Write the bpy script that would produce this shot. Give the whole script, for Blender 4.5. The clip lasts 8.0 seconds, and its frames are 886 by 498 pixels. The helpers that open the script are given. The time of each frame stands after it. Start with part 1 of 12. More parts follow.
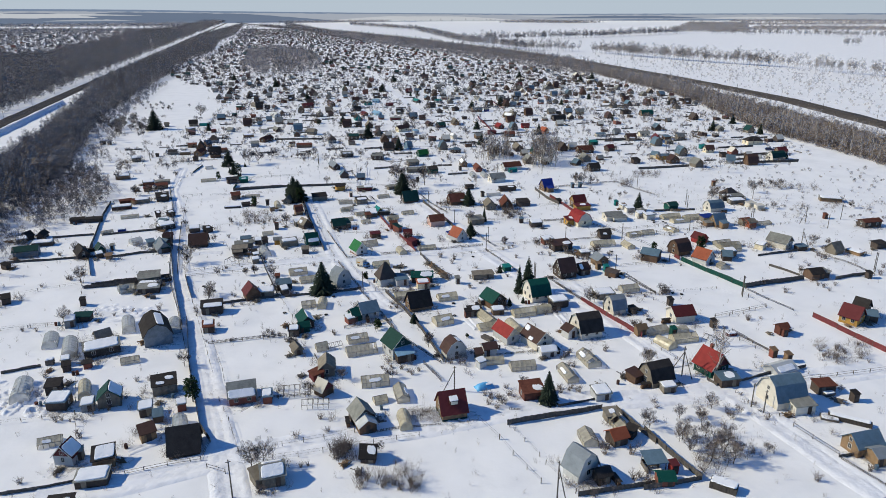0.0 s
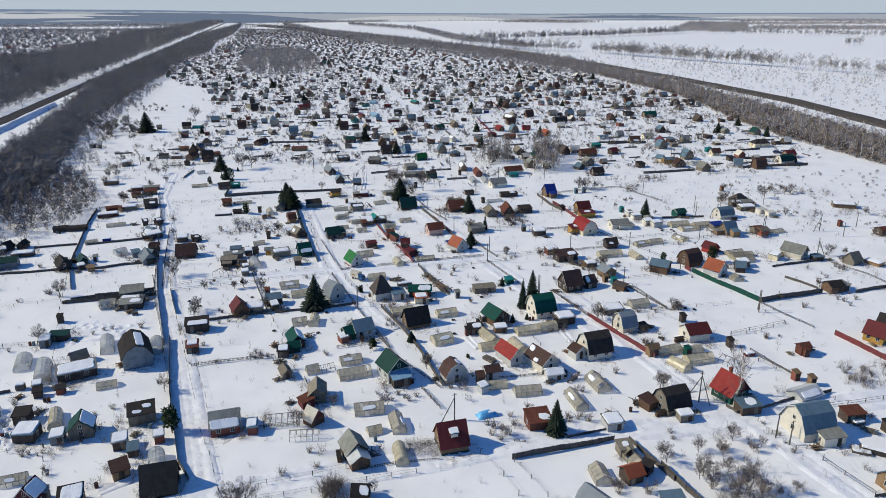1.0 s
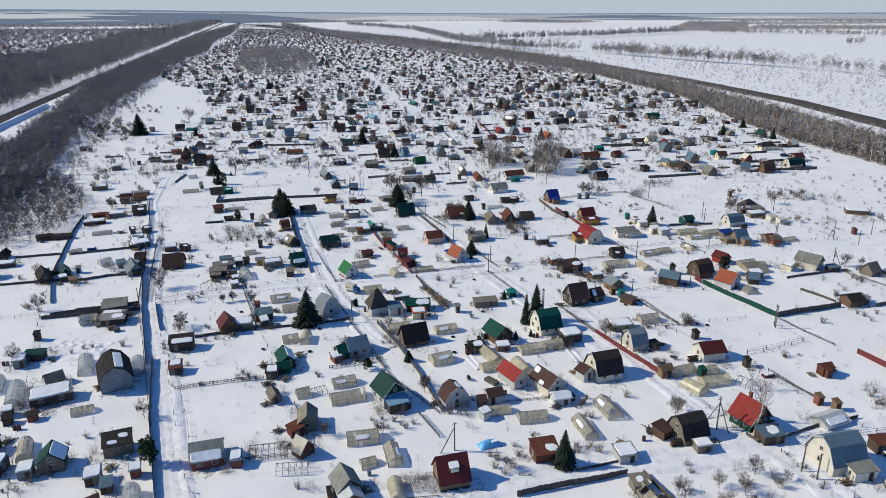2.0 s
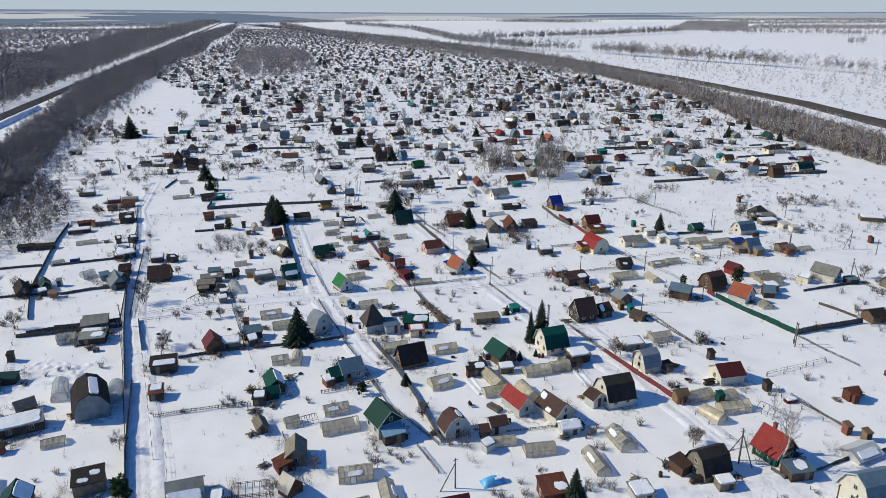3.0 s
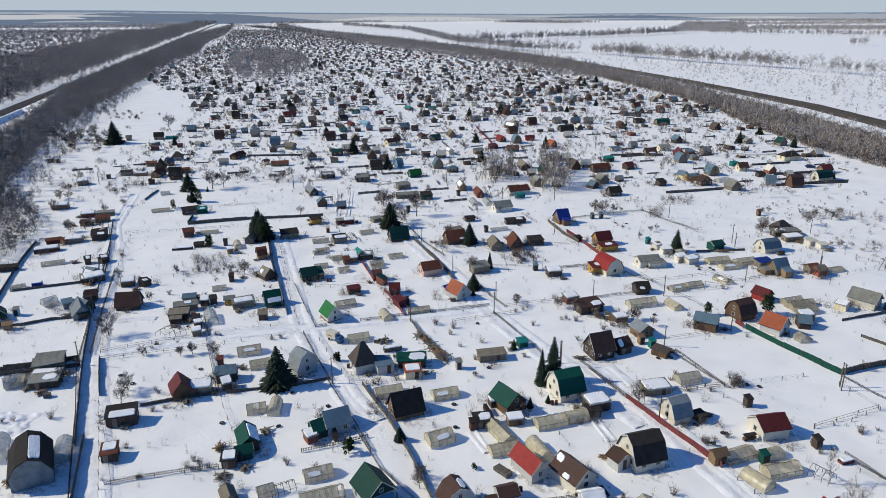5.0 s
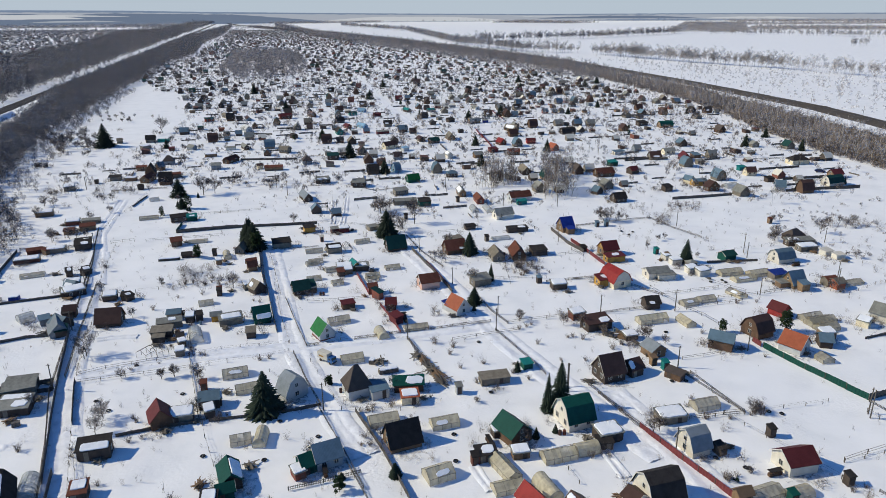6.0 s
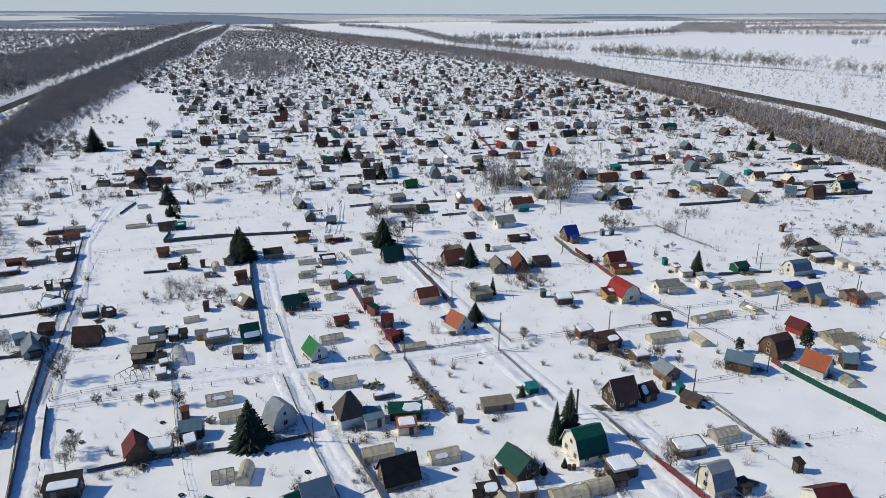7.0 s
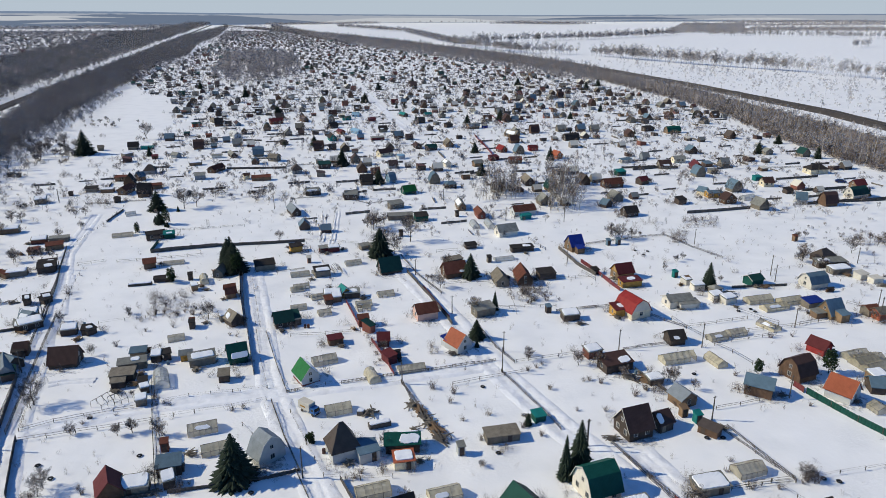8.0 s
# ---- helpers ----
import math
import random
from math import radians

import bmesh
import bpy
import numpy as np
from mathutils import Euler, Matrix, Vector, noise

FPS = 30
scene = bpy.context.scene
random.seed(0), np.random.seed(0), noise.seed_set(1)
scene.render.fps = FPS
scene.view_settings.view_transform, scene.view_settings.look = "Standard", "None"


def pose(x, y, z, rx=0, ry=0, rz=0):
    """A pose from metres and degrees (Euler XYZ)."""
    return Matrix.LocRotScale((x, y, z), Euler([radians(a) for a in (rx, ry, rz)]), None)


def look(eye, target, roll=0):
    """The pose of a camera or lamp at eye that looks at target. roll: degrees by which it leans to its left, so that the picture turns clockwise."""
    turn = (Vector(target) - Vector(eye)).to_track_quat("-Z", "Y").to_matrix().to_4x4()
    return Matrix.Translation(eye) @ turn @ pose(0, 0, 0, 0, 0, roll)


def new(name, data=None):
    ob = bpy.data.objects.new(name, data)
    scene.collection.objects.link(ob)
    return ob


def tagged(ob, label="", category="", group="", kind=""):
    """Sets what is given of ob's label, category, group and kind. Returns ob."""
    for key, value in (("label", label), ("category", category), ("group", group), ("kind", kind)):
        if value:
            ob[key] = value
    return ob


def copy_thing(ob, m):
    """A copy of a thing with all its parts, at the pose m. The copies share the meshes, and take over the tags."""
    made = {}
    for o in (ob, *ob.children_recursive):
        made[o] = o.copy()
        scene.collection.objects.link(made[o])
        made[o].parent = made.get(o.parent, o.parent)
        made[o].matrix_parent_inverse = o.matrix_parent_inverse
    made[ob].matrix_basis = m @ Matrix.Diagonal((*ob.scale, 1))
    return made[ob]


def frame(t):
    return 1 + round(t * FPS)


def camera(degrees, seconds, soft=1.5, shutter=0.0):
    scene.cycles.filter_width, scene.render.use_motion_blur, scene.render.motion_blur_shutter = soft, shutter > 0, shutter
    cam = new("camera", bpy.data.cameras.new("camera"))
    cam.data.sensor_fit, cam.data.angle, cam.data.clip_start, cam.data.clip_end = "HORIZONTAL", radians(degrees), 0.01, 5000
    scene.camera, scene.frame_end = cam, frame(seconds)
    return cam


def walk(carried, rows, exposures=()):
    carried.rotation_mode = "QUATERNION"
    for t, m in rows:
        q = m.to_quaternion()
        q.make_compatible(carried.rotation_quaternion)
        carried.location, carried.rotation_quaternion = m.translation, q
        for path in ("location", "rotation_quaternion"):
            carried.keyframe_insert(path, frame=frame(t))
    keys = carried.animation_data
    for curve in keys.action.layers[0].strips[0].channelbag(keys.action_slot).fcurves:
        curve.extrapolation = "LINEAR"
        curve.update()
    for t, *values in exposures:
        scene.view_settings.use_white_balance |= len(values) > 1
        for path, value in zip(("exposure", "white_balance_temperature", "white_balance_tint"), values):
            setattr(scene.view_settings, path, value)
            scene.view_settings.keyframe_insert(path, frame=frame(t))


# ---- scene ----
cam = camera(66.0, 8.0, soft=0.88)
PATH = [
    (0, 0, 0, 70, -0.08, -19.28, 0.23),
    (0.5, 0.03, 5.07, 69.91, -0.12, -19.28, 0.25),
    (1, 0.05, 10.17, 69.84, -0.17, -19.29, 0.28),
    (1.5, 0.08, 14.64, 69.76, -0.21, -19.29, 0.28),
    (3, 0.07, 29.11, 69.71, -0.35, -19.32, 0.33),
    (3.5, 0.03, 33.55, 69.64, -0.4, -19.32, 0.33),
    (4, -0.03, 38.63, 69.53, -0.46, -19.3, 0.34),
    (4.5, -0.06, 43.11, 69.43, -0.5, -19.28, 0.35),
    (6, -0.03, 57.61, 69.16, -0.66, -19.25, 0.35),
    (6.5, -0.06, 62.06, 69.11, -0.72, -19.24, 0.35),
    (7, -0.1, 67.19, 69.01, -0.8, -19.21, 0.35),
    (7.5, -0.12, 71.63, 68.95, -0.84, -19.19, 0.33),
    (8, -0.19, 76.74, 68.91, -0.91, -19.17, 0.32),
]
walk(cam, [(t, pose(x, y, z, 90 + pitch, roll, yaw)) for t, x, y, z, yaw, pitch, roll in PATH], [(0.0, -0.22, 6500, 10), (8.0, -0.22, 6500, 10)])

# ---- daylight ----
SUN_ELEVATION, SUN_WAY = 34.5, -5.0         # shadows fall along +x, turned by SUN_WAY
world = bpy.data.worlds.new("winter_sky")
scene.world = world
world.use_nodes = True
sky = world.node_tree.nodes.new("ShaderNodeTexSky")
sky.sky_type = "NISHITA"
sky.sun_disc = False
sky.sun_elevation = radians(SUN_ELEVATION)
sky.sun_rotation = radians(270 - SUN_WAY)
sky.air_density, sky.dust_density, sky.ozone_density = 1.0, 0.2, 3.0
back = world.node_tree.nodes["Background"]
back.inputs["Strength"].default_value = 0.085
tint = world.node_tree.nodes.new("ShaderNodeMixRGB")
tint.blend_type = "MULTIPLY"
tint.inputs["Fac"].default_value, tint.inputs["Color2"].default_value = 1.0, (0.6, 1.08, 1.6, 1)
world.node_tree.links.new(sky.outputs["Color"], tint.inputs["Color1"])
world.node_tree.links.new(tint.outputs["Color"], back.inputs["Color"])
sun = new("sun", bpy.data.lights.new("sun", "SUN"))
sun.data.energy, sun.data.angle, sun.data.color = 4.4, radians(0.5), (1.0, 0.91, 0.67)
sun_from = Vector((-math.cos(radians(SUN_WAY)), -math.sin(radians(SUN_WAY)), math.tan(radians(SUN_ELEVATION))))
sun.matrix_basis = look(sun_from * 300, (0, 0, 0))


# ---- materials ----
def ramp(nodes, stops):
    r = nodes.new("ShaderNodeValToRGB")
    while len(r.color_ramp.elements) < len(stops):
        r.color_ramp.elements.new(0.5)
    for e, (p, c) in zip(r.color_ramp.elements, stops):
        e.position, e.color = p, (*c, 1)
    return r


def surface(name, c, rough=0.7, metal=0.0, vary=0.25, scale=1.5, fine=14.0, bump=0.15, lines=0.0, along=1, random_shift=0.12, dirt=None, spec=0.2):
    """Two scales of colour change, fine relief, and (lines per metre) board or sheet joints across an axis."""
    m = bpy.data.materials.new(name)
    m.use_nodes = True
    n, l = m.node_tree.nodes, m.node_tree.links
    b = n["Principled BSDF"]
    tc = n.new("ShaderNodeTexCoord")
    big, small = n.new("ShaderNodeTexNoise"), n.new("ShaderNodeTexNoise")
    big.inputs["Scale"].default_value, big.inputs["Detail"].default_value = scale, 5
    small.inputs["Scale"].default_value, small.inputs["Detail"].default_value = fine, 4
    l.new(tc.outputs["Object"], big.inputs["Vector"])
    l.new(tc.outputs["Object"], small.inputs["Vector"])
    lo, hi = [v * (1 - vary) for v in c], [min(1, v * (1 + vary)) for v in c]
    r = ramp(n, [(0.3, dirt or lo), (0.48, c), (0.7, hi)])
    add = n.new("ShaderNodeMath")
    add.operation = "MULTIPLY_ADD"
    add.inputs[1].default_value, add.inputs[2].default_value = 0.4, 0.0
    l.new(small.outputs["Fac"], add.inputs[0])
    mix = n.new("ShaderNodeMath")
    mix.operation = "MULTIPLY_ADD"
    mix.inputs[1].default_value = 0.6
    l.new(big.outputs["Fac"], mix.inputs[0])
    l.new(add.outputs[0], mix.inputs[2])
    l.new(mix.outputs[0], r.inputs["Fac"])
    info = n.new("ShaderNodeObjectInfo")
    hsv = n.new("ShaderNodeHueSaturation")
    mr = n.new("ShaderNodeMapRange")
    mr.inputs["To Min"].default_value, mr.inputs["To Max"].default_value = 1 - random_shift, 1 + random_shift
    l.new(info.outputs["Random"], mr.inputs["Value"])
    l.new(mr.outputs["Result"], hsv.inputs["Value"])
    l.new(r.outputs["Color"], hsv.inputs["Color"])
    l.new(hsv.outputs["Color"], b.inputs["Base Color"])
    b.inputs["Roughness"].default_value, b.inputs["Metallic"].default_value = rough, metal
    b.inputs["Specular IOR Level"].default_value = spec
    height = mix.outputs[0]
    if lines:
        w = n.new("ShaderNodeTexWave")
        w.bands_direction = "XYZ"[along]
        w.inputs["Scale"].default_value = lines * 0.314
        w.inputs["Distortion"].default_value = 0.3
        w.inputs["Detail Scale"].default_value = 0.6
        l.new(tc.outputs["Object"], w.inputs["Vector"])
        ma = n.new("ShaderNodeMath")
        ma.operation = "MULTIPLY_ADD"
        ma.inputs[1].default_value = 1.2
        l.new(w.outputs["Fac"], ma.inputs[0])
        l.new(mix.outputs[0], ma.inputs[2])
        height = ma.outputs[0]
    bp = n.new("ShaderNodeBump")
    bp.inputs["Strength"].default_value, bp.inputs["Distance"].default_value = min(1, bump * 3), 0.05
    l.new(height, bp.inputs["Height"])
    l.new(bp.outputs["Normal"], b.inputs["Normal"])
    return m


def snow_material(name, c=(0.86, 0.865, 0.88), low=(0.76, 0.77, 0.79), bump=0.5, scale=0.12):
    m = bpy.data.materials.new(name)
    m.use_nodes = True
    n, l = m.node_tree.nodes, m.node_tree.links
    b = n["Principled BSDF"]
    tc = n.new("ShaderNodeTexCoord")
    drift, crust, grain = [n.new("ShaderNodeTexNoise") for _ in range(3)]
    for t, s, d in ((drift, scale, 6), (crust, 0.9, 5), (grain, 7.0, 3)):
        t.inputs["Scale"].default_value, t.inputs["Detail"].default_value = s, d
        l.new(tc.outputs["Object"], t.inputs["Vector"])
    r = ramp(n, [(0.3, low), (0.5, c), (0.75, [min(0.95, v * 1.03) for v in c])])
    l.new(drift.outputs["Fac"], r.inputs["Fac"])
    l.new(r.outputs["Color"], b.inputs["Base Color"])
    a1, a2 = n.new("ShaderNodeMath"), n.new("ShaderNodeMath")
    a1.operation = a2.operation = "MULTIPLY_ADD"
    a1.inputs[1].default_value, a2.inputs[1].default_value = 0.2, 0.03
    l.new(crust.outputs["Fac"], a1.inputs[0])
    l.new(drift.outputs["Fac"], a1.inputs[2])
    l.new(grain.outputs["Fac"], a2.inputs[0])
    l.new(a1.outputs[0], a2.inputs[2])
    tread, where = n.new("ShaderNodeTexNoise"), n.new("ShaderNodeTexNoise")
    tread.inputs["Scale"].default_value, tread.inputs["Detail"].default_value = 1.7, 4
    where.inputs["Scale"].default_value, where.inputs["Detail"].default_value = 0.045, 3
    mask = n.new("ShaderNodeMapRange")
    mask.inputs["From Min"].default_value, mask.inputs["From Max"].default_value, mask.inputs["To Max"].default_value = 0.52, 0.68, 0.8
    rough = n.new("ShaderNodeMath")
    rough.operation = "MULTIPLY_ADD"
    l.new(tc.outputs["Object"], tread.inputs["Vector"])
    l.new(tc.outputs["Object"], where.inputs["Vector"])
    l.new(where.outputs["Fac"], mask.inputs["Value"])
    l.new(tread.outputs["Fac"], rough.inputs[0])
    l.new(mask.outputs["Result"], rough.inputs[1])
    l.new(a2.outputs[0], rough.inputs[2])
    bp = n.new("ShaderNodeBump")
    bp.inputs["Strength"].default_value, bp.inputs["Distance"].default_value = bump, 0.45
    l.new(rough.outputs[0], bp.inputs["Height"])
    l.new(bp.outputs["Normal"], b.inputs["Normal"])
    b.inputs["Roughness"].default_value, b.inputs["Specular IOR Level"].default_value = 0.75, 0.2
    return m


SNOW = snow_material("snow", (0.865, 0.865, 0.875), (0.8, 0.805, 0.82), 0.36)
PACKED = snow_material("packed_snow", (0.83, 0.84, 0.88), (0.72, 0.73, 0.77), 0.6, 0.5)
ROOF_SNOW = snow_material("roof_snow", (0.87, 0.88, 0.91), (0.8, 0.82, 0.86), 0.4, 0.6)
RGB = dict(
    green=(0.009, 0.07, 0.055), darkgreen=(0.014, 0.05, 0.044), teal=(0.015, 0.17, 0.16), lime=(0.02, 0.13, 0.04), red=(0.25, 0.032, 0.03), orange=(0.33, 0.095, 0.05),
    maroon=(0.115, 0.028, 0.03), brown=(0.072, 0.042, 0.036), black=(0.036, 0.032, 0.031), umber=(0.085, 0.068, 0.06), bottle=(0.007, 0.042, 0.034), grey=(0.2, 0.225, 0.25), slate=(0.22, 0.22, 0.2),
    blue=(0.016, 0.035, 0.2), skyblue=(0.2, 0.34, 0.47), steel=(0.11, 0.17, 0.22), rust=(0.13, 0.05, 0.035), white=(0.62, 0.58, 0.5), silver=(0.46, 0.47, 0.47), cream=(0.66, 0.58, 0.42),
    wood=(0.21, 0.138, 0.085), greywood=(0.2, 0.175, 0.14), darkwood=(0.078, 0.06, 0.05), yellow=(0.42, 0.24, 0.06), pink=(0.62, 0.4, 0.33),
    brick=(0.2, 0.07, 0.05), logs=(0.125, 0.076, 0.05), tan=(0.25, 0.165, 0.095))
ROOFS, WALLS = {}, {}


def roof_mat(c):
    if c not in ROOFS:
        old = c in ("slate", "black", "rust", "greywood")
        ROOFS[c] = surface("roof_" + c, RGB[c], 0.85 if old else 0.55, 0.0, 0.4 if old else 0.22, 0.9, 9, 0.06, 0 if c == "black" else 4.5, 0, 0.15, spec=0.08)
    return ROOFS[c]


def wall_mat(c):
    if c not in WALLS:
        plain = c in ("white", "brick", "pink", "silver")
        WALLS[c] = surface("wall_" + c, RGB[c], 0.8, 0, 0.14 if plain else 0.35, 1.1, 12, 0.2, 0 if plain else 5, 2, 0.12)
    return WALLS[c]


GLASS = bpy.data.materials.new("window_glass")
GLASS.use_nodes = True
GLASS.node_tree.nodes["Principled BSDF"].inputs["Base Color"].default_value = (0.02, 0.025, 0.03, 1)
GLASS.node_tree.nodes["Principled BSDF"].inputs["Roughness"].default_value = 0.06
TRIM = surface("white_trim", (0.52, 0.5, 0.46), 0.7, vary=0.25)
DARK = surface("dark_boards", (0.068, 0.06, 0.053), 0.85, vary=0.4)
OLD_WOOD = surface("weathered_wood", (0.125, 0.112, 0.1), 0.9, vary=0.4, lines=6, along=2)
POST = surface("fence_post", (0.12, 0.105, 0.09), 0.9, vary=0.3)
BARK = surface("bark", (0.075, 0.06, 0.05), 0.95, vary=0.35)
TWIG = surface("twigs", (0.17, 0.138, 0.122), 0.95, vary=0.3)
BIRCH = surface("birch_bark", (0.58, 0.54, 0.49), 0.85, vary=0.25, dirt=(0.14, 0.12, 0.1))
BIRCH_TWIG = surface("birch_twigs", (0.17, 0.13, 0.108), 0.95, vary=0.3)
NEEDLE = surface("spruce_needles", (0.026, 0.038, 0.026), 0.9, vary=0.5, scale=0.8)
PINE = surface("pine_needles", (0.03, 0.05, 0.02), 0.9, vary=0.4, scale=0.8)


def veil(name, c, cover, vary=0.35, streak=(1.6, 1.6, 0.35)):
    """Bundles of twigs too fine to build one by one: bark colour with gaps between the twigs."""
    m = surface(name, c, 0.95, vary=vary, scale=0.03, fine=0.6)
    n, l = m.node_tree.nodes, m.node_tree.links
    tc, mp, ns, mr = n.new("ShaderNodeTexCoord"), n.new("ShaderNodeMapping"), n.new("ShaderNodeTexNoise"), n.new("ShaderNodeMapRange")
    mp.inputs["Scale"].default_value = streak
    ns.inputs["Scale"].default_value, ns.inputs["Detail"].default_value = 1.0, 2
    l.new(tc.outputs["Object"], mp.inputs["Vector"])
    l.new(mp.outputs["Vector"], ns.inputs["Vector"])
    l.new(ns.outputs["Fac"], mr.inputs["Value"])
    mr.inputs["From Min"].default_value, mr.inputs["From Max"].default_value = 0.35, 0.65
    mr.inputs["To Min"].default_value, mr.inputs["To Max"].default_value = cover * 0.45, min(1.0, cover * 1.55)
    l.new(mr.outputs["Result"], n["Principled BSDF"].inputs["Alpha"])
    return m


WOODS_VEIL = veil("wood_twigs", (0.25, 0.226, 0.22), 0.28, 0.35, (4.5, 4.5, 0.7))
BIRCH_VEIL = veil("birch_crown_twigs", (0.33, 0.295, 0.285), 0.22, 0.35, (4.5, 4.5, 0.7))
# Far rows and woods: twig colour paled to grey, distance haze mixed in.
HAZED_ROW_VEIL = veil("shelterbelt_twigs", (0.4, 0.37, 0.365), 0.2, 0.3, (3, 3, 0.5))
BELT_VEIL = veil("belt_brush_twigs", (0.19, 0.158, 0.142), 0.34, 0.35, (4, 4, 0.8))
BUSH_VEIL = veil("garden_bush_twigs", (0.13, 0.105, 0.095), 0.32, 0.4, (3, 3, 1.2))
BALLAST = surface("ballast", (0.07, 0.062, 0.058), 0.95, vary=0.4, scale=0.3, fine=3)
TYRE = surface("tyre_rubber", (0.03, 0.03, 0.032), 0.9)
STEEL = surface("rail_steel", (0.2, 0.17, 0.15), 0.45, 0.8)
CONCRETE = surface("concrete_pole", (0.3, 0.29, 0.27), 0.9)
BRICK = wall_mat("brick")


def trodden():
    """Dirty trodden snow that thins out towards the edge of its patch."""
    m = bpy.data.materials.new("trodden_snow")
    m.use_nodes = True
    n, l = m.node_tree.nodes, m.node_tree.links
    b = n["Principled BSDF"]
    tc, t = n.new("ShaderNodeTexCoord"), n.new("ShaderNodeTexNoise")
    geo = n.new("ShaderNodeNewGeometry")
    t.inputs["Scale"].default_value, t.inputs["Detail"].default_value = 0.9, 6
    l.new(geo.outputs["Position"], t.inputs["Vector"])
    ln = n.new("ShaderNodeVectorMath")
    ln.operation = "LENGTH"
    l.new(tc.outputs["Object"], ln.inputs[0])
    a = n.new("ShaderNodeMath")
    a.operation = "MULTIPLY_ADD"
    a.inputs[1].default_value = -0.42
    l.new(ln.outputs["Value"], a.inputs[0])
    l.new(t.outputs["Fac"], a.inputs[2])
    r = n.new("ShaderNodeMapRange")
    r.inputs["From Min"].default_value, r.inputs["From Max"].default_value, r.inputs["To Max"].default_value = 0.2, 0.5, 0.85
    l.new(a.outputs[0], r.inputs["Value"])
    l.new(r.outputs["Result"], b.inputs["Alpha"])
    c = ramp(n, [(0.35, (0.14, 0.11, 0.085)), (0.55, (0.42, 0.4, 0.38)), (0.7, (0.7, 0.7, 0.72))])
    l.new(t.outputs["Fac"], c.inputs["Fac"])
    l.new(c.outputs["Color"], b.inputs["Base Color"])
    b.inputs["Roughness"].default_value = 0.9
    return m


TRODDEN = trodden()


def sheeting(name, c, alpha):
    m = bpy.data.materials.new(name)
    m.use_nodes = True
    n, l = m.node_tree.nodes, m.node_tree.links
    b = n["Principled BSDF"]
    tc, t = n.new("ShaderNodeTexCoord"), n.new("ShaderNodeTexNoise")
    t.inputs["Scale"].default_value, t.inputs["Detail"].default_value = 1.1, 5
    l.new(tc.outputs["Object"], t.inputs["Vector"])
    r = ramp(n, [(0.3, [v * 0.55 for v in c]), (0.48, [v * 0.9 for v in c]), (0.68, [min(0.8, v * 1.1) for v in c])])
    l.new(t.outputs["Fac"], r.inputs["Fac"])
    l.new(r.outputs["Color"], b.inputs["Base Color"])
    b.inputs["Roughness"].default_value = 0.35
    b.inputs["Alpha"].default_value = alpha
    return m


POLY = sheeting("old_polycarbonate", (0.6, 0.53, 0.36), 0.68)
POLY_CLEAR = sheeting("clear_polycarbonate", (0.5, 0.53, 0.52), 0.5)
FILM = sheeting("dusty_glass", (0.45, 0.405, 0.29), 0.6)


# ---- shapes ----
def part(name, shape, material, parent=None, label="", at=None):
    me = bpy.data.meshes.new(name)
    me.from_pydata(shape[0], [], shape[1])
    me.materials.append(material)
    me.update()
    ob = new(name, me)
    ob.parent = parent
    if at is not None:
        ob.matrix_basis = at
    if label:
        ob["label"] = label
    return ob


def again(ob, parent, at):
    """Another piece on the same mesh."""
    o = new(ob.name.split(".")[0], ob.data)
    o.parent, o.matrix_basis = parent, at
    return o


def thing(name, x, y, yaw, label, category, group="", kind="", z=0.0):
    ob = new(name)
    ob.empty_display_size = 0.5
    ob.matrix_basis = pose(x, y, z, 0, 0, yaw)
    return tagged(ob, label, category, group, kind)


def join(*shapes):
    v, f = [], []
    for s in shapes:
        k = len(v)
        v += list(s[0])
        f += [[i + k for i in q] for q in s[1]]
    return v, f


def box(x0, x1, y0, y1, z0, z1):
    v = [(x, y, z) for z in (z0, z1) for x, y in ((x0, y0), (x1, y0), (x1, y1), (x0, y1))]
    return v, [(3, 2, 1, 0), (4, 5, 6, 7), (0, 1, 5, 4), (1, 2, 6, 5), (2, 3, 7, 6), (3, 0, 4, 7)]


def prism(profile, x0, x1):
    """A closed outline in (y, z), drawn out along x."""
    k = len(profile)
    v = [(x0, y, z) for y, z in profile] + [(x1, y, z) for y, z in profile]
    f = [(i, (i + 1) % k, k + (i + 1) % k, k + i) for i in range(k)]
    return v, f + [tuple(range(k))[::-1], tuple(range(k, 2 * k))]


def tube(a, b, r0, r1, sides=5, caps=True):
    a, b = Vector(a), Vector(b)
    q = (b - a).to_track_quat("Z", "Y").to_matrix()
    v = []
    for p, r in ((a, r0), (b, r1)):
        v += [tuple(p + q @ Vector((r * math.cos(6.2832 * i / sides), r * math.sin(6.2832 * i / sides), 0))) for i in range(sides)]
    return v, [(i, (i + 1) % sides, sides + (i + 1) % sides, sides + i) for i in range(sides)] + ([tuple(range(sides))[::-1], tuple(range(sides, 2 * sides))] if caps else [])


def moved(shape, m):
    return [tuple(m @ Vector(p)) for p in shape[0]], shape[1]


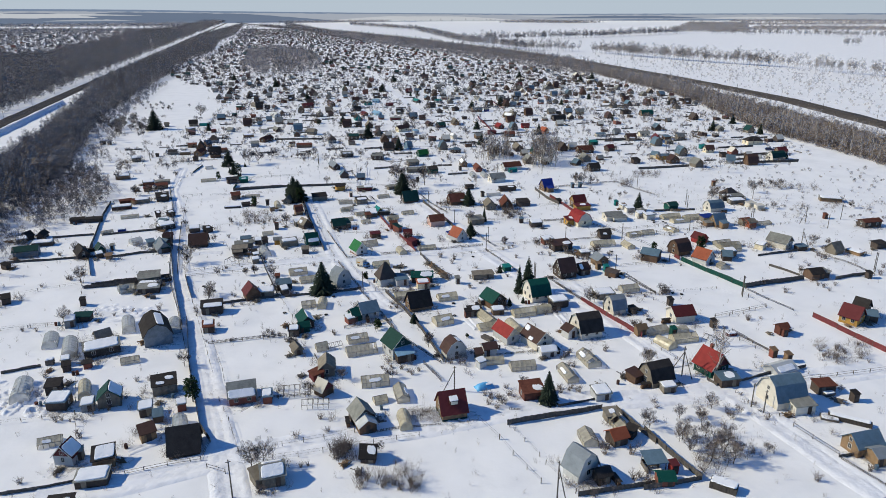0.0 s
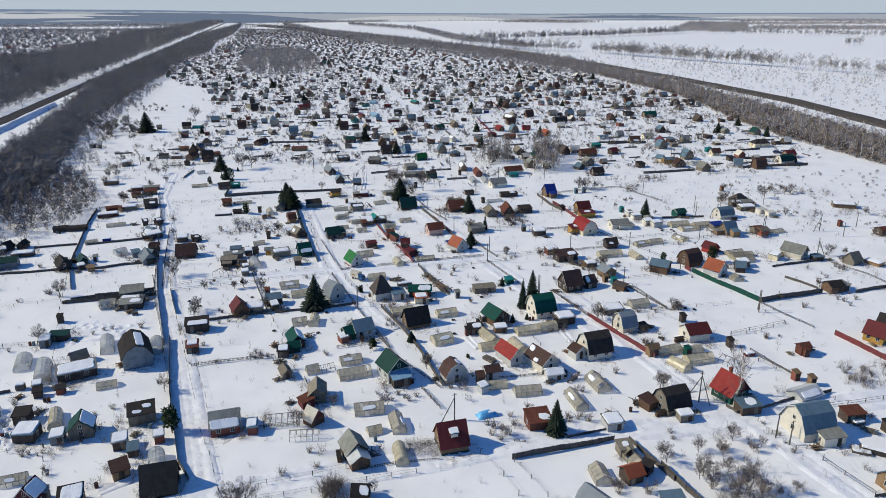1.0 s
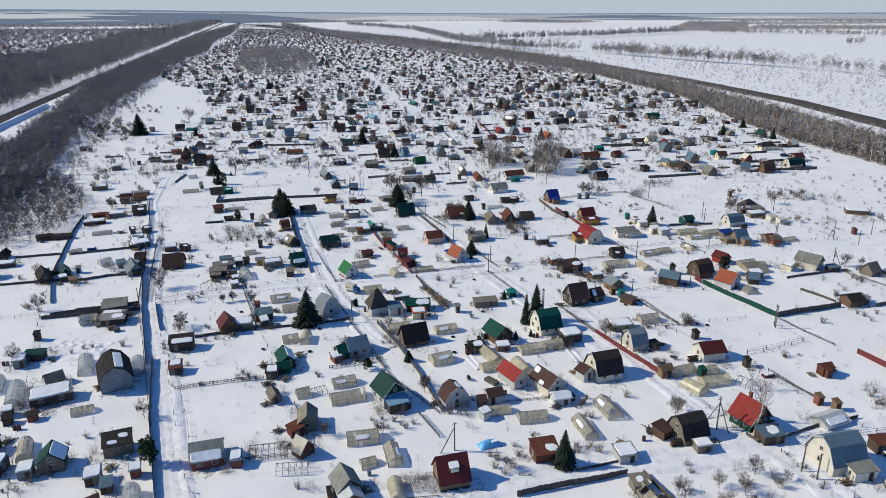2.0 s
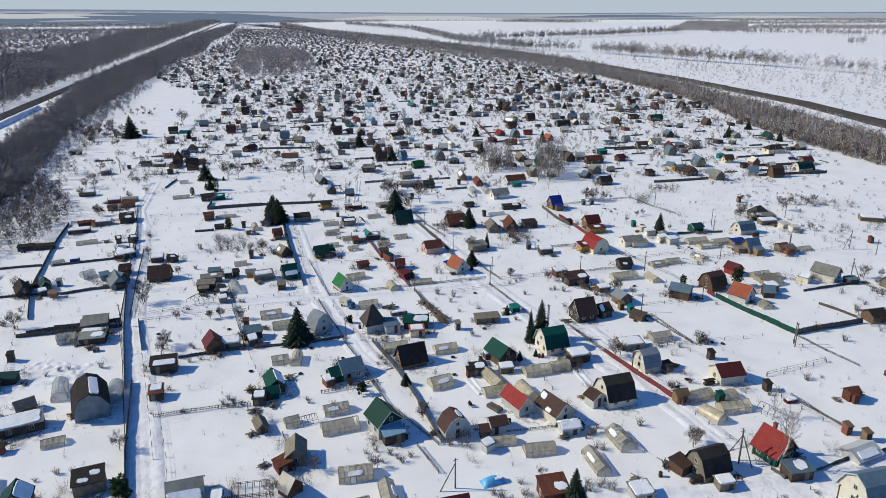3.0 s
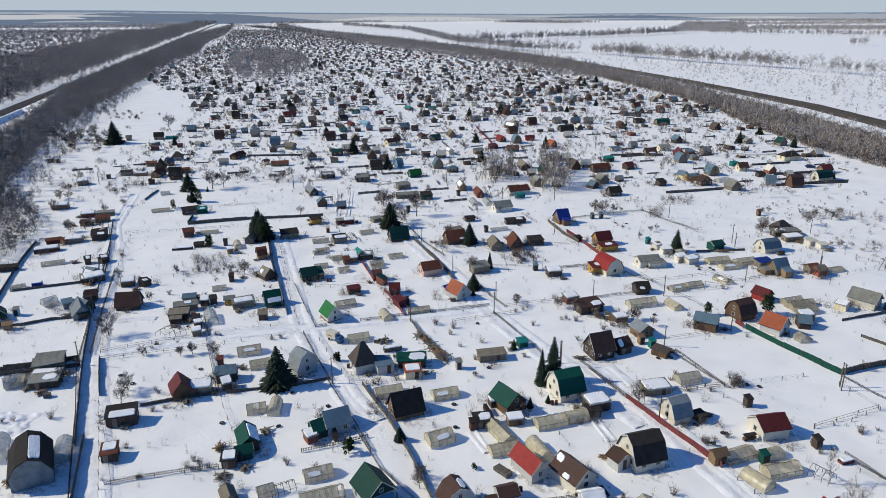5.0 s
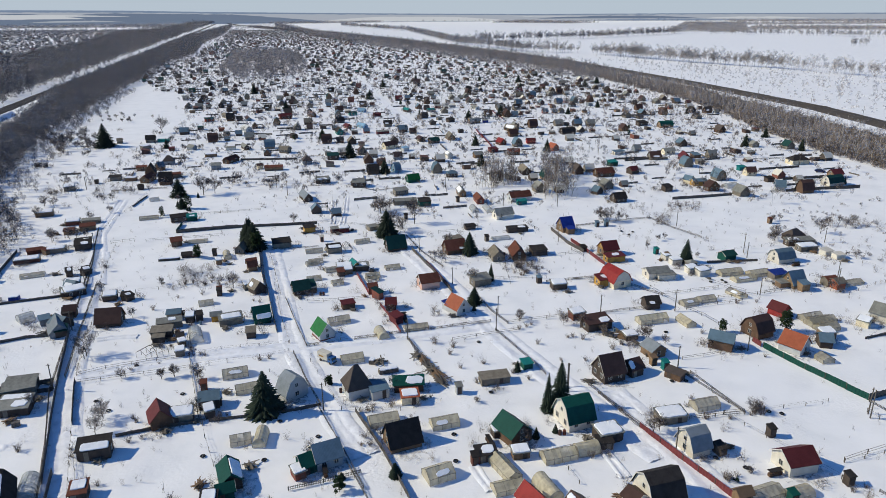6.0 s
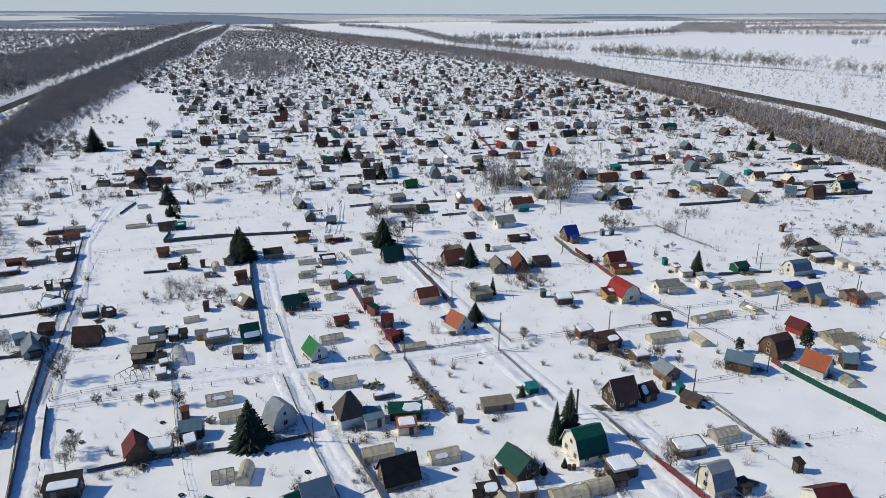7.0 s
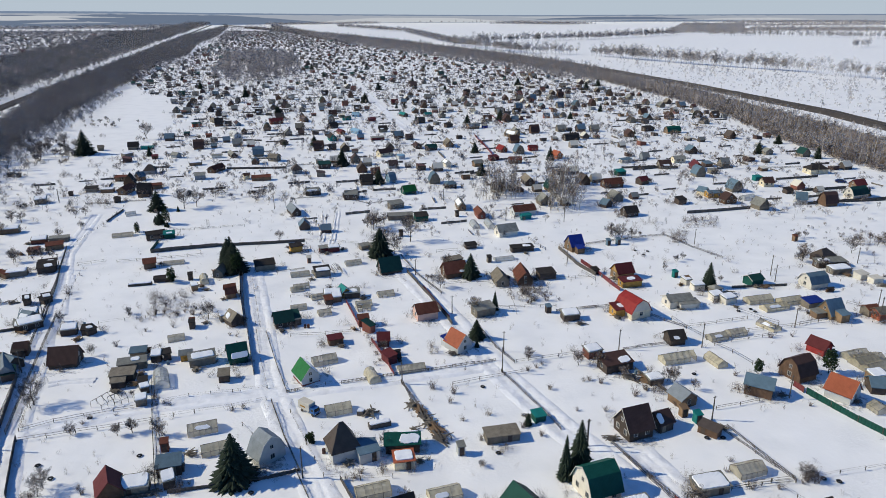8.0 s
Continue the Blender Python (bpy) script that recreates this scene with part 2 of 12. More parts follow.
def cloud(name, protos, spots, material, label, category):
    """Many small things joined as one object: protos are shapes, spots rows of x, y, turn, scale, height factor."""
    rng = np.random.default_rng(len(spots))
    vs, ix, start, total, k = [], [], [], [], 0
    ps = [(np.array(p[0]), np.array([i for q in p[1] for i in q]), np.array([len(q) for q in p[1]])) for p in protos]
    for x, y, turn, s, h in spots:
        v, idx, cnt = ps[rng.integers(len(ps))]
        c, d = math.cos(turn), math.sin(turn)
        vs.append(np.stack([x + s * (c * v[:, 0] - d * v[:, 1]), y + s * (d * v[:, 0] + c * v[:, 1]), s * h * v[:, 2]], 1))
        ix.append(idx + k)
        total.append(cnt)
        k += len(v)
    vs, ix, total = np.concatenate(vs), np.concatenate(ix), np.concatenate(total)
    me = bpy.data.meshes.new(name)
    me.vertices.add(len(vs))
    me.vertices.foreach_set("co", vs.astype(np.float32).ravel())
    me.loops.add(len(ix))
    me.loops.foreach_set("vertex_index", ix.astype(np.int32))
    me.polygons.add(len(total))
    me.polygons.foreach_set("loop_start", np.concatenate([[0], np.cumsum(total)[:-1]]).astype(np.int32))
    me.materials.append(material)
    me.update(calc_edges=True)
    me.shade_flat()
    return tagged(new(name, me), label, category, kind="stuff")


def inside(x, y, poly):
    r, j = False, len(poly) - 1
    for i, (a, b) in enumerate(poly):
        c, d = poly[j]
        if (b > y) != (d > y) and x < (c - a) * (y - b) / (d - b) + a:
            r = not r
        j = i
    return r


def along(points, x):
    """Height of a broken line (x, y) at x."""
    return float(np.interp(x, [p[0] for p in points], [p[1] for p in points]))


# ---- ground ----
def spaced(lo, hi, step, far_lo, far_hi):
    c = list(np.arange(lo, hi, step))
    s, v = step, lo
    while v > far_lo:
        s *= 1.25
        v -= s
        c.insert(0, max(v, far_lo))
    s, v = step, c[-1]
    while v < far_hi:
        s *= 1.25
        v += s
        c.append(min(v, far_hi))
    return c


def lie(x, y):
    """Height of the snow."""
    d = max(0.0, 1 - math.hypot(x, y - 190) / 520)
    return d * (0.3 * noise.noise((x * 0.05, y * 0.05, 0)) + 0.16 * noise.noise((x * 0.19, y * 0.19, 3)))


def build_ground():
    xs, ys = spaced(-150, 170, 1.8, -4900, 4900), spaced(45, 380, 1.8, -700, 4900)
    v = [(x, y, lie(x, y) - 0.05) for y in ys for x in xs]
    w = len(xs)
    f = [(j * w + i, j * w + i + 1, (j + 1) * w + i + 1, (j + 1) * w + i) for j in range(len(ys) - 1) for i in range(w - 1)]
    g = part("ground", (v, f), SNOW)
    g.data.shade_smooth()
    tagged(g, "flat open ground under bright drifted snow", "snow", kind="structure")


build_ground()


def strip(name, points, section, material, label, category, step=4.0, wobble=0.0, kind="structure"):
    """A band along a broken line; section: (offset, height) from left to right."""
    p = [Vector((*q, 0)) for q in points]
    line = []
    for a, b in zip(p, p[1:]):
        k = max(1, int((b - a).length / step))
        line += [a.lerp(b, i / k) for i in range(k)]
    line.append(p[-1])
    v, w = [], len(section)
    for i, q in enumerate(line):
        d = (line[min(i + 1, len(line) - 1)] - line[max(i - 1, 0)]).normalized()
        s = Vector((d.y, -d.x, 0))
        for o, h in section:
            o += wobble * noise.noise((q.x * 0.2, q.y * 0.2, o))
            c = q + s * o
            edge = h if abs(h) > 0 else -0.12
            v.append((c.x, c.y, lie(c.x, c.y) + edge + (wobble * 0.35 * noise.noise((c.x * 0.45, c.y * 0.45, 7)) if h > 0 else 0)))
    f = [(i * w + j, i * w + j + 1, (i + 1) * w + j + 1, (i + 1) * w + j) for i in range(len(line) - 1) for j in range(w - 1)]
    ob = part(name, (v, f), material)
    ob.data.shade_smooth()
    return tagged(ob, label, category, kind=kind)


LANE_POINTS = []


def lane(points, width=5.0):
    for (a, b), (c, d) in zip(points, points[1:]):
        LANE_POINTS.extend((a + (c - a) * i / 12, b + (d - b) * i / 12) for i in range(13))
    h = width / 2
    sec = [(-h - 1.4, 0), (-h - 0.5, 0.2), (-h + 0.2, 0.1), (-0.95, 0.08), (-0.75, 0.02), (-0.4, 0.05), (0.3, 0.1), (0.7, 0.02), (0.95, 0.07), (h - 0.2, 0.1), (h + 0.5, 0.2), (h + 1.4, 0)]
    strip("road", points, sec, PACKED, "village lane of packed snow with wheel ruts", "road", 1.6, 0.35)

# ---- railways, woods, fields ----
def plan(points):
    """Sketch units to metres, kept within the visible distance."""
    rows = []
    for x, y in points:
        x, y = x * 1.273, y * 1.273
        k = min(1.0, 4800 / math.hypot(x, y))
        rows.append((x * k, y * k))
    return rows


RAIL_WEST = [(-197.9, 90), (-247.7, 280), (-289.6, 440), (-321.0, 560), (-375.9, 770), (-488.5, 1200), (-692.6, 1980), (-1064.3, 3400), (-1346.9, 4480)]
RAIL_EAST = plan([(206, 60), (216, 220), (219, 336), (219, 435), (197, 586), (146, 835), (60, 1100), (-120, 1560), (-560, 2500), (-1250, 4400)])
strip("railway_west", RAIL_WEST, [(-6, 0), (-4, 0.9), (4, 0.9), (6, 0)], BALLAST, "dark gravel railway bed between snowy verges", "railway", 12, 0.6)
strip("railway_east", RAIL_EAST, [(-7.5, 0), (-3.6, 2.2), (3.6, 2.2), (7.5, 0)], BALLAST, "dark railway embankment beyond the birch belt", "railway", 12, 0.9)
strip("snow_bank", [(x + 14, y) for x, y in RAIL_WEST[0:4]], [(-6, 0), (-1.5, 2.6), (0.6, 2.7), (2.6, 0)], PACKED, "long ploughed snow bank beside the railway", "snow bank", 8, 1.2)


def rail_tracks(name, line, offsets, z):
    for o in offsets:
        for g in (-0.76, 0.76):
            p = [(x + o + g, y) for x, y in line[:6]]
            v, f = [], []
            for i, (x, y) in enumerate(p):
                v += [(x - 0.06, y, z), (x + 0.06, y, z), (x + 0.06, y, z + 0.18), (x - 0.06, y, z + 0.18)]
                if i:
                    k = 4 * i
                    f += [(k - 4 + j, k - 4 + (j + 1) % 4, k + (j + 1) % 4, k + j) for j in range(4)]
            tagged(part(name, (v, f), STEEL), "worn steel rail on the gravel bed", "rail", "rails of the railway", "structure")


rail_tracks("rail", RAIL_WEST, (-1.9, 1.9), 0.92)
rail_tracks("rail", RAIL_EAST, (-1.9, 1.9), 2.22)
rng = random.Random(5)


def crown_shape(seed, h=10.0, tufts=14, low=0.15, spread=0.26, wide=0.3, trunk=0.1):
    """A far bare tree or bush: a stem and tufts of twigs that fan up and out through a rounded crown."""
    r = random.Random(seed)
    v, f = [], []
    if trunk:
        v, f = tube((0, 0, -0.3), (r.uniform(-0.3, 0.3), r.uniform(-0.3, 0.3), h * 0.7), trunk, trunk * 0.3, 3)
        v, f = list(v), list(f)[:3]
    mid, tall, out = h * (low + 1) / 2, h * (1 - low) / 2, h * spread
    for i in range(tufts):
        a, e, k = i * 2.4 + r.uniform(-0.5, 0.5), math.asin(r.uniform(-0.95, 0.95)), r.uniform(0.3, 0.95)
        p = Vector((math.cos(a) * math.cos(e) * out * k, math.sin(a) * math.cos(e) * out * k, mid + math.sin(e) * tall * k))
        d = Vector((p.x / out * 0.7 + r.uniform(-0.5, 0.5), p.y / out * 0.7 + r.uniform(-0.5, 0.5), r.uniform(0.2, 1.0))).normalized()
        w = d.cross(Vector((r.uniform(-1, 1), r.uniform(-1, 1), r.uniform(-1, 1)))).normalized()
        n, s, g = len(v), out * wide * r.uniform(0.8, 1.3), out * r.uniform(0.35, 0.6)
        lo, hi = p - d * g, p + d * g * 0.8
        lo.z = max(lo.z, -0.05)
        v += [tuple(lo), tuple(hi + w * s), tuple(hi + d * g * 0.45), tuple(hi - w * s)]
        f.append((n, n + 1, n + 2, n + 3))
    return v, f


def shrub_shape(seed, h=1.6, stems=16, wide=0.05):
    r = random.Random(seed)
    v, f = [], []
    for i in range(stems):
        a, o = r.uniform(0, 6.283), r.uniform(0.2, 0.75)
        n = h * r.uniform(0.6, 1.1)
        b = Vector((r.uniform(-0.25, 0.25) * h, r.uniform(-0.25, 0.25) * h, -0.05))
        t = b + Vector((math.cos(a) * n * o, math.sin(a) * n * o, n))
        m = b.lerp(t, 0.5) + Vector((r.uniform(-0.1, 0.1), r.uniform(-0.1, 0.1), 0))
        for p, q, w in ((b, m, wide), (m, t, wide * 0.6)):
            s = Vector((-math.sin(a), math.cos(a), 0)) * w
            k = len(v)
            v += [tuple(p - s), tuple(p + s), tuple(q)]
            f.append((k, k + 1, k + 2))
        for j in range(3):
            p = m.lerp(t, r.uniform(-0.4, 0.7))
            q = p + Vector((r.uniform(-1, 1), r.uniform(-1, 1), r.uniform(0.3, 1))) * h * 0.28
            k = len(v)
            v += [tuple(p), tuple(p + Vector((0, 0, wide))), tuple(q)]
            f.append((k, k + 1, k + 2))
    return v, f


def scatter(poly, spacing, seed, size, fade=0.0, keep=1.0):
    r = random.Random(seed)
    xs, ys = [p[0] for p in poly], [p[1] for p in poly]
    rows, y = [], min(ys)
    while y < max(ys):
        s = spacing * (1 + fade * max(0, y - 300) / 1000)
        x = min(xs)
        while x < max(xs):
            px, py = x + r.uniform(-0.5, 0.5) * s, y + r.uniform(-0.5, 0.5) * s
            if r.random() < keep and inside(px, py, poly):
                rows.append((px, py, r.uniform(0, 6.28), r.uniform(*size) * (1 + 0.25 * fade * max(0, py - 300) / 1000), r.uniform(0.8, 1.15)))
            x += s
        y += s
    return rows


WOOD_TREES = [crown_shape(i, 10, 26, 0.05, 0.26, 0.34) for i in range(6)]
FAR_TREES = [crown_shape(20 + i, 10, 14, 0.05, 0.27, 0.5, 0) for i in range(5)]
TINY_TREES = [crown_shape(50 + i, 10, 7, 0.0, 0.36, 0.7, 0) for i in range(5)]
BELT_TREES = [crown_shape(40 + i, 9, 16, 0.2, 0.22, 0.42) for i in range(5)]
SHRUBS = [crown_shape(60 + i, 1.7, 9, 0.0, 0.6, 0.55, 0) for i in range(4)]
WEST_BELT = [(-134.3, 139.9), (-140.5, 174.2), (-144.5, 199.8), (-149.1, 218.7), (-159.7, 246.4), (-165.2, 271.7), (-173.3, 313.6), (-195.2, 369.7), (-214.5, 419.4), (-235.5, 483.3)] + [(-279.1, 650.5), (-289.2, 699.1), (-314.4, 800.9), (-349.4, 924.8), (-385.9, 1096.9), (-406.5, 1253.8), (-538.6, 1721.6), (-653.4, 2264.3), (-1070.7, 3880.2)] + [(x + 19, y) for x, y in RAIL_WEST[6:4:-1]] + [(-341, 690), (-292, 560), (-272, 505), (-245, 430), (-226, 370), (-200, 280), (-150, 90)]
cloud("west_wood_belt", WOOD_TREES, scatter(WEST_BELT, 3.5, 1, (0.6, 1.2), 0.8), WOODS_VEIL, "dense belt of bare grey-brown trees along the railway", "woods")
FAR_WEST = [(-762.2, 833.4), (-736.1, 990.2), (-679.8, 1198.6), (-749.8, 1505.6), (-997.9, 2327.5), (-1216, 3419.5), (-2861.9, 10012)] + [(x - 11, y) for x, y in RAIL_WEST[8:0:-1]]
cloud("far_wood", FAR_TREES, scatter(FAR_WEST, 4.2, 2, (0.8, 1.25), 1.2), WOODS_VEIL, "wide dark bare forest beyond the railway", "woods")
EAST_BELT = plan([(168, 120), (164, 240), (160.5, 273), (153.5, 318), (152.5, 360), (157, 414), (157, 484), (124, 710), (53, 954), (-120, 1400), (-262, 1820), (-700, 2700), (-680, 2780), (-215, 1800), (-60, 1420), (85, 990), (143, 789), (186, 541), (194, 375), (195, 292), (192, 120)])
cloud("birch_belt", BELT_TREES, scatter(EAST_BELT, 3.4, 3, (0.5, 1.0), 1.0), BIRCH_VEIL, "long belt of thin bare birches beside the village", "woods")
cloud("birch_belt_brush", SHRUBS, scatter(EAST_BELT, 1.9, 4, (1.0, 2.2), 2.4), BELT_VEIL, "brown brushwood under the birch belt", "brushwood")


cloud("west_fringe", WOOD_TREES, [r for r in scatter([(x + o, y) for o, pts in ((-6, WEST_BELT[:12]), (16, WEST_BELT[11::-1])) for x, y in pts], 6, 10, (0.35, 0.8)) if r[1] < 1200], WOODS_VEIL, "thin young bare trees at the edge of the woods", "trees")
cloud("west_belt_brush", SHRUBS, scatter(WEST_BELT, 3.2, 8, (1.0, 2.0), 2.5), WOODS_VEIL, "grey brushwood filling the belt of trees", "brushwood")
EDGE = [(-178, 322), (-152, 296), (-133, 268), (-127, 236), (-138, 222), (-158, 240), (-172, 290)]
cloud("wood_edge_trees", [crown_shape(130 + i, 9, 18, 0.03, 0.18, 0.36, 0.07) for i in range(6)], scatter(EDGE, 2.5, 23, (0.45, 1.0), 0, 0.85), BELT_VEIL, "tall thin bare trees at the edge of the western woods", "trees")
PALE_TRUNKS = [join(*[tube((0, 0, -0.2), (0.2, 0.1, 4.6), 0.11, 0.06, 3), tube((0.2, 0.1, 4.6), (0.1, -0.1, 8), 0.06, 0.02, 3)]) for _ in range(2)]
cloud("birch_trunks", PALE_TRUNKS, [r for r in scatter(EAST_BELT, 5.5, 9, (0.7, 1.15), 0.8) if r[1] < 900], BIRCH, "pale leaning birch trunks in the belt", "trees")


FAR_BELT = [(-991, 4527.8), (-398.5, 2553.4), (-189.5, 2004.4), (-30.5, 1648.9), (77.4, 1364.6), (154.7, 1179.3), (188.1, 1031.4), (202.3, 927), (164.9, 766), (142.7, 828.1), (97.1, 971.2), (30.3, 1152.1), (-67.1, 1382.1), (-223.7, 1795.3), (-396.5, 2318.6), (-770.2, 3529.8)]
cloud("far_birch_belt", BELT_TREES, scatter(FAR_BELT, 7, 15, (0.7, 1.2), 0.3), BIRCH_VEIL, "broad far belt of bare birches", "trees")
cloud("far_belt_brush", SHRUBS, scatter(FAR_BELT, 5, 16, (1.2, 2.6), 0.3), WOODS_VEIL, "brown brushwood of the far belt", "brushwood")


def tree_row(points, gap, seed, size, depth):
    r = random.Random(seed)
    rows = []
    for (a, b), (c, d) in zip(points, points[1:]):
        for i in range(int(math.hypot(c - a, d - b) / gap)):
            t = r.random()
            rows.append((a + (c - a) * t + r.uniform(-depth, depth), b + (d - b) * t + r.uniform(-depth, depth), r.uniform(0, 6.28), r.uniform(*size), r.uniform(0.8, 1.2)))
    return rows


rows = tree_row(plan([(205, 960), (262, 825), (301, 757), (325, 720)]), 1.1, 11, (1.0, 1.7), 6) + tree_row(plan([(325, 720), (352, 658), (372, 600), (390, 540)]), 2.0, 12, (0.9, 1.6), 8)
rows += tree_row(plan([(36, 1290), (80, 1160), (127, 1022), (190, 985)]), 1.2, 13, (1.0, 1.6), 6) + tree_row(plan([(-70, 2060), (36, 1330)]), 1.2, 14, (0.9, 1.4), 8)
rows += tree_row(plan([(36, 1330), (325, 1494), (578, 1731)]), 1.3, 15, (1.1, 1.8), 6) + tree_row(plan([(640, 1700), (900, 1420), (1100, 1330)]), 1.4, 16, (0.9, 1.6), 12)
rows += tree_row(plan([(-370, 2900), (-70, 2060)]), 1.8, 17, (1, 1.6), 10) + tree_row([(797, 1412), (845, 1436)], 2, 18, (1, 1.5), 5)
ROW_TREES = [crown_shape(30 + i, 13, 18, 0.18, 0.2, 0.5, 0.16) for i in range(5)]
cloud("shelterbelt", ROW_TREES, rows, HAZED_ROW_VEIL, "rows of bare birches across the snowy fields", "trees")
rows = scatter(plan([(232, 300), (330, 520), (380, 560), (330, 700), (240, 800), (190, 900), (200, 700), (228, 500)]), 7, 21, (0.5, 1.5), 0, 0.4)
cloud("field_brush", SHRUBS + BELT_TREES[:1], rows, BIRCH_VEIL, "scattered bare brush on the snowy field", "brushwood")
blocks = [[(250, 3300), (540, 2950), (700, 3100), (420, 3600)], [(560, 1760), (760, 1780), (1150, 2700), (980, 2850)], [(800, 1900), (1400, 1750), (1500, 1900), (950, 2150)], [(900, 2500), (2600, 2500), (2600, 2620), (900, 2650)],
          [(1300, 3100), (3300, 3000), (3300, 3250), (1300, 3300)], [(-300, 4200), (2500, 4100), (2500, 4300), (-300, 4400)], [(1500, 3700), (3900, 3600), (3900, 3800), (1500, 3900)], [(-700, 3300), (-250, 3600), (-300, 3750), (-800, 3500)],
          [(-3200, 3300), (-1450, 3700), (-1700, 4500), (-3500, 4300)], [(-1900, 1500), (-800, 2100), (-900, 2250), (-2000, 1700)], [(-2800, 2500), (-1000, 2600), (-1100, 3300), (-2900, 2800)]]
rows = []
for i, b in enumerate(blocks):
    rows += scatter(plan(b), 11 if i < 8 else 15, 30 + i, (1.1, 1.6), 0.1)
cloud("distant_woods", TINY_TREES, rows, HAZED_ROW_VEIL, "distant bare woods between the fields", "woods")


# Emission only, so a backdrop colour shows as given, its haze included.
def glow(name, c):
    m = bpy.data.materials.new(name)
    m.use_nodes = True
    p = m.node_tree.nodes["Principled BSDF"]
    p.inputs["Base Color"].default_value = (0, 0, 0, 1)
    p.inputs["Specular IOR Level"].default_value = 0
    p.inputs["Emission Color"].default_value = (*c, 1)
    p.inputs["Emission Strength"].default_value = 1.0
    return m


def skyline(a):
    """Height of the far edge of the plain, by the way it lies; it rises to wooded hills in the west."""
    return along([(30, 43), (82, 45), (90, 51), (96, 57), (107, 71), (113, 82), (121, 88), (150, 92)], a)


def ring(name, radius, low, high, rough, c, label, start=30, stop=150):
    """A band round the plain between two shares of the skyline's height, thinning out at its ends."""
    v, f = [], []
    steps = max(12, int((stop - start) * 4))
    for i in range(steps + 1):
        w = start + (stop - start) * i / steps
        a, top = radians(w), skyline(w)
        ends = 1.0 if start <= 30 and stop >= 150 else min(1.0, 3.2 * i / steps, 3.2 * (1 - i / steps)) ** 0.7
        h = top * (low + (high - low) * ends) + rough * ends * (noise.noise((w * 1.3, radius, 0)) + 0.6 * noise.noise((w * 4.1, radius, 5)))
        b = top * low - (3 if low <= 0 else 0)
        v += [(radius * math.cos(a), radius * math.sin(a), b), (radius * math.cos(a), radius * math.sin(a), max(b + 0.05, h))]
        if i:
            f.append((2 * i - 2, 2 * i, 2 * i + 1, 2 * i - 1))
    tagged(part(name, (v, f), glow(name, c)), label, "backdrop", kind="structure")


# Distance haze painted as flat glowing colours; the bands are no light sources.
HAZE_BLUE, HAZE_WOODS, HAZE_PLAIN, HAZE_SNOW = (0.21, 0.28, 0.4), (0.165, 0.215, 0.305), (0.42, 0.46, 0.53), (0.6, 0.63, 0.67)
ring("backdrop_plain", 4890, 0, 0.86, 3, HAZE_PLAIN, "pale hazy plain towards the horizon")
ring("backdrop_horizon", 4895, 0.5, 1.0, 1, HAZE_BLUE, "haze-blue line of woods on the horizon")
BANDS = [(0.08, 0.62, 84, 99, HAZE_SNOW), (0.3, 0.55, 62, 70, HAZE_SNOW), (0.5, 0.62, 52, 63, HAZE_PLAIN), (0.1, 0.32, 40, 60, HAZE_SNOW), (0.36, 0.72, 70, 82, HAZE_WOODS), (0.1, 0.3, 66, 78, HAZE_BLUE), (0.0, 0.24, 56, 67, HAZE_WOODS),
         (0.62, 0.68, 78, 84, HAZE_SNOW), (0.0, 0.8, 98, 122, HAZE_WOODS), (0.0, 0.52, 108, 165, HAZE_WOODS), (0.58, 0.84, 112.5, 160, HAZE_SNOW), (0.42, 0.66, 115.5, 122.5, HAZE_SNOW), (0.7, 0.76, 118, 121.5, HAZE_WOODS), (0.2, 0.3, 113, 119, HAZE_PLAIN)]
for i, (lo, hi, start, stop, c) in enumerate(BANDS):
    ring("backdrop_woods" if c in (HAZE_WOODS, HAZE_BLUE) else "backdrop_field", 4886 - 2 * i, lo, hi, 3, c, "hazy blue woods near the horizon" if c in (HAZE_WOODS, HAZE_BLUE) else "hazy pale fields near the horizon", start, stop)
# Self-glowing sheet added for the pale sky low over the plain.
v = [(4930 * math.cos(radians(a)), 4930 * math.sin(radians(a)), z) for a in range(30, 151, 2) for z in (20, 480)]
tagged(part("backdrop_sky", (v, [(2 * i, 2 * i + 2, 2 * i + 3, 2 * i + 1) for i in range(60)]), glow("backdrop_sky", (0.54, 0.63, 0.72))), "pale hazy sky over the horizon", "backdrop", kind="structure")


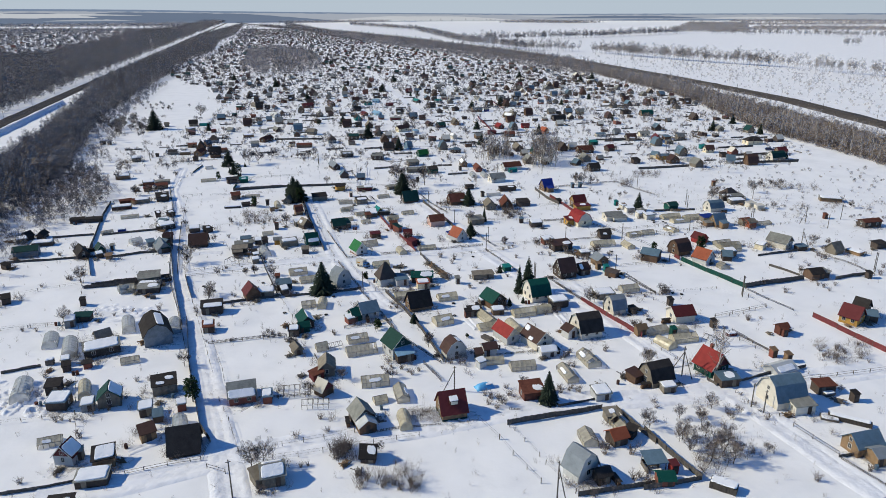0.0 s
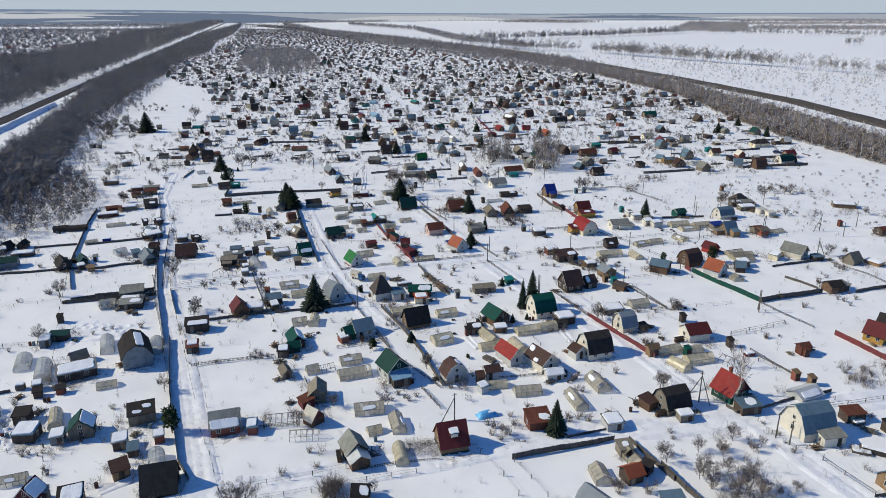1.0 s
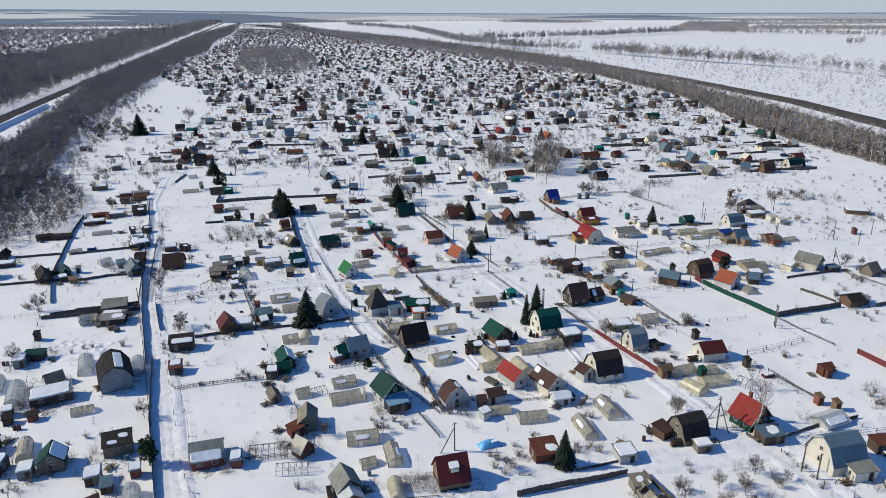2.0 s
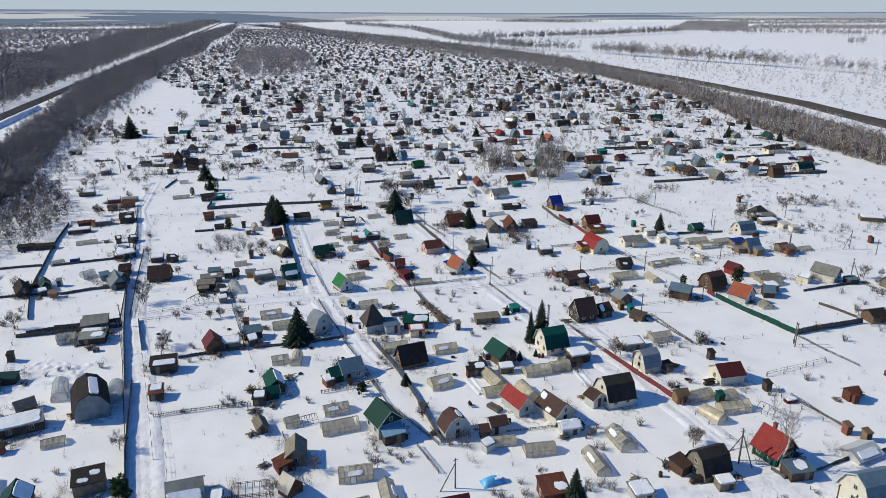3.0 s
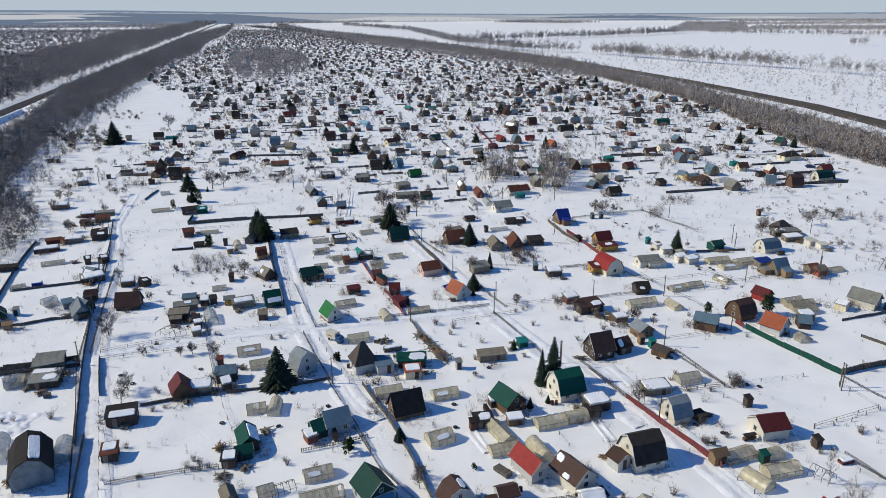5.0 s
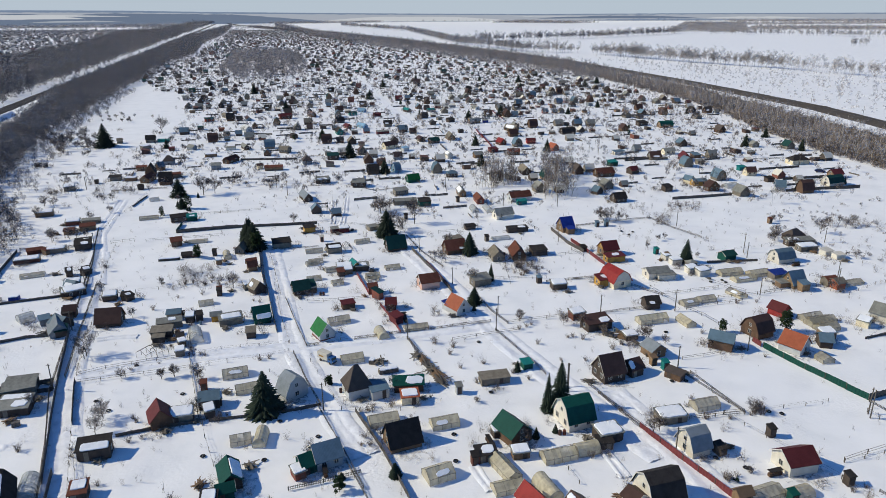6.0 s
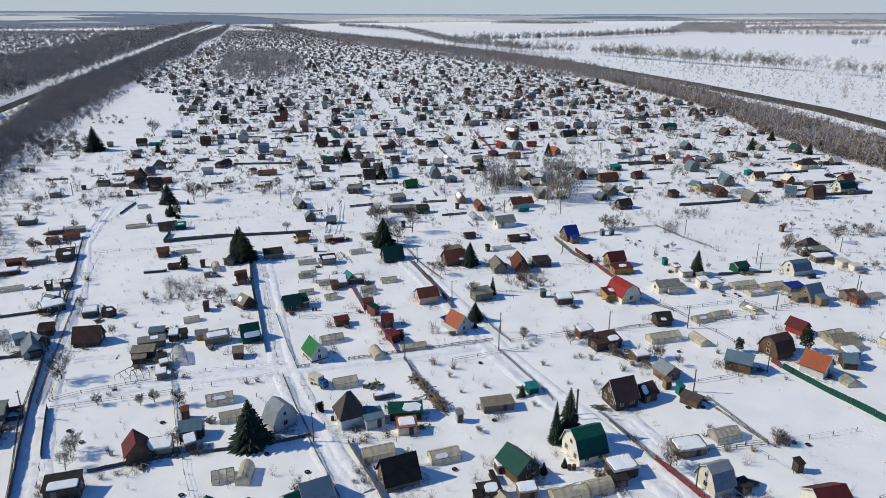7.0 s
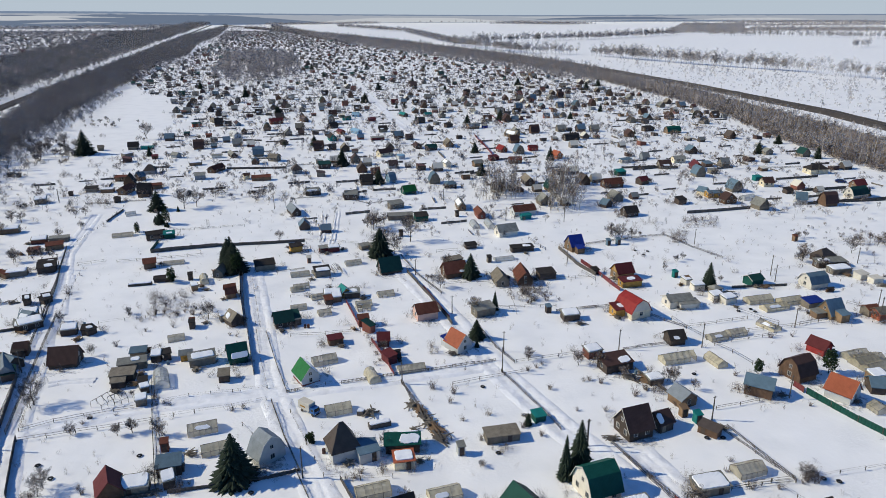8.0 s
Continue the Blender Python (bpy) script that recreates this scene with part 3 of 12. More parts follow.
# ---- trees ----
def bare_tree_shape(seed, h, spread=0.45, limbs=9, twigs=9, lean=0.6, thick=0.028):
    r = random.Random(seed)
    trunk, crown = [], []
    pts = [Vector((0, 0, -0.2))]
    for i in range(5):
        pts.append(pts[-1] + Vector((r.uniform(-0.05, 0.05) * h, r.uniform(-0.05, 0.05) * h, h * 0.19)))
    r0 = 0.014 * h + 0.035
    for i in range(5):
        trunk.append(tube(pts[i], pts[i + 1], r0 * (1 - i * 0.19), r0 * (0.81 - i * 0.18), 5))
    for i in range(limbs):
        u = 1.0 + 3.7 * i / limbs
        k = int(u)
        p = pts[k].lerp(pts[k + 1], u - k)
        a = i * 2.4 + r.uniform(-0.4, 0.4)
        n = h * spread * r.uniform(0.7, 1.1) * (1.1 - 0.12 * u)
        d = Vector((math.cos(a), math.sin(a), r.uniform(0.7, 1.3) * lean)).normalized()
        mid = p + d * n * 0.5
        end = mid + (d + Vector((0, 0, 0.55))).normalized() * n * 0.5
        crown.append(tube(p, mid, thick * 1.6, thick * 1.1, 3, False))
        crown.append(tube(mid, end, thick * 1.1, thick * 0.5, 3, False))
        for j in range(twigs):
            b = p.lerp(mid, r.uniform(0.3, 1)) if j % 2 else mid.lerp(end, r.uniform(0, 1))
            e = b + Vector((r.uniform(-1, 1), r.uniform(-1, 1), r.uniform(0.1, 1.1))) * n * 0.33
            crown.append(tube(b, e, thick * 0.6, thick * 0.3, 3, False))
            q = b.lerp(e, 0.5)
            crown.append(tube(q, q + Vector((r.uniform(-1, 1), r.uniform(-1, 1), r.uniform(0, 1))) * n * 0.2, thick * 0.45, thick * 0.25, 3, False))
    return join(*trunk), join(*crown)


def spruce_shape(seed, h=9.0, width=0.24, tiers=26, bare=0.05):
    r = random.Random(seed)
    v, f = [], []
    for i in range(tiers):
        u = i / (tiers - 1)
        z = h * (bare + (0.97 - bare) * u)
        n = int(19 - 9 * u)
        for j in range(n):
            a = 6.283 * (j + r.uniform(-0.3, 0.3)) / n + i
            reach = h * width * (1.02 - u) ** 0.85 * r.uniform(0.72, 1.15) + 0.12
            c, s = math.cos(a), math.sin(a)
            drop = reach * r.uniform(0.25, 0.5)
            w = reach * 0.15 + 0.07
            for t0, t1, ww in ((0.05, 0.6, w), (0.45, 1.0, w * 0.75)):
                for side in (-1, 1):
                    k = len(v)
                    p0 = (c * reach * t0, s * reach * t0, z - drop * t0 + 0.12)
                    p1 = (c * reach * t1, s * reach * t1, z - drop * t1)
                    tm = (t0 + t1) / 2 + r.uniform(-0.1, 0.1)
                    p2 = (c * reach * tm - side * s * ww, s * reach * tm + side * c * ww, z - drop * tm - ww * r.uniform(0.3, 0.8))
                    v += [p0, p1, p2]
                    f.append((k, k + 1, k + 2))
    return v, f


def pine_shape(seed, h=6.0):
    r = random.Random(seed)
    v, f = [], []
    for i in range(16):
        a, z = i * 2.4, h * (0.3 + 0.68 * i / 16)
        reach = h * 0.3 * (1.15 - 0.7 * i / 16) * r.uniform(0.5, 1)
        o = Vector((math.cos(a) * reach, math.sin(a) * reach, z))
        for j in range(64):
            d = Vector((r.gauss(0, 1), r.gauss(0, 1), r.gauss(0.2, 0.7))).normalized()
            p = o + d * h * 0.11 * r.uniform(0.2, 1)
            s = d.cross(Vector((0.2, 0.1, 1))).normalized() * 0.2
            k = len(v)
            v += [tuple(p - s), tuple(p + s), tuple(p + d * 0.42)]
            f.append((k, k + 1, k + 2))
    return v, f


def tree_kind(name, label, category, trunk, crown, bark, leaf):
    t = thing(name, 0, 0, 0, label, category)
    part("trunk", trunk, bark, t)
    part("crown", crown, leaf, t)
    return t


class Kinds:
    """One finished thing of each look, which the first call places and later calls copy."""

    def __init__(self):
        self.made = {}

    def place(self, key, make, m, group=""):
        if key not in self.made:
            self.made[key] = make()
            ob = self.made[key]
            ob.matrix_basis = m
        else:
            first = self.made[key]
            ob = copy_thing(first, m)
        if group:
            ob["group"] = group
        return ob


KINDS = Kinds()


def with_tufts(t, shape, material):
    """Fine twig tufts added to the crown of a bare tree."""
    crown = [c for c in t.children if c.name.startswith("crown")][0]
    old = crown.data
    v = [tuple(p.co) for p in old.vertices]
    f = [tuple(p.vertices) for p in old.polygons]
    n, k = len(v), len(f)
    me = bpy.data.meshes.new("crown")
    me.from_pydata(v + list(shape[0]), [], f + [tuple(n + i for i in q) for q in shape[1]])
    me.materials.append(old.materials[0])
    me.materials.append(material)
    for p in me.polygons[k:]:
        p.material_index = 1
    crown.data = me
    return t


def scaled(x, y, turn, s, sz=1.0, z=-0.1):
    return pose(x, y, z, 0, 0, turn) @ Matrix.Diagonal((s, s, s * sz, 1))


def spruce(x, y, h, slim=1.1):
    k = int(x * 7 + y * 3) % 3
    KINDS.place(("spruce", k), lambda: tree_kind("spruce_tree", "dark green spruce tree standing in the snow", "tree", tube((0, 0, -0.2), (0, 0, 8.4), 0.16, 0.03, 6), spruce_shape(k, 9, 0.29), BARK, NEEDLE),
                pose(x, y, lie(x, y) - 0.1, 0, 0, x * 31) @ Matrix.Diagonal((h / 9 * slim, h / 9 * slim, h / 9, 1)), "spruce trees")


def pine(x, y, h):
    k = int(x * 7 + y * 3) % 2
    KINDS.place(("pine", k), lambda: tree_kind("pine_tree", "bushy green pine tree standing in the snow", "tree", tube((0, 0, -0.2), (0, 0, 5.2), 0.14, 0.04, 6), pine_shape(k), BARK, PINE),
                scaled(x, y, x * 31, h / 6), "pine trees")


def bare_tree(x, y, h):
    k = int(abs(x * 7 + y * 3)) % 4

    def make():
        a, b = bare_tree_shape(60 + k, 5.0, 0.5, 10, 8)
        return with_tufts(tree_kind("bare_tree", "small bare garden tree with thin brown twigs", "tree", a, b, BARK, TWIG), crown_shape(k, 5.0, 26, 0.25, 0.38, 0.36, 0), BUSH_VEIL)
    KINDS.place(("bare", k), make, scaled(x, y, x * 31, h / 5), "bare garden trees")


def birch(x, y, h):
    k = int(abs(x * 7 + y * 3)) % 4

    def make():
        a, b = bare_tree_shape(80 + k, 12.0, 0.25, 15, 9, 1.2, 0.036)
        return with_tufts(tree_kind("birch_tree", "tall bare birch with a pale trunk", "tree", a, b, BIRCH, BIRCH_TWIG), crown_shape(k, 12.0, 10, 0.35, 0.2, 0.36, 0), BIRCH_VEIL)
    KINDS.place(("birch", k), make, scaled(x, y, x * 31, h / 12), "bare birches")


def bush(x, y, h):
    k = int(abs(x * 7 + y * 3)) % 5

    def make():
        r = random.Random(k)
        v = []
        for i in range(34):
            a, o, n = r.uniform(0, 6.283), r.uniform(0.1, 0.75), r.uniform(0.65, 1.1) * 1.5
            b = Vector((r.uniform(-0.35, 0.35), r.uniform(-0.35, 0.35), -0.1))
            m = b + Vector((math.cos(a) * o * n * 0.4, math.sin(a) * o * n * 0.4, n * 0.55))
            e = m + Vector((math.cos(a) * o * n * 0.7 + r.uniform(-0.15, 0.15), math.sin(a) * o * n * 0.7, n * 0.45))
            v += [tube(b, m, 0.022, 0.016, 3, False), tube(m, e, 0.016, 0.008, 3, False)]
            for j in range(2):
                q = m.lerp(e, r.uniform(0, 0.7))
                v.append(tube(q, q + Vector((r.uniform(-0.3, 0.3), r.uniform(-0.3, 0.3), r.uniform(0.1, 0.4))), 0.012, 0.007, 3, False))
        b = part("bush", join(*v), TWIG)
        return tagged(b, "leafless brown garden bush in the snow", "bush")
    KINDS.place(("bush", k), make, scaled(x, y, x * 31, h / 1.5), "bare bushes")


BRUSH_SPOTS = []


def brush_spot(x, y, h):
    BRUSH_SPOTS.append((x, y, x * 31.0, h / 1.7, 1.0))


# ---- buildings ----
ROOF_WORDS = dict(green="green metal", darkgreen="dark green metal", teal="turquoise metal", lime="bright green metal", red="bright red metal", orange="orange-red metal", maroon="dark red metal", brown="dark brown", umber="grey-brown", bottle="bottle-green metal",
                  black="black felted", grey="grey metal", slate="grey asbestos-cement", blue="deep blue metal", skyblue="light blue", steel="blue-grey metal", rust="rusty", silver="silvery metal", white="white", wood="plank", greywood="weathered plank", maroon2="dark red")
wall_mat("slate")
WALL_WORDS = dict(white="White-clad", grey="Grey-clad", wood="Brown wooden", greywood="Weathered grey plank", darkwood="Dark-stained wooden", yellow="Yellow-painted", pink="Pale pink", brick="Red brick", logs="Log-built", green="Green-painted",
                  silver="Pale silver-clad", cream="Cream-painted", brown="Brown-painted", black="Black boarded", skyblue="Light blue", orange="Orange plank", tan="Tan wooden", blue="Blue-painted", teal="Turquoise", rust="Rusty metal", maroon="Dark red", slate="Grey", steel="Blue-grey", red="Red-painted")


def snow_patch(parent, a, b, c, seed, thick=0.13, whole=True):
    """A melting sheet of snow on a slope: a origin, b and c the two edge vectors."""
    r = random.Random(seed + int(abs(a.x * 97 + a.y * 31 + b.length * 53)))
    k = 48
    ph, rag, blunt = r.uniform(0, 6.28), 0.045 if whole else 0.14, 9.0 if whole else 3.4
    rim, top = [], []
    nrm = b.cross(c).normalized()
    if nrm.z < 0:
        nrm = -nrm
    for i in range(k):
        t = 6.2832 * i / k
        x, y = math.cos(t), math.sin(t)
        s = (abs(x) ** blunt + abs(y) ** blunt) ** (-1 / blunt)
        s *= 1 - rag * (0.5 + 0.5 * math.sin(2 * t + ph)) - rag * 0.7 * abs(math.sin(3 * t + 2 * ph)) - rag * 0.5 * abs(math.sin(9 * t + 3 * ph)) - r.uniform(0, rag * 0.4)
        p = a + b * (0.5 + 0.5 * x * s) + c * (0.5 + 0.5 * y * s)
        rim.append(p + nrm * 0.01)
        top.append(a + b * (0.5 + 0.475 * x * s) + c * (0.5 + 0.475 * y * s) + nrm * thick * r.uniform(0.8, 1.15))
    mid = a + b * 0.5 + c * 0.5 + nrm * thick
    v = [tuple(p) for p in rim + top + [mid]]
    f = [(i, (i + 1) % k, k + (i + 1) % k, k + i) for i in range(k)] + [(k + i, k + (i + 1) % k, 2 * k) for i in range(k)]
    part("roof_snow", (v, f), ROOF_SNOW, parent, "melting white snow patch")


def window(parent, x, y, z, w, h, face):
    """face: the way it looks, degrees about z; at x, y, z its middle on the wall."""
    m = pose(x, y, z, 0, 0, face)
    fr = part("window", join(box(0, 0.06, -w / 2 - 0.04, -w / 2 + 0.02, -h / 2 - 0.04, h / 2 + 0.04), box(0, 0.06, w / 2 - 0.02, w / 2 + 0.04, -h / 2 - 0.04, h / 2 + 0.04),
                             box(0, 0.06, -w / 2 + 0.02, w / 2 - 0.02, h / 2 - 0.02, h / 2 + 0.04), box(0, 0.09, -w / 2 + 0.02, w / 2 - 0.02, -h / 2 - 0.04, -h / 2 + 0.02), box(0.002, 0.05, -0.02, 0.02, -h / 2 + 0.02, h / 2 - 0.02)), TRIM, parent, "white window frame", m)
    part("pane", box(0.004, 0.03, -w / 2 + 0.02, w / 2 - 0.02, -h / 2 + 0.02, h / 2 - 0.02), GLASS, fr, "dark window glass")


def trodden_patch(x, y, yaw, sx, sy):
    k = 12
    v = [(0, 0, 0.03)] + [(1.25 * math.cos(6.2832 * i / k), 1.25 * math.sin(6.2832 * i / k), 0.0) for i in range(k)]
    ob = part("trodden_snow", (v, [(0, i + 1, (i + 1) % k + 1) for i in range(k)]), TRODDEN, at=pose(x, y, lie(x, y) + 0.03, 0, 0, yaw) @ Matrix.Diagonal((sx, sy, 1, 1)))
    tagged(ob, "dirty trodden snow round a house", "snow", kind="structure")


def roof_line(kind, w, he, hr):
    h = w / 2
    if kind == "gambrel":
        k = he + (hr - he) * 0.66
        return [(-h, he), (-h * 0.62, k), (0, hr), (h * 0.62, k), (h, he)]
    if kind == "mono":
        return [(-h, he), (h, hr)]
    return [(-h, he), (0, hr), (h, he)]


def house(x, y, yaw, l, w, he, hr, kind, roof, wall, seed=0, snow=(), windows=2, chimney=0, door=0, lean=0, gable="", base="", category="house", note="", over=0.3, trim=""):
    """Local x runs along the ridge, y across; he and hr: heights of eaves and ridge. snow: slopes (-1, 1) and parts of them that are white."""
    name = {"house": "house", "shed": "shed", "outhouse": "outhouse"}.get(category, category.replace(" ", "_"))
    shape = {"gable": "gabled", "gambrel": "gambrel", "hip": "hipped", "mono": "lean-to", "flat": "flat"}[kind]
    white = "snow-patched " if snow else ""
    t = thing(name, x, y, yaw, f"{WALL_WORDS[wall]} {category} with a {white}{ROOF_WORDS[roof]} {shape} roof{note}", category)
    t.location.z = lie(x, y) - 0.08
    hl, hw = l / 2, w / 2
    rm, wm = roof_mat(roof), wall_mat(wall)
    r = random.Random(seed + int(x * 13 + y * 7))
    th = 0.13
    if kind == "hip":
        part("wall", box(-hl, hl, -hw, hw, -0.2, he), wm, t)
        a, b, ry = hl + over, hw + over, max(0.05, hl - hw * 0.85)
        v = [(-a, -b, he - 0.05), (a, -b, he - 0.05), (a, b, he - 0.05), (-a, b, he - 0.05), (-ry, 0, hr), (ry, 0, hr), (-a, -b, he - 0.17), (a, -b, he - 0.17), (a, b, he - 0.17), (-a, b, he - 0.17)]
        ro = part("roof", (v, [(0, 1, 5, 4), (1, 2, 5), (2, 3, 4, 5), (3, 0, 4), (6, 7, 1, 0), (7, 8, 2, 1), (8, 9, 3, 2), (9, 6, 0, 3), (9, 8, 7, 6)]), rm, t)
        line = [(-b, he), (0, hr), (b, he)]
    else:
        line = roof_line(kind, w, he, hr) if kind != "flat" else [(-hw, he), (hw, hr)]
        part("wall", prism([(-hw, -0.2)] + [(p, q - 0.02) for p, q in line] + [(hw, -0.2)], -hl, hl), wm, t)
        (y0, z0), (y1, z1) = line[0], line[1]
        g0 = (z1 - z0) / (y1 - y0)
        (y2, z2), (y3, z3) = line[-1], line[-2]
        g1 = (z3 - z2) / (y3 - y2)
        out = [(y0 - over, z0 - over * g0)] + line[1:-1] + [(y2 + over, z2 + over * g1)]
        ro = part("roof", prism([(p, q + th) for p, q in out] + [(p, q) for p, q in out[::-1]], -hl - over, hl + over), rm, t)
        line = [(p, q + th) for p, q in out]
        if gable:
            gm = wall_mat(gable)
            for s in (-1, 1):
                up = prism([(p * 0.985, q - 0.03 - th) for p, q in ([(-hw, he + th)] + line[1:-1] + [(hw, he + th)])], s * hl, s * (hl + 0.035))
                part("gable", up, gm, t, "gable boarding of another colour or shade tone")
        if kind in ("gable", "gambrel") and (trim or wall in ("white", "yellow", "pink", "silver", "skyblue", "green")):
            tm = wall_mat(trim) if trim else TRIM
            for s in (-1, 1):
                e = s * (hl + over)
                part("bargeboard", prism([(p, q + 0.015) for p, q in line] + [(p, q - 0.19) for p, q in line[::-1]], min(e, e + s * 0.04), max(e, e + s * 0.04)), tm, t, "board along the gable edge")
    for i, sn in enumerate(snow):
        side, u0, u1, v0, v1 = sn
        seg = [(line[0], line[1])] if side < 0 else [(line[-1], line[-2])]
        if kind == "gambrel" and abs(side) == 2:
            seg = [(line[1], line[2])] if side < 0 else [(line[3], line[2])]
        (ya, za), (yb, zb) = seg[0]
        L = l + 2 * over
        o = Vector((-L / 2 + L * u0, ya + (yb - ya) * v0, za + (zb - za) * v0))
        snow_patch(ro, o, Vector((L * (u1 - u0), 0, 0)), Vector((0, (yb - ya) * (v1 - v0), (zb - za) * (v1 - v0))), seed + i, 0.16 if u1 - u0 > 0.75 else 0.1, u1 - u0 > 0.75)
    if category == "house" and y < 260 and x * y != 0:
        trodden_patch(x + 0.8, y - 1.2, yaw, hl + 2.6, hw + 2.8)
    if base:
        part("foundation", box(-hl - 0.04, hl + 0.04, -hw - 0.04, hw + 0.04, -0.3, 0.4), wall_mat(base), t, "plinth of another colour")
    if windows:
        wz = min(1.5, he * 0.62)
        turn = radians(yaw)
        for s, face in ((-1, 180), (1, 0)):
            if s * math.sin(turn) > 0.35:
                continue
            for k in range(windows if w > 4.5 and hr > 3 else 1):
                o = 0 if w <= 4.5 or windows == 1 else (-0.24 + 0.48 * k / (windows - 1)) * w
                window(t, s * hl, o, wz, min(0.8, w * 0.18), 0.9, face)
            if hr - he > 1.7 and kind in ("gable", "gambrel"):
                window(t, s * hl, 0, he + (hr - he) * 0.33, 0.6, 0.7, face)
        if he > 1.6 and windows > 1:
            for s, face in ((-1, -90), (1, 90)):
                if s * math.cos(turn) > 0.35:
                    continue
                for k in (-1, 1):
                    window(t, k * l * 0.24, s * hw, wz, 0.7, 0.85, face)
    if category == "shed" and not door and y < 190 and l > 2:
        dw, dh = 0.38, min(1.75, he - 0.12)
        leaf = wall_mat("greywood" if wall in ("darkwood", "black", "maroon", "brown") else "darkwood")
        if math.cos(radians(yaw)) > 0.6:
            part("door", box(-dw, dw, -0.05, 0, 0, dh), leaf, t, "plank door", pose(r.choice((-0.22, 0.2)) * l, -hw, 0.05))
        elif math.sin(radians(yaw)) < -0.6:
            part("door", box(-dw, dw, -0.05, 0, 0, dh), leaf, t, "plank door", pose(hl, 0, 0.05, 0, 0, 90))
    if door:
        part("door", box(-0.4, 0.4, -0.05, 0, 0, min(1.95, he)), wall_mat("darkwood"), t, "plank door", pose(door * hl, 0, 0.05, 0, 0, 90 * door) if kind != "mono" else pose(0, -hw, 0.05))
    if chimney:
        c = prism([(-0.25, he), (0.25, he), (0.25, hr + 0.7), (-0.25, hr + 0.7)], -0.25, 0.25)
        part("chimney", join(c, box(-0.32, 0.32, -0.32, 0.32, hr + 0.62, hr + 0.72)), BRICK, t, "small brick chimney", pose(l * 0.2 * (1 if chimney > 0 else -1), w * 0.12, 0))
    if lean:
        part("porch", prism([(-1.0, -0.2), (-1.0, 1.9), (1.0, 2.4), (1.0, -0.2)], -l * 0.3, l * 0.3), wm, t, "small lean-to porch", pose(0, -hw - 1.0 if lean < 0 else hw + 1.0, 0, 0, 0, 0 if lean < 0 else 180))
        part("porch_roof", prism([(-1.25, 1.86), (-1.25, 1.96), (1.0, 2.52), (1.0, 2.42)], -l * 0.3 - 0.15, l * 0.3 + 0.15), rm, t, "", pose(0, -hw - 1.0 if lean < 0 else hw + 1.0, 0, 0, 0, 0 if lean < 0 else 180))
    return t


def greenhouse(x, y, yaw, l, w, h, kind="gable", cover="poly", fill=1.0):
    """fill below 1 leaves bare ribs."""
    words = {"poly": "yellowed plastic", "clear": "clear plastic", "film": "dusty glass", "bare": "no"}[cover]
    t = thing("greenhouse", x, y, yaw, f"{'Arched' if kind == 'arch' else 'Gabled'} garden greenhouse with {words} covering on a frame" if cover != "bare" else "Bare wooden greenhouse frame standing in snow", "greenhouse", "garden greenhouses")
    t.location.z = lie(x, y) - 0.05
    h *= 0.9
    hw = w / 2
    line = [(hw * math.cos(a), h * 0.25 + h * 0.75 * math.sin(a)) for a in np.linspace(math.pi, 0, 9)] if kind == "arch" else [(-hw, h * 0.55), (0, h), (hw, h * 0.55)]
    line = [(-hw, 0)] + line + [(hw, 0)]
    fm = OLD_WOOD if kind != "arch" else CONCRETE
    n = max(3, int(l / (0.9 if cover != "poly" else 1.3)) + 1)
    first = None
    for i in range(n):
        at = pose(-l / 2 + l * i / (n - 1), 0, 0)
        if first is None:
            segs = [tube((0, *a), (0, *b), 0.045, 0.045, 4) for a, b in zip(line, line[1:])]
            first = part("rib", join(*segs), fm, t, at=at)
        else:
            again(first, t, at)
    part("ridge_beam", tube((-l / 2, 0, h), (l / 2, 0, h), 0.045, 0.045, 4), fm, t)
    for s in (-1, 1):
        part("side_beam", tube((-l / 2, s * hw, h * 0.55 if kind != "arch" else 0.1), (l / 2, s * hw, h * 0.55 if kind != "arch" else 0.1), 0.04, 0.04, 4), fm, t)
    if cover != "bare":
        mt = {"poly": POLY, "clear": POLY_CLEAR, "film": FILM}[cover]
        k = len(line)
        v = [(-l / 2, p * 1.01, q * 1.01 + 0.02) for p, q in line] + [(l / 2, p * 1.01, q * 1.01 + 0.02) for p, q in line]
        r = random.Random(int(x * 31 + y * 17))
        cv, cf = [], []
        for b in range(n - 1):
            x0, x1 = -l / 2 + l * b / (n - 1), -l / 2 + l * (b + 1) / (n - 1)
            for i in range(k - 1):
                if r.random() < (0.06 if kind != "arch" else 0.02):
                    continue
                (p, q), (p2, q2) = line[i], line[i + 1]
                sag = 1.01 - r.uniform(0, 0.03)
                j = len(cv)
                cv += [(x0, p * 1.01, q * 1.01 + 0.02), ((x0 + x1) / 2, p * sag, q * sag), (x1, p * 1.01, q * 1.01 + 0.02), (x1, p2 * 1.01, q2 * 1.01 + 0.02), ((x0 + x1) / 2, p2 * sag, q2 * sag), (x0, p2 * 1.01, q2 * 1.01 + 0.02)]
                cf += [(j, j + 1, j + 4, j + 5), (j + 1, j + 2, j + 3, j + 4)]
        part("cover", (cv, cf), mt, t, "cloudy sheet covering")["kind"] = "stuff"
        if kind == "gable" and r.random() < 0.45 and l > 3:
            o = r.choice((-1, 1))
            u = r.uniform(-0.47, -0.2) * l
            snow_patch(t, Vector((u, o * hw, h * 0.58)), Vector((l * r.uniform(0.45, 0.65), 0, 0)), Vector((0, -o * hw * 0.6, h * 0.27)), int(x * 5), 0.12, False)
        for s in (0, k):
            part("end_panel", ([v[i + s] for i in range(k)], [tuple(range(k))]), mt, t)
    return t


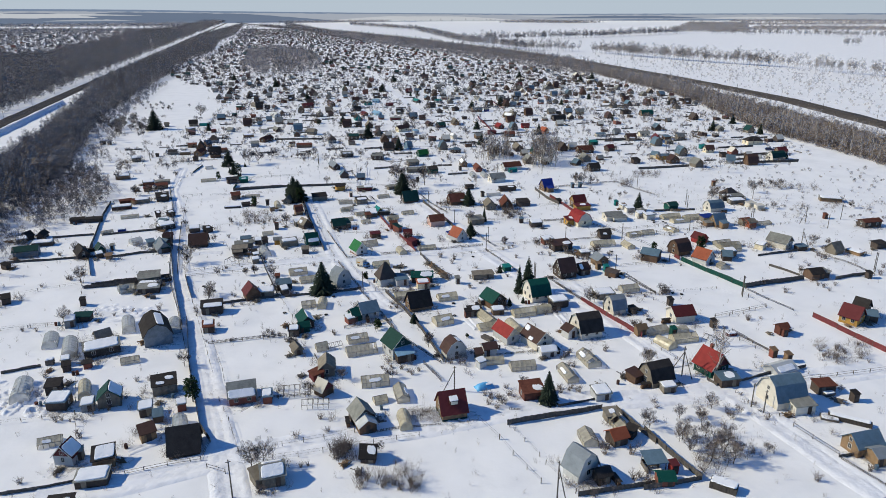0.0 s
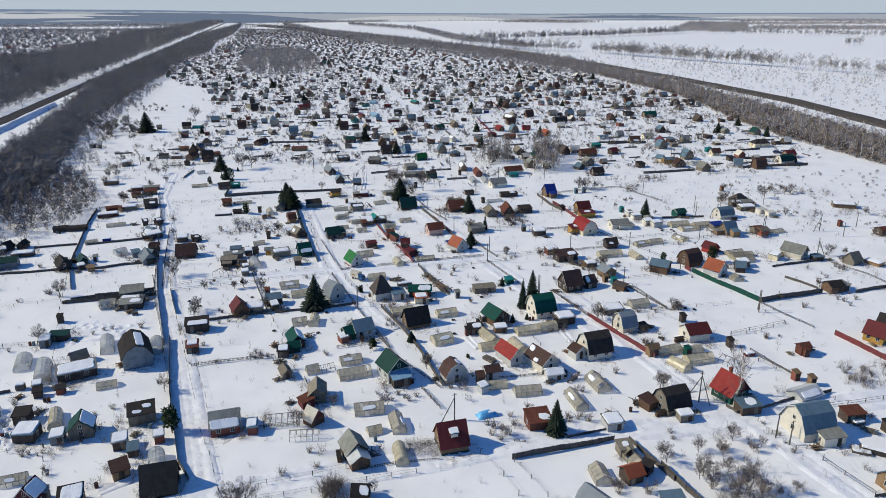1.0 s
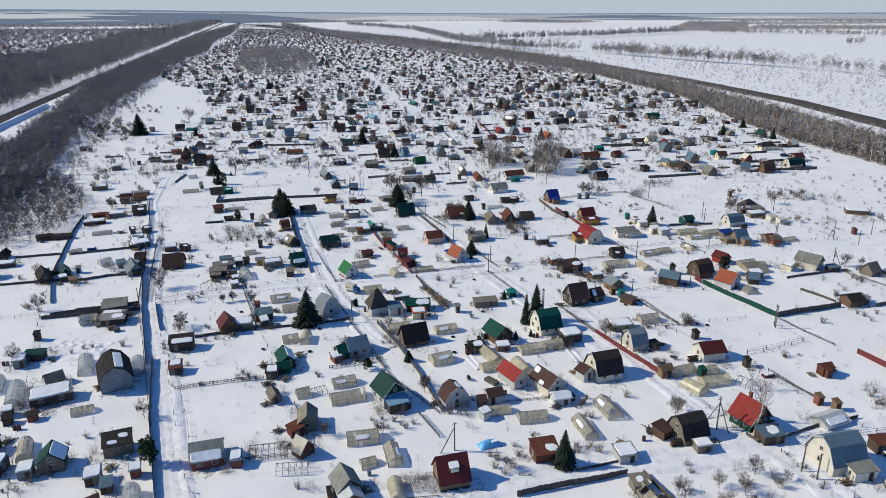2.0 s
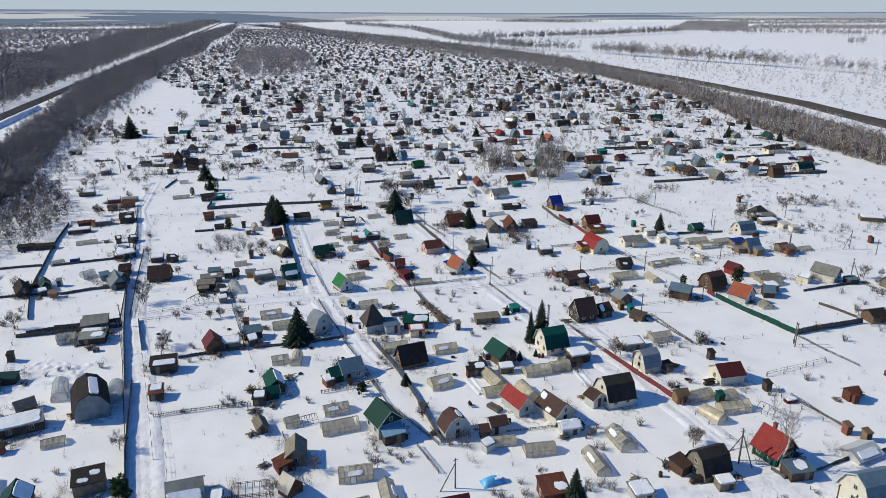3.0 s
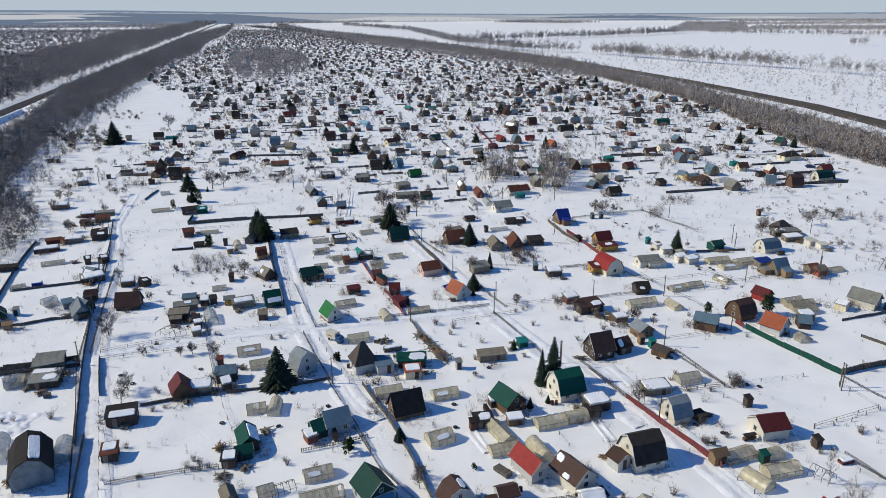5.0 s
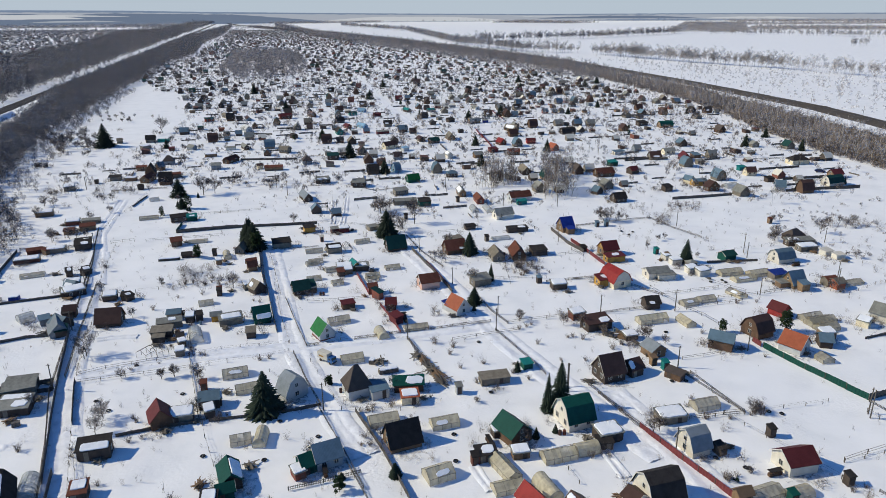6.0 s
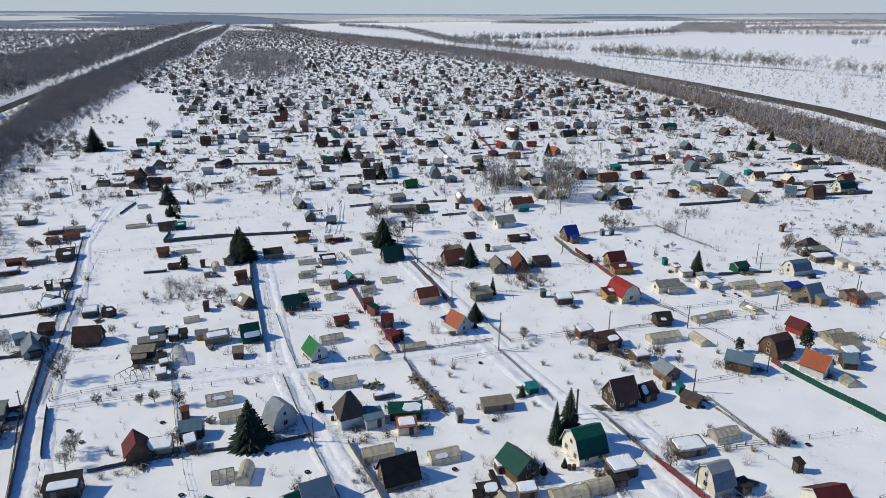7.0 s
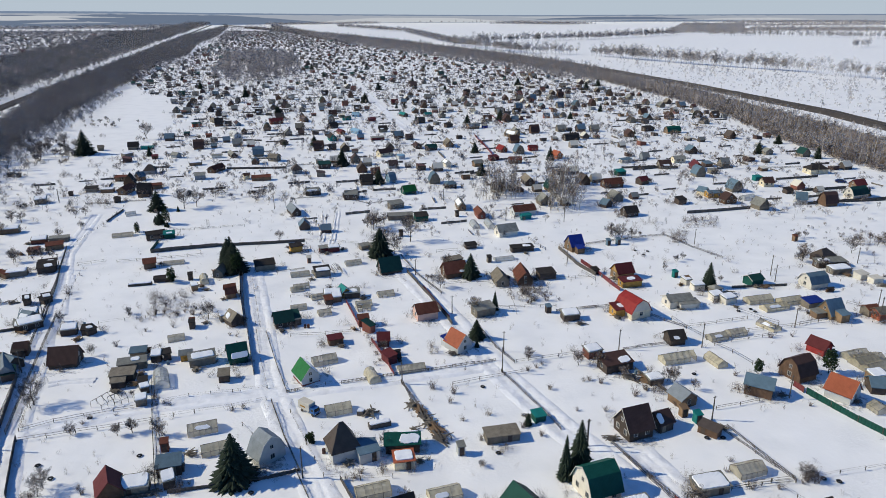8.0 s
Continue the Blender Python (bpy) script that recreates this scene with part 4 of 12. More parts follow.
def block(x, y, yaw, l, w, h, mat, name, label, category, z=0.0, cover=False):
    """Stack, tank or bench of boards with rounded edges."""
    t = thing(name, x, y, yaw, label, category)
    t.location.z = lie(x, y) - 0.05 + z
    n = max(2, int(l / 0.5))
    r = random.Random(int(x * 10))
    bits = [box(-l / 2 + l * i / n, -l / 2 + l * (i + 0.93) / n, -w / 2 + r.uniform(0, 0.08), w / 2 - r.uniform(0, 0.08), 0, h * r.uniform(0.85, 1.1)) for i in range(n)]
    part("body", join(*bits), mat, t)
    if cover:
        snow_patch(t, Vector((-l / 2, -w / 2, h)), Vector((l, 0, 0)), Vector((0, w, 0)), int(x * 3), 0.2)
    return t


# ---- fences, poles ----
FENCE_WORDS = dict(wire="thin wire fence on leaning wooden posts", picket="weathered grey picket fence along a garden", board="dark solid board fence in the snow", green="dark green profiled metal fence along a garden", red="dark red profiled metal fence along the lane", grey="weathered grey board fence in the snow", rail="rail fence of thin weathered poles")
FENCE_MATS = dict(wire=POST, picket=OLD_WOOD, board=surface("fence_boards", (0.1, 0.092, 0.085), 0.9, vary=0.4, lines=6, along=0), green=surface("fence_green", (0.008, 0.06, 0.045), 0.6, lines=6, along=0), red=surface("fence_red", (0.17, 0.042, 0.045), 0.6, lines=6, along=0), grey=OLD_WOOD, rail=OLD_WOOD)


def fence(points, style="wire", h=1.2, gap=3.6):
    x0, y0 = points[0]
    h *= 1.35 if style == "board" and h > 0.65 else 0.8 if style == "grey" else 1.1
    t = thing("fence", x0, y0, 0, FENCE_WORDS[style], "fence")
    first, r = None, random.Random(int(x0 * 10 + y0))
    far, posts, sheets = y0 > 178, [], []
    for (a, b), (c, d) in zip(points, points[1:]):
        n = max(1, round(math.hypot(c - a, d - b) / gap))
        yaw = math.degrees(math.atan2(d - b, c - a))
        step = math.hypot(c - a, d - b) / n
        for i in range(n + 1):
            px, py = a + (c - a) * i / n, b + (d - b) * i / n
            z = lie(px, py)
            at = pose(px - x0, py - y0, z - 0.1, r.uniform(-3, 3), r.uniform(-3, 3), yaw)
            if far:
                posts.append(moved(box(-0.045, 0.045, -0.045, 0.045, -0.3, h + 0.05), at))
            elif first is None:
                first = part("post", box(-0.045, 0.045, -0.045, 0.045, -0.3, h + 0.05), POST, t, at=at)
            else:
                again(first, t, at)
            if i == n:
                break
            m = pose(px - x0, py - y0, z, 0, 0, yaw)
            if style == "wire":
                s = [box(0.05, step - 0.05, -0.009, 0.009, h * k, h * k + 0.018) for k in (0.45, 0.9)]
            elif style == "rail":
                s = [box(0.05, step - 0.05, -0.02, 0.02, h * k, h * k + 0.05) for k in (0.35, 0.85)]
            elif style in ("picket", "grey"):
                s = [box(0.05, step - 0.05, -0.03, 0.0, h * k, h * k + 0.07) for k in (0.25, 0.75)]
                q = int(step / 0.26)
                s += [box(step * j / q + 0.02, step * j / q + 0.1, 0.004, 0.03, 0.05, h * r.uniform(0.9, 1.08)) for j in range(q)]
            else:
                q = max(2, int(step / 0.3))
                e = [(step * j / (2 * q), 0.025 if j % 4 in (0, 1) else -0.025) for j in range(2 * q + 1)]
                top = [h * (1 if style in ("green", "red") else r.uniform(0.92, 1.04)) for _ in range(q + 1)]
                k = len(e)
                v = [(p, o + d, z2) for d in (-0.012, 0.012) for z2 in (0, 1) for p, o in e]
                v = [(p, o, -0.1 if z2 == 0 else top[min(q, i % k // 2)]) for i, (p, o, z2) in enumerate(v)]
                f = [(i, i + 1, k + i + 1, k + i) for i in range(k - 1)] + [(2 * k + i + 1, 2 * k + i, 3 * k + i, 3 * k + i + 1) for i in range(k - 1)] + [(k + i, k + i + 1, 3 * k + i + 1, 3 * k + i) for i in range(k - 1)]
                s = [(v, f)]
            if far:
                sheets += [moved(k2, m) for k2 in s]
                continue
            pn = part("panel", join(*s), FENCE_MATS[style], t, at=m)
            if len(s) > 1:
                pn["kind"] = "stuff"
    if far:
        part("post", join(*posts), POST, t)["kind"] = "stuff"
        part("paling", join(*sheets), FENCE_MATS[style], t)["kind"] = "stuff"
    return t


def pole(x, y, h=8.0, brace=0.0, arm=1):
    key = ("pole", brace != 0, h > 9)

    def make():
        t = thing("utility_pole", 0, 0, 0, "weathered wooden power pole with a crossarm" + (" and a slanting brace" if brace else ""), "power pole")
        part("mast", tube((0, 0, -0.4), (0, 0, 8), 0.13, 0.09, 7), POST, t)
        part("crossarm", box(-0.4, 0.4, -0.04, 0.04, 7.5, 7.58), POST, t)
        if brace:
            part("brace", tube((2.6, 0, -0.3), (0.05, 0, 6.6), 0.1, 0.08, 6), POST, t)
        return t
    KINDS.place(key, make, pose(x, y, lie(x, y), 0, 0, brace if brace else 20) @ Matrix.Diagonal((1, 1, h / 8, 1)), "power poles")


def wire(points, h=7.5, sag=0.5):
    for o in (-0.7, 0.7):
        c = bpy.data.curves.new("wire", "CURVE")
        c.dimensions, c.bevel_depth, c.bevel_resolution = "3D", 0.012, 0
        s = c.splines.new("POLY")
        p = []
        for (a, b), (d, e) in zip(points, points[1:]):
            for i in range(8):
                u = i / 8
                p.append((a + (d - a) * u + o, b + (e - b) * u, h - sag * 4 * u * (1 - u), 1))
        p.append((points[-1][0] + o, points[-1][1], h, 1))
        s.points.add(len(p) - 1)
        for q, co in zip(s.points, p):
            q.co = co
        c.materials.append(DARK)
        tagged(new("wire", c), "thin sagging power line between the poles", "power line", "power lines")


def old_tyre(x, y):
    def make():
        v, f = [], []
        for i in range(12):
            a = i * math.pi / 6
            for j in range(5):
                b = j * 2 * math.pi / 5
                r = 0.34 + 0.14 * math.cos(b)
                v.append((r * math.cos(a), r * math.sin(a), 0.1 + 0.12 * math.sin(b)))
        for i in range(12):
            for j in range(5):
                f.append((i * 5 + j, (i + 1) % 12 * 5 + j, (i + 1) % 12 * 5 + (j + 1) % 5, i * 5 + (j + 1) % 5))
        return tagged(part("old_tyre", (v, f), TYRE), "old black tyre lying in the garden snow", "tyre")
    KINDS.place(("tyre", 0), make, pose(x, y, lie(x, y) + 0.03, x % 9 - 4, y % 9 - 4, x * 31), "old tyres")


def shelter(x, y, yaw, l, w, h, roof="steel"):
    """An open garden shelter: posts, a sloping roof, a bench and low boarding."""
    t = thing("garden_shelter", x, y, yaw, "open garden shelter with a grey-blue roof on posts", "shelter")
    t.location.z = lie(x, y) - 0.05
    first = None
    for a in (-1, 1):
        for b in (-1, 1):
            at = pose(a * (l / 2 - 0.1), b * (w / 2 - 0.1), 0)
            if first is None:
                first = part("post", box(-0.06, 0.06, -0.06, 0.06, -0.2, h), POST, t, at=at)
            else:
                again(first, t, at)
    part("roof", prism([(-w / 2 - 0.25, h - 0.12), (w / 2 + 0.25, h + 0.38), (w / 2 + 0.25, h + 0.47), (-w / 2 - 0.25, h - 0.02)], -l / 2 - 0.25, l / 2 + 0.25), roof_mat(roof), t)
    part("low_wall", join(box(-l / 2, l / 2, w / 2 - 0.05, w / 2, 0, 1.0), box(-l / 2, -l / 2 + 0.05, -w / 2, w / 2 - 0.06, 0, 0.9)), OLD_WOOD, t)
    part("bench", join(box(-l * 0.35, l * 0.35, -0.1, 0.5, 0.42, 0.48), box(-l * 0.3, -l * 0.26, 0, 0.4, -0.1, 0.42), box(l * 0.26, l * 0.3, 0, 0.4, -0.1, 0.42)), DARK, t)


def heap_area(poly, h):
    """Rough shovelled snow in heaps, with clods of earth showing."""
    xs, ys = [p[0] for p in poly], [p[1] for p in poly]
    n = 64
    v, f = [], []
    for j in range(n + 1):
        for i in range(n + 1):
            x, y = min(xs) + (max(xs) - min(xs)) * i / n, min(ys) + (max(ys) - min(ys)) * j / n
            e = min(i, n - i, j, n - j) / 10
            q = noise.noise((x * 0.35, y * 0.35, 2)) + 0.6 * noise.noise((x * 0.9, y * 0.9, 4)) + 0.3 * noise.noise((x * 2.2, y * 2.2, 8))
            v.append((x, y, lie(x, y) - 0.12 + min(1.0, e) * h * max(0.0, 0.25 + q) * (1 if inside(x, y, poly) else 0.2)))
    for j in range(n):
        f += [(j * (n + 1) + i, j * (n + 1) + i + 1, (j + 1) * (n + 1) + i + 1, (j + 1) * (n + 1) + i) for i in range(n)]
    ob = part("snow_heaps", (v, f), PACKED)
    ob.data.shade_smooth()
    tagged(ob, "rough heaps of shovelled snow in a garden", "snow", kind="structure")


def plank_pile(x, y, yaw, size, k):
    """Weathered planks and poles thrown across one another."""
    def make():
        r = random.Random(300 + k)
        bits = []
        for i in range(11):
            n = r.uniform(1.2, 3.0)
            m = pose(r.uniform(-0.5, 0.5), r.uniform(-0.6, 0.6), 0.08 + 0.06 * i, r.uniform(-12, 12), r.uniform(-14, 14), r.gauss(0, 28))
            bits.append(moved(box(-n / 2, n / 2, -r.uniform(0.05, 0.14), r.uniform(0.05, 0.14), -0.03, 0.03), m))
        bits.append(box(-0.7, 0.5, -0.4, 0.45, -0.2, 0.42))
        return tagged(part("plank_pile", join(*bits), (wall_mat("greywood"), OLD_WOOD, wall_mat("wood"))[k]), "untidy pile of old planks lying in the snow", "planks", kind="stuff")
    KINDS.place(("planks", k), make, pose(x, y, lie(x, y), 0, 0, yaw) @ Matrix.Diagonal((size, size, size, 1)), "piles of planks")


def barrel(x, y, k):
    """A steel drum with two hoops."""
    def make():
        ring = [(0.3, 0), (0.3, 0.28), (0.325, 0.3), (0.3, 0.32), (0.3, 0.58), (0.325, 0.6), (0.3, 0.62), (0.3, 0.88), (0.27, 0.86), (0.0, 0.84)]
        v = [(q * math.cos(j * math.pi / 5), q * math.sin(j * math.pi / 5), z) for q, z in ring for j in range(10)]
        f = [(i * 10 + j, i * 10 + (j + 1) % 10, i * 10 + 10 + (j + 1) % 10, i * 10 + 10 + j) for i in range(len(ring) - 1) for j in range(10)]
        return tagged(part("barrel", (v, f), roof_mat(("rust", "steel", "brown")[k])), "old steel water barrel standing in the snow", "barrel")
    KINDS.place(("barrel", k), make, pose(x, y, lie(x, y) - 0.05), "water barrels")


def firewood(x, y, yaw, k):
    """A stack of split logs with a strip of roofing on it."""
    def make():
        r = random.Random(k)
        bits = [tube((0.17 * i - 1.1 + r.uniform(-0.03, 0.03), -0.3 + r.uniform(-0.05, 0.05), 0.09 + 0.16 * j), (0.17 * i - 1.1, 0.3 + r.uniform(-0.05, 0.05), 0.09 + 0.16 * j), 0.085, 0.075, 5) for i in range(14) for j in range(6 if 2 < i < 12 else 4)]
        t = thing("firewood_stack", 0, 0, 0, "stack of split firewood with roofing felt and snow on it", "firewood")
        part("logs", join(*bits), wall_mat("logs"), t)["kind"] = "stuff"
        part("cover", prism([(-0.4, 1.0), (0.4, 1.08), (0.4, 1.11), (-0.4, 1.03)], -1.25, 1.25), roof_mat("black"), t, "strip of black roofing felt")
        return t
    KINDS.place(("firewood", k), make, pose(x, y, lie(x, y), 0, 0, yaw), "firewood stacks")


def path(points):
    """A narrow path dug through the snow, with a low bank on either side."""
    strip("path", points, [(-1.1, 0), (-0.6, 0.3), (-0.3, 0.03), (0.3, 0.03), (0.6, 0.26), (1.1, 0)], PACKED, "narrow trodden footpath between low snow banks", "path", 0.8, 0.25)


def tarp_heap(x, y):
    t = thing("tarpaulin_heap", x, y, 20, "heap under a bright blue and white tarpaulin", "tarpaulin")
    v, f = [], []
    for j in range(9):
        for i in range(13):
            a, b = i / 12 * 2 - 1, j / 8 * 2 - 1
            v.append((a * 1.9, b * 1.1, max(-0.1, 1.0 * (1 - b * b) * (1 - a ** 4) + 0.14 * noise.noise((a * 3, b * 3, 0)))))
    for j in range(8):
        f += [(j * 13 + i, j * 13 + i + 1, j * 13 + 14 + i, j * 13 + 13 + i) for i in range(12)]
    part("cover", (v, f), surface("blue_tarpaulin", (0.12, 0.42, 0.75), 0.35, vary=0.3), t).data.shade_smooth()
    snow_patch(t, Vector((0.1, -0.7, 0.75)), Vector((1.5, 0, 0)), Vector((0, 1.3, 0)), 3, 0.2)


def truck(x, y, yaw, size):
    t = thing("truck", x, y, yaw, "white box truck with a blue cab parked in the snow", "truck")
    t.matrix_basis = pose(x, y, lie(x, y), 0, 0, yaw) @ Matrix.Diagonal((size, size, size, 1))
    part("box_body", prism([(-1.1, 0.9), (1.1, 0.9), (1.1, 3.0), (1.04, 3.08), (-1.04, 3.08), (-1.1, 3.0)], -3.0, 1.1), wall_mat("white"), t, "white cargo box")
    part("stripe", box(-2.2, -0.4, -1.112, -1.104, 1.6, 2.1), wall_mat("yellow"), t, "plain yellow mark on the side")
    cab = part("cab", prism([(1.2, 0.6), (2.95, 0.6), (3.0, 1.35), (2.7, 2.15), (1.2, 2.2)], -1.0, 1.0), surface("cab_paint", (0.04, 0.14, 0.36), 0.35, vary=0.1), t, "blue driver's cab", pose(0, 0, 0, 0, 0, -90))
    part("windscreen", prism([(2.96, 1.4), (3.0, 1.4), (2.75, 2.06), (2.71, 2.06)], -0.85, 0.85), GLASS, cab)
    for s in (-1, 1):
        part("side_window", box(s * 1.005 - 0.01, s * 1.005 + 0.01, 1.6, 2.5, 1.35, 2.0), GLASS, cab)
        part("headlight", box(s * 0.7 - 0.14, s * 0.7 + 0.14, 2.97, 3.03, 0.75, 0.95), TRIM, cab)
    part("chassis", box(-2.9, 2.8, -0.45, 0.45, 0.5, 0.75), DARK, t)
    part("bumper", box(2.95, 3.1, -1.0, 1.0, 0.4, 0.62), DARK, t)
    first = None
    for wx in (-1.9, 2.1):
        for s in (-1, 1):
            at = pose(wx, s * 0.9, 0.42)
            if first is None:
                first = part("wheel", tube((0, -0.14, 0), (0, 0.14, 0), 0.42, 0.42, 16), DARK, t, "dark rubber wheel", at)
            else:
                again(first, t, at)


def car(x, y, yaw):
    t = thing("car", x, y, yaw, "dark blue car parked in the snow", "car")
    paint = surface("car_paint", (0.02, 0.03, 0.1), 0.3, vary=0.1)
    body = part("body", prism([(-2.1, 0.35), (2.1, 0.35), (2.15, 0.75), (1.2, 0.9), (0.6, 1.42), (-1.2, 1.45), (-1.9, 0.95), (-2.15, 0.85)], -0.85, 0.85), paint, t, at=pose(0, 0, 0, 0, 0, -90))
    part("side_glass", box(-1.1, 0.5, -0.862, -0.852, 0.95, 1.36), GLASS, t)
    for wx in (-1.35, 1.35):
        for s in (-1, 1):
            part("wheel", tube((wx, s * 0.7, 0.33), (wx, s * 0.88, 0.33), 0.33, 0.33, 14), DARK, t)


# ---- the village, plot by plot ----

# lanes
lane([(-26.8, 72.3), (-32.3, 85.8), (-45.1, 115.1), (-55.4, 139.2), (-72.6, 175.5), (-87.5, 213.1), (-103.1, 255.1)], 3.6)
lane([(-122.9, 317.1), (-111.3, 272.9), (-91.5, 228.5)], 2.4)
lane([(-53, 262.3), (-42, 227.1), (-32, 193.1), (-25.2, 178), (-17.4, 161.5), (-12.1, 152.4)], 3.2)
lane([(-17.3, 276.1), (-5.3, 247.8), (3.9, 224.2), (12.9, 198.5), (21.2, 180.3), (31.7, 160.4), (36.7, 151.3)], 4.2)
lane([(33.2, 172.2), (43.9, 138.3), (48.6, 125.3)], 3.6)
lane([(-62.4, 85.4), (-47.9, 89.9), (-34.5, 96.4), (-18.2, 101.1), (-2.6, 104.4), (8.8, 107.9), (22.9, 112.1), (39.3, 113.4), (55.6, 116.4), (91.5, 125)], 4.2)
lane([(55.6, 116.4), (58.9, 106.6), (62.8, 96.5), (67.1, 85.2)], 4)
lane([(-72.4, 179.9), (-54.8, 187.6), (-32.2, 191.4), (-16.9, 194.8), (11.5, 202)], 3)
lane([(-64.1, 578.6), (-41.8, 513), (-15.6, 480.1)], 3)
lane([(-71.6, 762), (-30, 559.9), (-11.9, 484.8)], 3.5)

# first gardens, beside the western lane
house(-43.8, 98.2, 14.8, 4.9, 5, 1.1, 4.6, 'gable', 'black', 'darkwood', windows=0)
house(-51.4, 101.2, 33.7, 2.5, 2.4, 1.8, 2.4, 'mono', 'brown', 'tan', door=1, over=0.2, category='shed', windows=0)
greenhouse(-46.8, 104, -67.1, 4.9, 2.6, 2.2, 'arch', 'clear')
house(-54.9, 109.1, 21.8, 2.3, 2.4, 1.7, 2.1, 'mono', 'slate', 'darkwood', snow=[(-1, 0.02, 0.98, 0.02, 0.97)], over=0.2, category='shed', windows=0)
house(-51.9, 107.1, 20.2, 1.6, 2, 1.4, 1.8, 'mono', 'steel', 'darkwood', over=0.2, category='shed', windows=0)
house(-48.9, 110.6, 20, 1.5, 1.5, 1.6, 1.9, 'mono', 'slate', 'brick', snow=[(-1, 0.02, 0.98, 0.02, 0.97)], category='outhouse', windows=0, over=0.2)
house(-54.5, 117.1, 21.8, 4.4, 3.1, 2.1, 2.9, 'mono', 'black', 'greywood', snow=[(-1, 0.15, 0.55, 0.1, 0.4), (-1, 0.5, 0.9, 0.4, 0.75)], category='house', windows=1, over=0.2)
house(-74, 132.6, 27.9, 7.1, 3.5, 1.8, 2.4, 'mono', 'slate', 'darkwood', snow=[(-1, 0.02, 0.98, 0.02, 0.97)], over=0.2)
house(-76.8, 138.8, 41.6, 3, 2.7, 1.5, 2.6, 'gable', 'greywood', 'greywood', category='shed', windows=0)
house(-65, 139.6, -61.4, 8.4, 5.8, 2.7, 5.2, 'gambrel', 'black', 'grey', snow=[(2, 0.15, 0.95, 0.05, 0.95)], windows=0)
greenhouse(-73.8, 145.1, -65, 6.6, 2.8, 2.2, 'arch', 'clear')
greenhouse(-62.8, 144.4, -72.2, 5.6, 2.8, 2.2, 'arch', 'clear')
greenhouse(-81.6, 133.5, -65.1, 8, 3, 2.3, 'arch', 'clear')
greenhouse(-88.2, 137.8, -66.5, 5.8, 3, 2, 'arch', 'clear')
greenhouse(-81.9, 116, -67.4, 7, 3.4, 2.5, 'arch', 'clear')
greenhouse(-66.2, 128.4, 23, 3.6, 2.2, 1.4, 'gable', 'film')
greenhouse(-67.5, 99.6, 20.9, 3.6, 2.2, 1.8, 'gable', 'film')
greenhouse(-69.8, 116.2, -64.4, 5.5, 2.2, 1.9, 'arch', 'poly')
house(-75.9, 116.8, 13.6, 2.6, 2.6, 1.8, 2.2, 'mono', 'black', 'darkwood', over=0.2, category='shed', windows=0)
house(-72.2, 111.6, 4.4, 3.5, 3.3, 1.8, 2.3, 'mono', 'steel', 'darkwood', snow=[(-1, 0.02, 0.98, 0.02, 0.97)], category='house', windows=1, over=0.2)
house(-63.2, 112.8, -70, 3.6, 3.9, 2.0, 3.8, 'gable', 'darkgreen', 'greywood', snow=[(1, 0.03, 0.98, 0.02, 0.96)], windows=1, category='shed')
house(-66.4, 110.7, 18.4, 2.1, 2.4, 1.5, 1.8, 'mono', 'slate', 'grey', snow=[(-1, 0.02, 0.98, 0.02, 0.97)], over=0.2, category='shed', windows=0)
house(-62, 95, -95.2, 2.6, 3.2, 1.9, 3.7, 'gable', 'maroon', 'silver', gable='maroon', snow=[(1, 0.02, 0.98, 0.05, 0.95)], category='house', windows=1)
house(-55.6, 94.2, 20.4, 3.3, 2.9, 1.8, 2.6, 'mono', 'black', 'tan', snow=[(-1, 0.14, 0.98, 0.05, 0.95)], windows=1, category='house', over=0.2)
house(-55.2, 89.5, 11.3, 4.7, 2.8, 1.5, 1.9, 'mono', 'slate', 'darkwood', snow=[(-1, 0.02, 0.98, 0.02, 0.97)], over=0.2, category='shed', windows=0)
house(-56.7, 82.6, 10.4, 3.5, 2.8, 1.7, 2.1, 'mono', 'black', 'darkwood', snow=[(-1, 0.5, 0.9, 0.1, 0.8)], over=0.2, category='shed', windows=0)
block(-82.8, 127.8, 15, 1.6, 1.2, 1.2, OLD_WOOD, 'junk_heap', 'heap of old boards and boxes under snow', 'junk', cover=True)
house(-79.4, 127.7, 23.2, 1.5, 1.7, 1.4, 1.6, 'mono', 'slate', 'darkwood', snow=[(-1, 0.02, 0.98, 0.02, 0.97)], over=0.2, category='shed', windows=0)
house(-77.8, 125, 26.6, 1.5, 1.5, 1.4, 1.6, 'mono', 'black', 'darkwood', over=0.2, category='shed', windows=0)
house(-73.9, 126, 20, 1.5, 1.4, 1.3, 1.5, 'mono', 'black', 'brick', over=0.2, category='shed', windows=0)
house(-60.4, 95.6, 15, 1.2, 1.2, 1.7, 2, 'mono', 'slate', 'greywood', category='outhouse', windows=0, door=1, over=0.12)
fence([(-90.9, 124), (-87.6, 125.4), (-84.3, 126.8)], 'board', 0.6, 4.5)
fence([(-40.2, 100), (-40.1, 94.8), (-41.7, 94.4), (-45.1, 93.4), (-48.4, 92.2), (-51, 91.2)], 'rail', 0.8, 4.5)
fence([(-57.9, 89.4), (-61.9, 88), (-68.1, 86.4)], 'board', 0.6, 4.5)
fence([(-74.6, 122.3), (-67.9, 108.8), (-60, 93.8)], 'wire', 0.9, 4.5)
fence([(-38.4, 92.7), (-35, 91.3)], 'rail', 0.9, 4.5)
fence([(-79.9, 105.6), (-73.3, 107.4), (-68.1, 108.8)], 'wire', 0.8, 4.5)
fence([(-102.7, 142.9), (-97.6, 145.3), (-90.3, 147.1)], 'wire', 0.8, 4.5)
fence([(-61.4, 148.7), (-52.6, 125.1), (-43.4, 104.2), (-40.1, 99.7)], 'board', 0.95, 4.5)
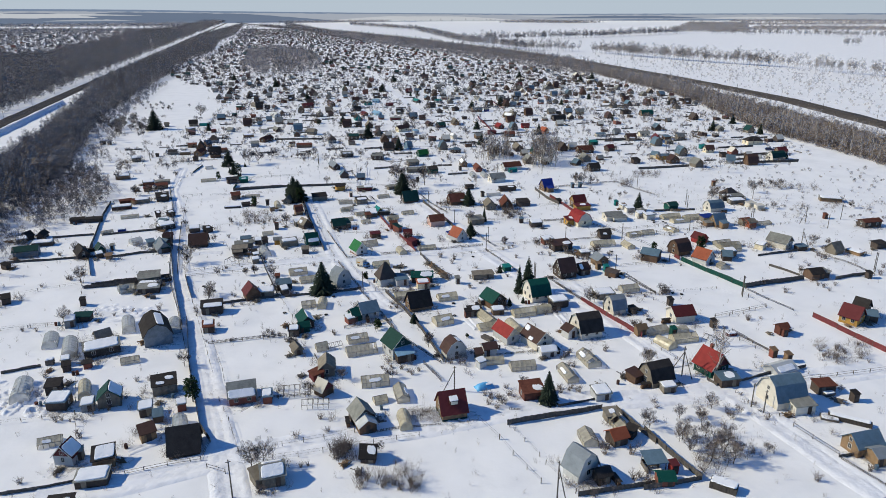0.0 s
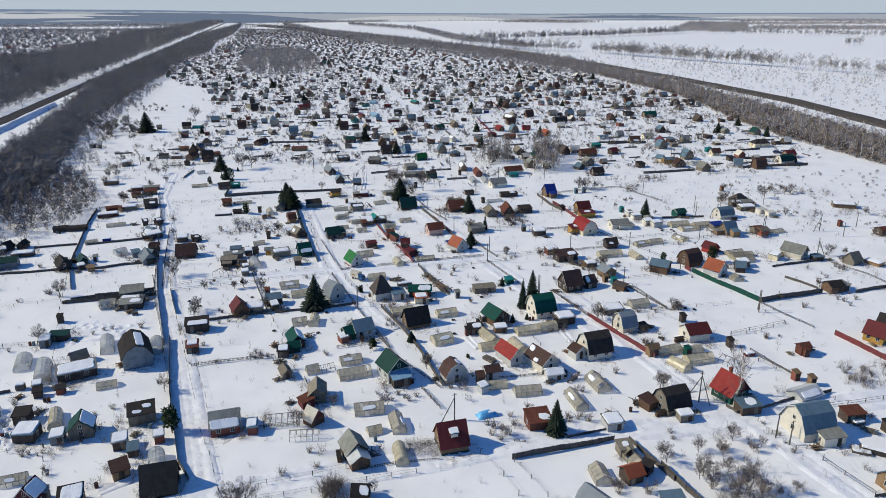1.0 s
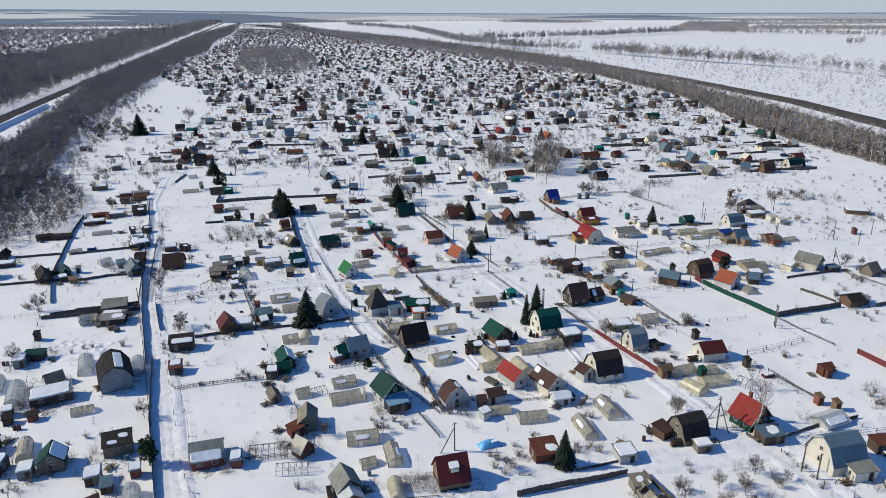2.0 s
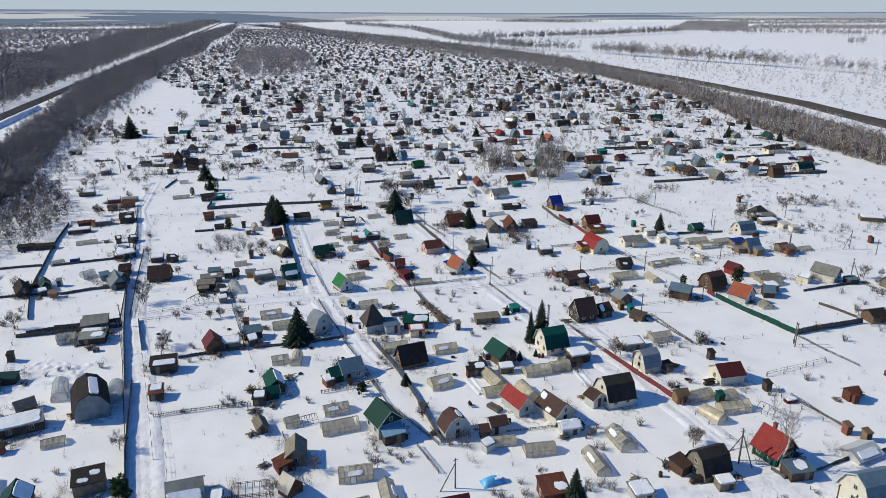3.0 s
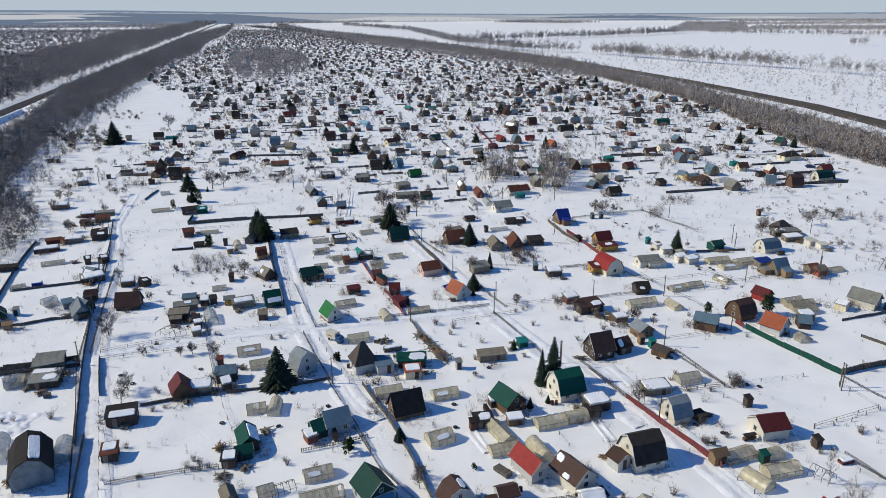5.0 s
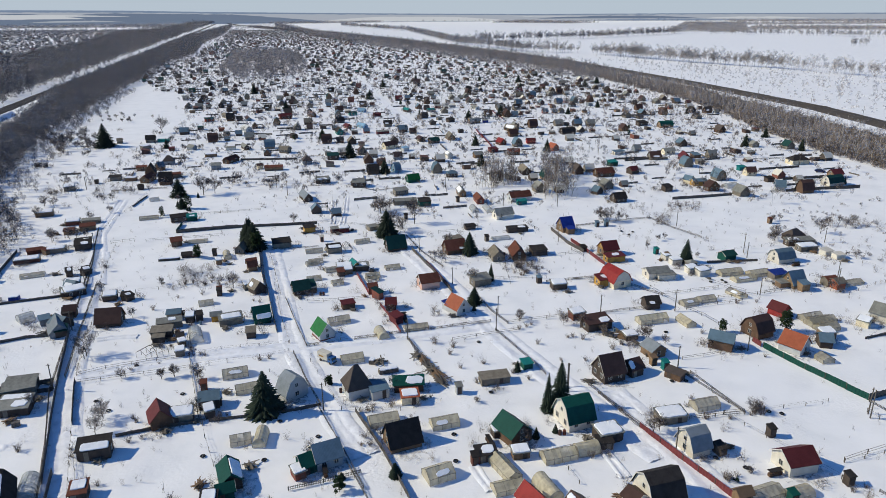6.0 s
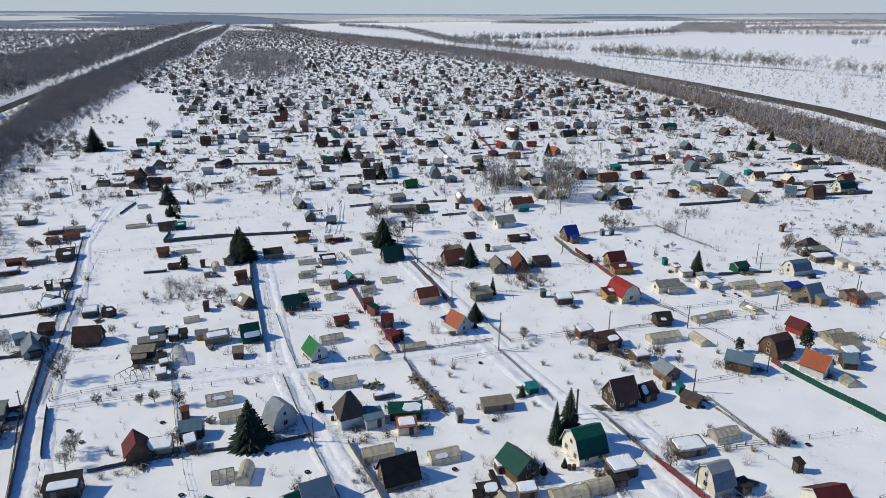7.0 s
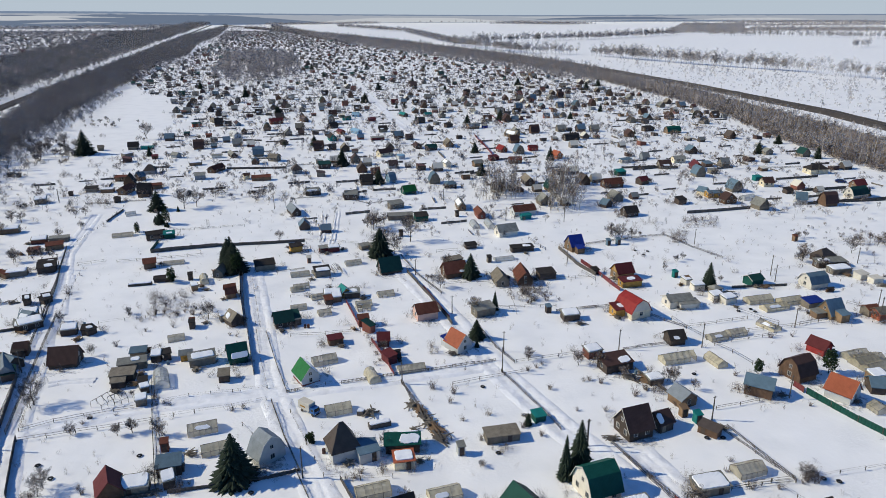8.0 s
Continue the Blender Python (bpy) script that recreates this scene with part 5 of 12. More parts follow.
pine(-47.7, 113.1, 5)
bare_tree(-54.1, 126.6, 3.5)
bare_tree(-90, 147.7, 4.5)
bush(-59.3, 120.9, 1.1)
bush(-61.5, 120.5, 1.3)
bush(-63.8, 111.6, 1.1)
bush(-62.4, 110.4, 1.3)
bush(-62.4, 91.4, 1.3)
bush(-67.4, 107.3, 0.9)
bush(-67.8, 106.6, 0.9)
bush(-70.4, 106.6, 1.5)
bush(-69.5, 107, 1.1)
bush(-64.7, 102.9, 1.1)
bush(-63.4, 101.5, 1.6)
bush(-62, 90.9, 1.2)
bush(-66.7, 89.2, 1.5)
bush(-63.9, 118.7, 1.2)
house(-80.8, 174.9, 14.3, 5.3, 2.8, 1.9, 2.3, 'mono', 'slate', 'darkwood', windows=0, over=0.2, category='shed')
house(-78.4, 168.7, 6.9, 5.4, 2.9, 1.4, 1.8, 'mono', 'slate', 'darkwood', snow=[(-1, 0.02, 0.98, 0.02, 0.97)], over=0.2)
greenhouse(-84.2, 166.8, 39.3, 2.8, 3, 2.3, 'arch', 'clear')
house(-88.2, 146.7, 22.6, 2.2, 2.8, 1.8, 2.1, 'mono', 'slate', 'grey', snow=[(-1, 0.02, 0.98, 0.02, 0.97)], over=0.2, category='shed', windows=0)
house(-86.6, 149.5, 7.9, 3.9, 2.2, 1.5, 1.8, 'mono', 'darkgreen', 'darkwood', windows=0, over=0.2, category='shed')
fence([(-96.2, 169), (-86.1, 171.5), (-74.7, 174.2)], 'board', 0.7, 4.5)
fence([(-114.8, 162.8), (-107.5, 167.3), (-97.8, 171.1)], 'wire', 0.9, 4.5)
fence([(-103.2, 143.8), (-97.2, 145.7), (-89.9, 147.1)], 'wire', 0.9, 4.5)
fence([(-110.9, 201.5), (-102, 181.7), (-94.8, 165.1), (-87.1, 148.7), (-80.7, 135)], 'wire', 0.9, 4.5)
fence([(-84.9, 201.2), (-75.8, 178.4), (-70, 164.8), (-61.8, 146.4)], 'board', 0.95, 4.5)
house(-90.9, 158.2, 15, 1.2, 1.2, 1.7, 2, 'mono', 'black', 'darkwood', category='outhouse', windows=0, door=1, over=0.12)
bush(-103.6, 176.5, 1.4)
bush(-101.9, 177.3, 1.1)
bush(-101.6, 178.7, 1.4)
bush(-108.2, 170.4, 1.6)
bush(-97.9, 143.7, 1.3)
bush(-94.8, 143.7, 1.5)
house(-111.4, 160, 31, 1.9, 2.8, 1.6, 2, 'mono', 'black', 'darkwood', over=0.2, category='shed', windows=0)

# gardens between the western and the middle lane
house(-38.6, 114.4, 16.8, 4.9, 4.9, 1.8, 3.7, 'gable', 'slate', 'brick', snow=[(-1, 0.02, 0.95, 0, 0.52)], windows=2)
house(-33.4, 113, 11.3, 1.6, 2.2, 1.6, 2, 'mono', 'steel', 'brick', snow=[(-1, 0.0, 0.9, 0.1, 0.9)], over=0.2, category='shed', windows=0)
greenhouse(-28.8, 115.6, 9.5, 6.1, 3, 2.2, 'gable', 'bare')
greenhouse(-24, 111.1, 4.7, 4.9, 2, 1.9, 'gable', 'bare')
house(-23.2, 115.8, -38.7, 2.4, 2.9, 1.5, 3.1, 'gable', 'white', 'logs', gable='maroon', category='shed', windows=0)
house(-23.9, 124, -80, 4.2, 3.1, 1.9, 3.3, 'gable', 'greywood', 'greywood', category='house', windows=1)
house(-25.6, 121.3, -56.3, 2.5, 2.2, 1.4, 1.8, 'mono', 'rust', 'maroon', over=0.2, category='shed', windows=0)
house(-31.8, 132.4, -62, 3.0, 1.8, 1.4, 2.2, 'gable', 'greywood', 'greywood', category='shed', windows=0)
house(-32.7, 146.9, -67.1, 5, 3.1, 1.7, 3, 'gable', 'green', 'darkwood', snow=[(1, 0.1, 0.95, 0.05, 0.95)])
house(-32.4, 143.4, 21.3, 2.4, 2.2, 1.6, 2.4, 'gable', 'green', 'green', category='shed', windows=0)
house(-34.2, 141.4, 8.4, 2.3, 2.2, 1.6, 2, 'mono', 'black', 'darkwood', snow=[(-1, 0.1, 0.9, 0.1, 0.9)], over=0.2, category='shed', windows=0)
house(-10, 132.4, -57.7, 5.0, 4.8, 2.7, 5.0, 'gable', 'bottle', 'silver', gable='darkgreen')
house(-8.3, 129, 23.4, 3.6, 2.2, 1.9, 2.4, 'mono', 'skyblue', 'darkwood', windows=0, over=0.2, category='shed')
greenhouse(-19.3, 138, 19.7, 4.5, 2.6, 2, 'gable', 'film')
greenhouse(-17.8, 132.4, 19, 6.5, 3, 2.2, 'gable', 'film')
greenhouse(-24.2, 134.6, 27.3, 3.7, 2.2, 1.5, 'gable', 'bare')
greenhouse(-26.6, 133.8, 25, 2.5, 2, 2, 'gable', 'film')
greenhouse(-13.6, 119.4, 10.7, 5.4, 3, 2.2, 'gable', 'film')
greenhouse(-12, 112.6, 22.2, 2.5, 2, 1.6, 'gable', 'poly')
greenhouse(-8.1, 114.4, -76.2, 5, 2.4, 2, 'gable', 'film')
greenhouse(-7, 105.4, -77.5, 4.6, 2.2, 2, 'arch', 'poly')
house(-14.8, 106.3, -63.4, 4.1, 3.6, 2, 3.7, 'gable', 'slate', 'darkwood', category='house', windows=1)
house(-13.8, 103.6, -65.6, 3, 3.1, 1.8, 2.8, 'gable', 'silver', 'logs', category='shed', windows=0)
house(-12.4, 95.4, -2.6, 2.4, 2.9, 1.3, 2.8, 'gable', 'black', 'darkwood', snow=[(-1, 0.4, 0.98, 0.25, 0.95)], category='shed', windows=0)
house(-27, 89.9, 17.1, 3.5, 3.8, 2.1, 3.1, 'gable', 'slate', 'greywood', snow=[(-1, 0.05, 0.95, 0.05, 0.95), (1, 0.1, 0.9, 0.1, 0.9)], windows=1, category='shed')
house(-29.3, 89.2, 36.3, 1.5, 2.8, 1.6, 2, 'mono', 'greywood', 'greywood', over=0.2, category='shed', windows=0)
pole(-32.2, 85.6, 6.9, 0)
bare_tree(-31.2, 92.4, 5.7)
bare_tree(-29.1, 93, 5.1)
bare_tree(-10.5, 121.4, 2.7)
bare_tree(-60.7, 164.7, 5.3)
bare_tree(-3.3, 135, 4.5)
pine(-15.3, 143.9, 2.7)
bush(-17.1, 96, 2.9)
bush(-18, 95.3, 2)
bush(-16.7, 97.2, 3)
bush(-18.6, 97.2, 2.8)
bush(-16.2, 98.5, 2.4)
bush(-17.6, 98.5, 2)
bush(-5.1, 89, 1.7)
bush(-5, 88.3, 1.9)
bush(-9.5, 88, 1.4)
bush(-4.4, 87.8, 1.1)
bush(-12.2, 89.8, 2)
bush(-9.2, 88.6, 1.3)
bush(-8.6, 89.3, 1.3)
bush(-7.8, 88.7, 1.9)
bush(-6.8, 87.6, 1.9)
bush(-3.9, 88.4, 1.1)
brush_spot(-4.9, 87.3, 2.4)
brush_spot(-7.9, 88.6, 1.5)
brush_spot(-5.2, 89.3, 1.6)
brush_spot(-13, 87.9, 2.5)
brush_spot(-12.7, 88.2, 1.7)
brush_spot(-12.4, 90.7, 2.2)
brush_spot(-4.9, 92, 2)
brush_spot(-13.2, 88.6, 1.6)
brush_spot(-4.7, 87.2, 1.9)
brush_spot(-3.6, 90.6, 1.3)
brush_spot(-7.8, 92.1, 1.5)
brush_spot(-9.6, 89.1, 1.4)
brush_spot(-13.2, 87.8, 1.6)
brush_spot(-3.9, 87.6, 1.7)
brush_spot(-9.1, 89.6, 2)
brush_spot(-7.7, 89.3, 2)
brush_spot(-4.1, 89.6, 1.8)
brush_spot(-6.5, 91, 1.6)
brush_spot(-3.7, 89.5, 1.9)
brush_spot(-13.7, 90.1, 2)
brush_spot(-13.5, 89.1, 2)
brush_spot(-13.1, 89, 1.8)
brush_spot(-6.9, 90.4, 2.1)
brush_spot(-6.3, 92.1, 1.3)
brush_spot(-6.7, 87.3, 1.5)
brush_spot(-9.1, 89.2, 1.6)
brush_spot(-10.1, 90.6, 1.7)
brush_spot(-7.7, 90.7, 1.7)
brush_spot(-6, 92.1, 1.9)
brush_spot(-6.3, 90.6, 1.5)
brush_spot(-5.6, 91, 1.4)
brush_spot(-9.3, 88.7, 1.3)
brush_spot(-10.6, 90.5, 2.3)
brush_spot(-9.2, 87.9, 1.4)
brush_spot(-10.3, 88.9, 2.4)
brush_spot(-9.3, 91.1, 1.4)
brush_spot(-17.1, 97.8, 2.9)
brush_spot(-16.1, 97.8, 2)
brush_spot(-16, 96.1, 2.9)
brush_spot(-17.8, 98, 2.1)
brush_spot(-16.2, 97.5, 2.1)
brush_spot(-17.4, 96.9, 2.3)
brush_spot(-15.8, 97.9, 1.6)
brush_spot(-15.4, 95.2, 3.2)
brush_spot(-17, 94.9, 3.1)
brush_spot(-17.8, 95.7, 3)
brush_spot(-16.5, 96.5, 2)
brush_spot(-17.7, 97.6, 1.7)
brush_spot(-16.9, 97.4, 2.9)
bush(-47.7, 137.9, 1)
bush(-39.8, 139.9, 1.6)
bush(-38.5, 139.9, 1.5)
bush(-25.6, 100.9, 1.6)
bush(-20.5, 102.6, 1.6)
bush(-22.4, 107, 1.6)
bush(-23.3, 93.2, 1.4)
bush(-22.2, 93.5, 1)
bush(-11.6, 123.3, 1.5)
bush(-7.3, 123.8, 1.1)
bush(-9.7, 122.8, 1.2)
bush(-6.4, 122.8, 1.4)
bush(-28.1, 86.7, 1.4)
fence([(-34.3, 96.6), (-27.5, 98.6), (-20.7, 100.6), (-15.7, 102.6)], 'wire', 1, 4.5)
fence([(-28.2, 94.8), (-20.3, 96.9), (-12, 99.3), (-4.3, 101.3)], 'wire', 1, 4.5)
fence([(-14, 101.9), (-10.9, 102.8), (-6.8, 103.9), (-0.5, 104.6)], 'grey', 0.7, 4.5)
fence([(-42.7, 113), (-38.8, 106), (-34.6, 97)], 'wire', 1, 4.5)
fence([(-60.6, 153.9), (-51.3, 136.6), (-45.6, 124.6), (-41.2, 113.6)], 'wire', 0.9, 4.5)
fence([(-51.1, 137.1), (-45.2, 138.2), (-36, 139.3)], 'wire', 0.7, 4.5)
fence([(-15.1, 150.9), (-9.7, 139.6), (-0.5, 127.6)], 'grey', 0.9, 4.5)
fence([(-27.7, 130.9), (-24.5, 123.4), (-21.4, 115.8)], 'grey', 0.8, 4.5)
fence([(-35.3, 113.8), (-31.9, 114.2), (-25.8, 115)], 'grey', 0.7, 4.5)
fence([(-4.1, 127.1), (-0.5, 120)], 'picket', 0.8, 4.5)

# gardens between the middle lane and the eastern lane
t = house(1.4, 108.4, 15, 4.6, 4.9, 1.7, 4.8, 'gable', 'maroon', 'wood', gable='tan', windows=1, base='darkgreen')
dormer = part("dormer", prism([(-2.1, 3.0), (-1.9, 3.75), (-1.0, 3.9), (-1.0, 3.0)], -0.75, 0.75), wall_mat("brown"), t, "small dormer on the roof slope")
part("dormer_window", box(-0.6, 0.6, -2.14, -2.05, 3.1, 3.65), wall_mat("white"), dormer, "pale dormer window")
snow_patch(dormer, Vector((-0.85, -2.15, 3.78)), Vector((1.7, 0, 0)), Vector((0, 1.35, 0.3)), 5, 0.2)
house(2.2, 131.2, -66.2, 3.1, 4.5, 2.1, 4.2, 'gambrel', 'brown', 'silver', snow=[(1, 0.1, 0.95, 0.05, 0.95), (2, 0.2, 0.95, 0.05, 0.95)], windows=1, category='shed')
house(9.8, 132, 17.4, 2.8, 2.7, 1.9, 2.7, 'gable', 'brown', 'silver', windows=1, category='shed')
house(7.5, 129.8, 11.3, 1.5, 1.8, 1.7, 2, 'mono', 'brown', 'darkwood', over=0.2, category='shed', windows=0)
house(7.8, 126.1, 35.2, 1.7, 1.5, 1.6, 1.9, 'mono', 'slate', 'silver', snow=[(-1, 0.02, 0.98, 0.02, 0.97)], over=0.2, category='shed', windows=0)
greenhouse(10.5, 128, 9.5, 4.3, 2.2, 1.5, 'arch', 'poly')
greenhouse(16.4, 125.6, 8.9, 5.2, 2.6, 2, 'gable', 'film')
house(14.1, 138.8, -60, 5.6, 3.2, 2.0, 3.7, 'gable', 'red', 'silver', windows=1, gable='cream')
house(20.6, 136.2, -58.1, 5.6, 4.3, 2.1, 3.9, 'gable', 'brown', 'white', snow=[(-1, 0.0, 0.3, 0.45, 0.95), (-1, 0.45, 0.75, 0.0, 0.3)], windows=1)
house(22.4, 131.4, 11.9, 3.3, 2.3, 1.5, 2.1, 'gable', 'white', 'silver', snow=[(-1, 0, 1, 0, 1), (1, 0, 1, 0, 1)], category='shed', windows=0)
pine(5.5, 139.2, 2.3)
house(32.6, 141.2, 16.6, 5.3, 5.6, 2.1, 5.3, 'gambrel', 'black', 'white', windows=2)
house(28.7, 139.8, -58.7, 2.4, 2.9, 2, 2.9, 'gable', 'brown', 'silver', category='shed', windows=0)
house(16.9, 114.4, 11.6, 4.1, 3.5, 1.8, 2.5, 'mono', 'rust', 'rust', snow=[(-1, 0.45, 0.98, 0.1, 0.6)], category='house', windows=1, over=0.2)
spruce(19.7, 112, 7)
greenhouse(25.1, 122, -76.2, 5.9, 2.4, 1.9, 'gable', 'film')
greenhouse(30.6, 128, -73.5, 5.6, 3, 2.2, 'gable', 'film')
tarp_heap(8, 117.7)
house(30, 113.8, 13.2, 3.1, 2.8, 1.6, 2, 'mono', 'slate', 'silver', snow=[(-1, 0.02, 0.98, 0.02, 0.97)], over=0.2, category='shed', windows=0)
fence([(11.4, 104.5), (15.9, 106), (20.5, 107.3), (25.2, 108.5), (29.3, 109.7)], 'board', 0.8, 4.5)
fence([(12.2, 109.4), (14.1, 109.1)], 'grey', 0.6, 4.5)
fence([(21.4, 110.5), (30.1, 113.1)], 'board', 0.5, 4.5)
house(30.2, 106.4, 10.9, 2.2, 2.2, 1.4, 1.8, 'mono', 'greywood', 'greywood', snow=[(-1, 0.3, 0.8, 0.2, 0.8)], over=0.2, category='shed', windows=0)
greenhouse(31.2, 103.9, -72, 4.2, 2.4, 2, 'gable', 'film')
house(32.4, 101.3, -43, 1.7, 2, 1.4, 1.8, 'mono', 'black', 'darkwood', over=0.2, category='shed', windows=0)
fence([(31.9, 109.6), (33.9, 104.4), (36.2, 99.1)], 'board', 0.7, 4.5)
fence([(35.3, 102.8), (37.3, 96.9), (40.6, 89.4)], 'board', 0.8, 4.5)
greenhouse(24.8, 100.1, -82.5, 3.8, 2.6, 2, 'gable', 'film')
house(29.6, 99.6, 21.2, 2.7, 2.7, 1.7, 2.7, 'gable', 'orange', 'darkwood', category='shed', windows=0)
house(21.8, 91.2, -54.3, 3.3, 4.5, 2.1, 4.8, 'gambrel', 'grey', 'silver', windows=1)
house(24.8, 89.4, 20, 2.2, 2, 1.8, 2.5, 'gable', 'black', 'darkwood', category='shed', windows=0)
fence([(20.5, 85.8), (26.5, 87), (33.1, 88.4)], 'board', 0.7, 4.5)
fence([(30.9, 87.2), (36.1, 88.3), (40.6, 89.4)], 'board', 0.7, 4.5)
fence([(11.7, 103.8), (13.9, 99.6), (15.9, 95.4)], 'wire', 0.8, 4.5)
fence([(16.6, 93.3), (18.3, 89.8), (20.2, 86.4)], 'wire', 0.9, 4.5)
fence([(6.2, 106), (9.6, 100.3), (11.5, 95.8), (13.4, 92.1), (15.2, 88.7)], 'wire', 1, 5)
pole(17.1, 84.9, 7, 300)
pole(2.1, 116.3, 6.2, 200)
shelter(33.9, 92.6, 8, 3.2, 2.6, 2.0)
heap_area([(-90, 106), (-73, 106.5), (-74, 122), (-91, 121)], 1.0)
house(34.6, 89, 2, 2.4, 2.3, 1.4, 2.1, 'gable', 'green', 'brick', category='shed', windows=0)
house(36.7, 91.4, 15, 1.2, 1.2, 1.7, 2, 'mono', 'maroon', 'red', category='outhouse', windows=0, door=1, over=0.12)
bare_tree(10.4, 110.6, 3)
bush(8, 114.7, 1.6)
bush(9.1, 113.8, 2)
bush(11.3, 111.4, 1.7)
bush(8.5, 111.4, 1.5)
bush(9.9, 109.8, 1.4)
bush(12.7, 114.6, 2)
bush(12.3, 117.2, 1.6)
bush(27.1, 125.9, 1.9)
bush(26.2, 126.4, 1.5)
bush(24.4, 116.3, 1.4)
bush(25.2, 117.1, 1.7)
bush(26.1, 115.4, 1.9)
bush(22.7, 117.1, 1.4)
bush(22.5, 115.4, 1.9)
bush(26.9, 96.3, 2)
bush(27.6, 97.6, 1.9)
bush(30, 89.7, 1.9)
bush(31.1, 90.2, 1.2)
bush(31.4, 96.3, 1.8)
bush(26.8, 98.2, 2)
bare_tree(36.4, 103.6, 4.8)
bare_tree(42.4, 126.2, 3.8)

# gardens beyond the eastern lane
house(42.3, 119.8, 20, 4.8, 4.7, 1.9, 4.6, 'gambrel', 'black', 'greywood', windows=1)
house(38.2, 120.2, 33.7, 2.6, 2.6, 1.6, 2.0, 'mono', 'brown', 'logs', windows=0, over=0.2, category='shed')
pole(48.1, 121.6, 7.3, 160)
house(43.5, 115.9, 11.7, 2.6, 1.8, 1.4, 1.6, 'mono', 'slate', 'greywood', snow=[(-1, 0.02, 0.98, 0.02, 0.97)], over=0.2, category='shed', windows=0)
# Maroon gables: the red roof's shaded end, its shade put into the colour.
house(54.7, 123.7, -62, 4.4, 4.9, 2.1, 4.9, 'gable', 'red', 'green', gable='maroon', windows=2, chimney=-1, over=0.4)
house(55.9, 118.5, 9.7, 3.8, 2.8, 1.8, 2.1, 'mono', 'steel', 'darkwood', snow=[(-1, 0.3, 0.9, 0.1, 0.9)], over=0.2, category='shed', windows=0)
birch(54.2, 120.4, 11.8)
birch(60.2, 135.1, 6.7)
fence([(52.7, 120.1), (53.6, 117.6), (57.4, 118.3), (63.8, 121.4), (71.9, 125.1)], 'board', 0.6, 4.5)
house(68.9, 123.6, 23.1, 5.2, 3.8, 1.0, 2.0, 'gable', 'silver', 'silver', windows=0, snow=[(-1, 0.1, 0.9, 0.1, 0.7)])
fence([(66.2, 122.4), (70.6, 123.5), (74.9, 125.1)], 'board', 0.6, 4.5)
house(72.5, 127.9, 15, 1.2, 1.2, 1.7, 2, 'mono', 'wood', 'wood', category='outhouse', windows=0, door=1, over=0.12)
house(63.6, 112.2, 13.7, 6.1, 5.9, 2.4, 5.7, 'gambrel', 'steel', 'white', windows=1)
house(65.8, 108.6, 10.3, 4.1, 2.2, 1.8, 2.2, 'mono', 'slate', 'white', windows=1, over=0.2, category='shed')
house(73.6, 115.9, 8.5, 3.6, 2.4, 1.7, 2, 'mono', 'rust', 'darkwood', over=0.2, category='shed', windows=0)
block(73.9, 114.5, 15, 2.2, 1.6, 0.6, OLD_WOOD, 'woodpile', 'low pile of boards under snow', 'woodpile', cover=True)
house(70.2, 97.2, 14.5, 5, 3.6, 1.9, 3.6, 'gable', 'steel', 'tan', windows=1)
house(70.9, 94, 10.5, 2.4, 2.9, 1.9, 2.6, 'gable', 'grey', 'tan', category='shed', windows=0)
fence([(62, 103.7), (63.5, 100), (65.5, 95.3)], 'rail', 0.9, 4.5)
fence([(65.3, 95), (69.8, 95.9)], 'board', 0.6, 4.5)
fence([(65.5, 94.6), (68.6, 87.6)], 'grey', 0.7, 4.5)
block(72.8, 105.2, -30, 7, 1.1, 0.9, DARK, 'log_pile', 'long dark pile of logs and brush in snow', 'log pile', cover=True)
block(69.8, 106.3, -20, 3, 2, 0.4, OLD_WOOD, 'board_heap', 'loose heap of boards half buried in snow', 'boards', cover=True)
pole(57.2, 110, 5.9, 0)
pole(58.6, 108, 5.6, 0)
block(43.3, 87.4, -32, 4, 2, 1.2, DARK, 'covered_trailer', 'dark covered trailer with snow on top', 'trailer', cover=True)
house(77.2, 139.6, 15, 1.2, 1.2, 1.7, 2, 'mono', 'rust', 'rust', category='outhouse', windows=0, door=1, over=0.12)
house(77.6, 112.3, 15, 1.2, 1.2, 1.7, 2, 'mono', 'black', 'darkwood', category='outhouse', windows=0, door=1, over=0.12)
# Darkwood gables paint in the shade on the end turned from the sun.
house(96.6, 146.8, -50, 4.0, 4.4, 2.0, 4.3, 'gable', 'maroon', 'yellow', gable='darkwood', trim='maroon')
house(101.4, 151.2, -50, 3, 3.4, 2.2, 4.2, 'gable', 'black', 'darkwood', category='shed', windows=0)
house(101.3, 147.6, -20.6, 3, 2.8, 1.8, 2.3, 'mono', 'steel', 'darkwood', over=0.2, category='shed', windows=0)
fence([(88.7, 149.2), (91.1, 143), (92.7, 138.1), (95.7, 130.5)], 'red', 1.1, 4.5)
fence([(66.1, 141), (68.7, 136.2), (71.3, 131.4)], 'grey', 0.7, 4.5)
fence([(71.7, 119.7), (79.3, 121.3), (90.9, 123.9)], 'rail', 0.9, 4.5)
fence([(56.4, 115.1), (57.1, 111.2), (59.1, 106.8), (60.9, 106.8)], 'wire', 0.8, 4.5)
fence([(51.4, 163.5), (62.5, 145.2), (74, 122.1)], 'wire', 0.8, 4.5)
bush(81.7, 132.3, 1.3)
bush(86.3, 130.8, 1.5)
bush(91.4, 134.8, 1.1)
bush(83.3, 133.7, 1.1)
bush(89.1, 126.9, 1.1)
bush(86.6, 131.8, 1.4)
bush(83.2, 128.8, 1.7)
bush(85.6, 133, 1.4)
bush(81.1, 129.7, 1.8)
bush(86.4, 134.1, 1.2)
brush_spot(83.8, 129.6, 2)
brush_spot(82.8, 127.6, 1.8)
brush_spot(85.8, 132, 1.7)
